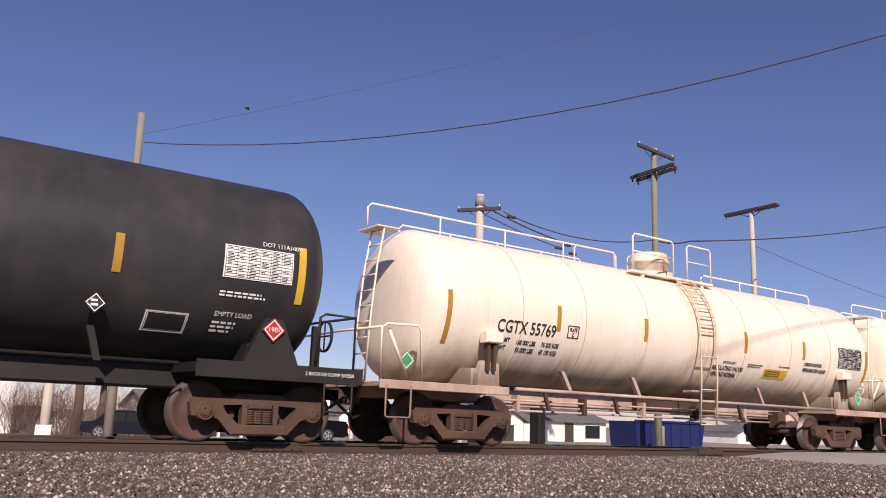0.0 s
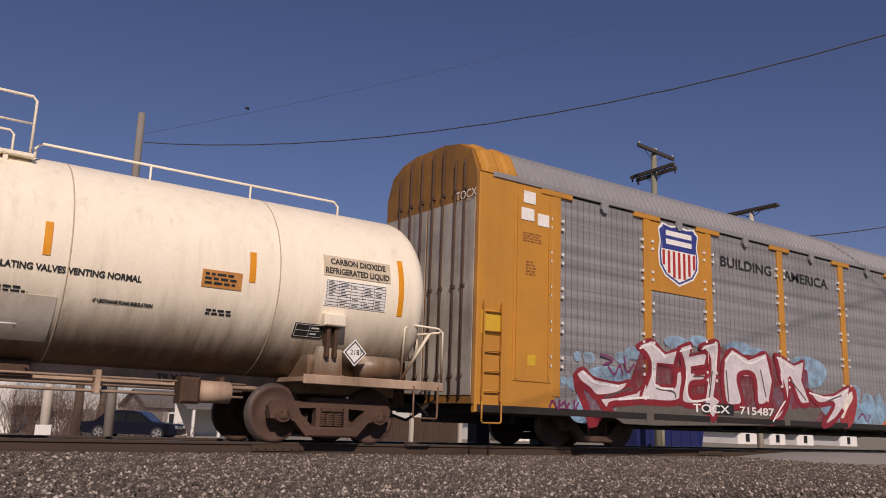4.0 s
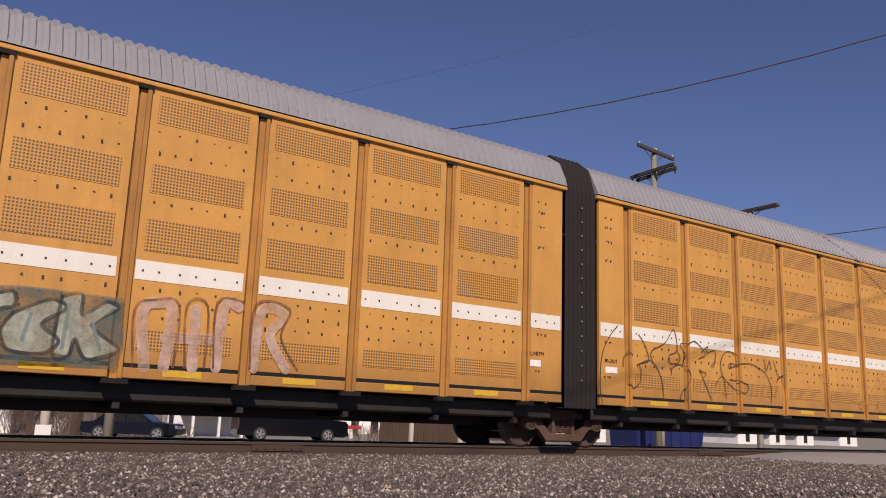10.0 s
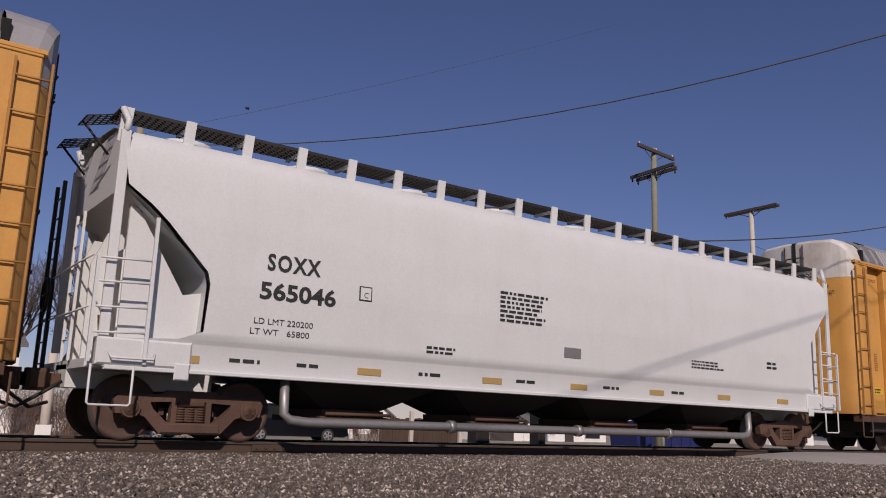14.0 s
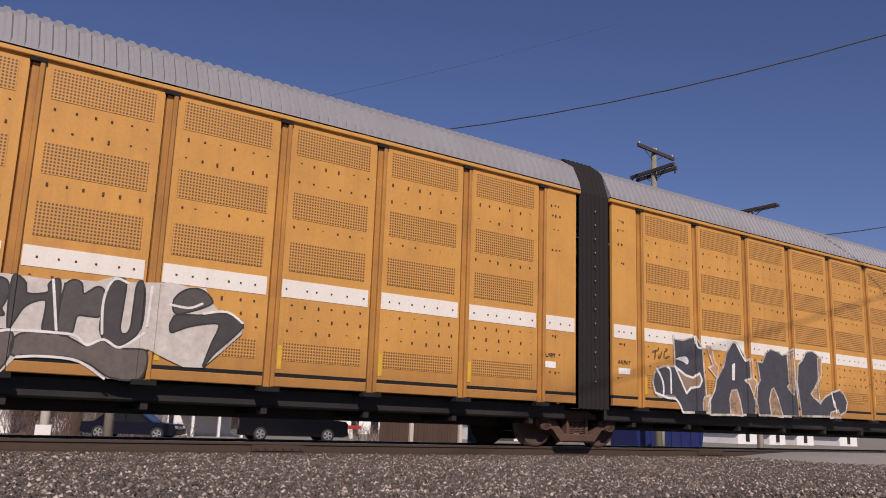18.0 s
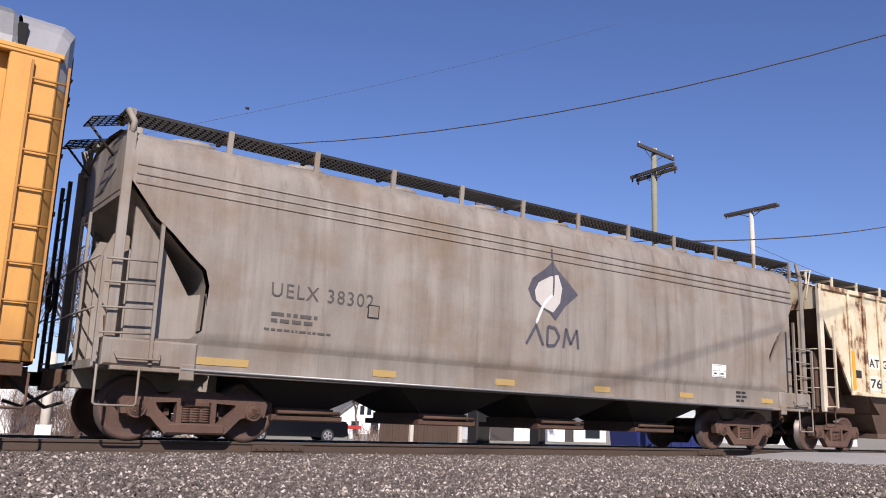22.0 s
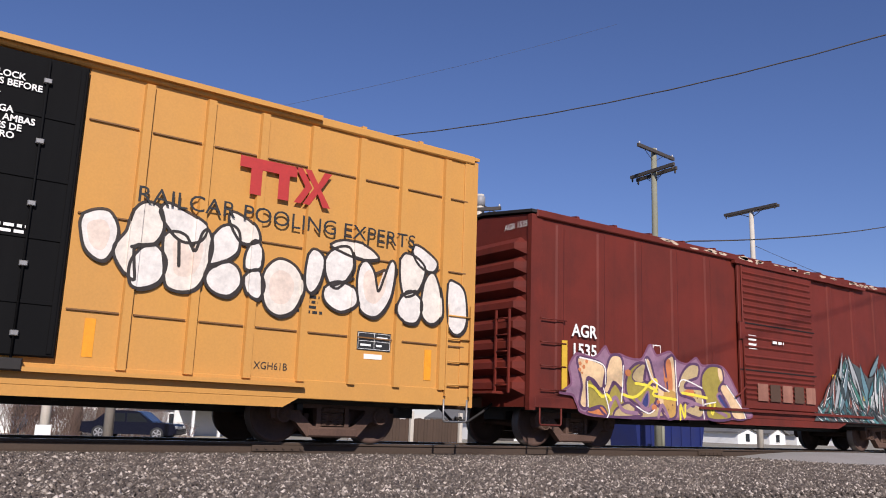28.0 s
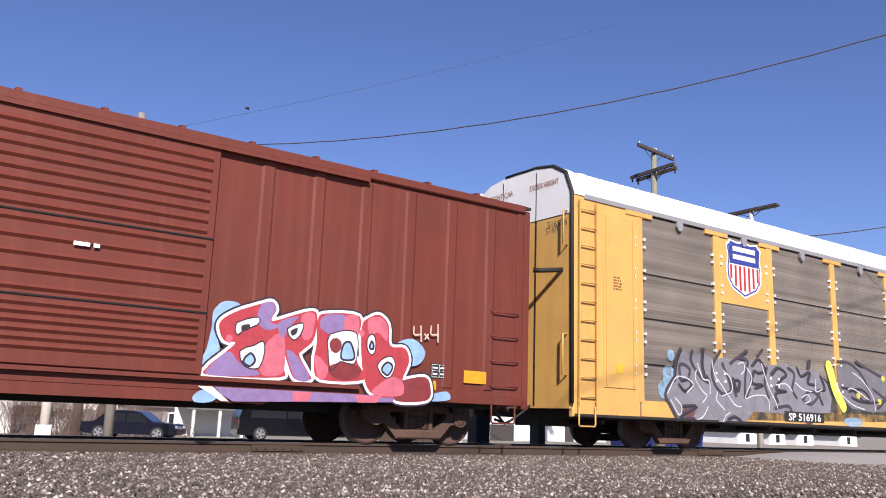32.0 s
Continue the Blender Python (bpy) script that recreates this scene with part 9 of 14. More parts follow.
    strokes(car, lay, 1, (0.74, 0.66, 0.58), 0.05, [
        [(2.63, 1.58), (2.63, 1.66), (2.75, 1.54), (2.69, 1.45)],
        [(2.86, 1.42), (2.87, 1.39), (3.06, 1.35), (3.01, 1.34)],
        [(3.21, 1.9), (3.25, 2.0), (3.27, 1.89), (3.44, 1.77)],
        [(3.09, 1.85), (3.03, 1.85), (3.0, 1.74), (3.02, 2.03)],
        [(2.63, 1.41), (2.71, 1.31), (2.79, 1.55), (2.72, 1.51)],
        [(3.0, 1.97), (3.01, 1.92), (3.06, 1.88), (3.17, 1.87)],
        [(2.6, 1.77), (2.62, 1.86), (2.62, 1.75), (2.71, 1.66)],
        [(2.42, 1.99), (2.39, 1.98), (2.41, 1.99), (2.47, 1.84)]])
    strokes(car, lay, 1, (0.74, 0.66, 0.58), 0.05, [
        [(2.63, 1.9), (2.66, 1.89), (2.77, 1.84), (2.73, 1.77)],
        [(2.54, 1.85), (2.55, 1.83), (2.65, 2.02), (2.7, 1.96)],
        [(2.74, 1.81), (2.9, 1.69), (2.89, 1.6), (2.9, 1.8)],
        [(2.55, 1.88), (2.67, 1.83), (2.7, 2.0), (2.55, 1.88)],
        [(2.78, 1.37), (2.87, 1.38), (2.91, 1.32), (3.03, 1.4)],
        [(2.99, 1.44), (3.04, 1.39), (2.94, 1.53), (3.27, 1.47)],
        [(2.69, 1.76), (2.65, 1.83), (2.74, 1.92), (2.74, 1.74)],
        [(3.16, 1.59), (3.23, 1.62), (3.26, 1.68), (3.29, 1.53)]])
    strokes(car, lay, 1, (0.74, 0.66, 0.58), 0.05, [
        [(3.28, 1.55), (3.39, 1.39), (3.4, 1.53), (3.2, 1.52)],
        [(2.4, 2.01), (2.49, 1.84), (2.58, 1.95), (2.58, 1.98)],
        [(3.13, 1.33), (3.11, 1.38), (3.23, 1.38), (3.18, 1.42)],
        [(3.31, 1.72), (3.39, 1.75), (3.43, 1.79), (3.55, 1.7)],
        [(2.55, 1.83), (2.64, 1.83), (2.63, 1.82), (2.5, 1.81)],
        [(2.56, 1.8), (2.57, 1.7), (2.66, 1.68), (2.71, 1.53)]])
    strokes(car, lay, 1, (0.74, 0.66, 0.58), 0.05, [
        [(4.12, 1.88), (4.1, 2.0), (4.12, 1.74), (4.15, 1.95)],
        [(4.22, 2.08), (4.23, 2.16), (4.22, 2.06), (4.39, 2.14)],
        [(4.1, 1.5), (4.1, 1.49), (4.09, 1.47), (4.1, 1.41)],
        [(4.09, 1.96), (4.1, 1.95), (4.15, 2.04), (4.27, 1.96)],
        [(4.14, 1.71), (4.17, 1.61), (4.24, 1.73), (4.28, 1.74)],
        [(4.2, 1.81), (4.26, 1.94), (4.16, 1.7), (4.17, 1.75)],
        [(4.2, 1.55), (4.29, 1.62), (4.3, 1.37), (4.45, 1.49)],
        [(4.16, 1.28), (4.26, 1.43), (4.28, 1.35), (4.18, 1.43)]])
    strokes(car, lay, 1, (0.74, 0.66, 0.58), 0.05, [
        [(4.23, 1.68), (4.24, 1.86), (4.12, 1.63), (4.25, 1.81)],
        [(4.29, 1.59), (4.37, 1.58), (4.36, 1.82), (4.18, 1.69)]])
    strokes(car, lay, 2, (0.74, 0.68, 0.6), 0.09, [
        [(2.15, 1.92), (2.35, 2.05), (2.81, 2.15), (3.21, 2.16), (3.46, 2.06), (3.56, 1.77), (3.46, 1.46), (3.56, 1.31), (3.3, 1.1), (2.59, 1.04), (2.37, 1.09), (2.23, 1.37), (2.15, 1.92)],
        [(3.86, 2.04), (4.07, 2.18), (4.34, 2.15), (4.39, 1.85), (4.29, 1.59), (4.52, 1.4), (4.5, 1.12), (3.93, 1.14), (3.8, 1.42), (3.94, 1.65), (3.86, 2.04)]])
    strokes(car, lay, 3, (0.05, 0.04, 0.03), 0.03, [
        [(2.26, 1.85), (2.44, 1.98), (2.82, 2.08), (3.17, 2.09), (3.37, 2.0), (3.46, 1.76)],
        [(2.27, 1.72), (2.34, 1.38), (2.48, 1.14), (2.89, 1.12), (3.27, 1.16)],
        [(2.7, 1.98), (2.81, 1.63), (2.62, 1.69), (2.71, 1.91)],
        [(3.4, 1.61), (3.37, 1.46)],
        [(3.84, 1.99), (4.08, 2.11), (4.32, 2.07)]])
    strokes(car, lay, 2, (0.74, 0.66, 0.58), 0.028, [
        [(4.53, 1.97), (4.63, 1.87), (4.57, 1.74), (4.68, 1.8)],
        [(4.75, 2.04), (4.72, 1.88), (4.85, 1.85), (4.89, 2.01), (4.75, 2.04)],
        [(4.96, 1.9), (4.98, 2.06), (5.08, 1.91), (5.17, 2.09), (5.2, 1.88)],
        [(5.26, 2.0), (5.34, 1.84), (5.29, 1.65)],
        [(4.78, 1.53), (4.93, 1.43)],
        [(4.92, 1.58), (4.81, 1.4)],
        [(4.53, 1.64), (4.59, 1.51)],
        [(3.94, 0.91), (4.21, 0.81), (4.07, 0.98), (4.04, 0.78)]])
    strokes(car, lay, 2, (0.7, 0.66, 0.62), 0.03, [
        [(4.42, 2.06), (4.61, 1.78), (4.72, 2.04)],
        [(4.79, 1.95), (4.92, 1.81), (5.1, 1.98)],
        [(5.16, 2.18), (5.27, 1.89), (5.56, 1.91), (5.54, 1.66)],
        [(4.5, 1.63), (4.69, 1.35), (4.8, 1.6)],
        [(3.66, 0.91), (3.9, 0.78), (4.06, 0.91)],
        [(6.52, 1.36), (6.66, 1.06), (6.8, 1.33)],
        [(6.95, 1.07), (7.24, 0.93), (7.53, 1.1)]])
    strokes(car, lay, 1, (0.46, 0.5, 0.42), 0.06, [
        [(6.07, 1.05), (6.07, 1.36), (6.23, 1.57), (6.47, 1.51), (6.66, 1.29)],
        [(5.78, 1.64), (5.95, 1.73), (6.01, 1.58)],
        [(6.41, 2.02), (6.67, 1.81), (7.08, 1.77)],
        [(7.08, 1.77), (7.31, 1.46), (7.35, 1.06), (7.53, 0.67)],
        [(7.3, 1.62), (7.51, 1.79), (7.76, 1.71), (7.75, 1.33)],
        [(6.83, 1.42), (6.92, 1.03), (6.86, 0.72)]])
    area(car, lay, 0, (0.1, 0.13, 0.11), [(8.86, 1.66), (9.47, 1.82), (10.09, 1.84), (11.25, 1.96), (11.8, 1.96), (12.59, 1.93), (12.65, 1.23), (12.56, 0.96), (11.23, 0.93), (9.96, 0.89), (8.92, 0.87)])
    area(car, lay, 1.0, (0.44, 0.46, 0.36), [(8.99, 1.61), (9.48, 1.73), (9.82, 1.56), (9.6, 1.38), (9.83, 1.21), (9.6, 1.01), (8.92, 1.0), (8.88, 1.19), (9.26, 1.29), (8.95, 1.45)])
    area(car, lay, 1.05, (0.44, 0.46, 0.36), [(9.9, 1.69), (10.16, 1.78), (10.22, 1.28), (10.4, 1.29), (10.43, 1.78), (10.73, 1.76), (10.69, 1.13), (10.33, 1.01), (9.9, 1.09)])
    area(car, lay, 1.1, (0.44, 0.46, 0.36), [(10.73, 1.71), (11.2, 1.88), (11.24, 1.69), (11.05, 1.59), (11.05, 1.1), (10.77, 1.07), (10.78, 1.49)])
    area(car, lay, 1.15, (0.44, 0.46, 0.36), [(11.24, 1.6), (11.67, 1.82), (11.87, 1.72), (11.59, 1.49), (11.82, 1.29), (11.65, 1.11), (11.23, 1.13), (11.12, 1.37)])
    area(car, lay, 1.2, (0.44, 0.46, 0.36), [(11.8, 1.87), (12.05, 1.94), (12.08, 1.65), (12.37, 1.86), (12.53, 1.78), (12.21, 1.53), (12.59, 1.22), (12.19, 1.07), (12.02, 1.33), (11.96, 1.1), (11.76, 1.12)])
    strokes(car, lay, 2, (0.03, 0.035, 0.03), 0.05, [
        [(8.99, 1.61), (9.48, 1.73), (9.82, 1.56), (9.6, 1.38), (9.83, 1.21), (9.6, 1.01), (8.92, 1.0), (8.88, 1.19), (9.26, 1.29), (8.95, 1.45), (8.99, 1.61)],
        [(9.9, 1.69), (10.16, 1.78), (10.22, 1.28), (10.4, 1.29), (10.43, 1.78), (10.73, 1.76), (10.69, 1.13), (10.33, 1.01), (9.9, 1.09), (9.9, 1.69)],
        [(10.73, 1.71), (11.2, 1.88), (11.24, 1.69), (11.05, 1.59), (11.05, 1.1), (10.77, 1.07), (10.78, 1.49), (10.73, 1.71)]])
    strokes(car, lay, 2, (0.03, 0.035, 0.03), 0.05, [
        [(11.24, 1.6), (11.67, 1.82), (11.87, 1.72), (11.59, 1.49), (11.82, 1.29), (11.65, 1.11), (11.23, 1.13), (11.12, 1.37), (11.24, 1.6)],
        [(11.8, 1.87), (12.05, 1.94), (12.08, 1.65), (12.37, 1.86), (12.53, 1.78), (12.21, 1.53), (12.59, 1.22), (12.19, 1.07), (12.02, 1.33), (11.96, 1.1), (11.76, 1.12), (11.8, 1.87)]])
    strokes(car, lay, 1.6, (0.2, 0.27, 0.24), 0.05, [
        [(9.13, 1.54), (9.54, 1.58)],
        [(9.25, 1.15), (9.6, 1.15)],
        [(10.04, 1.61), (10.04, 1.19)],
        [(10.55, 1.65), (10.54, 1.17)],
        [(10.92, 1.72), (10.89, 1.14)],
        [(11.45, 1.61), (11.38, 1.26)],
        [(11.9, 1.78), (11.87, 1.19)],
        [(12.21, 1.58), (12.35, 1.21)]])
    strokes(car, lay, 1, (0.6, 0.42, 0.33), 0.16, [
        [(12.96, 1.02), (12.87, 1.78), (13.07, 1.93), (13.28, 1.84), (13.23, 1.03)],
        [(13.64, 1.05), (13.62, 1.89)],
        [(13.99, 1.07), (14.05, 1.98), (14.27, 1.99)],
        [(13.22, 1.44), (13.91, 1.48)],
        [(14.57, 1.1), (14.64, 1.97), (15.02, 1.94), (14.8, 1.6), (15.1, 1.12)]])
    strokes(car, lay, 3, (0.17, 0.07, 0.045), 0.035, [
        [(12.8, 1.01), (12.75, 1.8), (13.0, 1.96), (13.37, 1.93), (13.36, 1.04)],
        [(13.53, 1.04), (13.48, 1.93), (13.79, 1.96), (13.81, 1.06)],
        [(13.95, 1.07), (13.93, 2.02), (14.34, 2.08)],
        [(14.5, 1.09), (14.52, 2.05), (15.1, 2.05), (14.98, 1.61), (15.29, 1.13)]])
    strokes(car, lay, 2, (0.7, 0.66, 0.62), 0.025, [
        [(8.12, 1.62), (8.15, 1.77), (8.26, 1.73), (8.17, 1.66), (8.33, 1.57)],
        [(8.4, 1.57), (8.41, 1.68)],
        [(8.48, 1.69), (8.55, 1.58), (8.61, 1.71)],
        [(7.43, 1.07), (7.49, 1.15), (7.59, 1.09), (7.53, 1.02)],
        [(7.65, 1.04), (7.67, 1.12), (7.75, 1.07)],
        [(7.83, 1.11), (8.08, 1.12)],
        [(7.94, 1.12), (7.93, 1.0)],
        [(8.17, 1.11), (8.16, 1.0)],
        [(8.3, 1.11), (8.28, 0.99), (8.4, 1.01)],
        [(8.44, 1.1), (8.54, 0.98)]])

    car, lay = TRAIN[5][0], max_face
    area(car, lay, 1, (0.57, 0.52, 0.46), [(9.82, 2.02), (10, 2.17), (10.27, 2.16), (10.55, 2.09), (10.98, 2.09), (11.28, 2.08), (11.52, 2.12), (11.83, 2.13), (12.06, 2.23), (12.25, 2.17), (12.68, 2.21), (12.84, 2.24), (13.12, 2.2), (13.35, 2.22), (13.47, 2.01), (13.58, 1.9), (13.82, 1.87), (13.99, 1.74), (13.96, 1.59), (13.7, 1.33), (13.41, 1.06), (13.13, 1.05), (12.82, 1.17), (12.58, 1.27), (12.53, 0.84), (12.11, 0.83), (11.85, 0.99), (11.55, 1.07), (10.96, 1.04), (10.78, 0.81), (9.96, 0.78), (9.94, 1.34)], True)
    shape(car, lay, 1.60, (0.085, 0.075, 0.068), [(9.87, 1.99), (10, 2.1), (10.23, 2.1), (10.31, 1.9), (10.32, 1.36), (10.32, 0.83), (10.01, 0.8), (9.97, 1.27)], (0.035, 0.032, 0.03), 0.025)
    shape(car, lay, 1.70, (0.06, 0.054, 0.05), [(10.33, 1.91), (10.51, 2.03), (10.72, 2.01), (10.77, 1.83), (10.71, 1.64), (10.73, 1.55), (10.34, 1.56), (10.32, 1.72), (10.56, 1.87)], (0.035, 0.032, 0.03), 0.025)
    shape(car, lay, 1.80, (0.13, 0.105, 0.088), [(10.4, 1.19), (10.62, 1.34), (10.86, 1.36), (10.89, 1.11), (10.73, 0.83), (10.39, 0.81)], (0.035, 0.032, 0.03), 0.025)
    shape(car, lay, 1.90, (0.06, 0.054, 0.05), [(10.96, 2), (10.99, 1.87), (11.23, 1.91), (11.23, 2.02), (11.37, 2.07), (11.38, 1.43), (11.22, 1.42), (11.22, 1.79), (10.97, 1.68), (10.81, 1.39), (10.79, 2.06)], (0.035, 0.032, 0.03), 0.025)
    shape(car, lay, 2.00, (0.085, 0.075, 0.068), [(11.43, 2.04), (11.63, 2.09), (11.68, 1.94), (11.83, 2.05), (11.94, 2), (11.92, 1.66), (11.64, 1.64), (11.59, 1.41), (11.41, 1.41)], (0.035, 0.032, 0.03), 0.025)
    shape(car, lay, 2.10, (0.06, 0.054, 0.05), [(11.99, 2.09), (12.09, 2.19), (12.22, 2.15), (12.2, 1.56), (12.26, 1.45), (12.34, 1.57), (12.36, 2.12), (12.46, 2.15), (12.47, 1.54), (12.18, 1.27), (11.94, 1.47)], (0.035, 0.032, 0.03), 0.025)
    shape(car, lay, 2.20, (0.085, 0.075, 0.068), [(12.9, 2), (13.07, 2.16), (13.3, 2.18), (13.47, 2.01), (13.13, 1.84), (12.93, 1.81)], (0.035, 0.032, 0.03), 0.025)
    shape(car, lay, 2.30, (0.06, 0.054, 0.05), [(12.93, 1.77), (13.3, 1.81), (13.58, 1.88), (13.87, 1.82), (13.96, 1.68), (13.58, 1.29), (13.41, 1.08), (13.52, 1.45), (13.58, 1.71), (13.13, 1.62), (12.9, 1.53)], (0.035, 0.032, 0.03), 0.025)
    shape(car, lay, 2.40, (0.13, 0.105, 0.088), [(10.89, 1.07), (10.95, 1.33), (11.44, 1.38), (11.77, 1.25), (12, 1.35), (12.26, 1.25), (12.58, 1.23), (12.53, 0.86), (12.13, 0.85), (11.85, 1.01), (11.5, 1.08), (11.06, 1.07)], (0.035, 0.032, 0.03), 0.025)
    strokes(car, lay, 3.4, (0.74, 0.70, 0.66), 0.035, [
        [(9.87, 1.99), (10, 2.11), (10.25, 2.11)],
        [(9.94, 1.27), (9.98, 0.81)],
        [(10.33, 1.69), (10.56, 1.8), (10.65, 1.82)],
        [(10.42, 1.21), (10.72, 1.35), (10.93, 1.38), (11.39, 1.39), (11.64, 1.37), (11.79, 1.26), (12, 1.35), (12.23, 1.26), (12.52, 1.48)],
        [(10.96, 1.04), (11.25, 1.07), (11.7, 1.04), (12.06, 0.83)],
        [(11.97, 1.43), (11.94, 1.81), (11.99, 2.09), (12.09, 2.2), (12.25, 2.15)],
        [(13.35, 1.84), (13.7, 1.9), (13.96, 1.76)],
        [(12.85, 1.92), (13.13, 1.9), (13.32, 1.98)],
        [(10.31, 1.8), (10.36, 0.83)],
        [(11.28, 2.08), (11.39, 1.43)],
        [(12.57, 2.14), (12.55, 1.58)]])
    strokes(car, lay, 2, (0.1, 0.07, 0.05), 0.02, [
        [(9.24, 2.08), (9.38, 2.18), (9.51, 2.06), (9.4, 1.83), (9.23, 1.9), (9.24, 2.08)],
        [(9.26, 1.77), (9.42, 1.61), (9.36, 1.47)],
        [(9.51, 1.75), (9.67, 1.58)],
        [(9.29, 2.04), (9.43, 2.05)]])
    shape(car, lay, 1, (0.062, 0.062, 0.072), [(23.83, 2.44), (23.9, 2.36), (24.14, 2.36), (24.55, 2.46), (24.71, 2.3), (24.81, 2.25), (24.95, 0.81), (24.1, 0.79), (24.02, 0.95), (23.83, 1.11), (23.59, 1.12), (23.35, 1.09), (23.21, 1.19), (23.14, 1.37), (23.18, 1.56), (23.28, 1.67), (23.49, 1.74), (23.67, 1.75), (23.85, 1.76), (23.86, 1.96)], (0.74, 0.68, 0.6), 0.05, soft=False)
    shape(car, lay, 1.03, (0.062, 0.062, 0.072), [(25.28, 1.54), (25.56, 1.87), (25.7, 2.22), (25.93, 2.46), (26.08, 2.44), (26.24, 2.3), (26.37, 2.2), (26.4, 2.05), (26.52, 2.11), (26.56, 1.65), (26.48, 1.52), (26.65, 1.24), (26.75, 1.16), (26.72, 0.82), (25.04, 0.77), (25.04, 1.09), (25.21, 1.31)], (0.74, 0.68, 0.6), 0.05, soft=False)
    shape(car, lay, 1.06, (0.062, 0.062, 0.072), [(26.86, 2.07), (27.06, 2.07), (27.22, 2.31), (27.44, 2.41), (27.71, 2.37), (27.87, 2.3), (28.09, 2.35), (28.32, 2.49), (28.41, 1.36), (28.5, 0.83), (26.85, 0.82), (26.78, 1.17), (26.84, 1.52), (26.94, 1.63)], (0.74, 0.68, 0.6), 0.05, soft=False)
    shape(car, lay, 1.09, (0.062, 0.062, 0.072), [(28.55, 2.11), (28.74, 2.23), (28.94, 2.45), (29.23, 2.5), (29.54, 2.37), (29.62, 2.38), (29.55, 1.93), (29.27, 1.6), (29.06, 1.41), (29.26, 1.31), (29.46, 1.2), (29.71, 1.37), (30.11, 1.52), (30.41, 1.58), (30.6, 1.46), (30.74, 1.28), (30.64, 1.03), (30.25, 0.89), (28.61, 0.85), (28.48, 1.65)], (0.74, 0.68, 0.6), 0.05, soft=False)
    shape(car, lay, 2.4, (0.56, 0.36, 0.21), [(24.97, 2.31), (25.14, 2.29), (25.24, 1.95), (25.37, 1.85), (25.31, 1.59), (25.02, 1.81), (25.19, 1.86), (25.07, 2.07)], (0.74, 0.68, 0.6), 0.04, soft=False)
    shape(car, lay, 2.43, (0.56, 0.36, 0.21), [(26.51, 2.06), (26.65, 2.12), (26.68, 1.68), (26.81, 1.59), (26.66, 1.24), (26.46, 1.52), (26.34, 1.6), (26.54, 1.65)], (0.74, 0.68, 0.6), 0.04, soft=False)
    shape(car, lay, 2.46, (0.56, 0.36, 0.21), [(28.09, 2.31), (28.33, 2.4), (28.35, 1.62), (28.27, 1.35), (28.05, 1.54), (28.13, 1.6)], (0.74, 0.68, 0.6), 0.04, soft=False)
    shape(car, lay, 2.49, (0.56, 0.36, 0.21), [(29.43, 2.32), (29.62, 2.37), (29.56, 1.88), (29.34, 1.6), (29.06, 1.41), (29.19, 1.3), (29.35, 1.27), (29.48, 1.17), (29.42, 1.37)], (0.74, 0.68, 0.6), 0.04, soft=False)
    shape(car, lay, 2.52, (0.56, 0.36, 0.21), [(25.77, 0.8), (25.74, 1.14), (25.83, 1.34), (26.02, 1.37), (26.13, 1.14), (26.22, 0.78)], (0.74, 0.68, 0.6), 0.04, soft=False)
    shape(car, lay, 2.55, (0.56, 0.36, 0.21), [(27.34, 0.83), (27.28, 1.18), (27.38, 1.43), (27.48, 1.48), (27.64, 1.24), (27.82, 0.8)], (0.74, 0.68, 0.6), 0.04, soft=False)
    shape(car, lay, 2.58, (0.56, 0.36, 0.21), [(24.76, 0.8), (24.75, 1.02), (24.85, 1.15), (25.04, 1.2), (24.97, 0.97), (25, 0.8)], (0.74, 0.68, 0.6), 0.04, soft=False)
    shape(car, lay, 2.61, (0.56, 0.36, 0.21), [(29.88, 0.84), (29.92, 0.99), (30.22, 1.05), (30.36, 0.86)], (0.74, 0.68, 0.6), 0.04, soft=False)
    shape(car, lay, 2.6, (0.76, 0.74, 0.7), [(23.89, 1.93), (24.21, 2), (24.32, 1.92), (24.27, 1.83), (24.13, 1.88)])
    shape(car, lay, 2.63, (0.76, 0.74, 0.7), [(25.87, 1.93), (25.99, 1.98), (25.96, 1.58), (25.86, 1.58)], soft=False)
    shape(car, lay, 2.7, (0.3, 0.2, 0.13), [(23.86, 1.76), (24.21, 1.59), (24.46, 1.55), (24.65, 1.66), (24.74, 1.51), (24.64, 1.37), (24.37, 1.32), (24.23, 1.2)], (0.76, 0.74, 0.7), 0.05, soft=False)
    strokes(car, lay, 3, (0.76, 0.74, 0.7), 0.05, [
        [(23.28, 1.67), (23.46, 1.4), (23.47, 1.11)],
        [(23.61, 1.73), (23.71, 1.65), (23.72, 1.19)],
        [(23.21, 1.17), (23.6, 1.08), (23.89, 1.05), (24.1, 0.79)],
        [(30.01, 1.47), (30.15, 0.99)],
        [(24.55, 2.46), (24.61, 2.24), (24.79, 2.23)],
        [(26.07, 2.41), (26.23, 2.21), (26.38, 2.05)]])
    strokes(car, lay, 3, (0.05, 0.04, 0.035), 0.02, [
        [(23.14, 2.03), (23.34, 2.08)],
        [(23.24, 2.06), (23.22, 1.89)],
        [(23.34, 1.98), (23.39, 1.91), (23.44, 2.05)],
        [(23.63, 2.1), (23.53, 2.05), (23.53, 1.94), (23.69, 1.97)]])

    car, lay = TRAIN[9][0], tbox_face
    shape(car, lay, 0.8, (0.03, 0.022, 0.018), [(3.48, 2.99), (3.64, 3.07), (3.77, 3.02), (3.91, 2.81), (3.85, 2.6), (3.78, 2.43), (3.69, 2.36), (3.54, 2.42), (3.45, 2.63), (3.43, 2.83)])
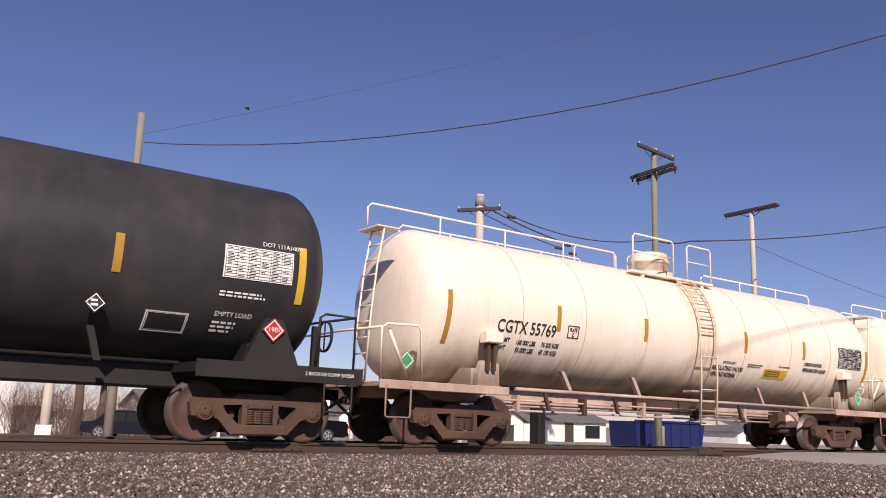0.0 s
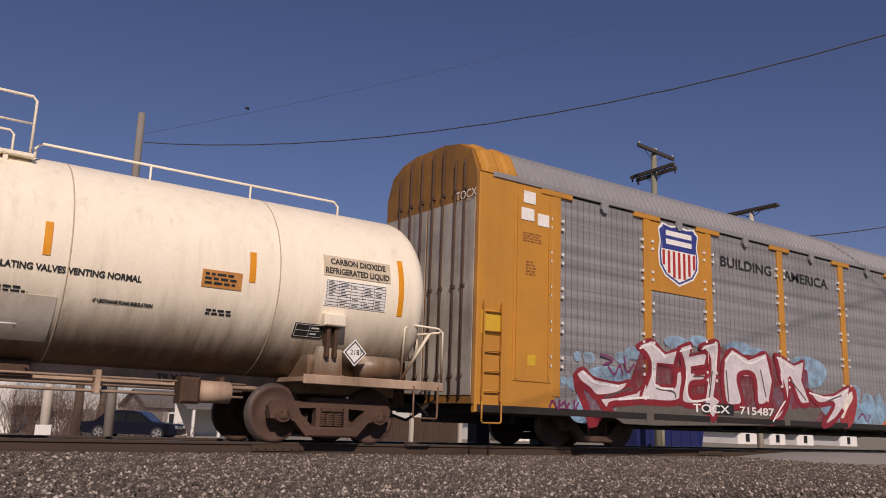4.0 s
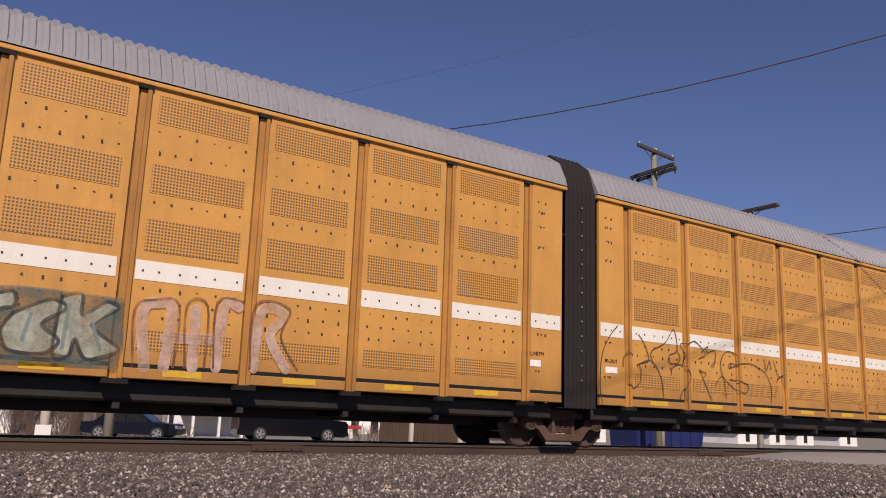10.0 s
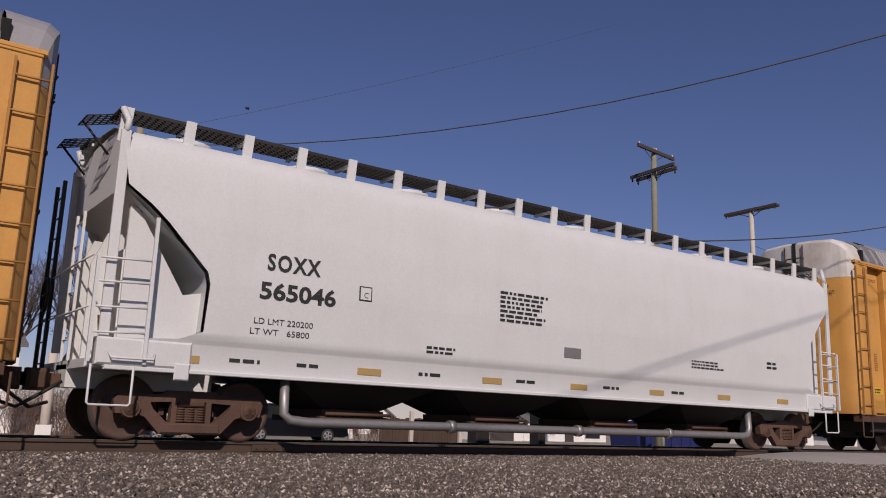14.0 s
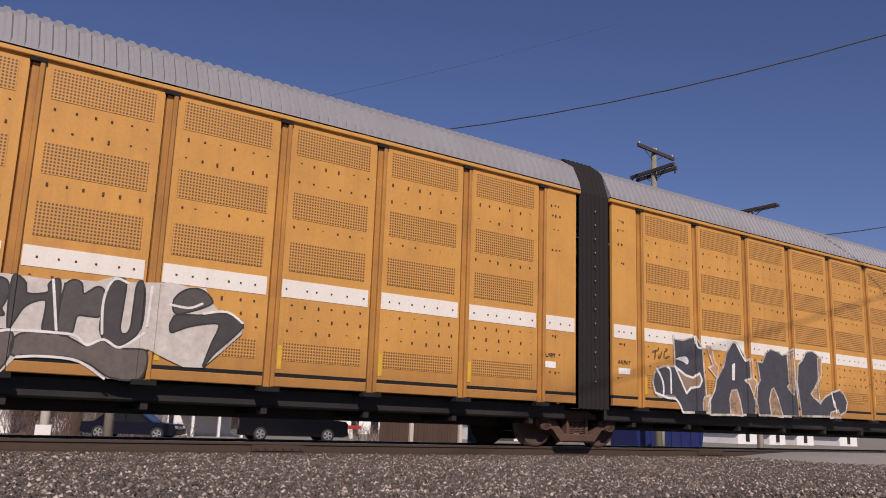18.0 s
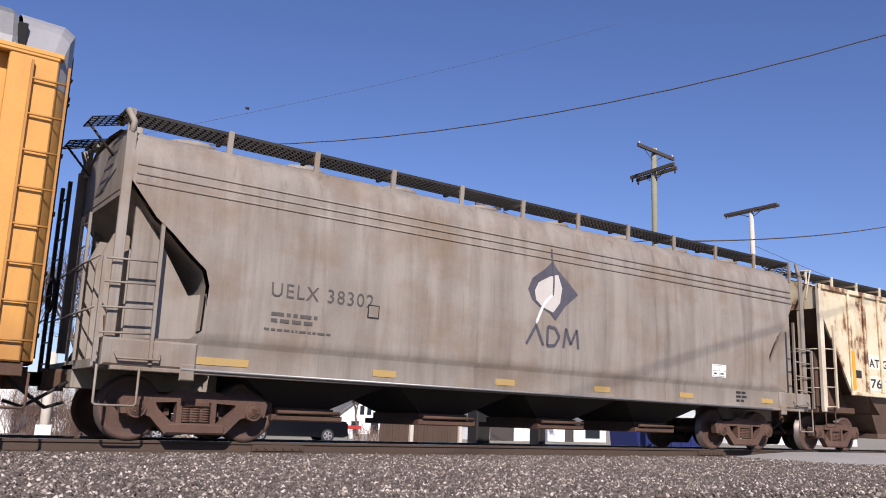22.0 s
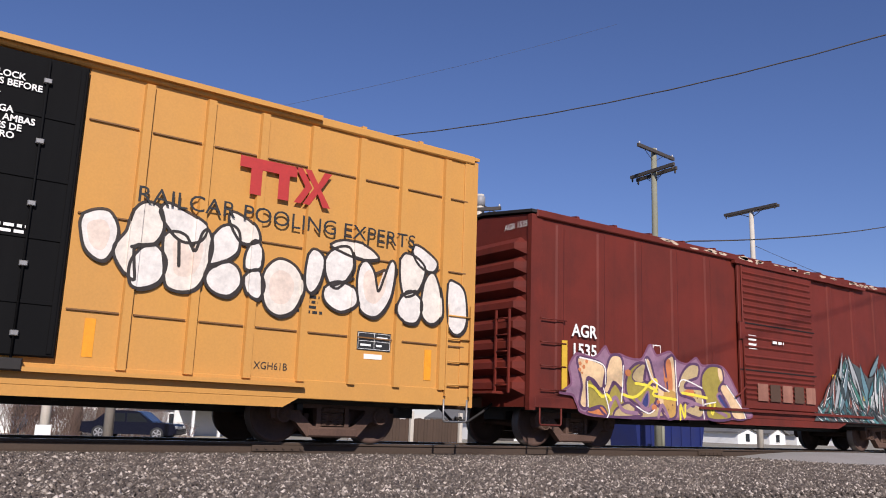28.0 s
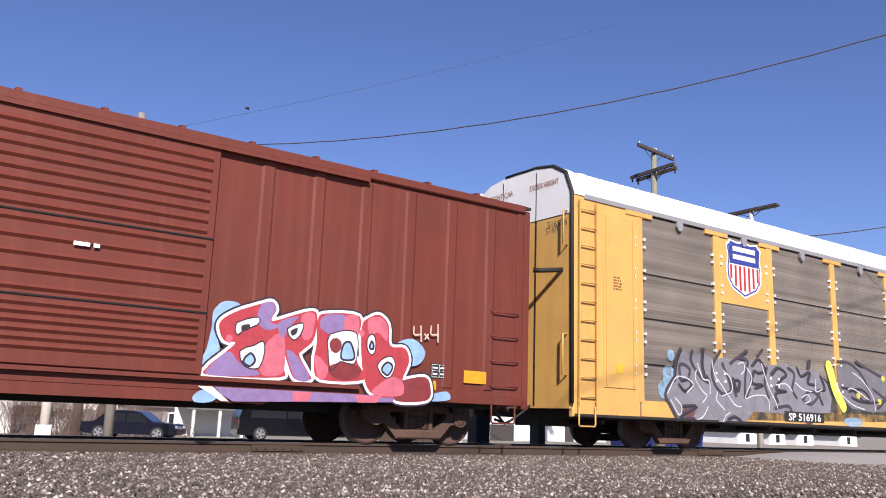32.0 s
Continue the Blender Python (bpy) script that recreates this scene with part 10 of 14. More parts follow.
    shape(car, lay, 0.83, (0.03, 0.022, 0.018), [(3.78, 2.43), (3.89, 2.57), (4.14, 2.67), (4.36, 2.67), (4.5, 2.56), (4.54, 2.4), (4.47, 2.2), (4.32, 2.12), (4.11, 2.11), (3.93, 2.2)])
    shape(car, lay, 0.86, (0.03, 0.022, 0.018), [(3.91, 3.08), (4.04, 3.25), (4.21, 3.34), (4.38, 3.28), (4.5, 3.09), (4.49, 2.87), (4.38, 2.68), (4.14, 2.64), (3.95, 2.56), (3.87, 2.61), (3.91, 2.82)])
    shape(car, lay, 0.89, (0.03, 0.022, 0.018), [(4.39, 3.35), (4.42, 3.47), (4.56, 3.47), (4.95, 3.29), (5.06, 3.26), (4.88, 3.13), (4.69, 2.98), (4.51, 3)])
    shape(car, lay, 0.92, (0.03, 0.022, 0.018), [(4.39, 2.68), (4.56, 2.96), (4.74, 3.02), (4.89, 2.88), (4.86, 2.61), (4.93, 2.55), (5.07, 2.91), (4.96, 3.11), (5.04, 3.24), (5.15, 3.14), (5.19, 2.84), (5.13, 2.38), (4.99, 2.19), (4.77, 2.11), (4.58, 2.15), (4.51, 2.22), (4.54, 2.44)])
    shape(car, lay, 0.95, (0.03, 0.022, 0.018), [(5.17, 3.15), (5.28, 3.26), (5.43, 3.27), (5.54, 3.07), (5.51, 2.84), (5.43, 2.67), (5.26, 2.67), (5.19, 2.84)])
    shape(car, lay, 0.98, (0.03, 0.022, 0.018), [(5.36, 3.33), (5.41, 3.47), (5.61, 3.45), (5.91, 3.29), (5.9, 3.05), (5.59, 3.02), (5.52, 3.15)])
    shape(car, lay, 1.01, (0.03, 0.022, 0.018), [(5.57, 2.93), (5.74, 3.04), (5.89, 3.05), (5.98, 2.85), (5.97, 2.62), (5.88, 2.57), (5.62, 2.62), (5.54, 2.79)])
    shape(car, lay, 1.04, (0.03, 0.022, 0.018), [(5.16, 2.56), (5.28, 2.65), (5.46, 2.65), (5.57, 2.44), (5.56, 2.21), (5.4, 2.11), (5.22, 2.17), (5.13, 2.38)])
    shape(car, lay, 1.07, (0.03, 0.022, 0.018), [(5.58, 2.51), (5.78, 2.58), (5.98, 2.51), (6.02, 2.31), (5.91, 2.16), (5.71, 2.18), (5.58, 2.3)])
    shape(car, lay, 1.1, (0.03, 0.022, 0.018), [(5.97, 2.71), (6.11, 2.85), (6.32, 2.87), (6.54, 2.72), (6.63, 2.47), (6.55, 2.09), (6.38, 1.89), (6.23, 1.88), (6.07, 2.04), (5.96, 2.26), (6, 2.49)])
    shape(car, lay, 1.13, (0.03, 0.022, 0.018), [(12.05, 3), (12.38, 3.1), (12.54, 2.84), (12.47, 2.49), (12.34, 2.38), (12.15, 2.5), (12.05, 2.73)])
    shape(car, lay, 1.16, (0.03, 0.022, 0.018), [(12.71, 3.15), (12.88, 3.3), (13.09, 3.26), (13.17, 2.97), (13.05, 2.72), (12.77, 2.63), (12.82, 2.17), (12.57, 2.38), (12.51, 2.6), (12.64, 2.85)])
    shape(car, lay, 1.19, (0.03, 0.022, 0.018), [(12.87, 2.64), (13.08, 2.71), (13.25, 2.5), (13.18, 2.2), (12.94, 2.06), (12.77, 2.11), (12.74, 2.39)])
    shape(car, lay, 1.22, (0.03, 0.022, 0.018), [(13.09, 3.2), (13.18, 3.35), (13.44, 3.27), (13.79, 3.1), (13.69, 2.84), (13.43, 2.81), (13.22, 2.97)])
    shape(car, lay, 1.25, (0.03, 0.022, 0.018), [(13.17, 2.85), (13.34, 2.95), (13.52, 2.88), (13.64, 2.69), (13.71, 2.97), (13.82, 3.04), (13.91, 2.74), (13.77, 2.25), (13.56, 2.09), (13.28, 2.14), (13.21, 2.44)])
    shape(car, lay, 1.28, (0.03, 0.022, 0.018), [(13.9, 2.98), (14.12, 3.18), (14.3, 3.09), (14.29, 2.78), (14.05, 2.57), (13.88, 2.52)])
    shape(car, lay, 1.31, (0.03, 0.022, 0.018), [(13.86, 2.44), (14.1, 2.62), (14.32, 2.54), (14.39, 2.3), (14.22, 2.1), (13.98, 2.12), (13.84, 2.25)])
    shape(car, lay, 1.34, (0.03, 0.022, 0.018), [(14.12, 3.26), (14.2, 3.39), (14.53, 3.24), (14.62, 3), (14.33, 2.93)])
    shape(car, lay, 1.37, (0.03, 0.022, 0.018), [(14.42, 2.79), (14.56, 2.99), (14.71, 2.82), (14.66, 2.57), (14.44, 2.55)])
    shape(car, lay, 1.4, (0.03, 0.022, 0.018), [(14.43, 2.43), (14.62, 2.54), (14.77, 2.33), (14.68, 2.1), (14.5, 2.16)])
    shape(car, lay, 1.43, (0.03, 0.022, 0.018), [(14.76, 2.58), (14.97, 2.77), (15.28, 2.69), (15.43, 2.39), (15.29, 2), (15.02, 1.88), (14.79, 2.03), (14.73, 2.33)])
    shape(car, lay, 1.46, (0.03, 0.022, 0.018), [(15.45, 2.89), (15.59, 3.01), (15.77, 2.86), (15.71, 2.47), (15.54, 2.29), (15.43, 2.45)])
    shape(car, lay, 1.49, (0.03, 0.022, 0.018), [(15.77, 2.86), (15.94, 3.07), (16.21, 3.13), (16.3, 2.78), (16.04, 2.44), (15.84, 2.55)])
    shape(car, lay, 1.52, (0.03, 0.022, 0.018), [(15.86, 3.13), (16.12, 3.25), (16.53, 3.2), (16.78, 3.03), (16.42, 2.96), (16, 3.05)])
    shape(car, lay, 1.55, (0.03, 0.022, 0.018), [(15.79, 2.42), (16.04, 2.54), (16.33, 2.46), (16.38, 2.21), (16.1, 2.06), (15.82, 2.19)])
    shape(car, lay, 1.58, (0.03, 0.022, 0.018), [(16.39, 2.83), (16.56, 2.95), (16.72, 2.76), (16.81, 2.47), (17, 2.98), (17.12, 2.93), (17.05, 2.39), (16.79, 2.04), (16.48, 2.11), (16.37, 2.46)])
    shape(car, lay, 1.61, (0.03, 0.022, 0.018), [(17.18, 3.07), (17.41, 3.2), (17.73, 2.98), (17.59, 2.57), (17.27, 2.47)])
    shape(car, lay, 1.64, (0.03, 0.022, 0.018), [(17.45, 3.23), (17.55, 3.37), (17.97, 3.14), (17.89, 2.93), (17.62, 3)])
    shape(car, lay, 1.67, (0.03, 0.022, 0.018), [(17.22, 2.4), (17.45, 2.55), (17.69, 2.37), (17.6, 2.03), (17.33, 2.01), (17.16, 2.16)])
    shape(car, lay, 1.7, (0.03, 0.022, 0.018), [(17.71, 2.71), (17.89, 2.93), (18.05, 2.67), (18.11, 2.2), (17.89, 2.02), (17.68, 2.2)])
    shape(car, lay, 1.73, (0.03, 0.022, 0.018), [(18.2, 2.75), (18.39, 2.82), (18.61, 2.65), (18.67, 2.1), (18.46, 1.88), (18.24, 2.07)])
    shape(car, lay, 1.6, (0.74, 0.66, 0.57), [(3.45, 3.03), (3.61, 3.1), (3.74, 3.06), (3.88, 2.84), (3.82, 2.64), (3.75, 2.46), (3.66, 2.39), (3.51, 2.46), (3.42, 2.67), (3.4, 2.87)], (0.03, 0.022, 0.018), 0.036)
    shape(car, lay, 1.62, (0.72, 0.58, 0.48), [(3.52, 2.92), (3.61, 2.96), (3.69, 2.93), (3.78, 2.81), (3.74, 2.69), (3.7, 2.58), (3.65, 2.54), (3.55, 2.57), (3.5, 2.7), (3.49, 2.82)])
    shape(car, lay, 1.645, (0.74, 0.68, 0.62), [(3.75, 2.46), (3.87, 2.61), (4.11, 2.71), (4.33, 2.71), (4.47, 2.6), (4.51, 2.44), (4.44, 2.24), (4.29, 2.15), (4.08, 2.15), (3.9, 2.23)], (0.03, 0.022, 0.018), 0.036)
    shape(car, lay, 1.69, (0.74, 0.68, 0.62), [(3.88, 3.11), (4.01, 3.29), (4.18, 3.37), (4.35, 3.32), (4.47, 3.13), (4.46, 2.9), (4.35, 2.72), (4.11, 2.68), (3.93, 2.6), (3.84, 2.64), (3.88, 2.86)], (0.03, 0.022, 0.018), 0.036)
    shape(car, lay, 1.71, (0.72, 0.58, 0.48), [(3.98, 3.06), (4.06, 3.16), (4.16, 3.21), (4.26, 3.18), (4.33, 3.06), (4.32, 2.93), (4.26, 2.82), (4.12, 2.79), (4.01, 2.74), (3.95, 2.77), (3.98, 2.9)])
    shape(car, lay, 1.735, (0.74, 0.66, 0.57), [(4.36, 3.39), (4.39, 3.51), (4.53, 3.51), (4.91, 3.33), (5.03, 3.3), (4.85, 3.17), (4.66, 3.02), (4.48, 3.04)], (0.03, 0.022, 0.018), 0.036)
    shape(car, lay, 1.78, (0.74, 0.68, 0.62), [(4.36, 2.72), (4.53, 3), (4.7, 3.06), (4.85, 2.92), (4.83, 2.65), (4.9, 2.59), (5.04, 2.95), (4.93, 3.15), (5.01, 3.28), (5.12, 3.18), (5.16, 2.88), (5.1, 2.42), (4.96, 2.23), (4.74, 2.15), (4.55, 2.18), (4.48, 2.26), (4.51, 2.48)], (0.03, 0.022, 0.018), 0.036)
    shape(car, lay, 1.8, (0.72, 0.58, 0.48), [(4.54, 2.71), (4.64, 2.89), (4.75, 2.92), (4.84, 2.84), (4.82, 2.68), (4.86, 2.64), (4.95, 2.85), (4.88, 2.97), (4.93, 3.05), (4.99, 2.99), (5.02, 2.81), (4.98, 2.54), (4.9, 2.42), (4.76, 2.37), (4.65, 2.39), (4.61, 2.44), (4.63, 2.57)])
    shape(car, lay, 1.825, (0.74, 0.68, 0.62), [(5.13, 3.19), (5.25, 3.3), (5.4, 3.31), (5.51, 3.11), (5.48, 2.88), (5.39, 2.71), (5.23, 2.71), (5.16, 2.88)], (0.03, 0.022, 0.018), 0.036)
    shape(car, lay, 1.845, (0.72, 0.58, 0.48), [(5.21, 3.12), (5.28, 3.19), (5.36, 3.19), (5.43, 3.07), (5.41, 2.93), (5.36, 2.83), (5.26, 2.83), (5.22, 2.93)])
    shape(car, lay, 1.87, (0.74, 0.66, 0.57), [(5.33, 3.37), (5.38, 3.51), (5.58, 3.49), (5.87, 3.33), (5.87, 3.09), (5.56, 3.06), (5.48, 3.2)], (0.03, 0.022, 0.018), 0.036)
    shape(car, lay, 1.915, (0.74, 0.68, 0.62), [(5.54, 2.98), (5.71, 3.08), (5.86, 3.09), (5.95, 2.9), (5.94, 2.67), (5.84, 2.61), (5.59, 2.67), (5.51, 2.84)], (0.03, 0.022, 0.018), 0.036)
    shape(car, lay, 1.96, (0.74, 0.68, 0.62), [(5.12, 2.6), (5.25, 2.69), (5.42, 2.69), (5.54, 2.48), (5.52, 2.25), (5.37, 2.16), (5.19, 2.22), (5.1, 2.42)], (0.03, 0.022, 0.018), 0.036)
    shape(car, lay, 1.98, (0.72, 0.58, 0.48), [(5.2, 2.54), (5.28, 2.59), (5.38, 2.59), (5.45, 2.46), (5.44, 2.33), (5.35, 2.27), (5.24, 2.3), (5.19, 2.43)])
    shape(car, lay, 2.005, (0.74, 0.66, 0.57), [(5.55, 2.55), (5.74, 2.62), (5.95, 2.55), (5.98, 2.35), (5.87, 2.2), (5.67, 2.22), (5.55, 2.34)], (0.03, 0.022, 0.018), 0.036)
    shape(car, lay, 2.05, (0.74, 0.68, 0.62), [(5.93, 2.76), (6.08, 2.9), (6.28, 2.92), (6.51, 2.77), (6.6, 2.52), (6.51, 2.13), (6.35, 1.93), (6.2, 1.92), (6.03, 2.08), (5.93, 2.3), (5.97, 2.53)], (0.03, 0.022, 0.018), 0.036)
    shape(car, lay, 2.07, (0.72, 0.58, 0.48), [(6.05, 2.63), (6.13, 2.71), (6.26, 2.72), (6.39, 2.63), (6.44, 2.48), (6.39, 2.25), (6.3, 2.13), (6.2, 2.12), (6.11, 2.22), (6.04, 2.35), (6.07, 2.49)])
    shape(car, lay, 2.095, (0.74, 0.68, 0.62), [(12.03, 3.03), (12.35, 3.13), (12.52, 2.87), (12.45, 2.52), (12.32, 2.41), (12.12, 2.53), (12.03, 2.76)], (0.03, 0.022, 0.018), 0.045)
    shape(car, lay, 2.115, (0.72, 0.58, 0.48), [(12.12, 2.92), (12.32, 2.98), (12.41, 2.82), (12.37, 2.61), (12.29, 2.55), (12.18, 2.62), (12.12, 2.76)])
    shape(car, lay, 2.14, (0.74, 0.66, 0.57), [(12.69, 3.19), (12.86, 3.34), (13.06, 3.29), (13.14, 3), (13.02, 2.75), (12.75, 2.66), (12.79, 2.2), (12.55, 2.41), (12.48, 2.64), (12.62, 2.88)], (0.03, 0.022, 0.018), 0.045)
    shape(car, lay, 2.185, (0.74, 0.68, 0.62), [(12.85, 2.67), (13.05, 2.74), (13.22, 2.53), (13.15, 2.23), (12.91, 2.1), (12.74, 2.14), (12.71, 2.43)], (0.03, 0.022, 0.018), 0.045)
    shape(car, lay, 2.23, (0.74, 0.68, 0.62), [(13.06, 3.23), (13.15, 3.38), (13.41, 3.31), (13.76, 3.13), (13.67, 2.88), (13.4, 2.85), (13.2, 3.01)], (0.03, 0.022, 0.018), 0.045)
    shape(car, lay, 2.275, (0.74, 0.66, 0.57), [(13.14, 2.88), (13.32, 2.98), (13.49, 2.92), (13.61, 2.73), (13.69, 3), (13.8, 3.07), (13.88, 2.78), (13.74, 2.28), (13.53, 2.12), (13.25, 2.17), (13.19, 2.47)], (0.03, 0.022, 0.018), 0.045)
    shape(car, lay, 2.295, (0.72, 0.58, 0.48), [(13.29, 2.8), (13.39, 2.86), (13.5, 2.82), (13.57, 2.7), (13.62, 2.87), (13.68, 2.91), (13.73, 2.73), (13.65, 2.44), (13.52, 2.34), (13.35, 2.37), (13.32, 2.55)])
    shape(car, lay, 2.32, (0.74, 0.68, 0.62), [(13.87, 3.02), (14.09, 3.21), (14.27, 3.12), (14.27, 2.81), (14.02, 2.61), (13.86, 2.56)], (0.03, 0.022, 0.018), 0.045)
    shape(car, lay, 2.365, (0.74, 0.68, 0.62), [(13.84, 2.47), (14.08, 2.65), (14.3, 2.57), (14.36, 2.33), (14.19, 2.14), (13.96, 2.16), (13.82, 2.29)], (0.03, 0.022, 0.018), 0.045)
    shape(car, lay, 2.41, (0.74, 0.66, 0.57), [(14.09, 3.29), (14.17, 3.42), (14.5, 3.27), (14.59, 3.03), (14.31, 2.97)], (0.03, 0.022, 0.018), 0.045)
    shape(car, lay, 2.455, (0.74, 0.68, 0.62), [(14.4, 2.83), (14.53, 3.03), (14.68, 2.86), (14.63, 2.6), (14.41, 2.58)], (0.03, 0.022, 0.018), 0.045)
    shape(car, lay, 2.5, (0.74, 0.68, 0.62), [(14.4, 2.46), (14.6, 2.58), (14.74, 2.37), (14.66, 2.14), (14.47, 2.2)], (0.03, 0.022, 0.018), 0.045)
    shape(car, lay, 2.545, (0.74, 0.66, 0.57), [(14.73, 2.61), (14.95, 2.81), (15.25, 2.72), (15.4, 2.42), (15.27, 2.04), (14.99, 1.92), (14.77, 2.06), (14.7, 2.36)], (0.03, 0.022, 0.018), 0.045)
    shape(car, lay, 2.565, (0.72, 0.58, 0.48), [(14.84, 2.51), (14.97, 2.63), (15.15, 2.58), (15.24, 2.4), (15.16, 2.17), (15, 2.1), (14.86, 2.18), (14.82, 2.36)])
    shape(car, lay, 2.59, (0.74, 0.68, 0.62), [(15.42, 2.93), (15.57, 3.05), (15.74, 2.9), (15.68, 2.51), (15.52, 2.33), (15.4, 2.48)], (0.03, 0.022, 0.018), 0.045)
    shape(car, lay, 2.635, (0.74, 0.68, 0.62), [(15.74, 2.9), (15.91, 3.11), (16.19, 3.16), (16.27, 2.82), (16.01, 2.47), (15.81, 2.58)], (0.03, 0.022, 0.018), 0.045)
    shape(car, lay, 2.68, (0.74, 0.66, 0.57), [(15.83, 3.17), (16.09, 3.28), (16.5, 3.24), (16.75, 3.06), (16.39, 3), (15.97, 3.09)], (0.03, 0.022, 0.018), 0.045)
    shape(car, lay, 2.725, (0.74, 0.68, 0.62), [(15.76, 2.45), (16.01, 2.58), (16.3, 2.5), (16.35, 2.24), (16.07, 2.09), (15.79, 2.23)], (0.03, 0.022, 0.018), 0.045)
    shape(car, lay, 2.77, (0.74, 0.68, 0.62), [(16.36, 2.87), (16.53, 2.99), (16.69, 2.79), (16.78, 2.51), (16.97, 3.02), (17.09, 2.96), (17.02, 2.43), (16.76, 2.08), (16.45, 2.15), (16.34, 2.5)], (0.03, 0.022, 0.018), 0.045)
    shape(car, lay, 2.79, (0.72, 0.58, 0.48), [(16.49, 2.77), (16.6, 2.84), (16.69, 2.73), (16.75, 2.56), (16.86, 2.86), (16.93, 2.83), (16.89, 2.51), (16.73, 2.3), (16.55, 2.34), (16.48, 2.55)])
    shape(car, lay, 2.815, (0.74, 0.66, 0.57), [(17.15, 3.1), (17.38, 3.23), (17.7, 3.02), (17.56, 2.6), (17.24, 2.51)], (0.03, 0.022, 0.018), 0.045)
    shape(car, lay, 2.86, (0.74, 0.68, 0.62), [(17.42, 3.27), (17.52, 3.41), (17.94, 3.18), (17.86, 2.97), (17.59, 3.04)], (0.03, 0.022, 0.018), 0.045)
    shape(car, lay, 2.905, (0.74, 0.68, 0.62), [(17.19, 2.44), (17.42, 2.59), (17.66, 2.41), (17.57, 2.07), (17.3, 2.05), (17.13, 2.2)], (0.03, 0.022, 0.018), 0.045)
    shape(car, lay, 2.95, (0.74, 0.66, 0.57), [(17.68, 2.75), (17.86, 2.97), (18.02, 2.71), (18.08, 2.24), (17.86, 2.06), (17.65, 2.23)], (0.03, 0.022, 0.018), 0.045)
    shape(car, lay, 2.995, (0.74, 0.68, 0.62), [(18.17, 2.79), (18.36, 2.86), (18.58, 2.69), (18.63, 2.14), (18.43, 1.92), (18.21, 2.11)], (0.03, 0.022, 0.018), 0.045)
    strokes(car, lay, 4.6, (0.03, 0.022, 0.018), 0.05, [
        [(3.92, 2.61), (4.07, 2.7), (4.12, 2.39)],
        [(3.93, 2.6), (4.07, 2.48)],
        [(4.2, 3.21), (4.24, 2.96), (4.18, 2.78)],
        [(4.63, 2.84), (4.61, 2.54), (4.67, 2.3)],
        [(4.85, 2.39), (4.95, 2.85)],
        [(4.81, 2.91), (5.03, 2.87)],
        [(5.16, 2.63), (5.17, 2.3)],
        [(5.59, 2.67), (5.79, 2.71)],
        [(12.71, 2.66), (13.02, 2.74)],
        [(13.37, 2.84), (13.4, 2.49)],
        [(13.86, 2.56), (14.15, 2.66)],
        [(15.88, 2.49), (16.26, 2.65)],
        [(16.69, 2.79), (16.87, 2.88)],
        [(17.2, 2.49), (17.51, 2.6)]])

    car, lay = TRAIN[10][0], box_face
    shape(car, lay, 0, (0.29, 0.16, 0.23), [(0.6, 1.04), (0.89, 1.22), (0.84, 1.54), (0.97, 1.76), (1.11, 1.82), (1.48, 1.77), (1.67, 1.86), (1.85, 2.02), (1.98, 1.87), (2.27, 1.89), (2.5, 1.84), (2.91, 1.84), (3.13, 2.11), (3.25, 2.14), (3.41, 1.95), (3.82, 2.06), (4.07, 1.89), (4.41, 1.84), (4.71, 1.99), (4.91, 1.84), (5.3, 1.87), (5.7, 1.82), (6.05, 1.45), (6.33, 1.05), (6.46, 0.73), (2.35, 0.63), (1.28, 0.67), (1.09, 0.78), (0.93, 1.01)], (0.2, 0.08, 0.14), 0.05)
    shape(car, lay, 1.0, (0.33, 0.26, 0.05), [(1.33, 1.29), (1.51, 1.33), (1.77, 1.09), (1.92, 1.1), (2.11, 1.29), (2.3, 1.12), (2.46, 0.86), (2.92, 0.69), (1.95, 0.63), (1.65, 0.79), (1.37, 0.76)], (0.1, 0.045, 0.1), 0.05)
    shape(car, lay, 1.2, (0.72, 0.5, 0.28), [(1.06, 1.63), (1.15, 1.76), (1.78, 1.64), (1.83, 1.25), (1.62, 1.17), (1.41, 1.36), (1.31, 1.28), (1.31, 0.79), (1.12, 0.86), (1.18, 1.22)], (0.1, 0.045, 0.1), 0.06)
    shape(car, lay, 1.4, (0.72, 0.5, 0.28), [(1.87, 1.57), (2.01, 1.84), (2.27, 1.86), (2.36, 1.67), (2.33, 1.21), (2.08, 1.32), (1.92, 1.08), (1.78, 1.18)], (0.1, 0.045, 0.1), 0.06)
    shape(car, lay, 1.6, (0.58, 0.2, 0.07), [(1.37, 0.75), (1.74, 0.83), (1.88, 0.64), (1.38, 0.67)], (0.1, 0.045, 0.1), 0.04)
    shape(car, lay, 1.7, (0.5, 0.37, 0.19), [(2.05, 0.63), (2.46, 0.92), (2.76, 0.81), (3.15, 0.75), (3.4, 0.89), (3.59, 0.68)], (0.1, 0.045, 0.1), 0.05)
    shape(car, lay, 1.9, (0.33, 0.26, 0.05), [(2.43, 1.31), (2.55, 1.59), (2.81, 1.75), (3.05, 1.72), (3, 1.4), (3.38, 1.3), (3.33, 0.96), (3.1, 0.82), (2.75, 0.9), (2.49, 1.06)], (0.1, 0.045, 0.1), 0.06)
    shape(car, lay, 2.1, (0.5, 0.37, 0.19), [(2.83, 1.34), (3.02, 1.42), (3.05, 1.71), (2.96, 1.75), (2.71, 1.6), (2.63, 1.43)], (0.1, 0.045, 0.1), 0.03)
    shape(car, lay, 2.2, (0.04, 0.045, 0.16), [(2.88, 0.87), (3, 1.09), (3.12, 1.17), (3.12, 0.91), (2.99, 0.82)], (0.29, 0.16, 0.23), 0.04)
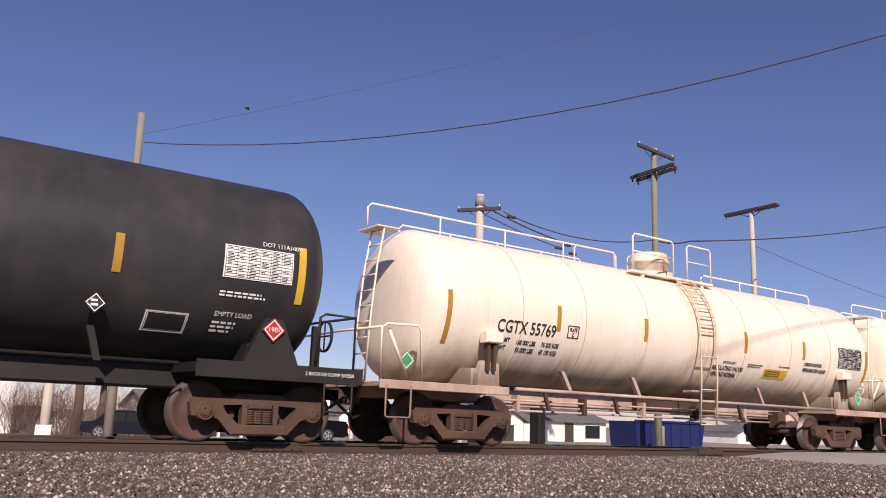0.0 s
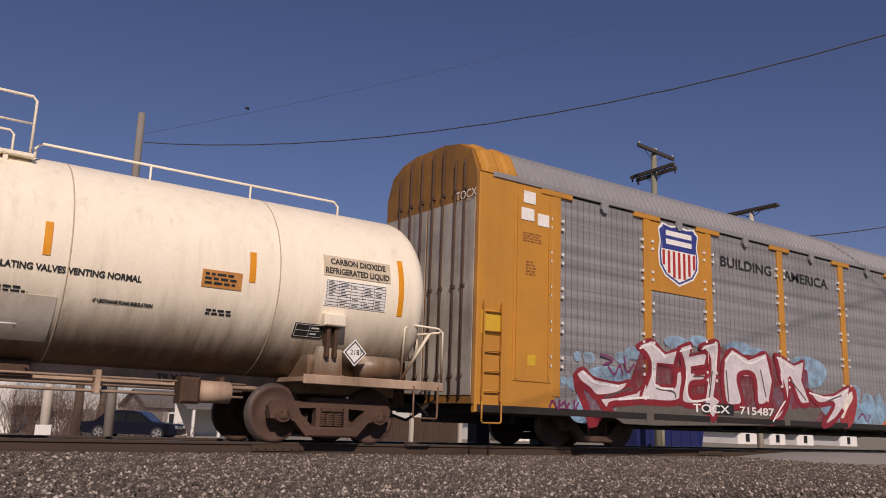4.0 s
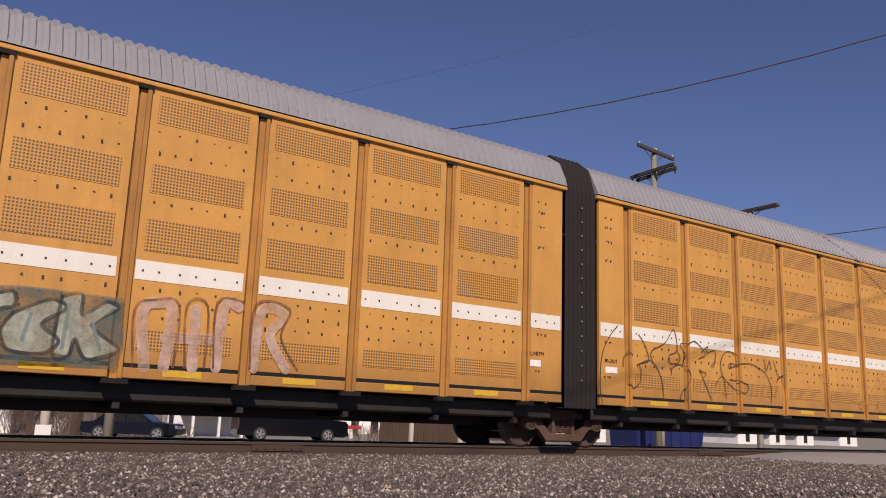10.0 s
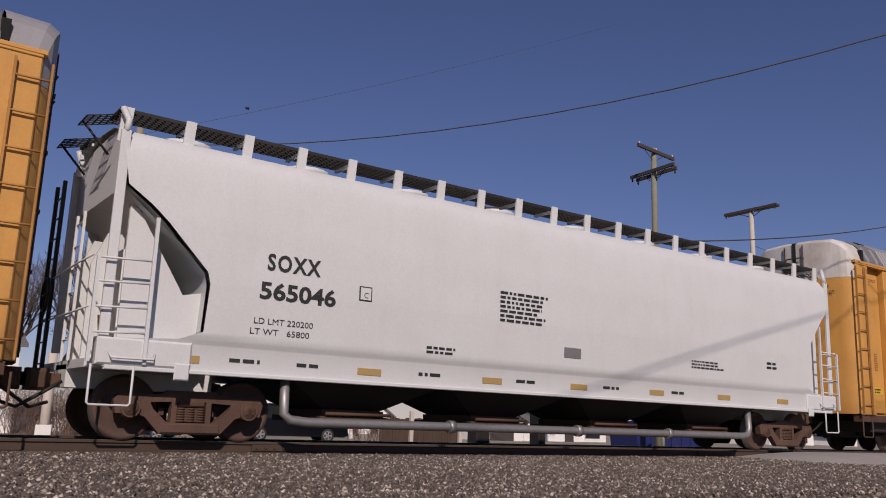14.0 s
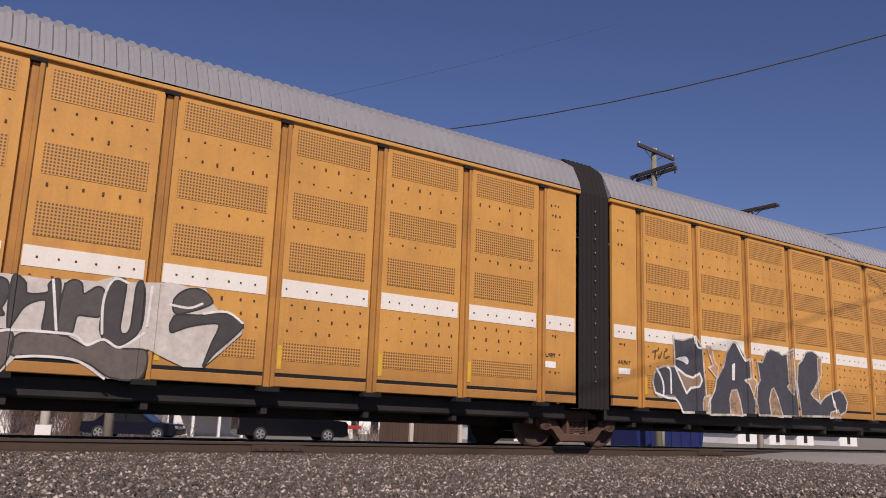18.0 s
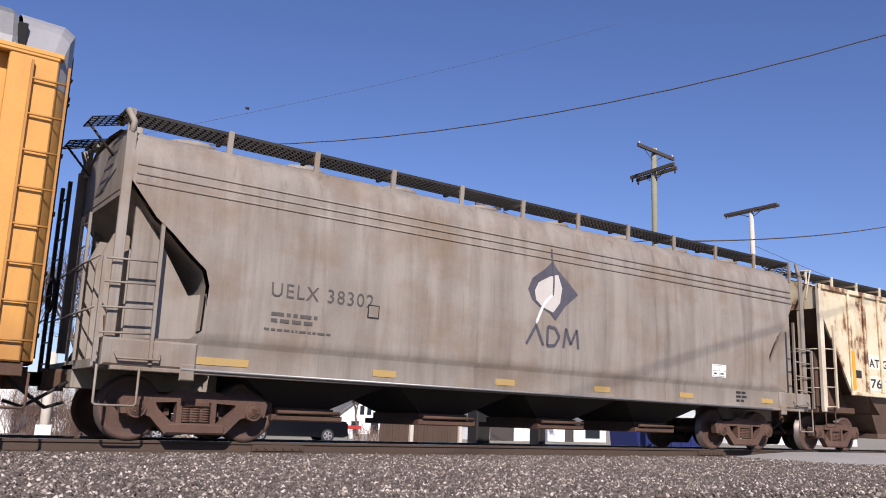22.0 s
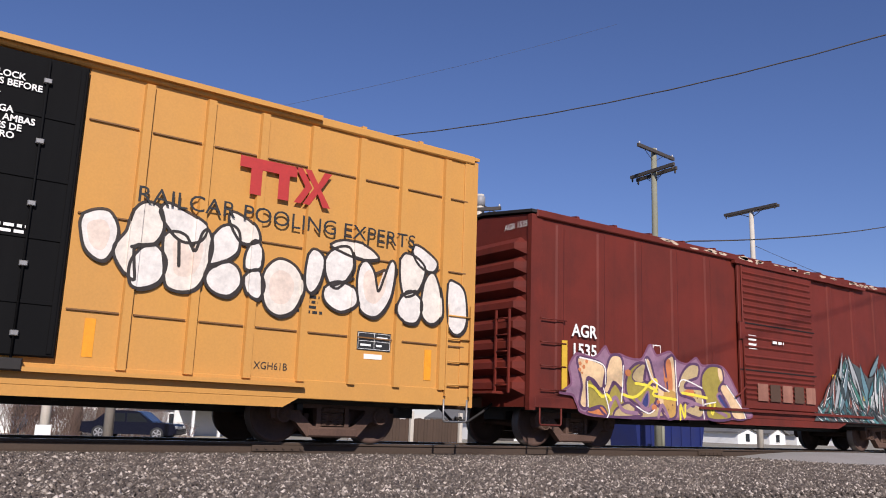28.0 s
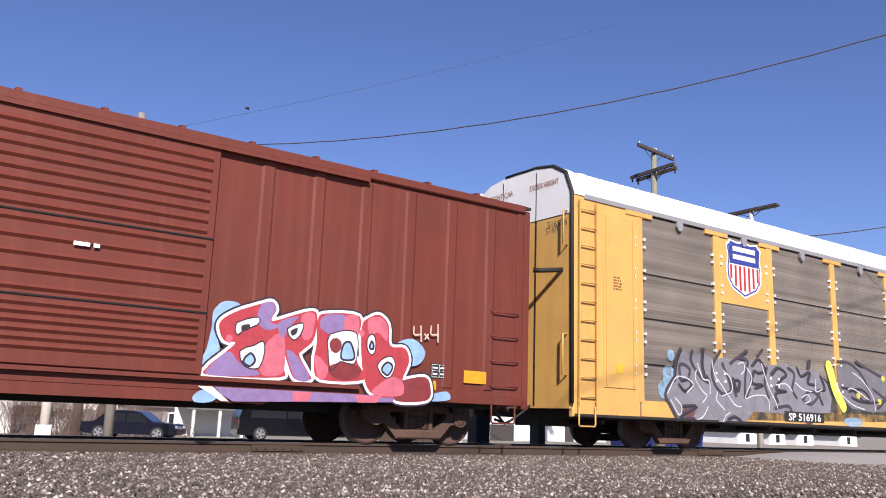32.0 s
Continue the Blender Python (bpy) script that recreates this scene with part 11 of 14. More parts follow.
    shape(car, lay, 2.3, (0.72, 0.5, 0.28), [(3.04, 1.86), (3.2, 1.81), (3.38, 1.37), (3.72, 1.25), (3.65, 1.78), (3.81, 1.96), (3.97, 1.88), (4.02, 0.94), (3.94, 0.67), (3.66, 0.66), (3.47, 0.91), (3.2, 1.36)], (0.1, 0.045, 0.1), 0.06)
    shape(car, lay, 2.5, (0.58, 0.2, 0.07), [(3.61, 1.73), (3.76, 1.9), (3.86, 1.79), (3.89, 1.26), (3.68, 1.28)])
    shape(car, lay, 2.6, (0.52, 0.3, 0.08), [(3.61, 1.2), (3.98, 1.19), (4.03, 0.73), (3.94, 0.67), (3.66, 0.68)])
    shape(car, lay, 2.8, (0.5, 0.37, 0.19), [(4.09, 1.33), (4.2, 1.61), (4.48, 1.83), (4.78, 1.82), (4.74, 1.57), (4.43, 1.47), (4.31, 1.32), (4.88, 1.3), (4.99, 0.99), (4.8, 0.69), (4.24, 0.82), (4.28, 0.99), (4.57, 0.93), (4.59, 1.08), (4.15, 1.16)], (0.1, 0.045, 0.1), 0.06)
    shape(car, lay, 3.0, (0.58, 0.2, 0.07), [(4.27, 1.24), (4.55, 1.3), (4.63, 1.15), (4.32, 1.09)])
    shape(car, lay, 3.2, (0.33, 0.26, 0.05), [(4.89, 1.62), (5.17, 1.84), (5.59, 1.82), (5.65, 1.53), (5.47, 1.33), (5.74, 1.02), (5.89, 0.71), (5.1, 0.68), (4.99, 0.99), (4.88, 1.28)], (0.1, 0.045, 0.1), 0.06)
    shape(car, lay, 3.4, (0.72, 0.5, 0.28), [(5.52, 1.36), (5.76, 1.44), (6.29, 0.95), (6.46, 0.73), (6.02, 0.71), (5.8, 1.01)], (0.1, 0.045, 0.1), 0.04)
    shape(car, lay, 3.6, (0.04, 0.045, 0.16), [(5.4, 1.19), (5.58, 1.24), (5.85, 0.97), (5.83, 0.85), (5.59, 0.98)], (0.29, 0.16, 0.23), 0.05)
    shape(car, lay, 3.7, (0.72, 0.5, 0.28), [(5.46, 1.8), (5.64, 1.82), (5.7, 1.64), (5.54, 1.52)])
    strokes(car, lay, 4.2, (0.8, 0.66, 0.06), 0.06, [
        [(1.35, 1.22), (1.52, 1.18), (1.73, 1.02), (1.88, 1.06), (1.99, 0.96)],
        [(2.32, 1.09), (2.74, 1.06), (3.31, 1.44), (3.38, 1.26), (3.28, 1.11), (3.99, 1.05)],
        [(2.72, 1.33), (3.07, 1.3), (3.39, 1.19)],
        [(4.2, 1.2), (4.56, 1.18), (5.04, 1.13)],
        [(4.13, 0.64), (4.14, 0.95), (4.27, 0.68), (4.3, 0.95)],
        [(5.14, 1), (5.23, 0.78), (5.32, 1)]])
    strokes(car, lay, 4.4, (0.8, 0.76, 0.7), 0.03, [
        [(1.12, 1.75), (1.78, 1.64), (1.83, 1.27)],
        [(1.33, 1.29), (1.35, 0.81)],
        [(2.36, 1.67), (2.33, 1.21), (2.29, 0.94)],
        [(1.78, 1.18), (1.94, 0.75), (1.88, 0.61)],
        [(3.04, 1.84), (3.26, 1.44), (3.77, 1.21)],
        [(3.99, 1.88), (4.04, 0.94)],
        [(4.09, 1.33), (4.25, 1.49), (4.88, 1.34)],
        [(4.89, 1.08), (4.93, 0.67)],
        [(5.76, 1.44), (6.29, 0.95), (6.44, 0.73)],
        [(4.96, 0.99), (5.35, 1.05)],
        [(2.75, 0.86), (3.1, 0.73), (3.3, 0.81)]])
    strokes(car, lay, 4.4, (0.29, 0.16, 0.23), 0.08, [
        [(1.94, 0.8), (2.12, 1.02), (2.34, 0.77), (2.76, 0.72)],
        [(2.74, 1), (3.06, 0.8), (3.23, 0.9)],
        [(3.42, 0.67), (3.54, 0.92), (3.73, 0.68)],
        [(4.21, 0.8), (4.57, 0.99), (5.02, 0.89)],
        [(5.27, 0.9), (5.72, 0.76)]])
    spots(car, lay, 4.6, (0.58, 0.2, 0.07), [(1.13, 1.63, 0.04, 0.04), (1.23, 1.57, 0.04, 0.04), (1.12, 1.51, 0.04, 0.04), (1.31, 1.68, 0.04, 0.04), (1.18, 1.45, 0.03, 0.02), (3.78, 1.57, 0.06, 0.05), (3.67, 1.45, 0.06, 0.05), (3.29, 0.85, 0.08, 0.07), (3.42, 0.98, 0.05, 0.04), (2.5, 1.53, 0.09, 0.07)])
    spots(car, lay, 4.6, (0.2, 0.08, 0.04), [(3.79, 1.06, 0.02, 0.02)])
    spots(car, lay, 4.6, (0.2, 0.08, 0.04), [(3.88, 0.93, 0.02, 0.02)])
    spots(car, lay, 4.6, (0.2, 0.08, 0.04), [(3.75, 0.83, 0.01, 0.02)])
    spots(car, lay, 4.6, (0.2, 0.08, 0.04), [(4.63, 1.22, 0.02, 0.02)])
    spots(car, lay, 4.6, (0.2, 0.08, 0.04), [(4.71, 1.11, 0.02, 0.02)])

    car, lay = TRAIN[11][0], box_face
    shape(car, lay, 0, (0.26, 0.42, 0.7), [(9.56, 1.27), (9.63, 1.65), (9.64, 1.9), (9.8, 2.06), (10.04, 2.03), (9.87, 1.84), (9.71, 1.61), (9.78, 1.33), (9.61, 1.11), (9.43, 1.14)])
    shape(car, lay, 0.03, (0.26, 0.42, 0.7), [(12.82, 1.64), (13.16, 1.78), (13.43, 1.59), (13.32, 1.36), (13.01, 1.34)])
    shape(car, lay, 0.06, (0.26, 0.42, 0.7), [(13.5, 0.83), (13.91, 0.93), (13.98, 0.79), (13.56, 0.75)])
    shape(car, lay, 0.09, (0.26, 0.42, 0.7), [(9.45, 0.66), (9.59, 0.75), (9.81, 0.68), (9.71, 0.58), (9.48, 0.57)])
    shape(car, lay, 0.8, (0.03, 0.02, 0.03), [(9.74, 1.72), (9.96, 1.91), (10.37, 2.08), (10.55, 2.13), (10.63, 2.02), (10.56, 1.84), (10.75, 1.79), (10.82, 1.57), (10.82, 1.15), (10.76, 0.99), (9.67, 0.96), (9.61, 1.07), (9.88, 1.32), (10.01, 1.46), (9.83, 1.48)], (0.03, 0.02, 0.03), 0.15)
    shape(car, lay, 0.83, (0.03, 0.02, 0.03), [(10.69, 1.87), (11.23, 2.06), (11.34, 1.93), (11.29, 1.6), (11.12, 1.43), (11.07, 1.34), (11.24, 1.09), (11.29, 0.99), (11, 0.99), (10.8, 1.39), (10.67, 1.6), (10.56, 1.8)], (0.03, 0.02, 0.03), 0.15)
    shape(car, lay, 0.86, (0.03, 0.02, 0.03), [(11.34, 1.9), (11.46, 2.04), (12.1, 2.06), (12.08, 1.69), (12.02, 1.63), (12.1, 1.32), (12.25, 1.04), (11.45, 1), (11.32, 1.27), (11.35, 1.54)], (0.03, 0.02, 0.03), 0.15)
    shape(car, lay, 0.89, (0.03, 0.02, 0.03), [(12.15, 1.88), (12.3, 2.06), (12.49, 2.12), (12.67, 1.97), (12.72, 1.63), (13.01, 1.61), (13.11, 1.39), (12.99, 1.08), (13.03, 0.82), (12.45, 0.8), (12.22, 1.15)], (0.03, 0.02, 0.03), 0.15)
    shape(car, lay, 0.92, (0.03, 0.02, 0.03), [(12.86, 1), (13.06, 1.09), (13.45, 1.15), (13.57, 0.98), (13.5, 0.76), (12.87, 0.73)], (0.03, 0.02, 0.03), 0.15)
    shape(car, lay, 1.3, (0.8, 0.78, 0.76), [(9.74, 1.72), (9.96, 1.91), (10.37, 2.08), (10.55, 2.13), (10.63, 2.02), (10.56, 1.84), (10.75, 1.79), (10.82, 1.57), (10.82, 1.15), (10.76, 0.99), (9.67, 0.96), (9.61, 1.07), (9.88, 1.32), (10.01, 1.46), (9.83, 1.48)], (0.8, 0.78, 0.76), 0.09)
    shape(car, lay, 1.33, (0.8, 0.78, 0.76), [(10.69, 1.87), (11.23, 2.06), (11.34, 1.93), (11.29, 1.6), (11.12, 1.43), (11.07, 1.34), (11.24, 1.09), (11.29, 0.99), (11, 0.99), (10.8, 1.39), (10.67, 1.6), (10.56, 1.8)], (0.8, 0.78, 0.76), 0.09)
    shape(car, lay, 1.36, (0.8, 0.78, 0.76), [(11.34, 1.9), (11.46, 2.04), (12.1, 2.06), (12.08, 1.69), (12.02, 1.63), (12.1, 1.32), (12.25, 1.04), (11.45, 1), (11.32, 1.27), (11.35, 1.54)], (0.8, 0.78, 0.76), 0.09)
    shape(car, lay, 1.39, (0.8, 0.78, 0.76), [(12.15, 1.88), (12.3, 2.06), (12.49, 2.12), (12.67, 1.97), (12.72, 1.63), (13.01, 1.61), (13.11, 1.39), (12.99, 1.08), (13.03, 0.82), (12.45, 0.8), (12.22, 1.15)], (0.8, 0.78, 0.76), 0.09)
    shape(car, lay, 1.42, (0.8, 0.78, 0.76), [(12.86, 1), (13.06, 1.09), (13.45, 1.15), (13.57, 0.98), (13.5, 0.76), (12.87, 0.73)], (0.8, 0.78, 0.76), 0.09)
    area(car, lay, 1.8, (0.24, 0.16, 0.32), [(9.75, 0.80), (12.9, 0.80), (12.8, 0.70), (10.6, 0.62), (10.05, 0.60), (9.85, 0.70)])
    shape(car, lay, 1.92, (0.4, 0.04, 0.05), [(9.74, 1.72), (9.96, 1.91), (10.37, 2.08), (10.55, 2.13), (10.63, 2.02), (10.56, 1.84), (10.75, 1.79), (10.82, 1.57), (10.82, 1.15), (10.76, 0.99), (9.67, 0.96), (9.61, 1.07), (9.88, 1.32), (10.01, 1.46), (9.83, 1.48)])
    shape(car, lay, 2.04, (0.4, 0.04, 0.05), [(10.69, 1.87), (11.23, 2.06), (11.34, 1.93), (11.29, 1.6), (11.12, 1.43), (11.07, 1.34), (11.24, 1.09), (11.29, 0.99), (11, 0.99), (10.8, 1.39), (10.67, 1.6), (10.56, 1.8)])
    shape(car, lay, 2.16, (0.4, 0.04, 0.05), [(11.34, 1.9), (11.46, 2.04), (12.1, 2.06), (12.08, 1.69), (12.02, 1.63), (12.1, 1.32), (12.25, 1.04), (11.45, 1), (11.32, 1.27), (11.35, 1.54)])
    shape(car, lay, 2.28, (0.4, 0.04, 0.05), [(12.15, 1.88), (12.3, 2.06), (12.49, 2.12), (12.67, 1.97), (12.72, 1.63), (13.01, 1.61), (13.11, 1.39), (12.99, 1.08), (13.03, 0.82), (12.45, 0.8), (12.22, 1.15)])
    shape(car, lay, 2.4, (0.2, 0.03, 0.03), [(12.86, 1), (13.06, 1.09), (13.45, 1.15), (13.57, 0.98), (13.5, 0.76), (12.87, 0.73)])
    shape(car, lay, 2.7, (0.24, 0.16, 0.32), [(10.37, 2.06), (10.55, 2.12), (10.62, 2.02), (10.54, 1.82), (10.75, 1.78), (10.48, 1.69), (10.33, 1.83)])
    shape(car, lay, 2.73, (0.55, 0.13, 0.17), [(10.49, 1.47), (10.76, 1.66), (10.83, 1.24), (10.77, 1.03), (10.44, 1.04)])
    shape(car, lay, 2.76, (0.24, 0.16, 0.32), [(9.63, 1.06), (9.91, 1.32), (10.1, 1.17), (10.4, 1.06), (10.35, 0.99), (9.67, 0.96)])
    shape(car, lay, 2.79, (0.24, 0.16, 0.32), [(10.67, 1.81), (11, 1.95), (10.85, 1.74), (10.77, 1.58)])
    shape(car, lay, 2.82, (0.24, 0.16, 0.32), [(10.84, 1.39), (11.01, 1.35), (11.27, 1), (11.02, 0.99)])
    shape(car, lay, 2.85, (0.55, 0.13, 0.17), [(11.06, 1.96), (11.28, 2.01), (11.26, 1.66), (11.11, 1.61)])
    shape(car, lay, 2.88, (0.24, 0.16, 0.32), [(11.46, 2.01), (11.85, 2.04), (11.8, 1.74), (11.54, 1.73), (11.39, 1.83)])
    shape(car, lay, 2.91, (0.55, 0.13, 0.17), [(11.85, 2.03), (12.08, 2.04), (12.08, 1.73), (11.84, 1.74)])
    shape(car, lay, 2.94, (0.55, 0.13, 0.17), [(12.27, 2.02), (12.51, 2.08), (12.65, 1.93), (12.64, 1.7), (12.48, 1.82), (12.31, 1.78)])
    shape(car, lay, 2.97, (0.55, 0.13, 0.17), [(11.32, 1.38), (11.57, 1.2), (11.53, 1.02), (11.41, 1.03)])
    shape(car, lay, 3, (0.55, 0.13, 0.17), [(12.43, 0.89), (12.74, 1.11), (12.99, 1.05), (12.98, 0.82), (12.48, 0.8)])
    area(car, lay, 3.03, (0.55, 0.13, 0.17), [(11.0, 0.79), (11.35, 0.79), (11.25, 0.65), (11.0, 0.64)])
    area(car, lay, 3.06, (0.55, 0.13, 0.17), [(12.1, 0.79), (12.6, 0.79), (12.5, 0.68), (12.15, 0.67)])
    shape(car, lay, 3.2, (0.8, 0.78, 0.76), [(10, 1.75), (10.33, 1.87), (10.34, 1.76), (10.13, 1.66), (10.03, 1.58)], (0.03, 0.02, 0.03), 0.02)
    shape(car, lay, 3.23, (0.8, 0.78, 0.76), [(10.09, 1.34), (10.3, 1.44), (10.45, 1.51), (10.48, 1.33), (10.4, 1.11), (10.18, 1.13)], (0.03, 0.02, 0.03), 0.02)
    shape(car, lay, 3.26, (0.8, 0.78, 0.76), [(10.83, 1.74), (11.09, 1.85), (11.06, 1.67), (10.94, 1.58)], (0.03, 0.02, 0.03), 0.02)
    shape(car, lay, 3.29, (0.8, 0.78, 0.76), [(11.58, 1.72), (12.05, 1.78), (12.06, 1.3), (11.79, 1.3), (11.63, 1.15), (11.56, 1.45)], (0.03, 0.02, 0.03), 0.02)
    shape(car, lay, 3.32, (0.8, 0.78, 0.76), [(12.34, 1.79), (12.42, 1.72), (12.43, 1.53), (12.36, 1.45), (12.28, 1.54), (12.27, 1.69)], (0.03, 0.02, 0.03), 0.02)
    shape(car, lay, 3.35, (0.8, 0.78, 0.76), [(12.49, 1.26), (12.57, 1.39), (12.75, 1.45), (12.83, 1.32), (12.76, 1.13), (12.63, 1.1)], (0.03, 0.02, 0.03), 0.02)
    area(car, lay, 3.38, (0.8, 0.78, 0.76), [(9.50, 0.80), (9.72, 0.80), (9.98, 0.60), (9.86, 0.60)])
    spots(car, lay, 3.5, (0.2, 0.03, 0.03), [(11.69, 1.55, 0.11, 0.12), (11.88, 1.15, 0.3, 0.14)])
    shape(car, lay, 3.7, (0.26, 0.42, 0.7), [(10.17, 1.24), (10.27, 1.32), (10.34, 1.22), (10.27, 1.13), (10.17, 1.17)], (0.03, 0.02, 0.03), 0.035)
    shape(car, lay, 3.73, (0.26, 0.42, 0.7), [(11.83, 1.58), (11.96, 1.61), (12.04, 1.37), (11.81, 1.35)], (0.03, 0.02, 0.03), 0.035)
    shape(car, lay, 3.76, (0.26, 0.42, 0.7), [(12.35, 1.67), (12.39, 1.62), (12.39, 1.55), (12.32, 1.56)], (0.03, 0.02, 0.03), 0.035)
    shape(car, lay, 3.79, (0.26, 0.42, 0.7), [(12.58, 1.26), (12.68, 1.35), (12.78, 1.28), (12.7, 1.14), (12.59, 1.19)], (0.03, 0.02, 0.03), 0.035)
    shape(car, lay, 3.82, (0.03, 0.02, 0.03), [(10.09, 1.72), (10.21, 1.75), (10.2, 1.67), (10.1, 1.64)])
    shape(car, lay, 3.85, (0.03, 0.02, 0.03), [(10.89, 1.71), (11, 1.77), (10.99, 1.68), (10.92, 1.64)])
    spots(car, lay, 3.6, (0.55, 0.13, 0.17), [(9.91, 1.51, 0.05, 0.06), (12.16, 1.79, 0.05, 0.06)])
    strokes(car, lay, 2, (0.55, 0.42, 0.34), 0.03, [
        [(13.18, 1.99), (13.19, 1.86), (13.33, 1.87)],
        [(13.32, 2.01), (13.34, 1.75)],
        [(13.41, 1.88), (13.49, 1.81)],
        [(13.48, 1.88), (13.42, 1.8)],
        [(13.54, 2.03), (13.54, 1.89), (13.69, 1.9)],
        [(13.68, 2.07), (13.69, 1.77)]])
    strokes(car, lay, 2, (0.56, 0.36, 0.21), 0.014, [
        [(3.56, 1.12), (3.97, 1.24), (3.79, 0.87), (4.2, 1.12)],
        [(4.51, 1.27), (4.75, 1.01), (4.97, 1.26)],
        [(4.87, 0.92), (5.08, 1.31), (5.16, 0.84)],
        [(5.32, 1.23), (5.69, 0.86), (5.8, 1.16)],
        [(3.18, 0.84), (3.59, 0.81), (3.78, 0.96)],
        [(1.09, 1.13), (1.48, 1.41), (1.86, 1.1)],
        [(2.37, 1.39), (2.76, 1.25), (2.59, 1.06)],
        [(2.09, 1.54), (3.14, 1.45)]])

    car, lay = TRAIN[12][0], up_face
    area(car, lay, 0, (0.03, 0.035, 0.03), [(2.67, 1.12), (3.15, 1.63), (5.15, 1.72), (8.92, 1.84), (11.72, 1.76), (13.58, 1.62), (13.46, 0.85), (3.12, 0.64)])
    strokes(car, lay, 2, (0.74, 0.74, 0.1), 0.3, [
        [(9.11, 2.16), (9.37, 1.57), (9.7, 1.15)]])

    # jagged piece of many pointed shards on the dark red boxcar
    car, lay = TRAIN[10][0], box_face
    rnd = random.Random(9)
    def shard(x0, z0, x1, z1, w, bow, lift, col):
        P, Q = Vector((x0, z0)), Vector((x1, z1))
        d = (Q - P).normalized()
        nrm = Vector((-d.y, d.x))
        mid = P.lerp(Q, 0.45) + nrm * bow
        row = []
        for k in range(9):
            t = k / 8
            c = P * (1 - t) ** 2 + mid * 2 * t * (1 - t) + Q * t * t
            row.append((c, w * math.sin(math.pi * t ** 0.8) ** 0.8 * 0.5))
        g = Geo()
        pts = [(c + nrm * h) for c, h in row] + [(c - nrm * h) for c, h in reversed(row[1:-1])]
        g.add([(p.x, 0, max(0.745, p.y)) for p in pts], [tuple(range(len(pts)))])
        part("graffiti_shard", laid(g, lay, lift, col), None, car)
        return row, nrm
    fills = [(0.05, 0.12, 0.12), (0.30, 0.32, 0.31), (0.08, 0.20, 0.20), (0.04, 0.055, 0.055), (0.12, 0.09, 0.085), (0.20, 0.07, 0.05), (0.10, 0.13, 0.13), (0.05, 0.16, 0.12), (0.50, 0.50, 0.48), (0.06, 0.17, 0.19)]
    area(car, lay, 0, (0.07, 0.085, 0.085), [(9.3, 0.76), (14.75, 0.76), (14.1, 1.15), (13.6, 1.5), (13.1, 2.2), (12.72, 2.35), (12.4, 2.05), (12.0, 1.95), (11.6, 2.2), (11.0, 2.4), (10.5, 2.1), (10.1, 1.6), (9.6, 1.2)])
    plan = []
    for i in range(120):
        u = (i + rnd.random()) / 120
        xb = 9.55 + 4.9 * u
        pk = 10.76 if xb < 11.7 else 12.62
        reach = max(0.15, 1 - abs(xb - pk) / 1.7)
        top = 1.15 + (2.5 - 1.15) * reach * rnd.uniform(0.6, 1.02)
        plan.append((xb + rnd.uniform(-0.1, 0.25), rnd.uniform(0.95, max(1.0, top - 0.45)), pk + (xb - pk) * rnd.uniform(0.35, 0.75) + rnd.uniform(-0.15, 0.15), top, rnd.uniform(0.06, 0.15)))
    for i in range(44):
        x = 9.3 + 5.2 * i / 44 + rnd.uniform(-0.06, 0.06)
        plan.append((x + 0.42, 0.77, x, rnd.uniform(0.92, 1.25), rnd.uniform(0.05, 0.10)))
    plan += [(11.55, 1.25, 10.98, 2.50, 0.22), (13.35, 1.2, 12.75, 2.40, 0.20), (10.45, 1.0, 10.95, 2.30, 0.20), (10.2, 1.0, 10.72, 2.55, 0.14), (12.1, 1.1, 11.6, 2.3, 0.22), (12.05, 2.0, 12.62, 2.62, 0.16)]
    for i, (x0, z0, x1, z1, w) in enumerate(plan):
        bow = rnd.uniform(-0.12, 0.12)
        lift = 0.6 + (i % 24) * 0.4
        col = fills[i % len(fills)] if i < 164 else ((0.12, 0.22, 0.25), (0.15, 0.21, 0.23), (0.34, 0.35, 0.35))[i % 3]
        shard(x0, z0 - 0.03, x1, z1 + 0.05, w * 1.35, bow, lift, (0.022, 0.024, 0.026))
        row, nrm = shard(x0, z0, x1, z1, w, bow, lift + 0.2, col)
        if i % 5 < 2:
            sg = rnd.choice((-1, 1))
            strokes(car, lay, lift + 0.4, (0.66, 0.67, 0.65), rnd.uniform(0.012, 0.024), [[((c + nrm * h * 0.8 * sg).x, max(0.76, (c + nrm * h * 0.8 * sg).y)) for c, h in row[1:-1:2]]])
    # dense grey wild-style lettering, dark curls and pale edges, on the weathered autorack
    car, lay = TRAIN[12][0], up_face
    area(car, lay, 0.6, (0.205, 0.195, 0.215), [(2.71, 1.16), (3, 1.49), (3.05, 1.91), (3.27, 2.11), (3.63, 2.04), (4, 2.12), (4.37, 2), (4.76, 2.07), (5.56, 2.03), (6.07, 2.14), (6.4, 1.99), (7.11, 2.09), (7.83, 2), (8.5, 1.99), (8.96, 1.72), (9.17, 1.36), (9.08, 0.98), (7.73, 0.88), (5.82, 0.89), (5.48, 0.64), (3.08, 0.6), (2.88, 0.9)])
    area(car, lay, 0.65, (0.16, 0.15, 0.16), [(9.45, 1.69), (9.46, 2.19), (9.93, 2.33), (10.66, 2.21), (11.99, 2.15), (11.87, 1.1), (11.17, 1.05), (10.11, 1.12), (9.62, 1.38)])
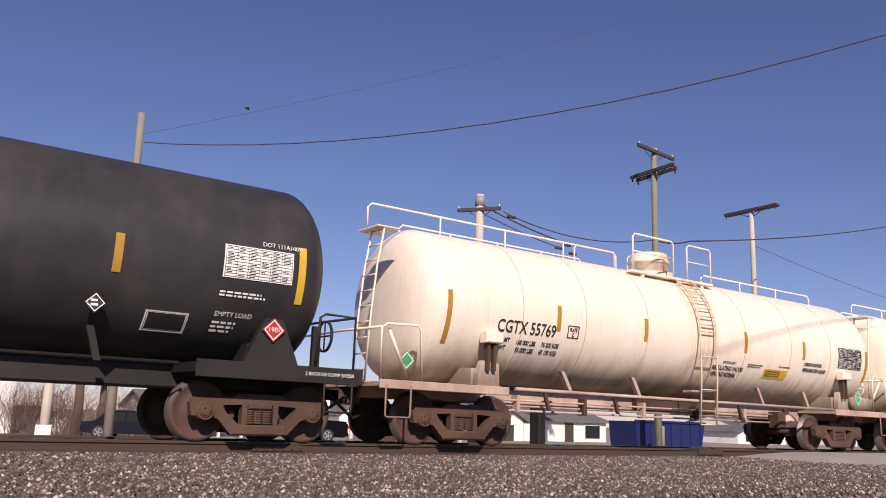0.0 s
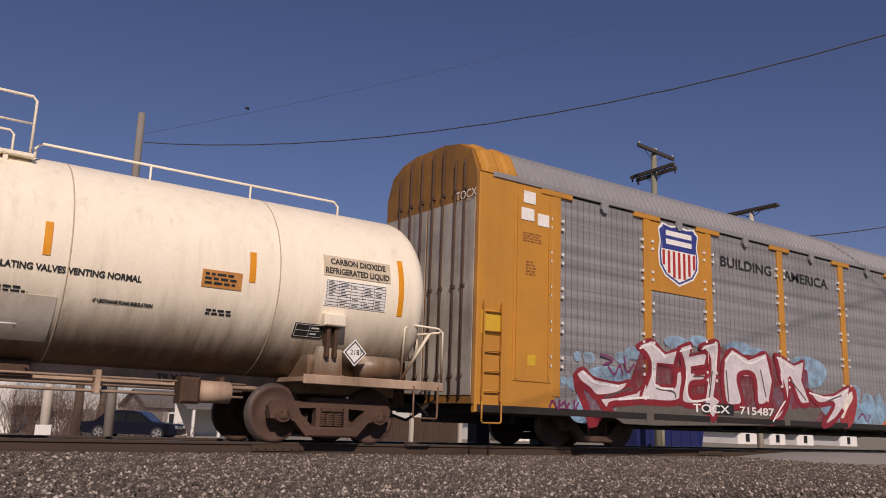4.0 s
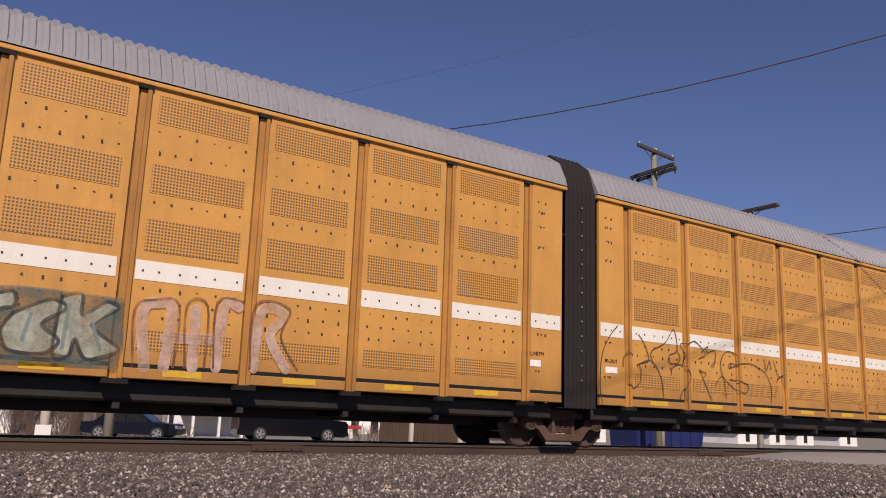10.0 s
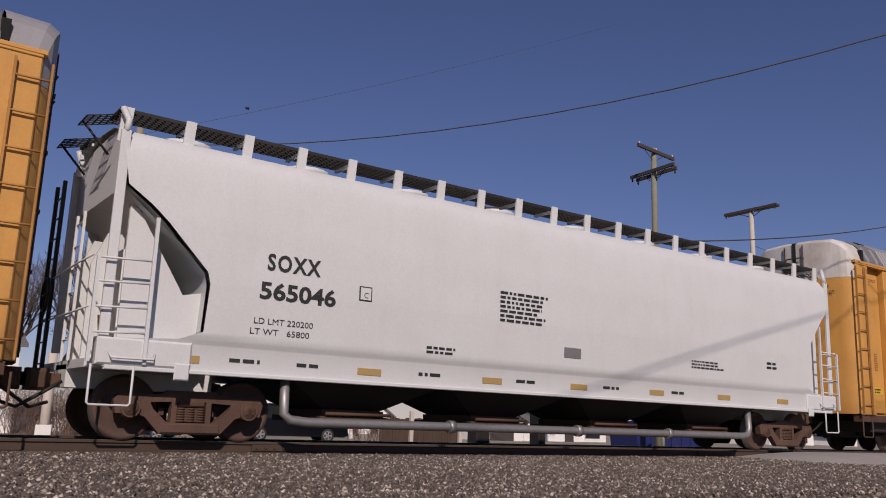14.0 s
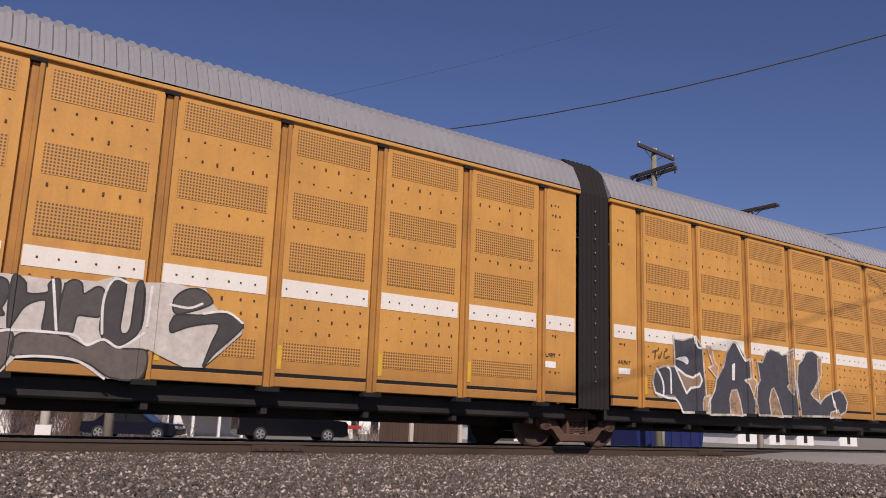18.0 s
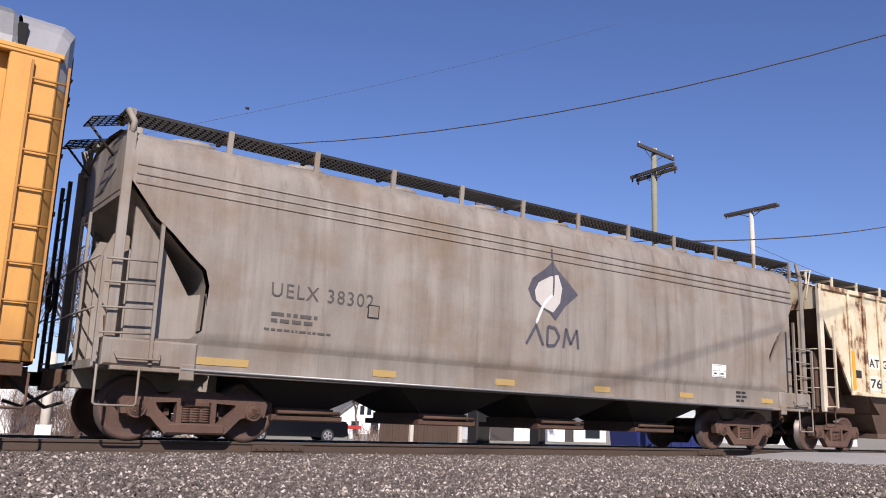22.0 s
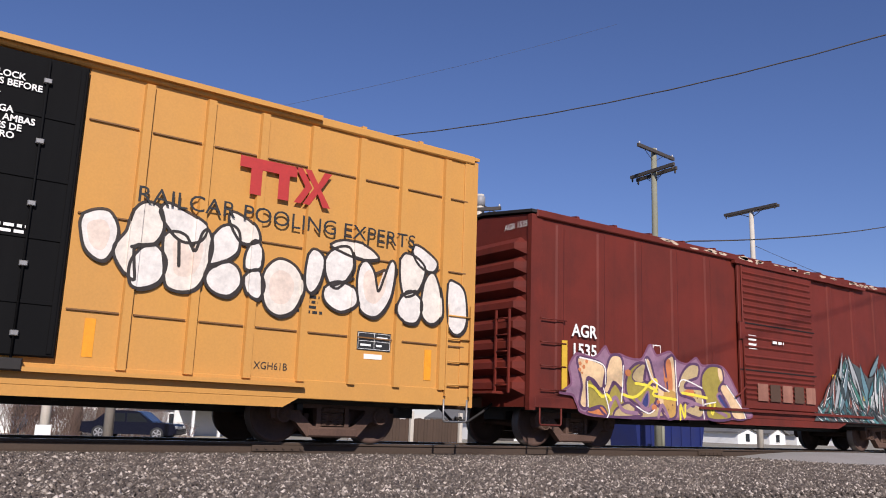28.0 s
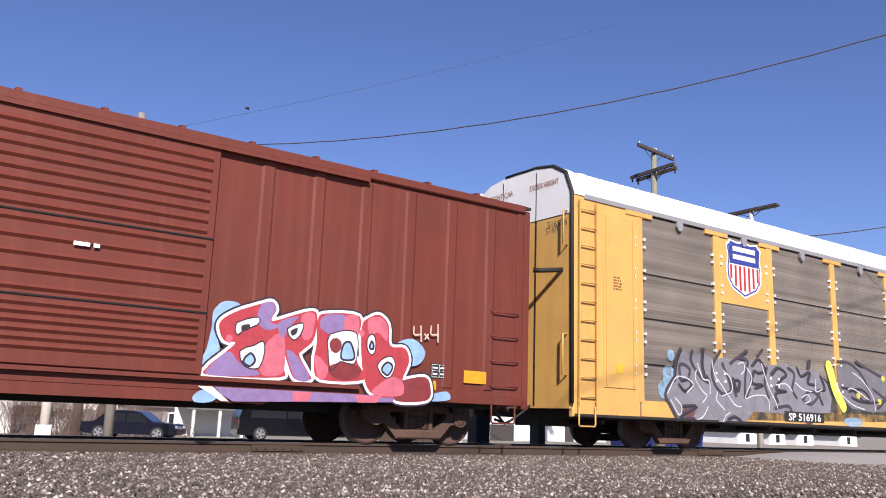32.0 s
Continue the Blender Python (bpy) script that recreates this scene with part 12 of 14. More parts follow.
    strokes(car, lay, 1.2, (0.055, 0.045, 0.055), 0.085, [
        [(3, 1.45), (3.08, 1.86), (3.23, 2.15)],
        [(3.21, 1.5), (3.19, 1.78), (3.37, 1.81), (3.54, 1.71), (3.5, 1.59)],
        [(3.17, 1.37), (3.35, 1.24), (3.57, 1.36), (3.5, 1.5), (3.25, 1.46)],
        [(3.63, 2.13), (3.59, 1.9), (3.9, 1.59), (4.2, 1.47), (4.13, 1.6)],
        [(4, 2.21), (3.95, 1.88), (4.05, 1.55)],
        [(4.62, 2.21), (4.33, 1.85), (4.35, 1.52), (4.64, 1.25), (4.96, 1.32), (4.9, 1.6), (4.68, 1.92)],
        [(5.06, 1.61), (5.2, 1.33), (5.29, 1.57), (5.05, 1.51), (5.15, 1.23)],
        [(4.99, 1.95), (5.32, 2.11), (5.65, 2.04), (5.55, 1.74), (5.51, 1.2), (5.69, 1.4)],
        [(5.81, 1.95), (6.07, 2.12), (6.31, 1.88), (6.05, 1.79), (5.88, 1.83), (5.78, 1.55), (6.2, 1.52), (5.9, 1.43)],
        [(6.4, 1.94), (6.29, 1.58), (6.43, 1.24)],
        [(6.56, 1.8), (6.83, 1.97), (7.18, 1.83), (6.9, 1.66), (6.71, 1.45), (7.15, 1.42), (6.7, 1.35), (6.77, 1.15)],
        [(7.28, 1.99), (7.54, 1.85), (7.42, 1.49), (7.59, 1.29)],
        [(7.65, 2.02), (7.82, 1.82), (8.2, 1.95), (8.09, 1.68), (8.37, 1.64)],
        [(7.86, 1.25), (8.16, 1.47), (8.53, 1.38), (8.23, 1.16), (7.95, 1.2)],
        [(8.68, 1.87), (8.84, 1.56), (8.54, 1.49), (8.71, 1.18)],
        [(9.52, 2.3), (10.14, 2.29), (10.74, 1.99), (11.02, 1.61)],
        [(9.65, 1.65), (10.27, 1.57), (10.77, 1.31), (11.43, 1.34)],
        [(10.47, 2.37), (11.1, 2.18), (11.86, 2)],
        [(10, 1.56), (10.59, 1.64), (11, 1.44), (10.66, 1.31), (10.14, 1.4)],
        [(11.25, 1.67), (11.89, 1.42)],
        [(11.41, 1.17), (11.9, 1.48)],
        [(2.97, 1.49), (2.71, 1.16), (2.88, 0.9), (3.08, 0.64)],
        [(3.23, 0.91), (3.73, 0.93), (3.15, 0.69), (3.65, 0.66)],
        [(6.67, 1), (7.21, 1.07), (7.37, 0.92)],
        [(4.85, 0.69), (5.09, 0.75), (5.32, 0.66)],
        [(7.72, 0.73), (8.01, 0.86), (8.39, 0.85), (8.09, 0.66)],
        [(5.41, 2.17), (5.62, 2.29)],
        [(6.08, 2.22), (6.26, 2.36)],
        [(8.17, 2.05), (8.23, 2.24)]])
    strokes(car, lay, 1.9, (0.022, 0.018, 0.022), 0.035, [
        [(3.04, 1.44), (3.12, 1.85), (3.28, 2.14)],
        [(3.21, 1.35), (3.39, 1.23), (3.61, 1.35), (3.54, 1.49), (3.29, 1.45)],
        [(4.05, 2.2), (4, 1.86), (4.1, 1.54)],
        [(5.1, 1.6), (5.25, 1.31), (5.34, 1.56), (5.1, 1.5), (5.2, 1.22)],
        [(5.86, 1.94), (6.12, 2.11), (6.36, 1.87), (6.1, 1.78), (5.93, 1.82), (5.83, 1.54), (6.25, 1.51), (5.95, 1.42)],
        [(6.61, 1.78), (6.89, 1.95), (7.23, 1.82), (6.95, 1.65), (6.76, 1.44), (7.2, 1.41), (6.75, 1.34), (6.82, 1.14)],
        [(7.7, 2.01), (7.87, 1.81), (8.26, 1.93), (8.14, 1.66), (8.42, 1.62)],
        [(8.74, 1.86), (8.9, 1.54), (8.6, 1.47), (8.76, 1.16)],
        [(9.71, 1.64), (10.33, 1.56), (10.83, 1.3), (11.5, 1.33)],
        [(10.06, 1.54), (10.66, 1.63), (11.07, 1.42), (10.72, 1.29), (10.2, 1.38)],
        [(11.47, 1.15), (11.97, 1.46)],
        [(3.27, 0.9), (3.77, 0.92), (3.19, 0.67), (3.69, 0.64)],
        [(4.89, 0.68), (5.13, 0.73), (5.37, 0.65)],
        [(5.46, 2.16), (5.67, 2.27)],
        [(8.22, 2.04), (8.29, 2.23)]])
    strokes(car, lay, 2.4, (0.62, 0.60, 0.64), 0.026, [
        [(2.78, 1.17), (2.96, 1.42), (3.14, 1.55), (3.46, 1.52), (3.64, 1.39), (3.42, 1.22)],
        [(3.76, 1.72), (3.72, 1.53), (3.96, 1.27), (4.11, 1.18), (3.95, 1.03)],
        [(3.8, 1.87), (3.98, 1.55), (4.2, 1.51), (4.22, 1.23)],
        [(4.33, 1.95), (4.4, 1.67), (4.73, 1.35), (5.1, 1.03), (5.34, 0.99)],
        [(4.71, 1.78), (4.98, 1.6), (5, 1.32), (4.64, 1.2)],
        [(5.28, 1.96), (5.48, 2), (5.51, 1.83), (5.38, 1.73)],
        [(5.6, 1.89), (5.79, 1.65), (5.51, 1.2), (5.84, 1.26), (6.27, 1.28), (6.43, 1.14), (6.43, 0.94)],
        [(6.19, 2.03), (6.41, 1.54), (6.69, 1.15), (6.76, 1)],
        [(6.72, 1.55), (7.16, 1.6), (7.42, 1.43)],
        [(7.57, 1.65), (7.88, 1.51), (8.26, 1.47)],
        [(7.82, 1.3), (8.06, 1.39), (8.19, 1.26), (7.95, 1.17)],
        [(2.88, 1.04), (3.15, 0.73), (3.23, 0.91), (3.02, 1.09)],
        [(3.57, 0.61), (3.94, 0.71), (4.14, 0.95)],
        [(4.65, 0.64), (4.78, 0.78), (4.93, 0.84)],
        [(9.46, 1.75), (9.54, 1.54), (10.12, 1.23), (10.74, 1.12)],
        [(10.22, 2.07), (10.73, 1.87), (11.22, 1.45), (11.29, 1.11)],
        [(9.96, 1.61), (10.27, 1.63), (10.99, 1.38)],
        [(8.48, 1.8), (8.45, 1.48), (8.74, 1.55)],
        [(4.49, 1.29), (4.45, 1.1), (4.7, 0.9)]])
    spots(car, lay, 0.3, (0.3, 0.5, 0.68), [(2.83, 1.53, 0.2, 0.25), (2.91, 1.99, 0.12, 0.12), (2.68, 1.25, 0.2, 0.2), (4.07, 1.93, 0.1, 0.15), (10.17, 0.77, 0.5, 0.12)])
    spots(car, lay, 0.9, (0.14, 0.06, 0.05), [(3.47, 0.79, 0.22, 0.1), (8.09, 0.76, 0.22, 0.1)])
    spots(car, lay, 2.8, (0.55, 0.50, 0.06), [(10.47, 1.47, 0.1, 0.08), (11.54, 1.35, 0.1, 0.08), (11.8, 1.99, 0.1, 0.08)])
    # rubbed white scribbles on the faded boxcar
    car, lay = TRAIN[11][0], box_face
    for x0, x1, za, zb in ((0.86, 1.60, 0.98, 2.05), (1.72, 2.47, 0.98, 1.66), (2.58, 3.33, 0.98, 1.66), (3.43, 4.0, 0.98, 1.45)):
        n = 22
        g = Geo()
        rim = [((x0 + x1) / 2 + (x1 - x0) / 2 * max(-1, min(1, 1.25 * math.cos(6.283 * k / n))) * rnd.uniform(0.9, 1.0), (za + zb) / 2 + (zb - za) / 2 * max(-1, min(1, 1.2 * math.sin(6.283 * k / n))) * rnd.uniform(0.82, 1.0)) for k in range(n)]
        g.add([(x, -1.546, z) for x, z in rim], [tuple(range(n))])
        part("rubbed_patch", g, mat("rub", lambda: rubbed((0.50, 0.40, 0.36))), car, "paint rubbed pale over an old tag")
    for i in range(30):
        x = rnd.uniform(0.95, 3.9) if i % 2 else rnd.uniform(3.7, 6.0)
        z = rnd.uniform(0.98, 1.5 if x < 3.9 else 1.15)
        r, a = rnd.uniform(0.04, 0.14), rnd.uniform(0, 6.28)
        strokes(car, lay, 0.4, ((0.74, 0.66, 0.58), (0.56, 0.36, 0.21))[i % 3 == 0], rnd.uniform(0.007, 0.016), [[(x + r * (k - 1.5) * 0.7 + 0.05 * math.sin(2 * k + a), max(0.8, z + r * math.sin(a + k * 1.9))) for k in range(5)]])
    # large thin tag across the bays beside the bellows
    strokes(TRAIN[4][0], max_face, 0.5, (0.085, 0.052, 0.032), 0.020, [
        [(22.47, 2.48), (22.24, 2.25), (22.05, 1.95), (21.97, 1.59), (21.96, 1.19), (22.01, 0.89)],
        [(23.11, 2.35), (23.31, 2.13), (23.41, 1.83), (23.13, 1.74), (23.17, 1.6), (23.13, 1.36), (22.92, 1.23), (22.75, 1.38)],
        [(22.63, 1.65), (22.64, 1.83), (22.76, 1.96), (22.9, 1.9)],
        [(23.08, 1.73), (23.44, 1.84), (23.66, 1.71), (23.81, 1.46), (23.88, 1.04)],
        [(23.55, 1.8), (23.5, 2.03), (23.95, 2.25), (24.23, 2.56), (24.34, 2.12), (24.08, 1.99), (24.09, 1.82), (24.37, 1.85), (24.42, 2), (24.3, 2.12)],
        [(24.14, 1.58), (24.16, 1.71), (24.38, 1.81), (24.64, 1.75), (24.75, 1.56), (24.63, 1.37), (24.47, 1.22), (24.42, 1.07)],
        [(24.55, 1.29), (24.65, 1.08)],
        [(24.49, 1.78), (24.57, 2.04), (24.45, 2.26), (24.7, 2.28), (24.93, 2.36), (25.19, 2.23), (25.32, 2.09), (25.08, 1.99)],
        [(25.19, 2.15), (25.4, 2.28), (25.36, 2.15), (25.66, 2.2), (25.61, 1.86), (25.52, 1.87), (25.67, 1.97)],
        [(25.09, 1.76), (25.29, 1.42), (25.5, 1.1)],
        [(25.1, 1.71), (25.31, 1.68), (25.22, 1.57)],
        [(25.63, 1.42), (25.91, 1.65), (26.03, 1.16)],
        [(26.46, 1.96), (26.42, 2.17), (26.08, 2.22), (25.86, 1.98), (25.91, 1.67), (26.24, 1.43), (26.65, 1.3), (26.85, 1.37), (26.85, 1.5), (26.57, 1.56), (26.17, 1.59)],
        [(26.46, 1.93), (26.16, 1.85), (26.19, 1.96), (26.42, 1.95), (26.9, 2), (27.33, 1.92), (27.63, 1.75), (27.77, 1.48), (27.75, 1.12)],
        [(27.55, 2.14), (27.59, 1.86), (27.73, 2.1), (27.81, 1.93)],
        [(27.92, 2.14), (28.08, 1.78), (28.31, 1.83)],
        [(28, 1.64), (28.23, 1.77), (28.33, 1.55)]])
    # faint brown scribbles and rubbed tags on the lower panels of the yellow autoracks
    for ti, x0, x1, n in ((4, 29.5, 41.0, 34), (5, 3.0, 8.0, 6), (5, 31.0, 41.0, 34)):
        car, lay = TRAIN[ti][0], max_face
        for i in range(n):
            x, z = rnd.uniform(x0, x1), rnd.uniform(1.15, 2.05)
            r, a = rnd.uniform(0.06, 0.22), rnd.uniform(0, 6.28)
            pts = [(x + r * (k - 2) * 0.8 * math.cos(a) + 0.10 * math.sin(k * 2.3 + a), max(1.1, z + r * math.sin(a + k * 1.7))) for k in range(5)]
            strokes(car, lay, 0.3, ((0.36, 0.165, 0.045), (0.30, 0.13, 0.04), (0.44, 0.24, 0.10))[i % 3], rnd.uniform(0.008, 0.020), [pts])
        if x0 > 20:
            for i in range(9):
                x, z = MAX_L - 3.4 + rnd.uniform(0, 1.2), rnd.uniform(1.55, 2.1)
                strokes(car, lay, 0.8, (0.70, 0.64, 0.56), 0.022, [[(x, z), (x + 0.08, z + rnd.uniform(-0.15, 0.15)), (x + 0.16, z + rnd.uniform(-0.15, 0.15)), (x + 0.22, z + rnd.uniform(-0.1, 0.1))]])


paint_graffiti()


# ================= ground and track =================
def ground_material():
    m, nt, b = nodes_of("dry_ground")
    big, fine = tex(nt, 0.25, 5), tex(nt, 14, 4, 0.7)
    c = mix(nt, ramp(nt, big, 0.4, 0.65, (0, 0, 0), (1, 1, 1)), (0.30, 0.26, 0.20), (0.22, 0.20, 0.13))
    c = mix(nt, 0.35, c, ramp(nt, fine, 0.3, 0.7, (0.12, 0.10, 0.07), (0.45, 0.40, 0.33)))
    nt.links.new(c, b.inputs["Base Color"])
    b.inputs["Roughness"].default_value = 0.95
    bump(nt, b, fine, 0.5, 0.03)
    return m


def ballast_material():
    m, nt, b = nodes_of("ballast_stone")
    gi = nt.nodes.new("ShaderNodeNewGeometry")
    r = nt.nodes.new("ShaderNodeValToRGB")
    els = r.color_ramp.elements
    els[0].position, els[0].color = 0.0, (0.030, 0.024, 0.020, 1)
    els[1].position, els[1].color = 1.0, (0.70, 0.60, 0.52, 1)
    for p, c in ((0.30, (0.055, 0.042, 0.034)), (0.58, (0.105, 0.083, 0.066)), (0.80, (0.20, 0.165, 0.135)), (0.92, (0.42, 0.36, 0.30))):
        e = els.new(p)
        e.color = (*c, 1)
    nt.links.new(gi.outputs["Random Per Island"], r.inputs[0])
    fine = tex(nt, 60, 3, 0.7)
    nt.links.new(mix(nt, 0.2, r.outputs["Color"], ramp(nt, fine, 0.3, 0.7, (0.04, 0.03, 0.025), (0.32, 0.25, 0.21))), b.inputs["Base Color"])
    b.inputs["Roughness"].default_value = 0.85
    return m


def bed_height(x, y):
    """Height of the ballast bed and the ground beside it."""
    if y > 2.6:
        t = min(1.0, (y - 2.6) / 2.2)
        return -0.22 - 0.68 * t * t * (3 - 2 * t)
    if y > -2.4:
        return -0.20
    if y > -7.6:
        return -0.20 - 0.05 * (-2.4 - y) / 5.2
    t = min(1.0, (-7.6 - y) / 2.0)
    return -0.25 - 0.85 * t * t * (3 - 2 * t)


def build_ground():
    xs = sorted(set([-2500, -1200, -600, -300, -150, -80] + [-50 + i * 2.0 for i in range(90)] + [150, 220, 320, 600, 1200, 2500]))
    ys = sorted(set([-2000, -900, -300, -120, -50, -25, -16, -13, -11, -9.6, -9.2, -8.8, -8.4, -8.0, -7.6, -6, -4, -2.4, 0, 2.6, 3.0, 3.4, 3.8, 4.2, 4.8, 7, 11, 16, 24, 36, 55, 80, 140, 260, 600, 1300, 3000]))
    g = Geo()
    k = len(ys)
    g.add([(x, y, bed_height(x, y) + (0.03 * noise.noise((x * 0.3, y * 0.3, 0)) if abs(y) > 3 else 0)) for x in xs for y in ys],
          [(i * k + j, (i + 1) * k + j, (i + 1) * k + j + 1, i * k + j + 1) for i in range(len(xs) - 1) for j in range(k - 1)])
    tagged(part("ground", g, ground_material()), "dry gravelly ground with faded grass", "ground", kind="structure")
    # stones of the ballast
    rng = np.random.default_rng(5)
    base = np.array([(1, 0, 0), (-1, 0, 0), (0, 1, 0), (0, -1, 0), (0, 0, 1), (0, 0, -1)], float)
    tri = np.array([(0, 2, 4), (2, 1, 4), (1, 3, 4), (3, 0, 4), (2, 0, 5), (1, 2, 5), (3, 1, 5), (0, 3, 5)])
    pts = []
    for x0, x1, y0, y1, n, size in ((0.3, 14, -8.4, -0.95, 125000, 0.0185), (14, 27, -8.0, -0.95, 74000, 0.021), (27, 60, -6.5, -0.95, 9000, 0.042), (2, 40, -0.6, 0.6, 5000, 0.034), (-2, 40, 0.9, 3.0, 6000, 0.034), (60, 140, -3.5, -0.95, 4000, 0.06)):
        p = np.stack([rng.uniform(x0, x1, n), rng.uniform(y0, y1, n), rng.uniform(0.6, 1.5, n) * size], 1)
        pts.append(p)
    pts = np.concatenate(pts)
    N = len(pts)
    z = np.array([bed_height(a, b) for a, b in pts[:, :2]])
    jit = rng.uniform(0.65, 1.35, (N, 6, 1)) * base[None] * pts[:, 2][:, None, None]
    jit += rng.normal(0, 0.25, (N, 6, 3)) * pts[:, 2][:, None, None]
    jit[:, :, 2] *= 0.8
    v = jit + np.stack([pts[:, 0], pts[:, 1], z + pts[:, 2] * 0.35 + rng.uniform(0, 0.02, N)], 1)[:, None]
    f = (tri[None] + (np.arange(N) * 6)[:, None, None]).reshape(-1, 3)
    me = bpy.data.meshes.new("ballast")
    me.vertices.add(N * 6), me.loops.add(len(f) * 3), me.polygons.add(len(f))
    me.vertices.foreach_set("co", v.ravel())
    me.loops.foreach_set("vertex_index", f.ravel().astype(np.int32))
    me.polygons.foreach_set("loop_start", (np.arange(len(f)) * 3).astype(np.int32))
    me.materials.append(ballast_material())
    me.update(), me.validate()
    tagged(part("ballast", me, None), "grey and pinkish crushed stone ballast beside the track", "gravel", kind="stuff")
    # dark grit between the stones
    g = Geo()
    v = [(x, y, bed_height(x, y) + 0.006) for x in (-20, 15, 40, 70, 160) for y in (-9.2, -8.6, -8.0, -7.6, -5, -2.4, 2.6, 3.0, 3.4)]
    g.add(v, [(i * 9 + j, (i + 1) * 9 + j, (i + 1) * 9 + j + 1, i * 9 + j + 1) for i in range(4) for j in range(8)])
    tagged(part("track_bed", g, paint("dark_grit", (0.055, 0.043, 0.035), 0.95, (0.05, 0.04, 0.035), 0.5, 0.0, grain=0.6)), "dark gritty track bed under the stones", "track bed", kind="structure")
    # bare yellowish dirt showing between thinner stones
    rnd = random.Random(8)
    for cx, cy, rx, ry in ((16.5, -3.4, 3.6, 1.3), (13.0, -5.0, 2.6, 0.9), (21.5, -3.0, 3.2, 0.9), (10.4, -6.3, 1.5, 0.6)):
        g = Geo()
        ring = [(cx + rx * math.cos(a * 0.2244) * rnd.uniform(0.75, 1.1), cy + ry * math.sin(a * 0.2244) * rnd.uniform(0.7, 1.1)) for a in range(28)]
        g.add([(x, y, bed_height(x, y) + 0.018) for x, y in ring], [tuple(range(28))])
        tagged(part("bare_dirt", g, mat("dirt", lambda: paint("yellowish_dirt", (0.20, 0.145, 0.085), 0.95, (0.10, 0.085, 0.05), 0.7, 0.0, grain=0.6, dents=0.6))), "bare yellowish dirt with faded grass", "ground", kind="structure")
    # sleepers and rails
    wood = paint("weathered_tie_wood", (0.11, 0.085, 0.065), 0.9, (0.05, 0.04, 0.03), 0.6, 0.2, grain=0.5)
    g = Geo()
    g.box(-0.11, 0.11, -1.3, 1.3, -0.36, -0.185, ch=0.01)
    tie = g.mesh("sleeper", [wood])
    track = thing("railway_track", "rusty steel rails on wooden sleepers", "track", kind="structure")
    for i in range(150):
        part("sleeper", tie, None, track, at=Matrix.Translation((-10 + i * 0.53, 0, 0.02)))
    railm = paint("rail_steel", (0.070, 0.046, 0.032), 0.75, (0.05, 0.038, 0.03), 0.5, 0.3, grain=0.3)
    shine = flat("polished_rail_head", (0.45, 0.43, 0.42), 0.25, 0.95)
    for yc in (-0.755, 0.755):
        g = Geo()
        sec = [(-0.07, -0.175), (0.07, -0.175), (0.07, -0.160), (0.012, -0.145), (0.010, -0.05), (0.036, -0.038), (0.036, -0.004), (0.030, 0.0), (-0.030, 0.0), (-0.036, -0.004), (-0.036, -0.038), (-0.010, -0.05), (-0.012, -0.145), (-0.07, -0.160)]
        g.prism([(yc + a, b) for a, b in sec], -250, 420, "x")
        part("rail", g, railm, track)
        g = Geo()
        g.box(-250, 420, yc - 0.028, yc + 0.028, 0.0, 0.002)
        part("rail_head", g, shine, track)
    for xj in (6.0, 17.0, 28.5):
        g = Geo()
        g.box(xj - 0.45, xj + 0.45, -0.755 - 0.06, -0.755 - 0.014, -0.145, -0.045, ch=0.01)
        for k in range(6):
            g.cyl((xj - 0.38 + k * 0.152, -0.755 - 0.085, -0.095), (xj - 0.38 + k * 0.152, -0.755 - 0.05, -0.095), 0.016, 6)
        part("joint_bar", g, railm, track)
    # pale paved apron that rises over the rail foot further along
    g = Geo()
    n, k = 24, 8
    v = []
    for i in range(n + 1):
        x = 15.5 + 26 * i / n
        for j in range(k + 1):
            y = -5.2 + 4.25 * j / k
            up = min(1, max(0, (x - 15.5) / 5.0))
            h = up * up * (3 - 2 * up) * math.sin(math.pi * min(1, (j + 0.02) / k * 0.62))
            v.append((x, y, bed_height(x, y) - 0.05 + 0.24 * h))
    g.add(v, [(i * (k + 1) + j, (i + 1) * (k + 1) + j, (i + 1) * (k + 1) + j + 1, i * (k + 1) + j + 1) for i in range(n) for j in range(k)], 0, True)
    tagged(part("pavement_apron", g, paint("pale_asphalt", (0.33, 0.31, 0.29), 0.9, (0.2, 0.18, 0.16), 0.5, 0.0, grain=0.4)), "pale worn asphalt apron beside the rail", "pavement", kind="structure")


build_ground()


# ================= background =================
TIMBER = paint("grey_pole_timber", (0.26, 0.235, 0.205), 0.9, (0.16, 0.12, 0.09), 0.4, 0.6, grain=0.4)
TIMBERG = paint("green_pole_timber", (0.25, 0.245, 0.185), 0.9, (0.12, 0.11, 0.07), 0.4, 0.6, grain=0.4)
PALE = paint("pale_pole_timber", (0.55, 0.50, 0.43), 0.9, (0.3, 0.25, 0.2), 0.4, 0.5, grain=0.3)
DARKARM = flat("dark_crossarm", (0.055, 0.045, 0.04), 0.8)
GLASSY = flat("porcelain", (0.45, 0.43, 0.42), 0.3)

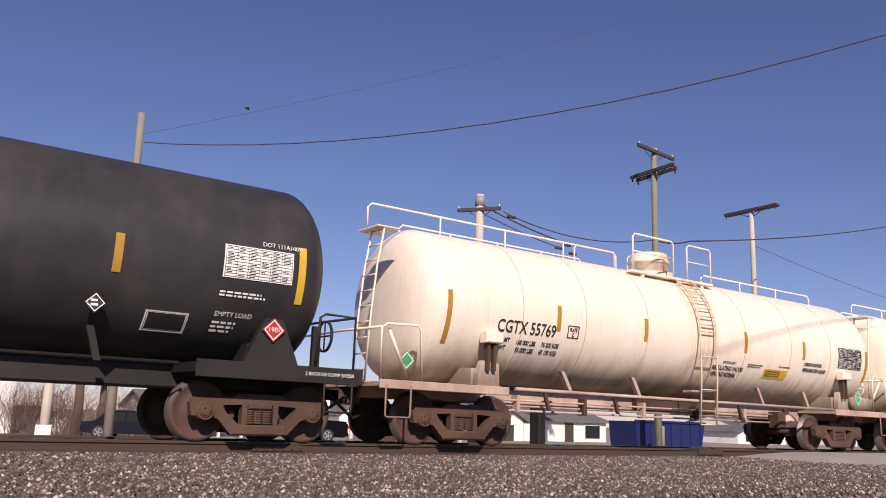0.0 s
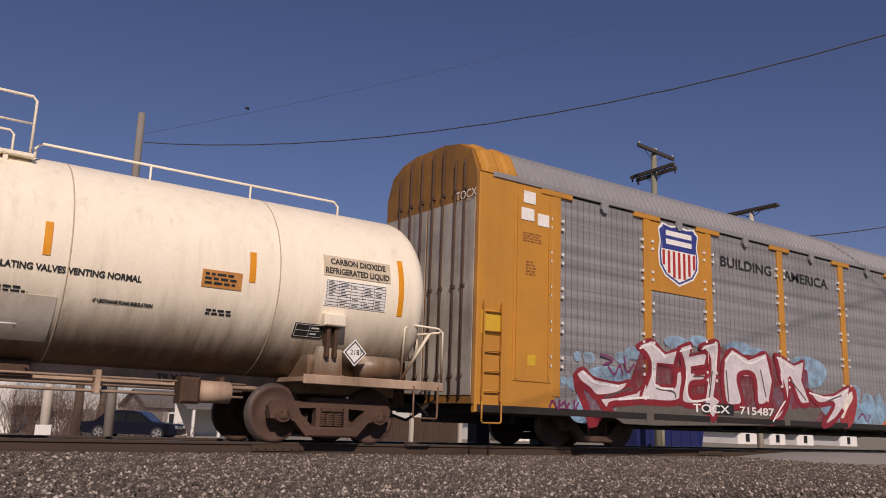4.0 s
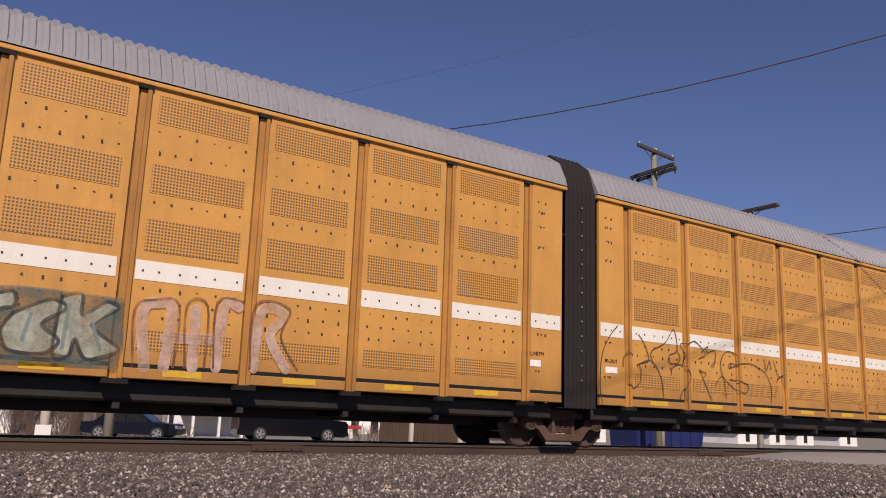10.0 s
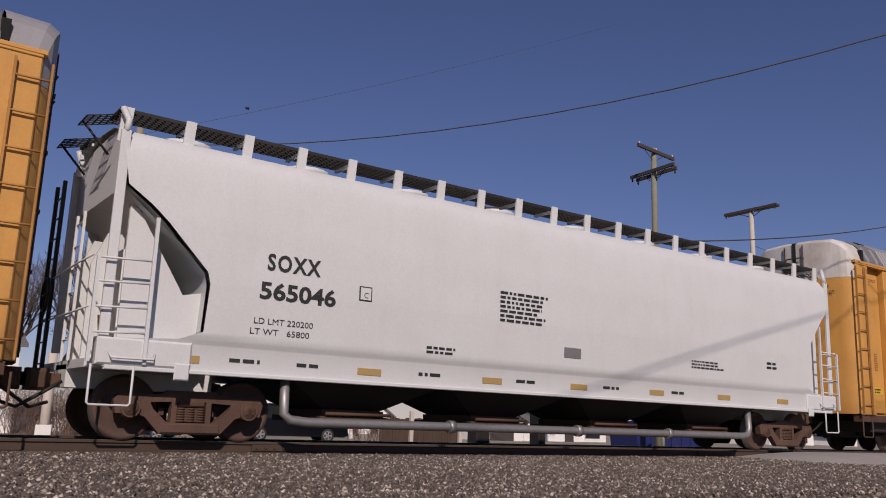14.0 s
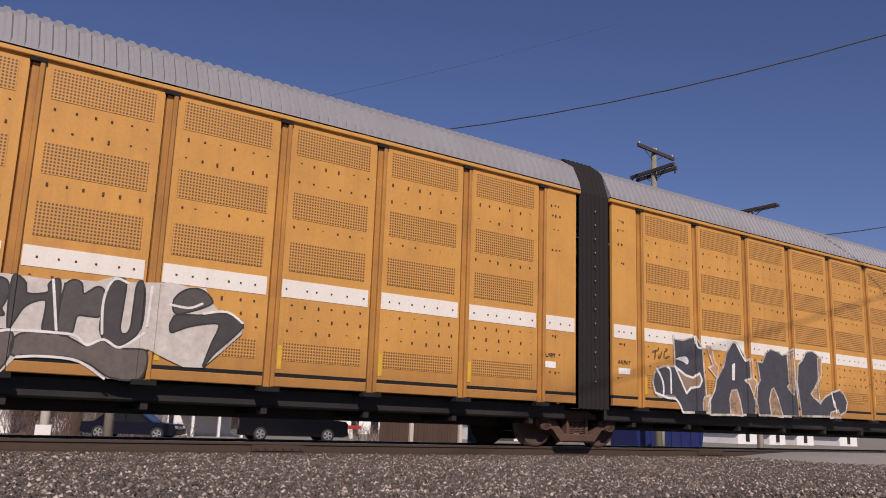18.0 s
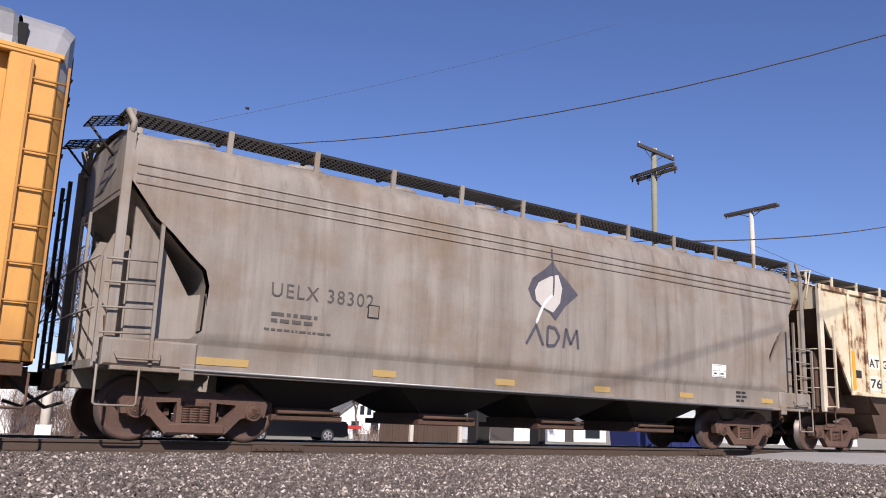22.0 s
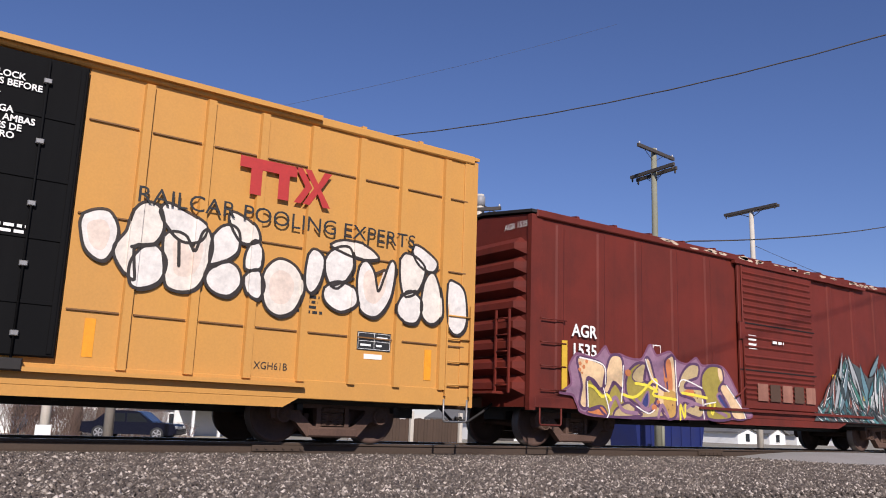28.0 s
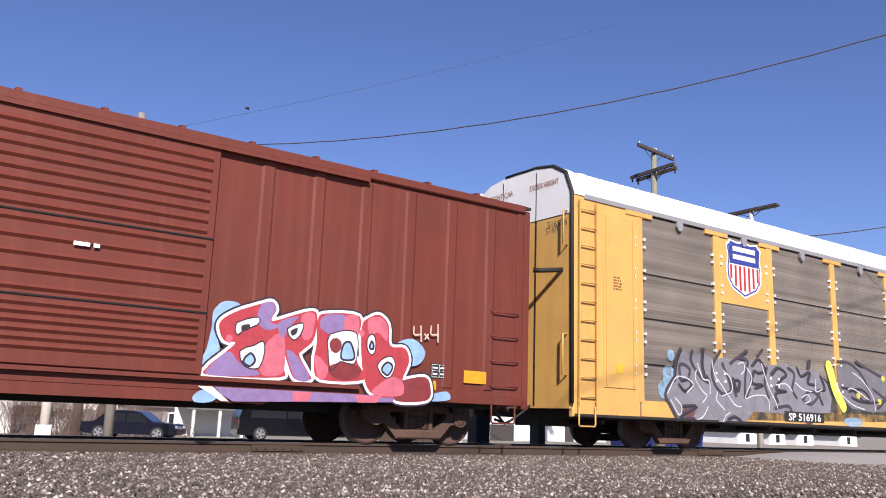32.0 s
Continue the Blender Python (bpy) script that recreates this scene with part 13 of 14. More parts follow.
def pole(label, x, y, top, m, arms, r=0.15, base=-0.9, lean=(0, 0)):
    """Utility pole with cross-arms (height, half length, heading, insulators)."""
    p = thing("utility_pole", label, "utility pole", "utility poles", at=Matrix.Translation((x, y, base)))
    h = top - base
    g = Geo()
    g.tube([(lean[0] * t, lean[1] * t, h * t) for t in (0, 0.25, 0.5, 0.75, 1.0)], [r * 1.2, r * 1.12, r * 1.05, r * 0.97, r * 0.88], 12)
    part("shaft", g, m, p)
    for z, half, head, n, drop in arms:
        zz = z - base
        c, s = math.cos(math.radians(head)), math.sin(math.radians(head))
        ox, oy = lean[0] * zz / h, lean[1] * zz / h
        g = Geo()
        v = []
        for a in (-half, half):
            for b in (-0.08, 0.08):
                for q in (-0.10, 0.10):
                    v.append((ox + a * c - (b + 0.18) * s * -1, oy + a * s + (b + 0.18) * c * -1, zz + q))
        g.add(v, [(0, 1, 3, 2), (4, 6, 7, 5), (0, 4, 5, 1), (2, 3, 7, 6), (0, 2, 6, 4), (1, 5, 7, 3)])
        for sg in (-1, 1):
            g.tube([(ox + sg * half * 0.5 * c, oy + sg * half * 0.5 * s, zz - 0.05), (ox, oy, zz - 0.6)], 0.02, 5)
        arm = part("cross_arm", g, DARKARM, p)
        for i in range(n):
            a = -half * 0.93 + 2 * half * 0.93 * i / max(1, n - 1)
            g = Geo()
            ix, iy = ox + a * c + 0.18 * s, oy + a * s - 0.18 * c
            g.lathe([(0.05, 0.02), (0.10, 0.03), (0.14, 0.055), (0.18, 0.06), (0.24, 0.04), (0.26, 0.01)] if not drop else [(-0.08, 0.02), (-0.14, 0.06), (-0.26, 0.06), (-0.34, 0.02)], "z", (ix, iy, zz), 8)
            part("insulator", g, GLASSY if not drop else DARKARM, arm)
    return p


def cable(name, label, a, b, sag, r, n=24, wob=0.0, kind_cat="cable"):
    g = Geo()
    a, b = Vector(a), Vector(b)
    pts = []
    for i in range(n + 1):
        t = i / n
        p = a.lerp(b, t)
        p.z -= sag * 4 * t * (1 - t)
        p.z += wob * math.sin(i * 2.1)
        pts.append(p)
    g.tube(pts, r, 5, cap=False)
    return tagged(part(name, g, DARKARM), label, kind_cat)


def build_poles():
    pole("leaning bare timber utility pole", 7.21, 14.0, 10.1, TIMBER, [], 0.13, lean=(-0.05, 0.0))
    p = pole("pale thick utility pole with a capped top", 30.04, 25.0, 13.8, PALE, [(12.85, 1.35, -55, 3, False)], 0.27)
    g = Geo()
    g.lathe([(0, 0.26), (0.02, 0.31), (0.55, 0.31), (0.62, 0.2), (0.68, 0.05)], "z", (0, 0, 14.0), 16)
    part("cap", g, GALV, p)
    pole("green-stained utility pole with two cross-arms", 39.8, 20.0, 17.62, TIMBERG, [(17.35, 1.95, 7, 3, False), (16.12, 1.85, -95, 2, True), (15.98, 1.70, 85, 2, True)], 0.19)
    pole("pale utility pole with a single cross-arm", 57.2, 25.0, 17.6, PALE, [(17.62, 2.42, -92, 4, True), (17.6, 2.36, 88, 0, True)], 0.2)
    pole("tall timber utility pole on the near side of the track", 23.0, -13.9, 15.3, TIMBER, [], 0.16, base=-1.1)
    pole("tall timber utility pole on the near side of the track", -15.0, -20.0, 10.8, TIMBER, [], 0.16, base=-1.1)
    cable("overhead_cable", "black overhead cable sagging across the track between poles", (7.33, 14.0, 9.13), (23.0, -13.9, 11.74), 1.95, 0.016, 60, 0.006)
    cable("overhead_cable", "heavy black overhead cable on the near side", (-15.0, -20.0, 10.3), (23.0, -13.9, 14.96), 0.15, 0.022, 20)
    c = cable("overhead_cable", "hair-thin grey overhead wire with a small dark marker", (7.25, 14.0, 9.4), (30.0, 14.0, 20.6), 0.25, 0.006, 20)
    g = Geo()
    g.lathe([(-0.07, 0.02), (-0.06, 0.05), (0.06, 0.05), (0.07, 0.02)], "x", (10.78, 14.0, 11.20), 8)
    part("marker", g, BLACK, c)
    cable("overhead_cable", "thin dark overhead service cable", (31.0, 24.0, 12.74), (39.7, 20.0, 11.75), 0.75, 0.035, 16)
    cable("overhead_cable", "looped dark service cable with splice boxes", (30.2, 25.0, 13.2), (37.3, 25.0, 11.88), 0.15, 0.045, 12)
    c = cable("overhead_cable", "looped dark service cable with splice boxes", (30.2, 25.0, 12.7), (36.6, 25.0, 11.5), 0.1, 0.03, 12)
    for x, z in ((32.5, 12.85), (36.5, 11.5), (37.2, 11.8), (37.7, 11.3)):
        g = Geo()
        g.lathe([(-0.32, 0.02), (-0.28, 0.10), (0.28, 0.10), (0.32, 0.02)], "x", (x, 25.0, z), 10)
        part("splice_box", g, DARKARM, c)
    cable("overhead_cable", "thin dark overhead service cable", (39.7, 20.0, 11.75), (43.1, 20.0, 12.19), 0.18, 0.05, 8)
    cable("overhead_cable", "thin dark overhead service cable", (43.1, 20.0, 12.19), (90.0, 25.5, 22.85), 0.6, 0.045, 24)
    cable("overhead_cable", "thin dark overhead service cable", (57.4, 25.0, 14.8), (95.0, 31.0, 14.6), 0.3, 0.02, 16)


def car_body(name, label, at, paint_m, L, W, H, hood, suv, facing):
    """Parked motor car: body, glass, wheels, lights."""
    c = thing(name, label, "car", at=at)
    z0 = 0.28
    belt = H * 0.58
    prof = [(0, z0 + 0.12), (0.03 * L, z0), (0.97 * L, z0), (L, z0 + 0.15), (L, belt * 0.86), (L - 0.02 * L, belt), (L - hood, belt + 0.06), (L - hood - 0.6, H - 0.05), (L - hood - 0.9, H), (0.25 * L if not suv else 0.09 * L, H), (0.12 * L if not suv else 0.04 * L, H - 0.08), (0.0, belt + 0.05)]
    if not suv:
        prof[9:] = [(0.34 * L, H), (0.26 * L, H - 0.04), (0.13 * L, belt + 0.05), (0.0, belt)]
    g = Geo()
    v, f, n = [], [], len(prof)
    for k, (y, sh) in enumerate(((-W / 2, 0.92), (-W / 2 - 0.0, 1.0), (W / 2, 1.0), (W / 2, 0.92))):
        for x, z in prof:
            inset = 0.16 * max(0, (z - belt)) / max(0.1, H - belt) * (-1 if y > 0 else 1)
            v.append((x, y + inset + (0.03 * (-1 if y > 0 else 1) if k in (0, 3) else 0), z))
    g.prism([(x, z) for x, z in prof], -W / 2 + 0.05, W / 2 - 0.05)
    g.prism([(x, z) for x, z in prof if z <= belt + 0.06], -W / 2, W / 2)
    part("body", g, paint_m, c)
    glass = mat("carglass", lambda: flat("dark_car_glass", (0.015, 0.017, 0.02), 0.08))
    for sg in (-1, 1):
        g = Geo()
        xa, xb = (0.10 * L if suv else 0.22 * L), L - hood - 0.15
        y = sg * (W / 2 - 0.045)
        mid = (xa + xb) / 2
        for a, b, ta, tb in ((xa, mid - 0.04, 0.06, 0.0), (mid + 0.04, xb, 0.0, 0.45)):
            g.prism([(a, belt + 0.05), (b, belt + 0.05), (b - tb, H - 0.12), (a + ta + (0.25 if not suv and a == xa else 0), H - 0.12)], y, y + sg * 0.012)
        part("side_window", g, glass, c)
    g = Geo()
    g.add([(L - hood - 0.02, -W / 2 + 0.15, belt + 0.10), (L - hood - 0.02, W / 2 - 0.15, belt + 0.10), (L - hood - 0.57, W / 2 - 0.25, H - 0.07), (L - hood - 0.57, -W / 2 + 0.25, H - 0.07)], [(0, 1, 2, 3)])
    part("windscreen", g, glass, c)
    for sg in (-1, 1):
        g = Geo()
        g.box(L - 0.08, L + 0.01, sg * W * 0.36 - 0.16, sg * W * 0.36 + 0.16, belt * 0.76, belt * 0.92, ch=0.02)
        part("headlight", g, mat("lamp", lambda: flat("clear_lamp_lens", (0.75, 0.75, 0.72), 0.15)), c)
        g = Geo()
        g.box(-0.01, 0.05, sg * W * 0.42 - 0.07, sg * W * 0.42 + 0.07, belt * 0.75, belt * 1.0, ch=0.02)
        part("tail_light", g, REDINK, c)
    g = Geo()
    for i in range(7):
        g.box(L - 0.03, L + 0.008, -0.36 + i * 0.115 - 0.035, -0.36 + i * 0.115 + 0.035, belt * 0.70, belt * 0.88)
    part("grille", g, GALV, c)
    g = Geo()
    g.box(L - 0.1, L + 0.06, -W / 2 + 0.05, W / 2 - 0.05, z0 + 0.05, z0 + 0.28, ch=0.03)
    g.box(-0.06, 0.1, -W / 2 + 0.05, W / 2 - 0.05, z0 + 0.05, z0 + 0.28, ch=0.03)
    part("bumper", g, paint_m, c)
    R = 0.36 if suv else 0.32
    for x in (0.19 * L, 0.81 * L):
        for sg in (-1, 1):
            g = Geo()
            g.lathe([(-0.1, R * 0.6), (-0.1, R * 0.95), (-0.06, R), (0.06, R), (0.1, R * 0.95), (0.1, R * 0.6)], "y", (x, sg * (W / 2 - 0.08), R), 22)
            w = part("wheel", g, mat("tyre", lambda: flat("tyre_rubber", (0.02, 0.02, 0.02), 0.8)), c)
            g = Geo()
            yy = sg * (W / 2 + 0.022)
            for k in range(5):
                a = 2 * math.pi * k / 5
                g.add([(x + R * 0.1 * math.cos(a + 1), yy, R + R * 0.1 * math.sin(a + 1)), (x + R * 0.62 * math.cos(a + 0.18), yy, R + R * 0.62 * math.sin(a + 0.18)), (x + R * 0.62 * math.cos(a - 0.18), yy, R + R * 0.62 * math.sin(a - 0.18)), (x + R * 0.1 * math.cos(a - 1), yy, R + R * 0.1 * math.sin(a - 1))], [(0, 1, 2, 3)])
            g.lathe([(-0.01, R * 0.58), (-0.01, R * 0.66), (0.01, R * 0.66), (0.01, R * 0.58), (-0.01, R * 0.58)], "y", (x, yy, R), 20, ends=False)
            part("rim", g, GALV, w)
    return c


WALLWHITE = paint("white_siding", (0.80, 0.79, 0.76), 0.7, (0.6, 0.58, 0.54), 0.2, 0.15)
ROOFGREY = paint("grey_shingle", (0.16, 0.155, 0.15), 0.9, (0.09, 0.085, 0.08), 0.5, 0.2, grain=0.4)
PANE = flat("dark_window_glass", (0.02, 0.025, 0.03), 0.08)

def house(name, label, x, y, w, d, eave, ridge, head, base=-0.9, gable_front=True, openings=(), wall=None):
    """Gabled building; openings on its front wall as (x, z, w, h, kind)."""
    hs = thing(name, label, "house", at=pose(x, y, base, 0, 0, head))
    wall = wall or WALLWHITE
    g = Geo()
    if gable_front:
        sec = [(-w / 2, 0), (w / 2, 0), (w / 2, eave), (0, ridge), (-w / 2, eave)]
        g.prism(sec, 0, d, "y")
        part("wall", g, wall, hs)
        for sg in (-1, 1):
            g = Geo()
            sl = (ridge - eave) / (w / 2)
            o = 0.35
            g.prism([(0, ridge), (0, ridge + 0.16), (sg * (w / 2 + o), eave - sl * o + 0.16), (sg * (w / 2 + o), eave - sl * o)], -0.35, d + 0.35, "y")
            part("roof", g, ROOFGREY, hs)
    else:
        g.prism([(0, 0), (d, 0), (d, eave), (d / 2, ridge), (0, eave)], -w / 2, w / 2, "x")
        part("wall", g, wall, hs)
        for sg in (0, 1):
            g = Geo()
            sl = (ridge - eave) / (d / 2)
            o = 0.35
            e = -o if sg == 0 else d + o
            g.prism([(d / 2, ridge), (d / 2, ridge + 0.16), (e, eave - sl * o + 0.16), (e, eave - sl * o)], -w / 2 - 0.3, w / 2 + 0.3, "x")
            part("roof", g, ROOFGREY, hs)
    for ox, oz, ow, oh, kind in openings:
        g = Geo()
        t = 0.09
        g.box(ox - t, ox, -0.06, 0.02, oz - t, oz + oh + t), g.box(ox + ow, ox + ow + t, -0.06, 0.02, oz - t, oz + oh + t)
        g.box(ox, ox + ow, -0.06, 0.02, oz + oh, oz + oh + t), g.box(ox, ox + ow, -0.06, 0.02, oz - t, oz)
        wd = part("window" if kind == "w" else "door", g, WALLWHITE if kind == "w" else DARKARM, hs)
        g = Geo()
        g.box(ox, ox + ow, -0.03, -0.01, oz, oz + oh)
        part("pane" if kind == "w" else "leaf", g, PANE if kind == "w" else DARKARM, wd)
    return hs


def bare_tree(label, x, y, h, seed, base=-0.9, spread=0.5):
    """Leafless tree: tapered trunk with forking limbs down to twigs."""
    rnd = random.Random(seed)
    t = thing("bare_tree", label, "tree", "bare trees", at=Matrix.Translation((x, y, base)))
    bark = mat("bark", lambda: paint("grey_bark", (0.13, 0.095, 0.075), 0.9, (0.07, 0.05, 0.04), 0.5, 0.3, grain=0.4))
    trunk, crown = Geo(), Geo()
    top = Vector((rnd.uniform(-0.3, 0.3), rnd.uniform(-0.3, 0.3), h * 0.35))
    r0 = h * 0.02
    trunk.tube([(0, 0, 0), top * 0.5 + Vector((0.05, 0, 0)), top], [r0 * 1.3, r0, r0 * 0.85], 8)
    def grow(p, d, ln, r, depth):
        q = p + d * ln
        mid = p.lerp(q, 0.5) + Vector((rnd.uniform(-1, 1), rnd.uniform(-1, 1), rnd.uniform(-1, 1))) * ln * 0.07
        crown.tube([p, mid, q], [r, r * 0.8, r * 0.62], 4 if depth < 3 else 3, cap=False)
        if depth >= 6:
            return
        for _ in range(3 if depth < 5 else 2):
            nd = (d + Vector((rnd.uniform(-1, 1), rnd.uniform(-1, 1), rnd.uniform(-0.35, 0.8))) * spread * 1.3).normalized()
            grow(p.lerp(q, rnd.uniform(0.55, 1.0)), nd, ln * rnd.uniform(0.62, 0.82), max(0.010, r * 0.56), depth + 1)
    for _ in range(4):
        grow(top * rnd.uniform(0.75, 1.0), Vector((rnd.uniform(-0.6, 0.6), rnd.uniform(-0.6, 0.6), 1)).normalized(), h * 0.22, r0 * 0.6, 1)
    part("trunk", trunk, bark, t), part("crown", crown, bark, t)
    return t


def bush(label, x, y, w, h, seed, base=-0.9):
    rnd = random.Random(seed)
    t = thing("bare_bush", label, "bush", "bare bushes", at=Matrix.Translation((x, y, base)))
    g = Geo()
    for _ in range(int(22 * w * h) + 20):
        a = Vector((rnd.uniform(-w / 2, w / 2), rnd.uniform(-0.6, 0.6), 0))
        b = a + Vector((rnd.uniform(-0.35, 0.35) * h, rnd.uniform(-0.3, 0.3), h * rnd.uniform(0.4, 0.8)))
        g.tube([a, a.lerp(b, 0.5) + Vector((rnd.uniform(-0.1, 0.1), 0, 0)), b], [0.013, 0.010, 0.006], 3, cap=False)
        for _ in range(4):
            c = a.lerp(b, rnd.uniform(0.35, 1.0))
            g.tube([c, c + Vector((rnd.uniform(-0.25, 0.25) * h, rnd.uniform(-0.2, 0.2), h * rnd.uniform(0.05, 0.3)))], [0.007, 0.003], 3, cap=False)
    part("twig", g, mat("twig", lambda: flat("brown_twigs", (0.17, 0.11, 0.085), 0.9)), t)


def build_background():
    navy = flat("navy_car_paint", (0.003, 0.0035, 0.006), 0.22, grain=0.05)
    blue = flat("dark_blue_car_paint", (0.004, 0.005, 0.014), 0.22, grain=0.05)
    wht = flat("white_car_paint", (0.75, 0.75, 0.75), 0.25, grain=0.03)
    car_body("parked_suv", "dark navy sport utility vehicle parked behind the track", pose(17.6, 29.4, -0.9, 0, 0, -10), navy, 5.9, 1.95, 1.95, 1.35, True, 0)
    car_body("parked_car", "dark blue saloon car parked behind the track", pose(10.2, 29.0, -0.93, 0, 0, -34), blue, 4.3, 1.8, 1.35, 1.1, False, 0)
    car_body("parked_suv", "white sport utility vehicle parked further back", pose(9.64, 43.0, -1.2, 0, 0, -82), wht, 4.8, 1.9, 1.75, 1.2, True, 0)
    # post beyond the track with a small white board on it
    p = thing("post", "pale round wooden post with a white board", "post", at=Matrix.Translation((6.15, 18.0, -0.9)))
    g = Geo()
    g.tube([(0, 0, 0), (0, 0, 1.5), (0, 0, 3.2)], [0.17, 0.16, 0.15], 12)
    part("shaft", g, PALE, p)
    g = Geo()
    g.box(-0.32, 0.18, -0.24, -0.18, 0.35, 0.75, ch=0.01)
    part("board", g, WALLWHITE, p)
    # dark trackside cabinets
    for x, y, w, h in ((17.0, 8.0, 0.55, 1.9), (19.5, 8.0, 0.30, 1.9)):
        c = thing("signal_case", "dark steel trackside signal case on a pedestal", "cabinet", at=Matrix.Translation((x, y, -0.9)))
        g = Geo()
        g.box(-w / 2, w / 2, -0.25, 0.25, 0.4, h, ch=0.03)
        part("case", g, BLACK, c)
        g = Geo()
        g.box(-w / 2 - 0.15, w / 2 + 0.15, -0.35, 0.35, 0, 0.4, ch=0.04)
        part("pedestal", g, BLACK, c)
    # plank fence
    f = thing("plank_fence", "weathered brown plank fence with a timber post", "fence", at=Matrix.Translation((20.7, 20.0, -0.9)))
    rnd = random.Random(4)
    plank = paint("weathered_planks", (0.085, 0.055, 0.04), 0.9, (0.04, 0.03, 0.022), 0.5, 0.6, grain=0.4)
    for i in range(26):
        g = Geo()
        h = 1.40 + rnd.uniform(-0.05, 0.05)
        g.box(i * 0.175, i * 0.175 + 0.165, -0.02 + rnd.uniform(-0.01, 0.01), 0.02, 0, h, ch=0.006)
        part("plank", g, plank, f)
    for x in (1.65, 4.5):
        g = Geo()
        g.box(x - 0.09, x + 0.09, -0.2, -0.03, 0, 1.75, ch=0.015)
        part("post", g, PALE, f)
    # skip
    b = thing("waste_skip", "dark blue steel waste skip", "skip", at=Matrix.Translation((40.3, 22.0, -0.9)))
    g = Geo()
    g.prism([(0, 0.15), (6.1, 0.15), (6.4, 1.75), (-0.2, 1.75)], 0, 2.2)
    skipm = paint("blue_skip_paint", (0.015, 0.024, 0.12), 0.5, (0.03, 0.03, 0.06), 0.4, 0.3)
    part("body", g, skipm, b)
    for i in range(7):
        g = Geo()
        g.box(0.2 + i * 0.95, 0.32 + i * 0.95, -0.08, 0.0, 0.2, 1.65, ch=0.01)
        part("rib", g, skipm, b)
    g = Geo()
    g.box(-0.25, 6.45, -0.08, 0.06, 1.70, 1.84, ch=0.02)
    part("rim", g, skipm, b)
    g = Geo()
    g.tube([(0, 0, 0), (0, 0, 1.5)], 0.17, 10)
    tagged(part("post", g, TIMBERG, None, at=Matrix.Translation((40.6, 20.4, -0.9))), "short greenish timber post", "post")
    # houses
    house("house", "white gabled house with a dark shingle roof", 38.9, 52.0, 4.8, 9, 2.4, 4.25, -14, -1.6, True, [(-1.3, 0.5, 0.7, 1.3, "w"), (0.5, 0.5, 0.7, 1.3, "w"), (-0.55, 2.35, 0.4, 0.8, "w"), (0.1, 2.35, 0.4, 0.8, "w")])
    house("house", "white gabled house close behind its neighbour", 37.72, 57.0, 4.2, 9, 3.0, 4.6, -10, -1.3, True, [(-0.8, 2.5, 0.6, 1.0, "w"), (0.2, 2.5, 0.6, 1.0, "w")])
    house("house", "tall white house with sash windows", 30.05, 60.0, 6.5, 10, 4.6, 7.2, 0, -1.2, True, [(-2.4, 3.0, 0.8, 1.2, "w"), (-0.4, 3.0, 0.8, 1.2, "w"), (1.5, 3.0, 0.8, 1.2, "w")])
    house("house", "low white building with grey shingle roof", 50.5, 40.0, 12.0, 8, 2.0, 3.1, 0, -1.15, False, [(-4.8, 0.1, 1.0, 1.6, "d"), (1.1, 0.1, 0.8, 1.6, "d"), (3.4, 0.55, 1.8, 1.1, "w")])
    house("house", "white gabled garage with grey roof", 43.4, 38.5, 4.2, 7, 1.9, 3.0, 0, -1.15, True, [(-1.2, 0.1, 2.2, 1.3, "d")])
    house("house", "grey shed with a low pitched roof", 21.53, 46.0, 7.0, 6, 1.9, 2.9, 0, -1.1, False, [(-2.0, 0.6, 0.9, 0.8, "w")], wall=mat("shed", lambda: paint("grey_shed_boards", (0.36, 0.35, 0.34), 0.8, (0.22, 0.21, 0.2), 0.4, 0.4)))
    # open porch: dark lean-to roof on white posts
    pc = thing("porch", "open porch with a dark lean-to roof on white posts", "porch", at=Matrix.Translation((16.87, 34.0, -1.0)))
    g = Geo()
    g.prism([(0.0, 1.62), (0.0, 1.74), (2.4, 2.30), (2.4, 2.18)], -0.3, 3.6, "x")
    part("roof", g, ROOFGREY, pc)
    for q in (0.15, 1.7, 3.1):
        g = Geo()
        g.box(q - 0.07, q + 0.07, 0.05, 0.19, 0, 1.66)
        part("post", g, WALLWHITE, pc)
    g = Geo()
    g.box(-0.2, 3.5, 2.3, 2.4, 0, 2.2)
    part("back_wall", g, WALLWHITE, pc)
    house("house", "white shed wall at the edge of the yard", 5.6, 34.0, 4.2, 7, 4.4, 5.6, 0, -0.9, False, [])
    house("house", "small white gabled house with grey roof far along the line", 85.85, 46.0, 3.6, 9, 1.55, 2.09, 0, -1.15, True, [(-0.4, 0.5, 0.8, 0.9, "w")])
    house("house", "small white gabled house with grey roof far along the line", 91.71, 46.0, 3.2, 9, 1.55, 2.23, 0, -1.15, True, [(-0.4, 0.5, 0.8, 0.9, "w")])
    house("house", "small white gabled house with grey roof far along the line", 97.49, 46.0, 3.6, 9, 1.55, 2.37, 0, -1.15, True, [(-0.4, 0.5, 0.8, 0.9, "w")])
    house("house", "small white gabled house with grey roof far along the line", 107.27, 46.0, 4.2, 9, 1.55, 2.6, 0, -1.15, True, [(-0.4, 0.5, 0.8, 0.9, "w")])
    house("house", "long white house behind the row of small gables", 115.23, 60.0, 22.0, 9, 2.6, 4.0, 0, -1.1, False, [(-6.0, 0.7, 1.0, 1.0, "w"), (0.0, 0.7, 1.0, 1.0, "w"), (5.0, 0.7, 1.0, 1.0, "w")])
    # red canopy sign
    s = thing("shop_sign", "small red shop sign on a post", "sign", at=Matrix.Translation((28.36, 36.0, -0.9)))
    g = Geo()
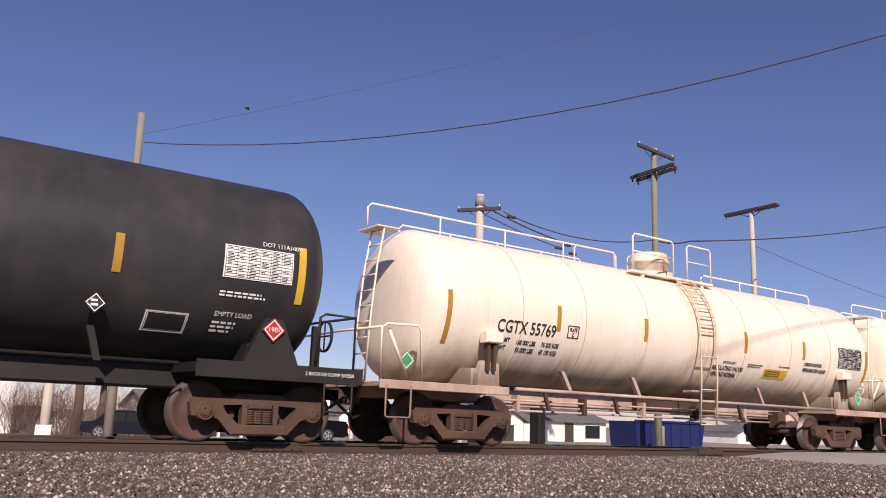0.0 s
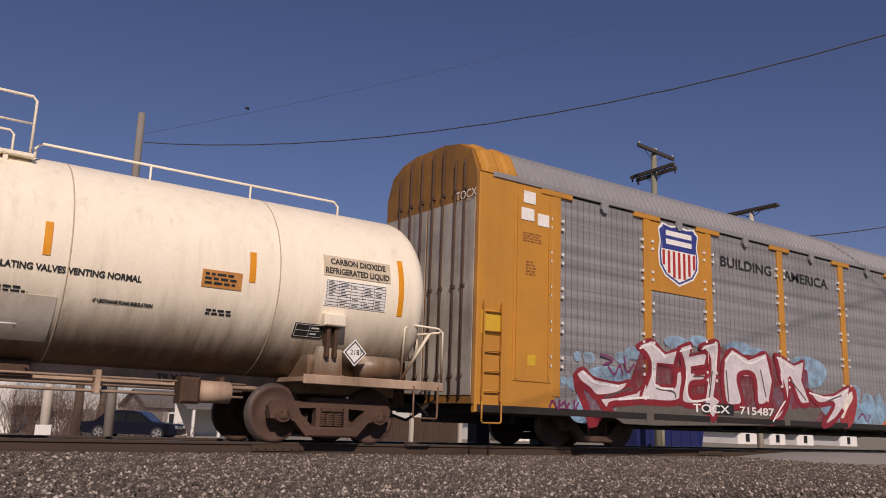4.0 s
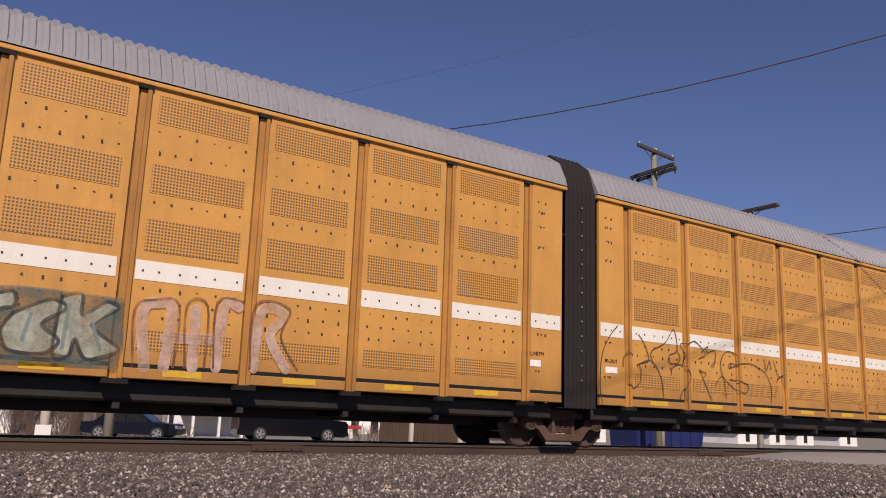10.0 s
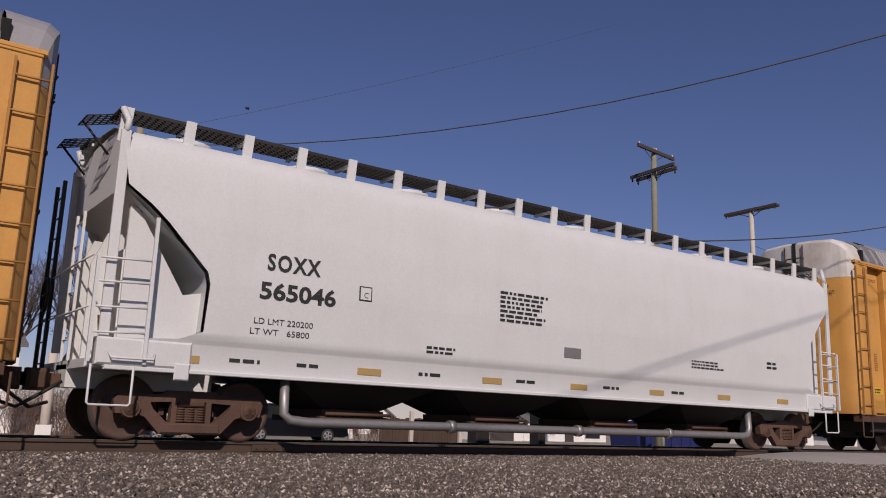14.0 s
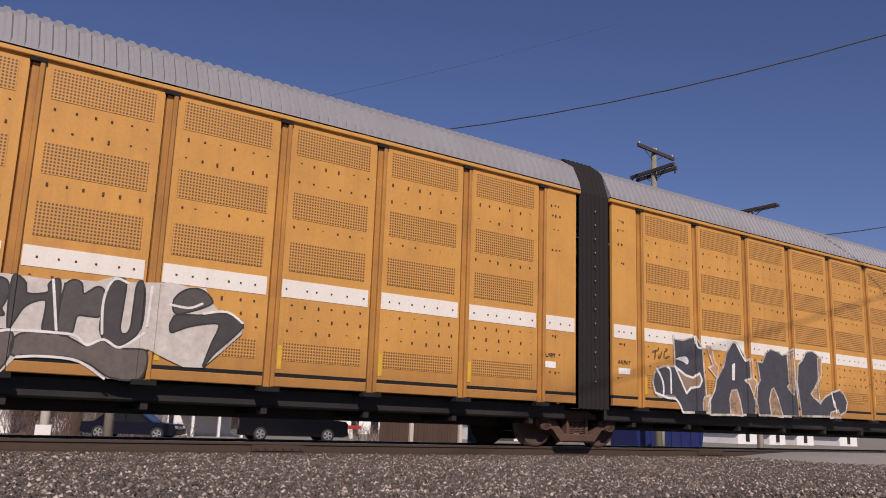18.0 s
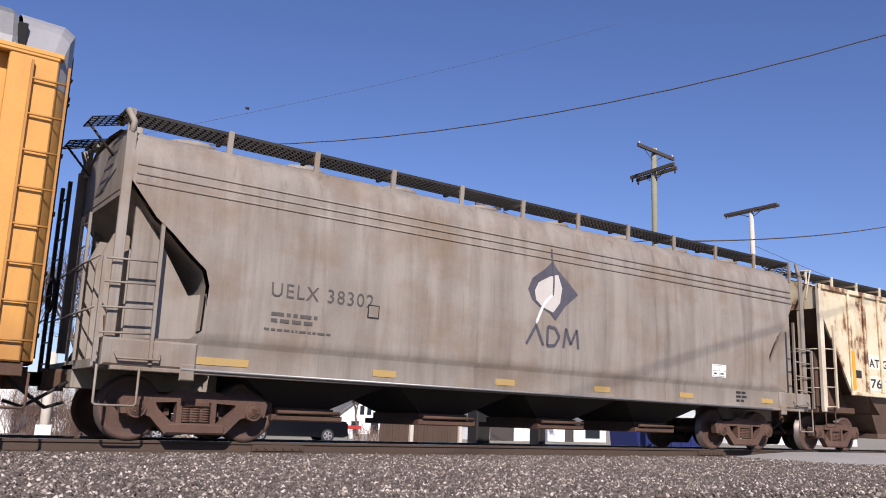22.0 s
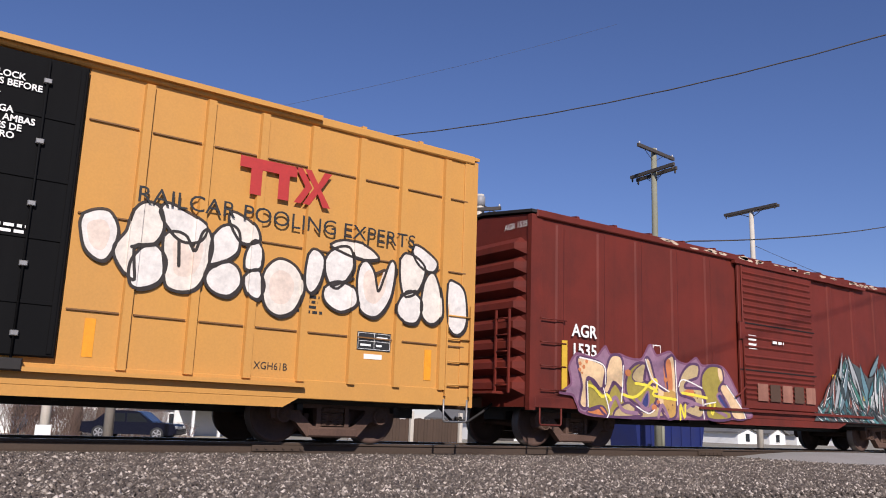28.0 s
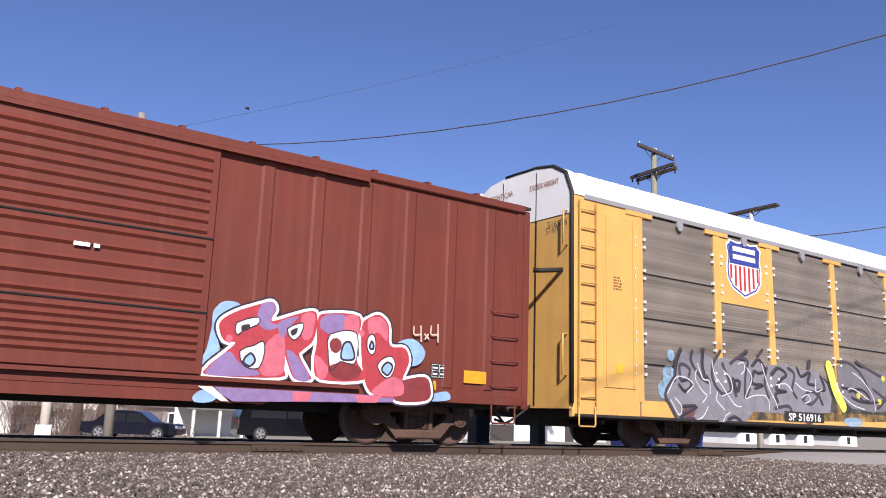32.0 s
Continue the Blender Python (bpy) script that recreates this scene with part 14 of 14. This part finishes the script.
    g.box(-0.75, 0.75, -0.1, 0.1, 0.62, 0.86, ch=0.03)
    part("board", g, REDINK, s)
    g = Geo()
    g.box(-0.08, 0.08, -0.08, 0.08, 0, 0.62)
    part("post", g, WALLWHITE, s)
    # trees
    bare_tree("leafless winter tree with a grey spreading crown", 10.6, 33.0, 11.3, 3)
    bare_tree("leafless winter tree with a grey spreading crown", 12.3, 35.5, 9.4, 5)
    bare_tree("leafless winter tree with a grey spreading crown", 8.0, 40.0, 11.3, 8)
    bare_tree("leafless winter tree with a grey spreading crown", 6.2, 43.0, 10.0, 12)
    bare_tree("small leafless tree beside the white house", 33.5, 44.0, 4.5, 21)
    bush("bare brown bush beside the fence", 26.5, 30.0, 3.0, 1.2, 2)
    bush("bare brown bush by the porch", 15.0, 32.0, 2.6, 1.0, 3)
    bush("bare brown bush by the porch", 11.0, 33.0, 2.6, 1.0, 4)
    bush("tall bare thicket behind the track", 8.6, 30.5, 3.4, 3.0, 14)
    bush("tall bare thicket behind the track", 12.6, 31.5, 3.2, 2.6, 15)
    bush("tall bare thicket behind the track", 4.8, 30.0, 3.0, 2.6, 16)


build_poles()
build_background()


# ================= motion =================
SPEED = ((0, 7.989), (5, 7.900), (10, 7.908), (15, 7.877), (20, 7.934), (25, 8.049), (29, 8.194), (32, 8.222), (40, 8.222))

def gone(t):
    """Metres that the train has gone by t."""
    d = 0.0
    for (a, va), (b, vb) in zip(SPEED, SPEED[1:]):
        if t <= a:
            break
        e = min(t, b)
        ve = va + (vb - va) * (e - a) / (b - a)
        d += (va + ve) / 2 * (e - a)
    return d


def motions():
    seconds = [i * 0.5 for i in range(65)]
    for ob, s in TRAIN:
        walk(ob, [(t, Matrix.Translation((s - gone(t), 0, 0))) for t in seconds])
    steps = [i / 15 for i in range(481)]
    turned = [-gone(t) / WHEEL_R for t in steps]
    for ob, x in WHEELSETS:
        walk(ob, [(t, Matrix.Translation((x, 0, WHEEL_R)) @ Matrix.Rotation(a, 4, "Y")) for t, a in zip(steps, turned)])


motions()
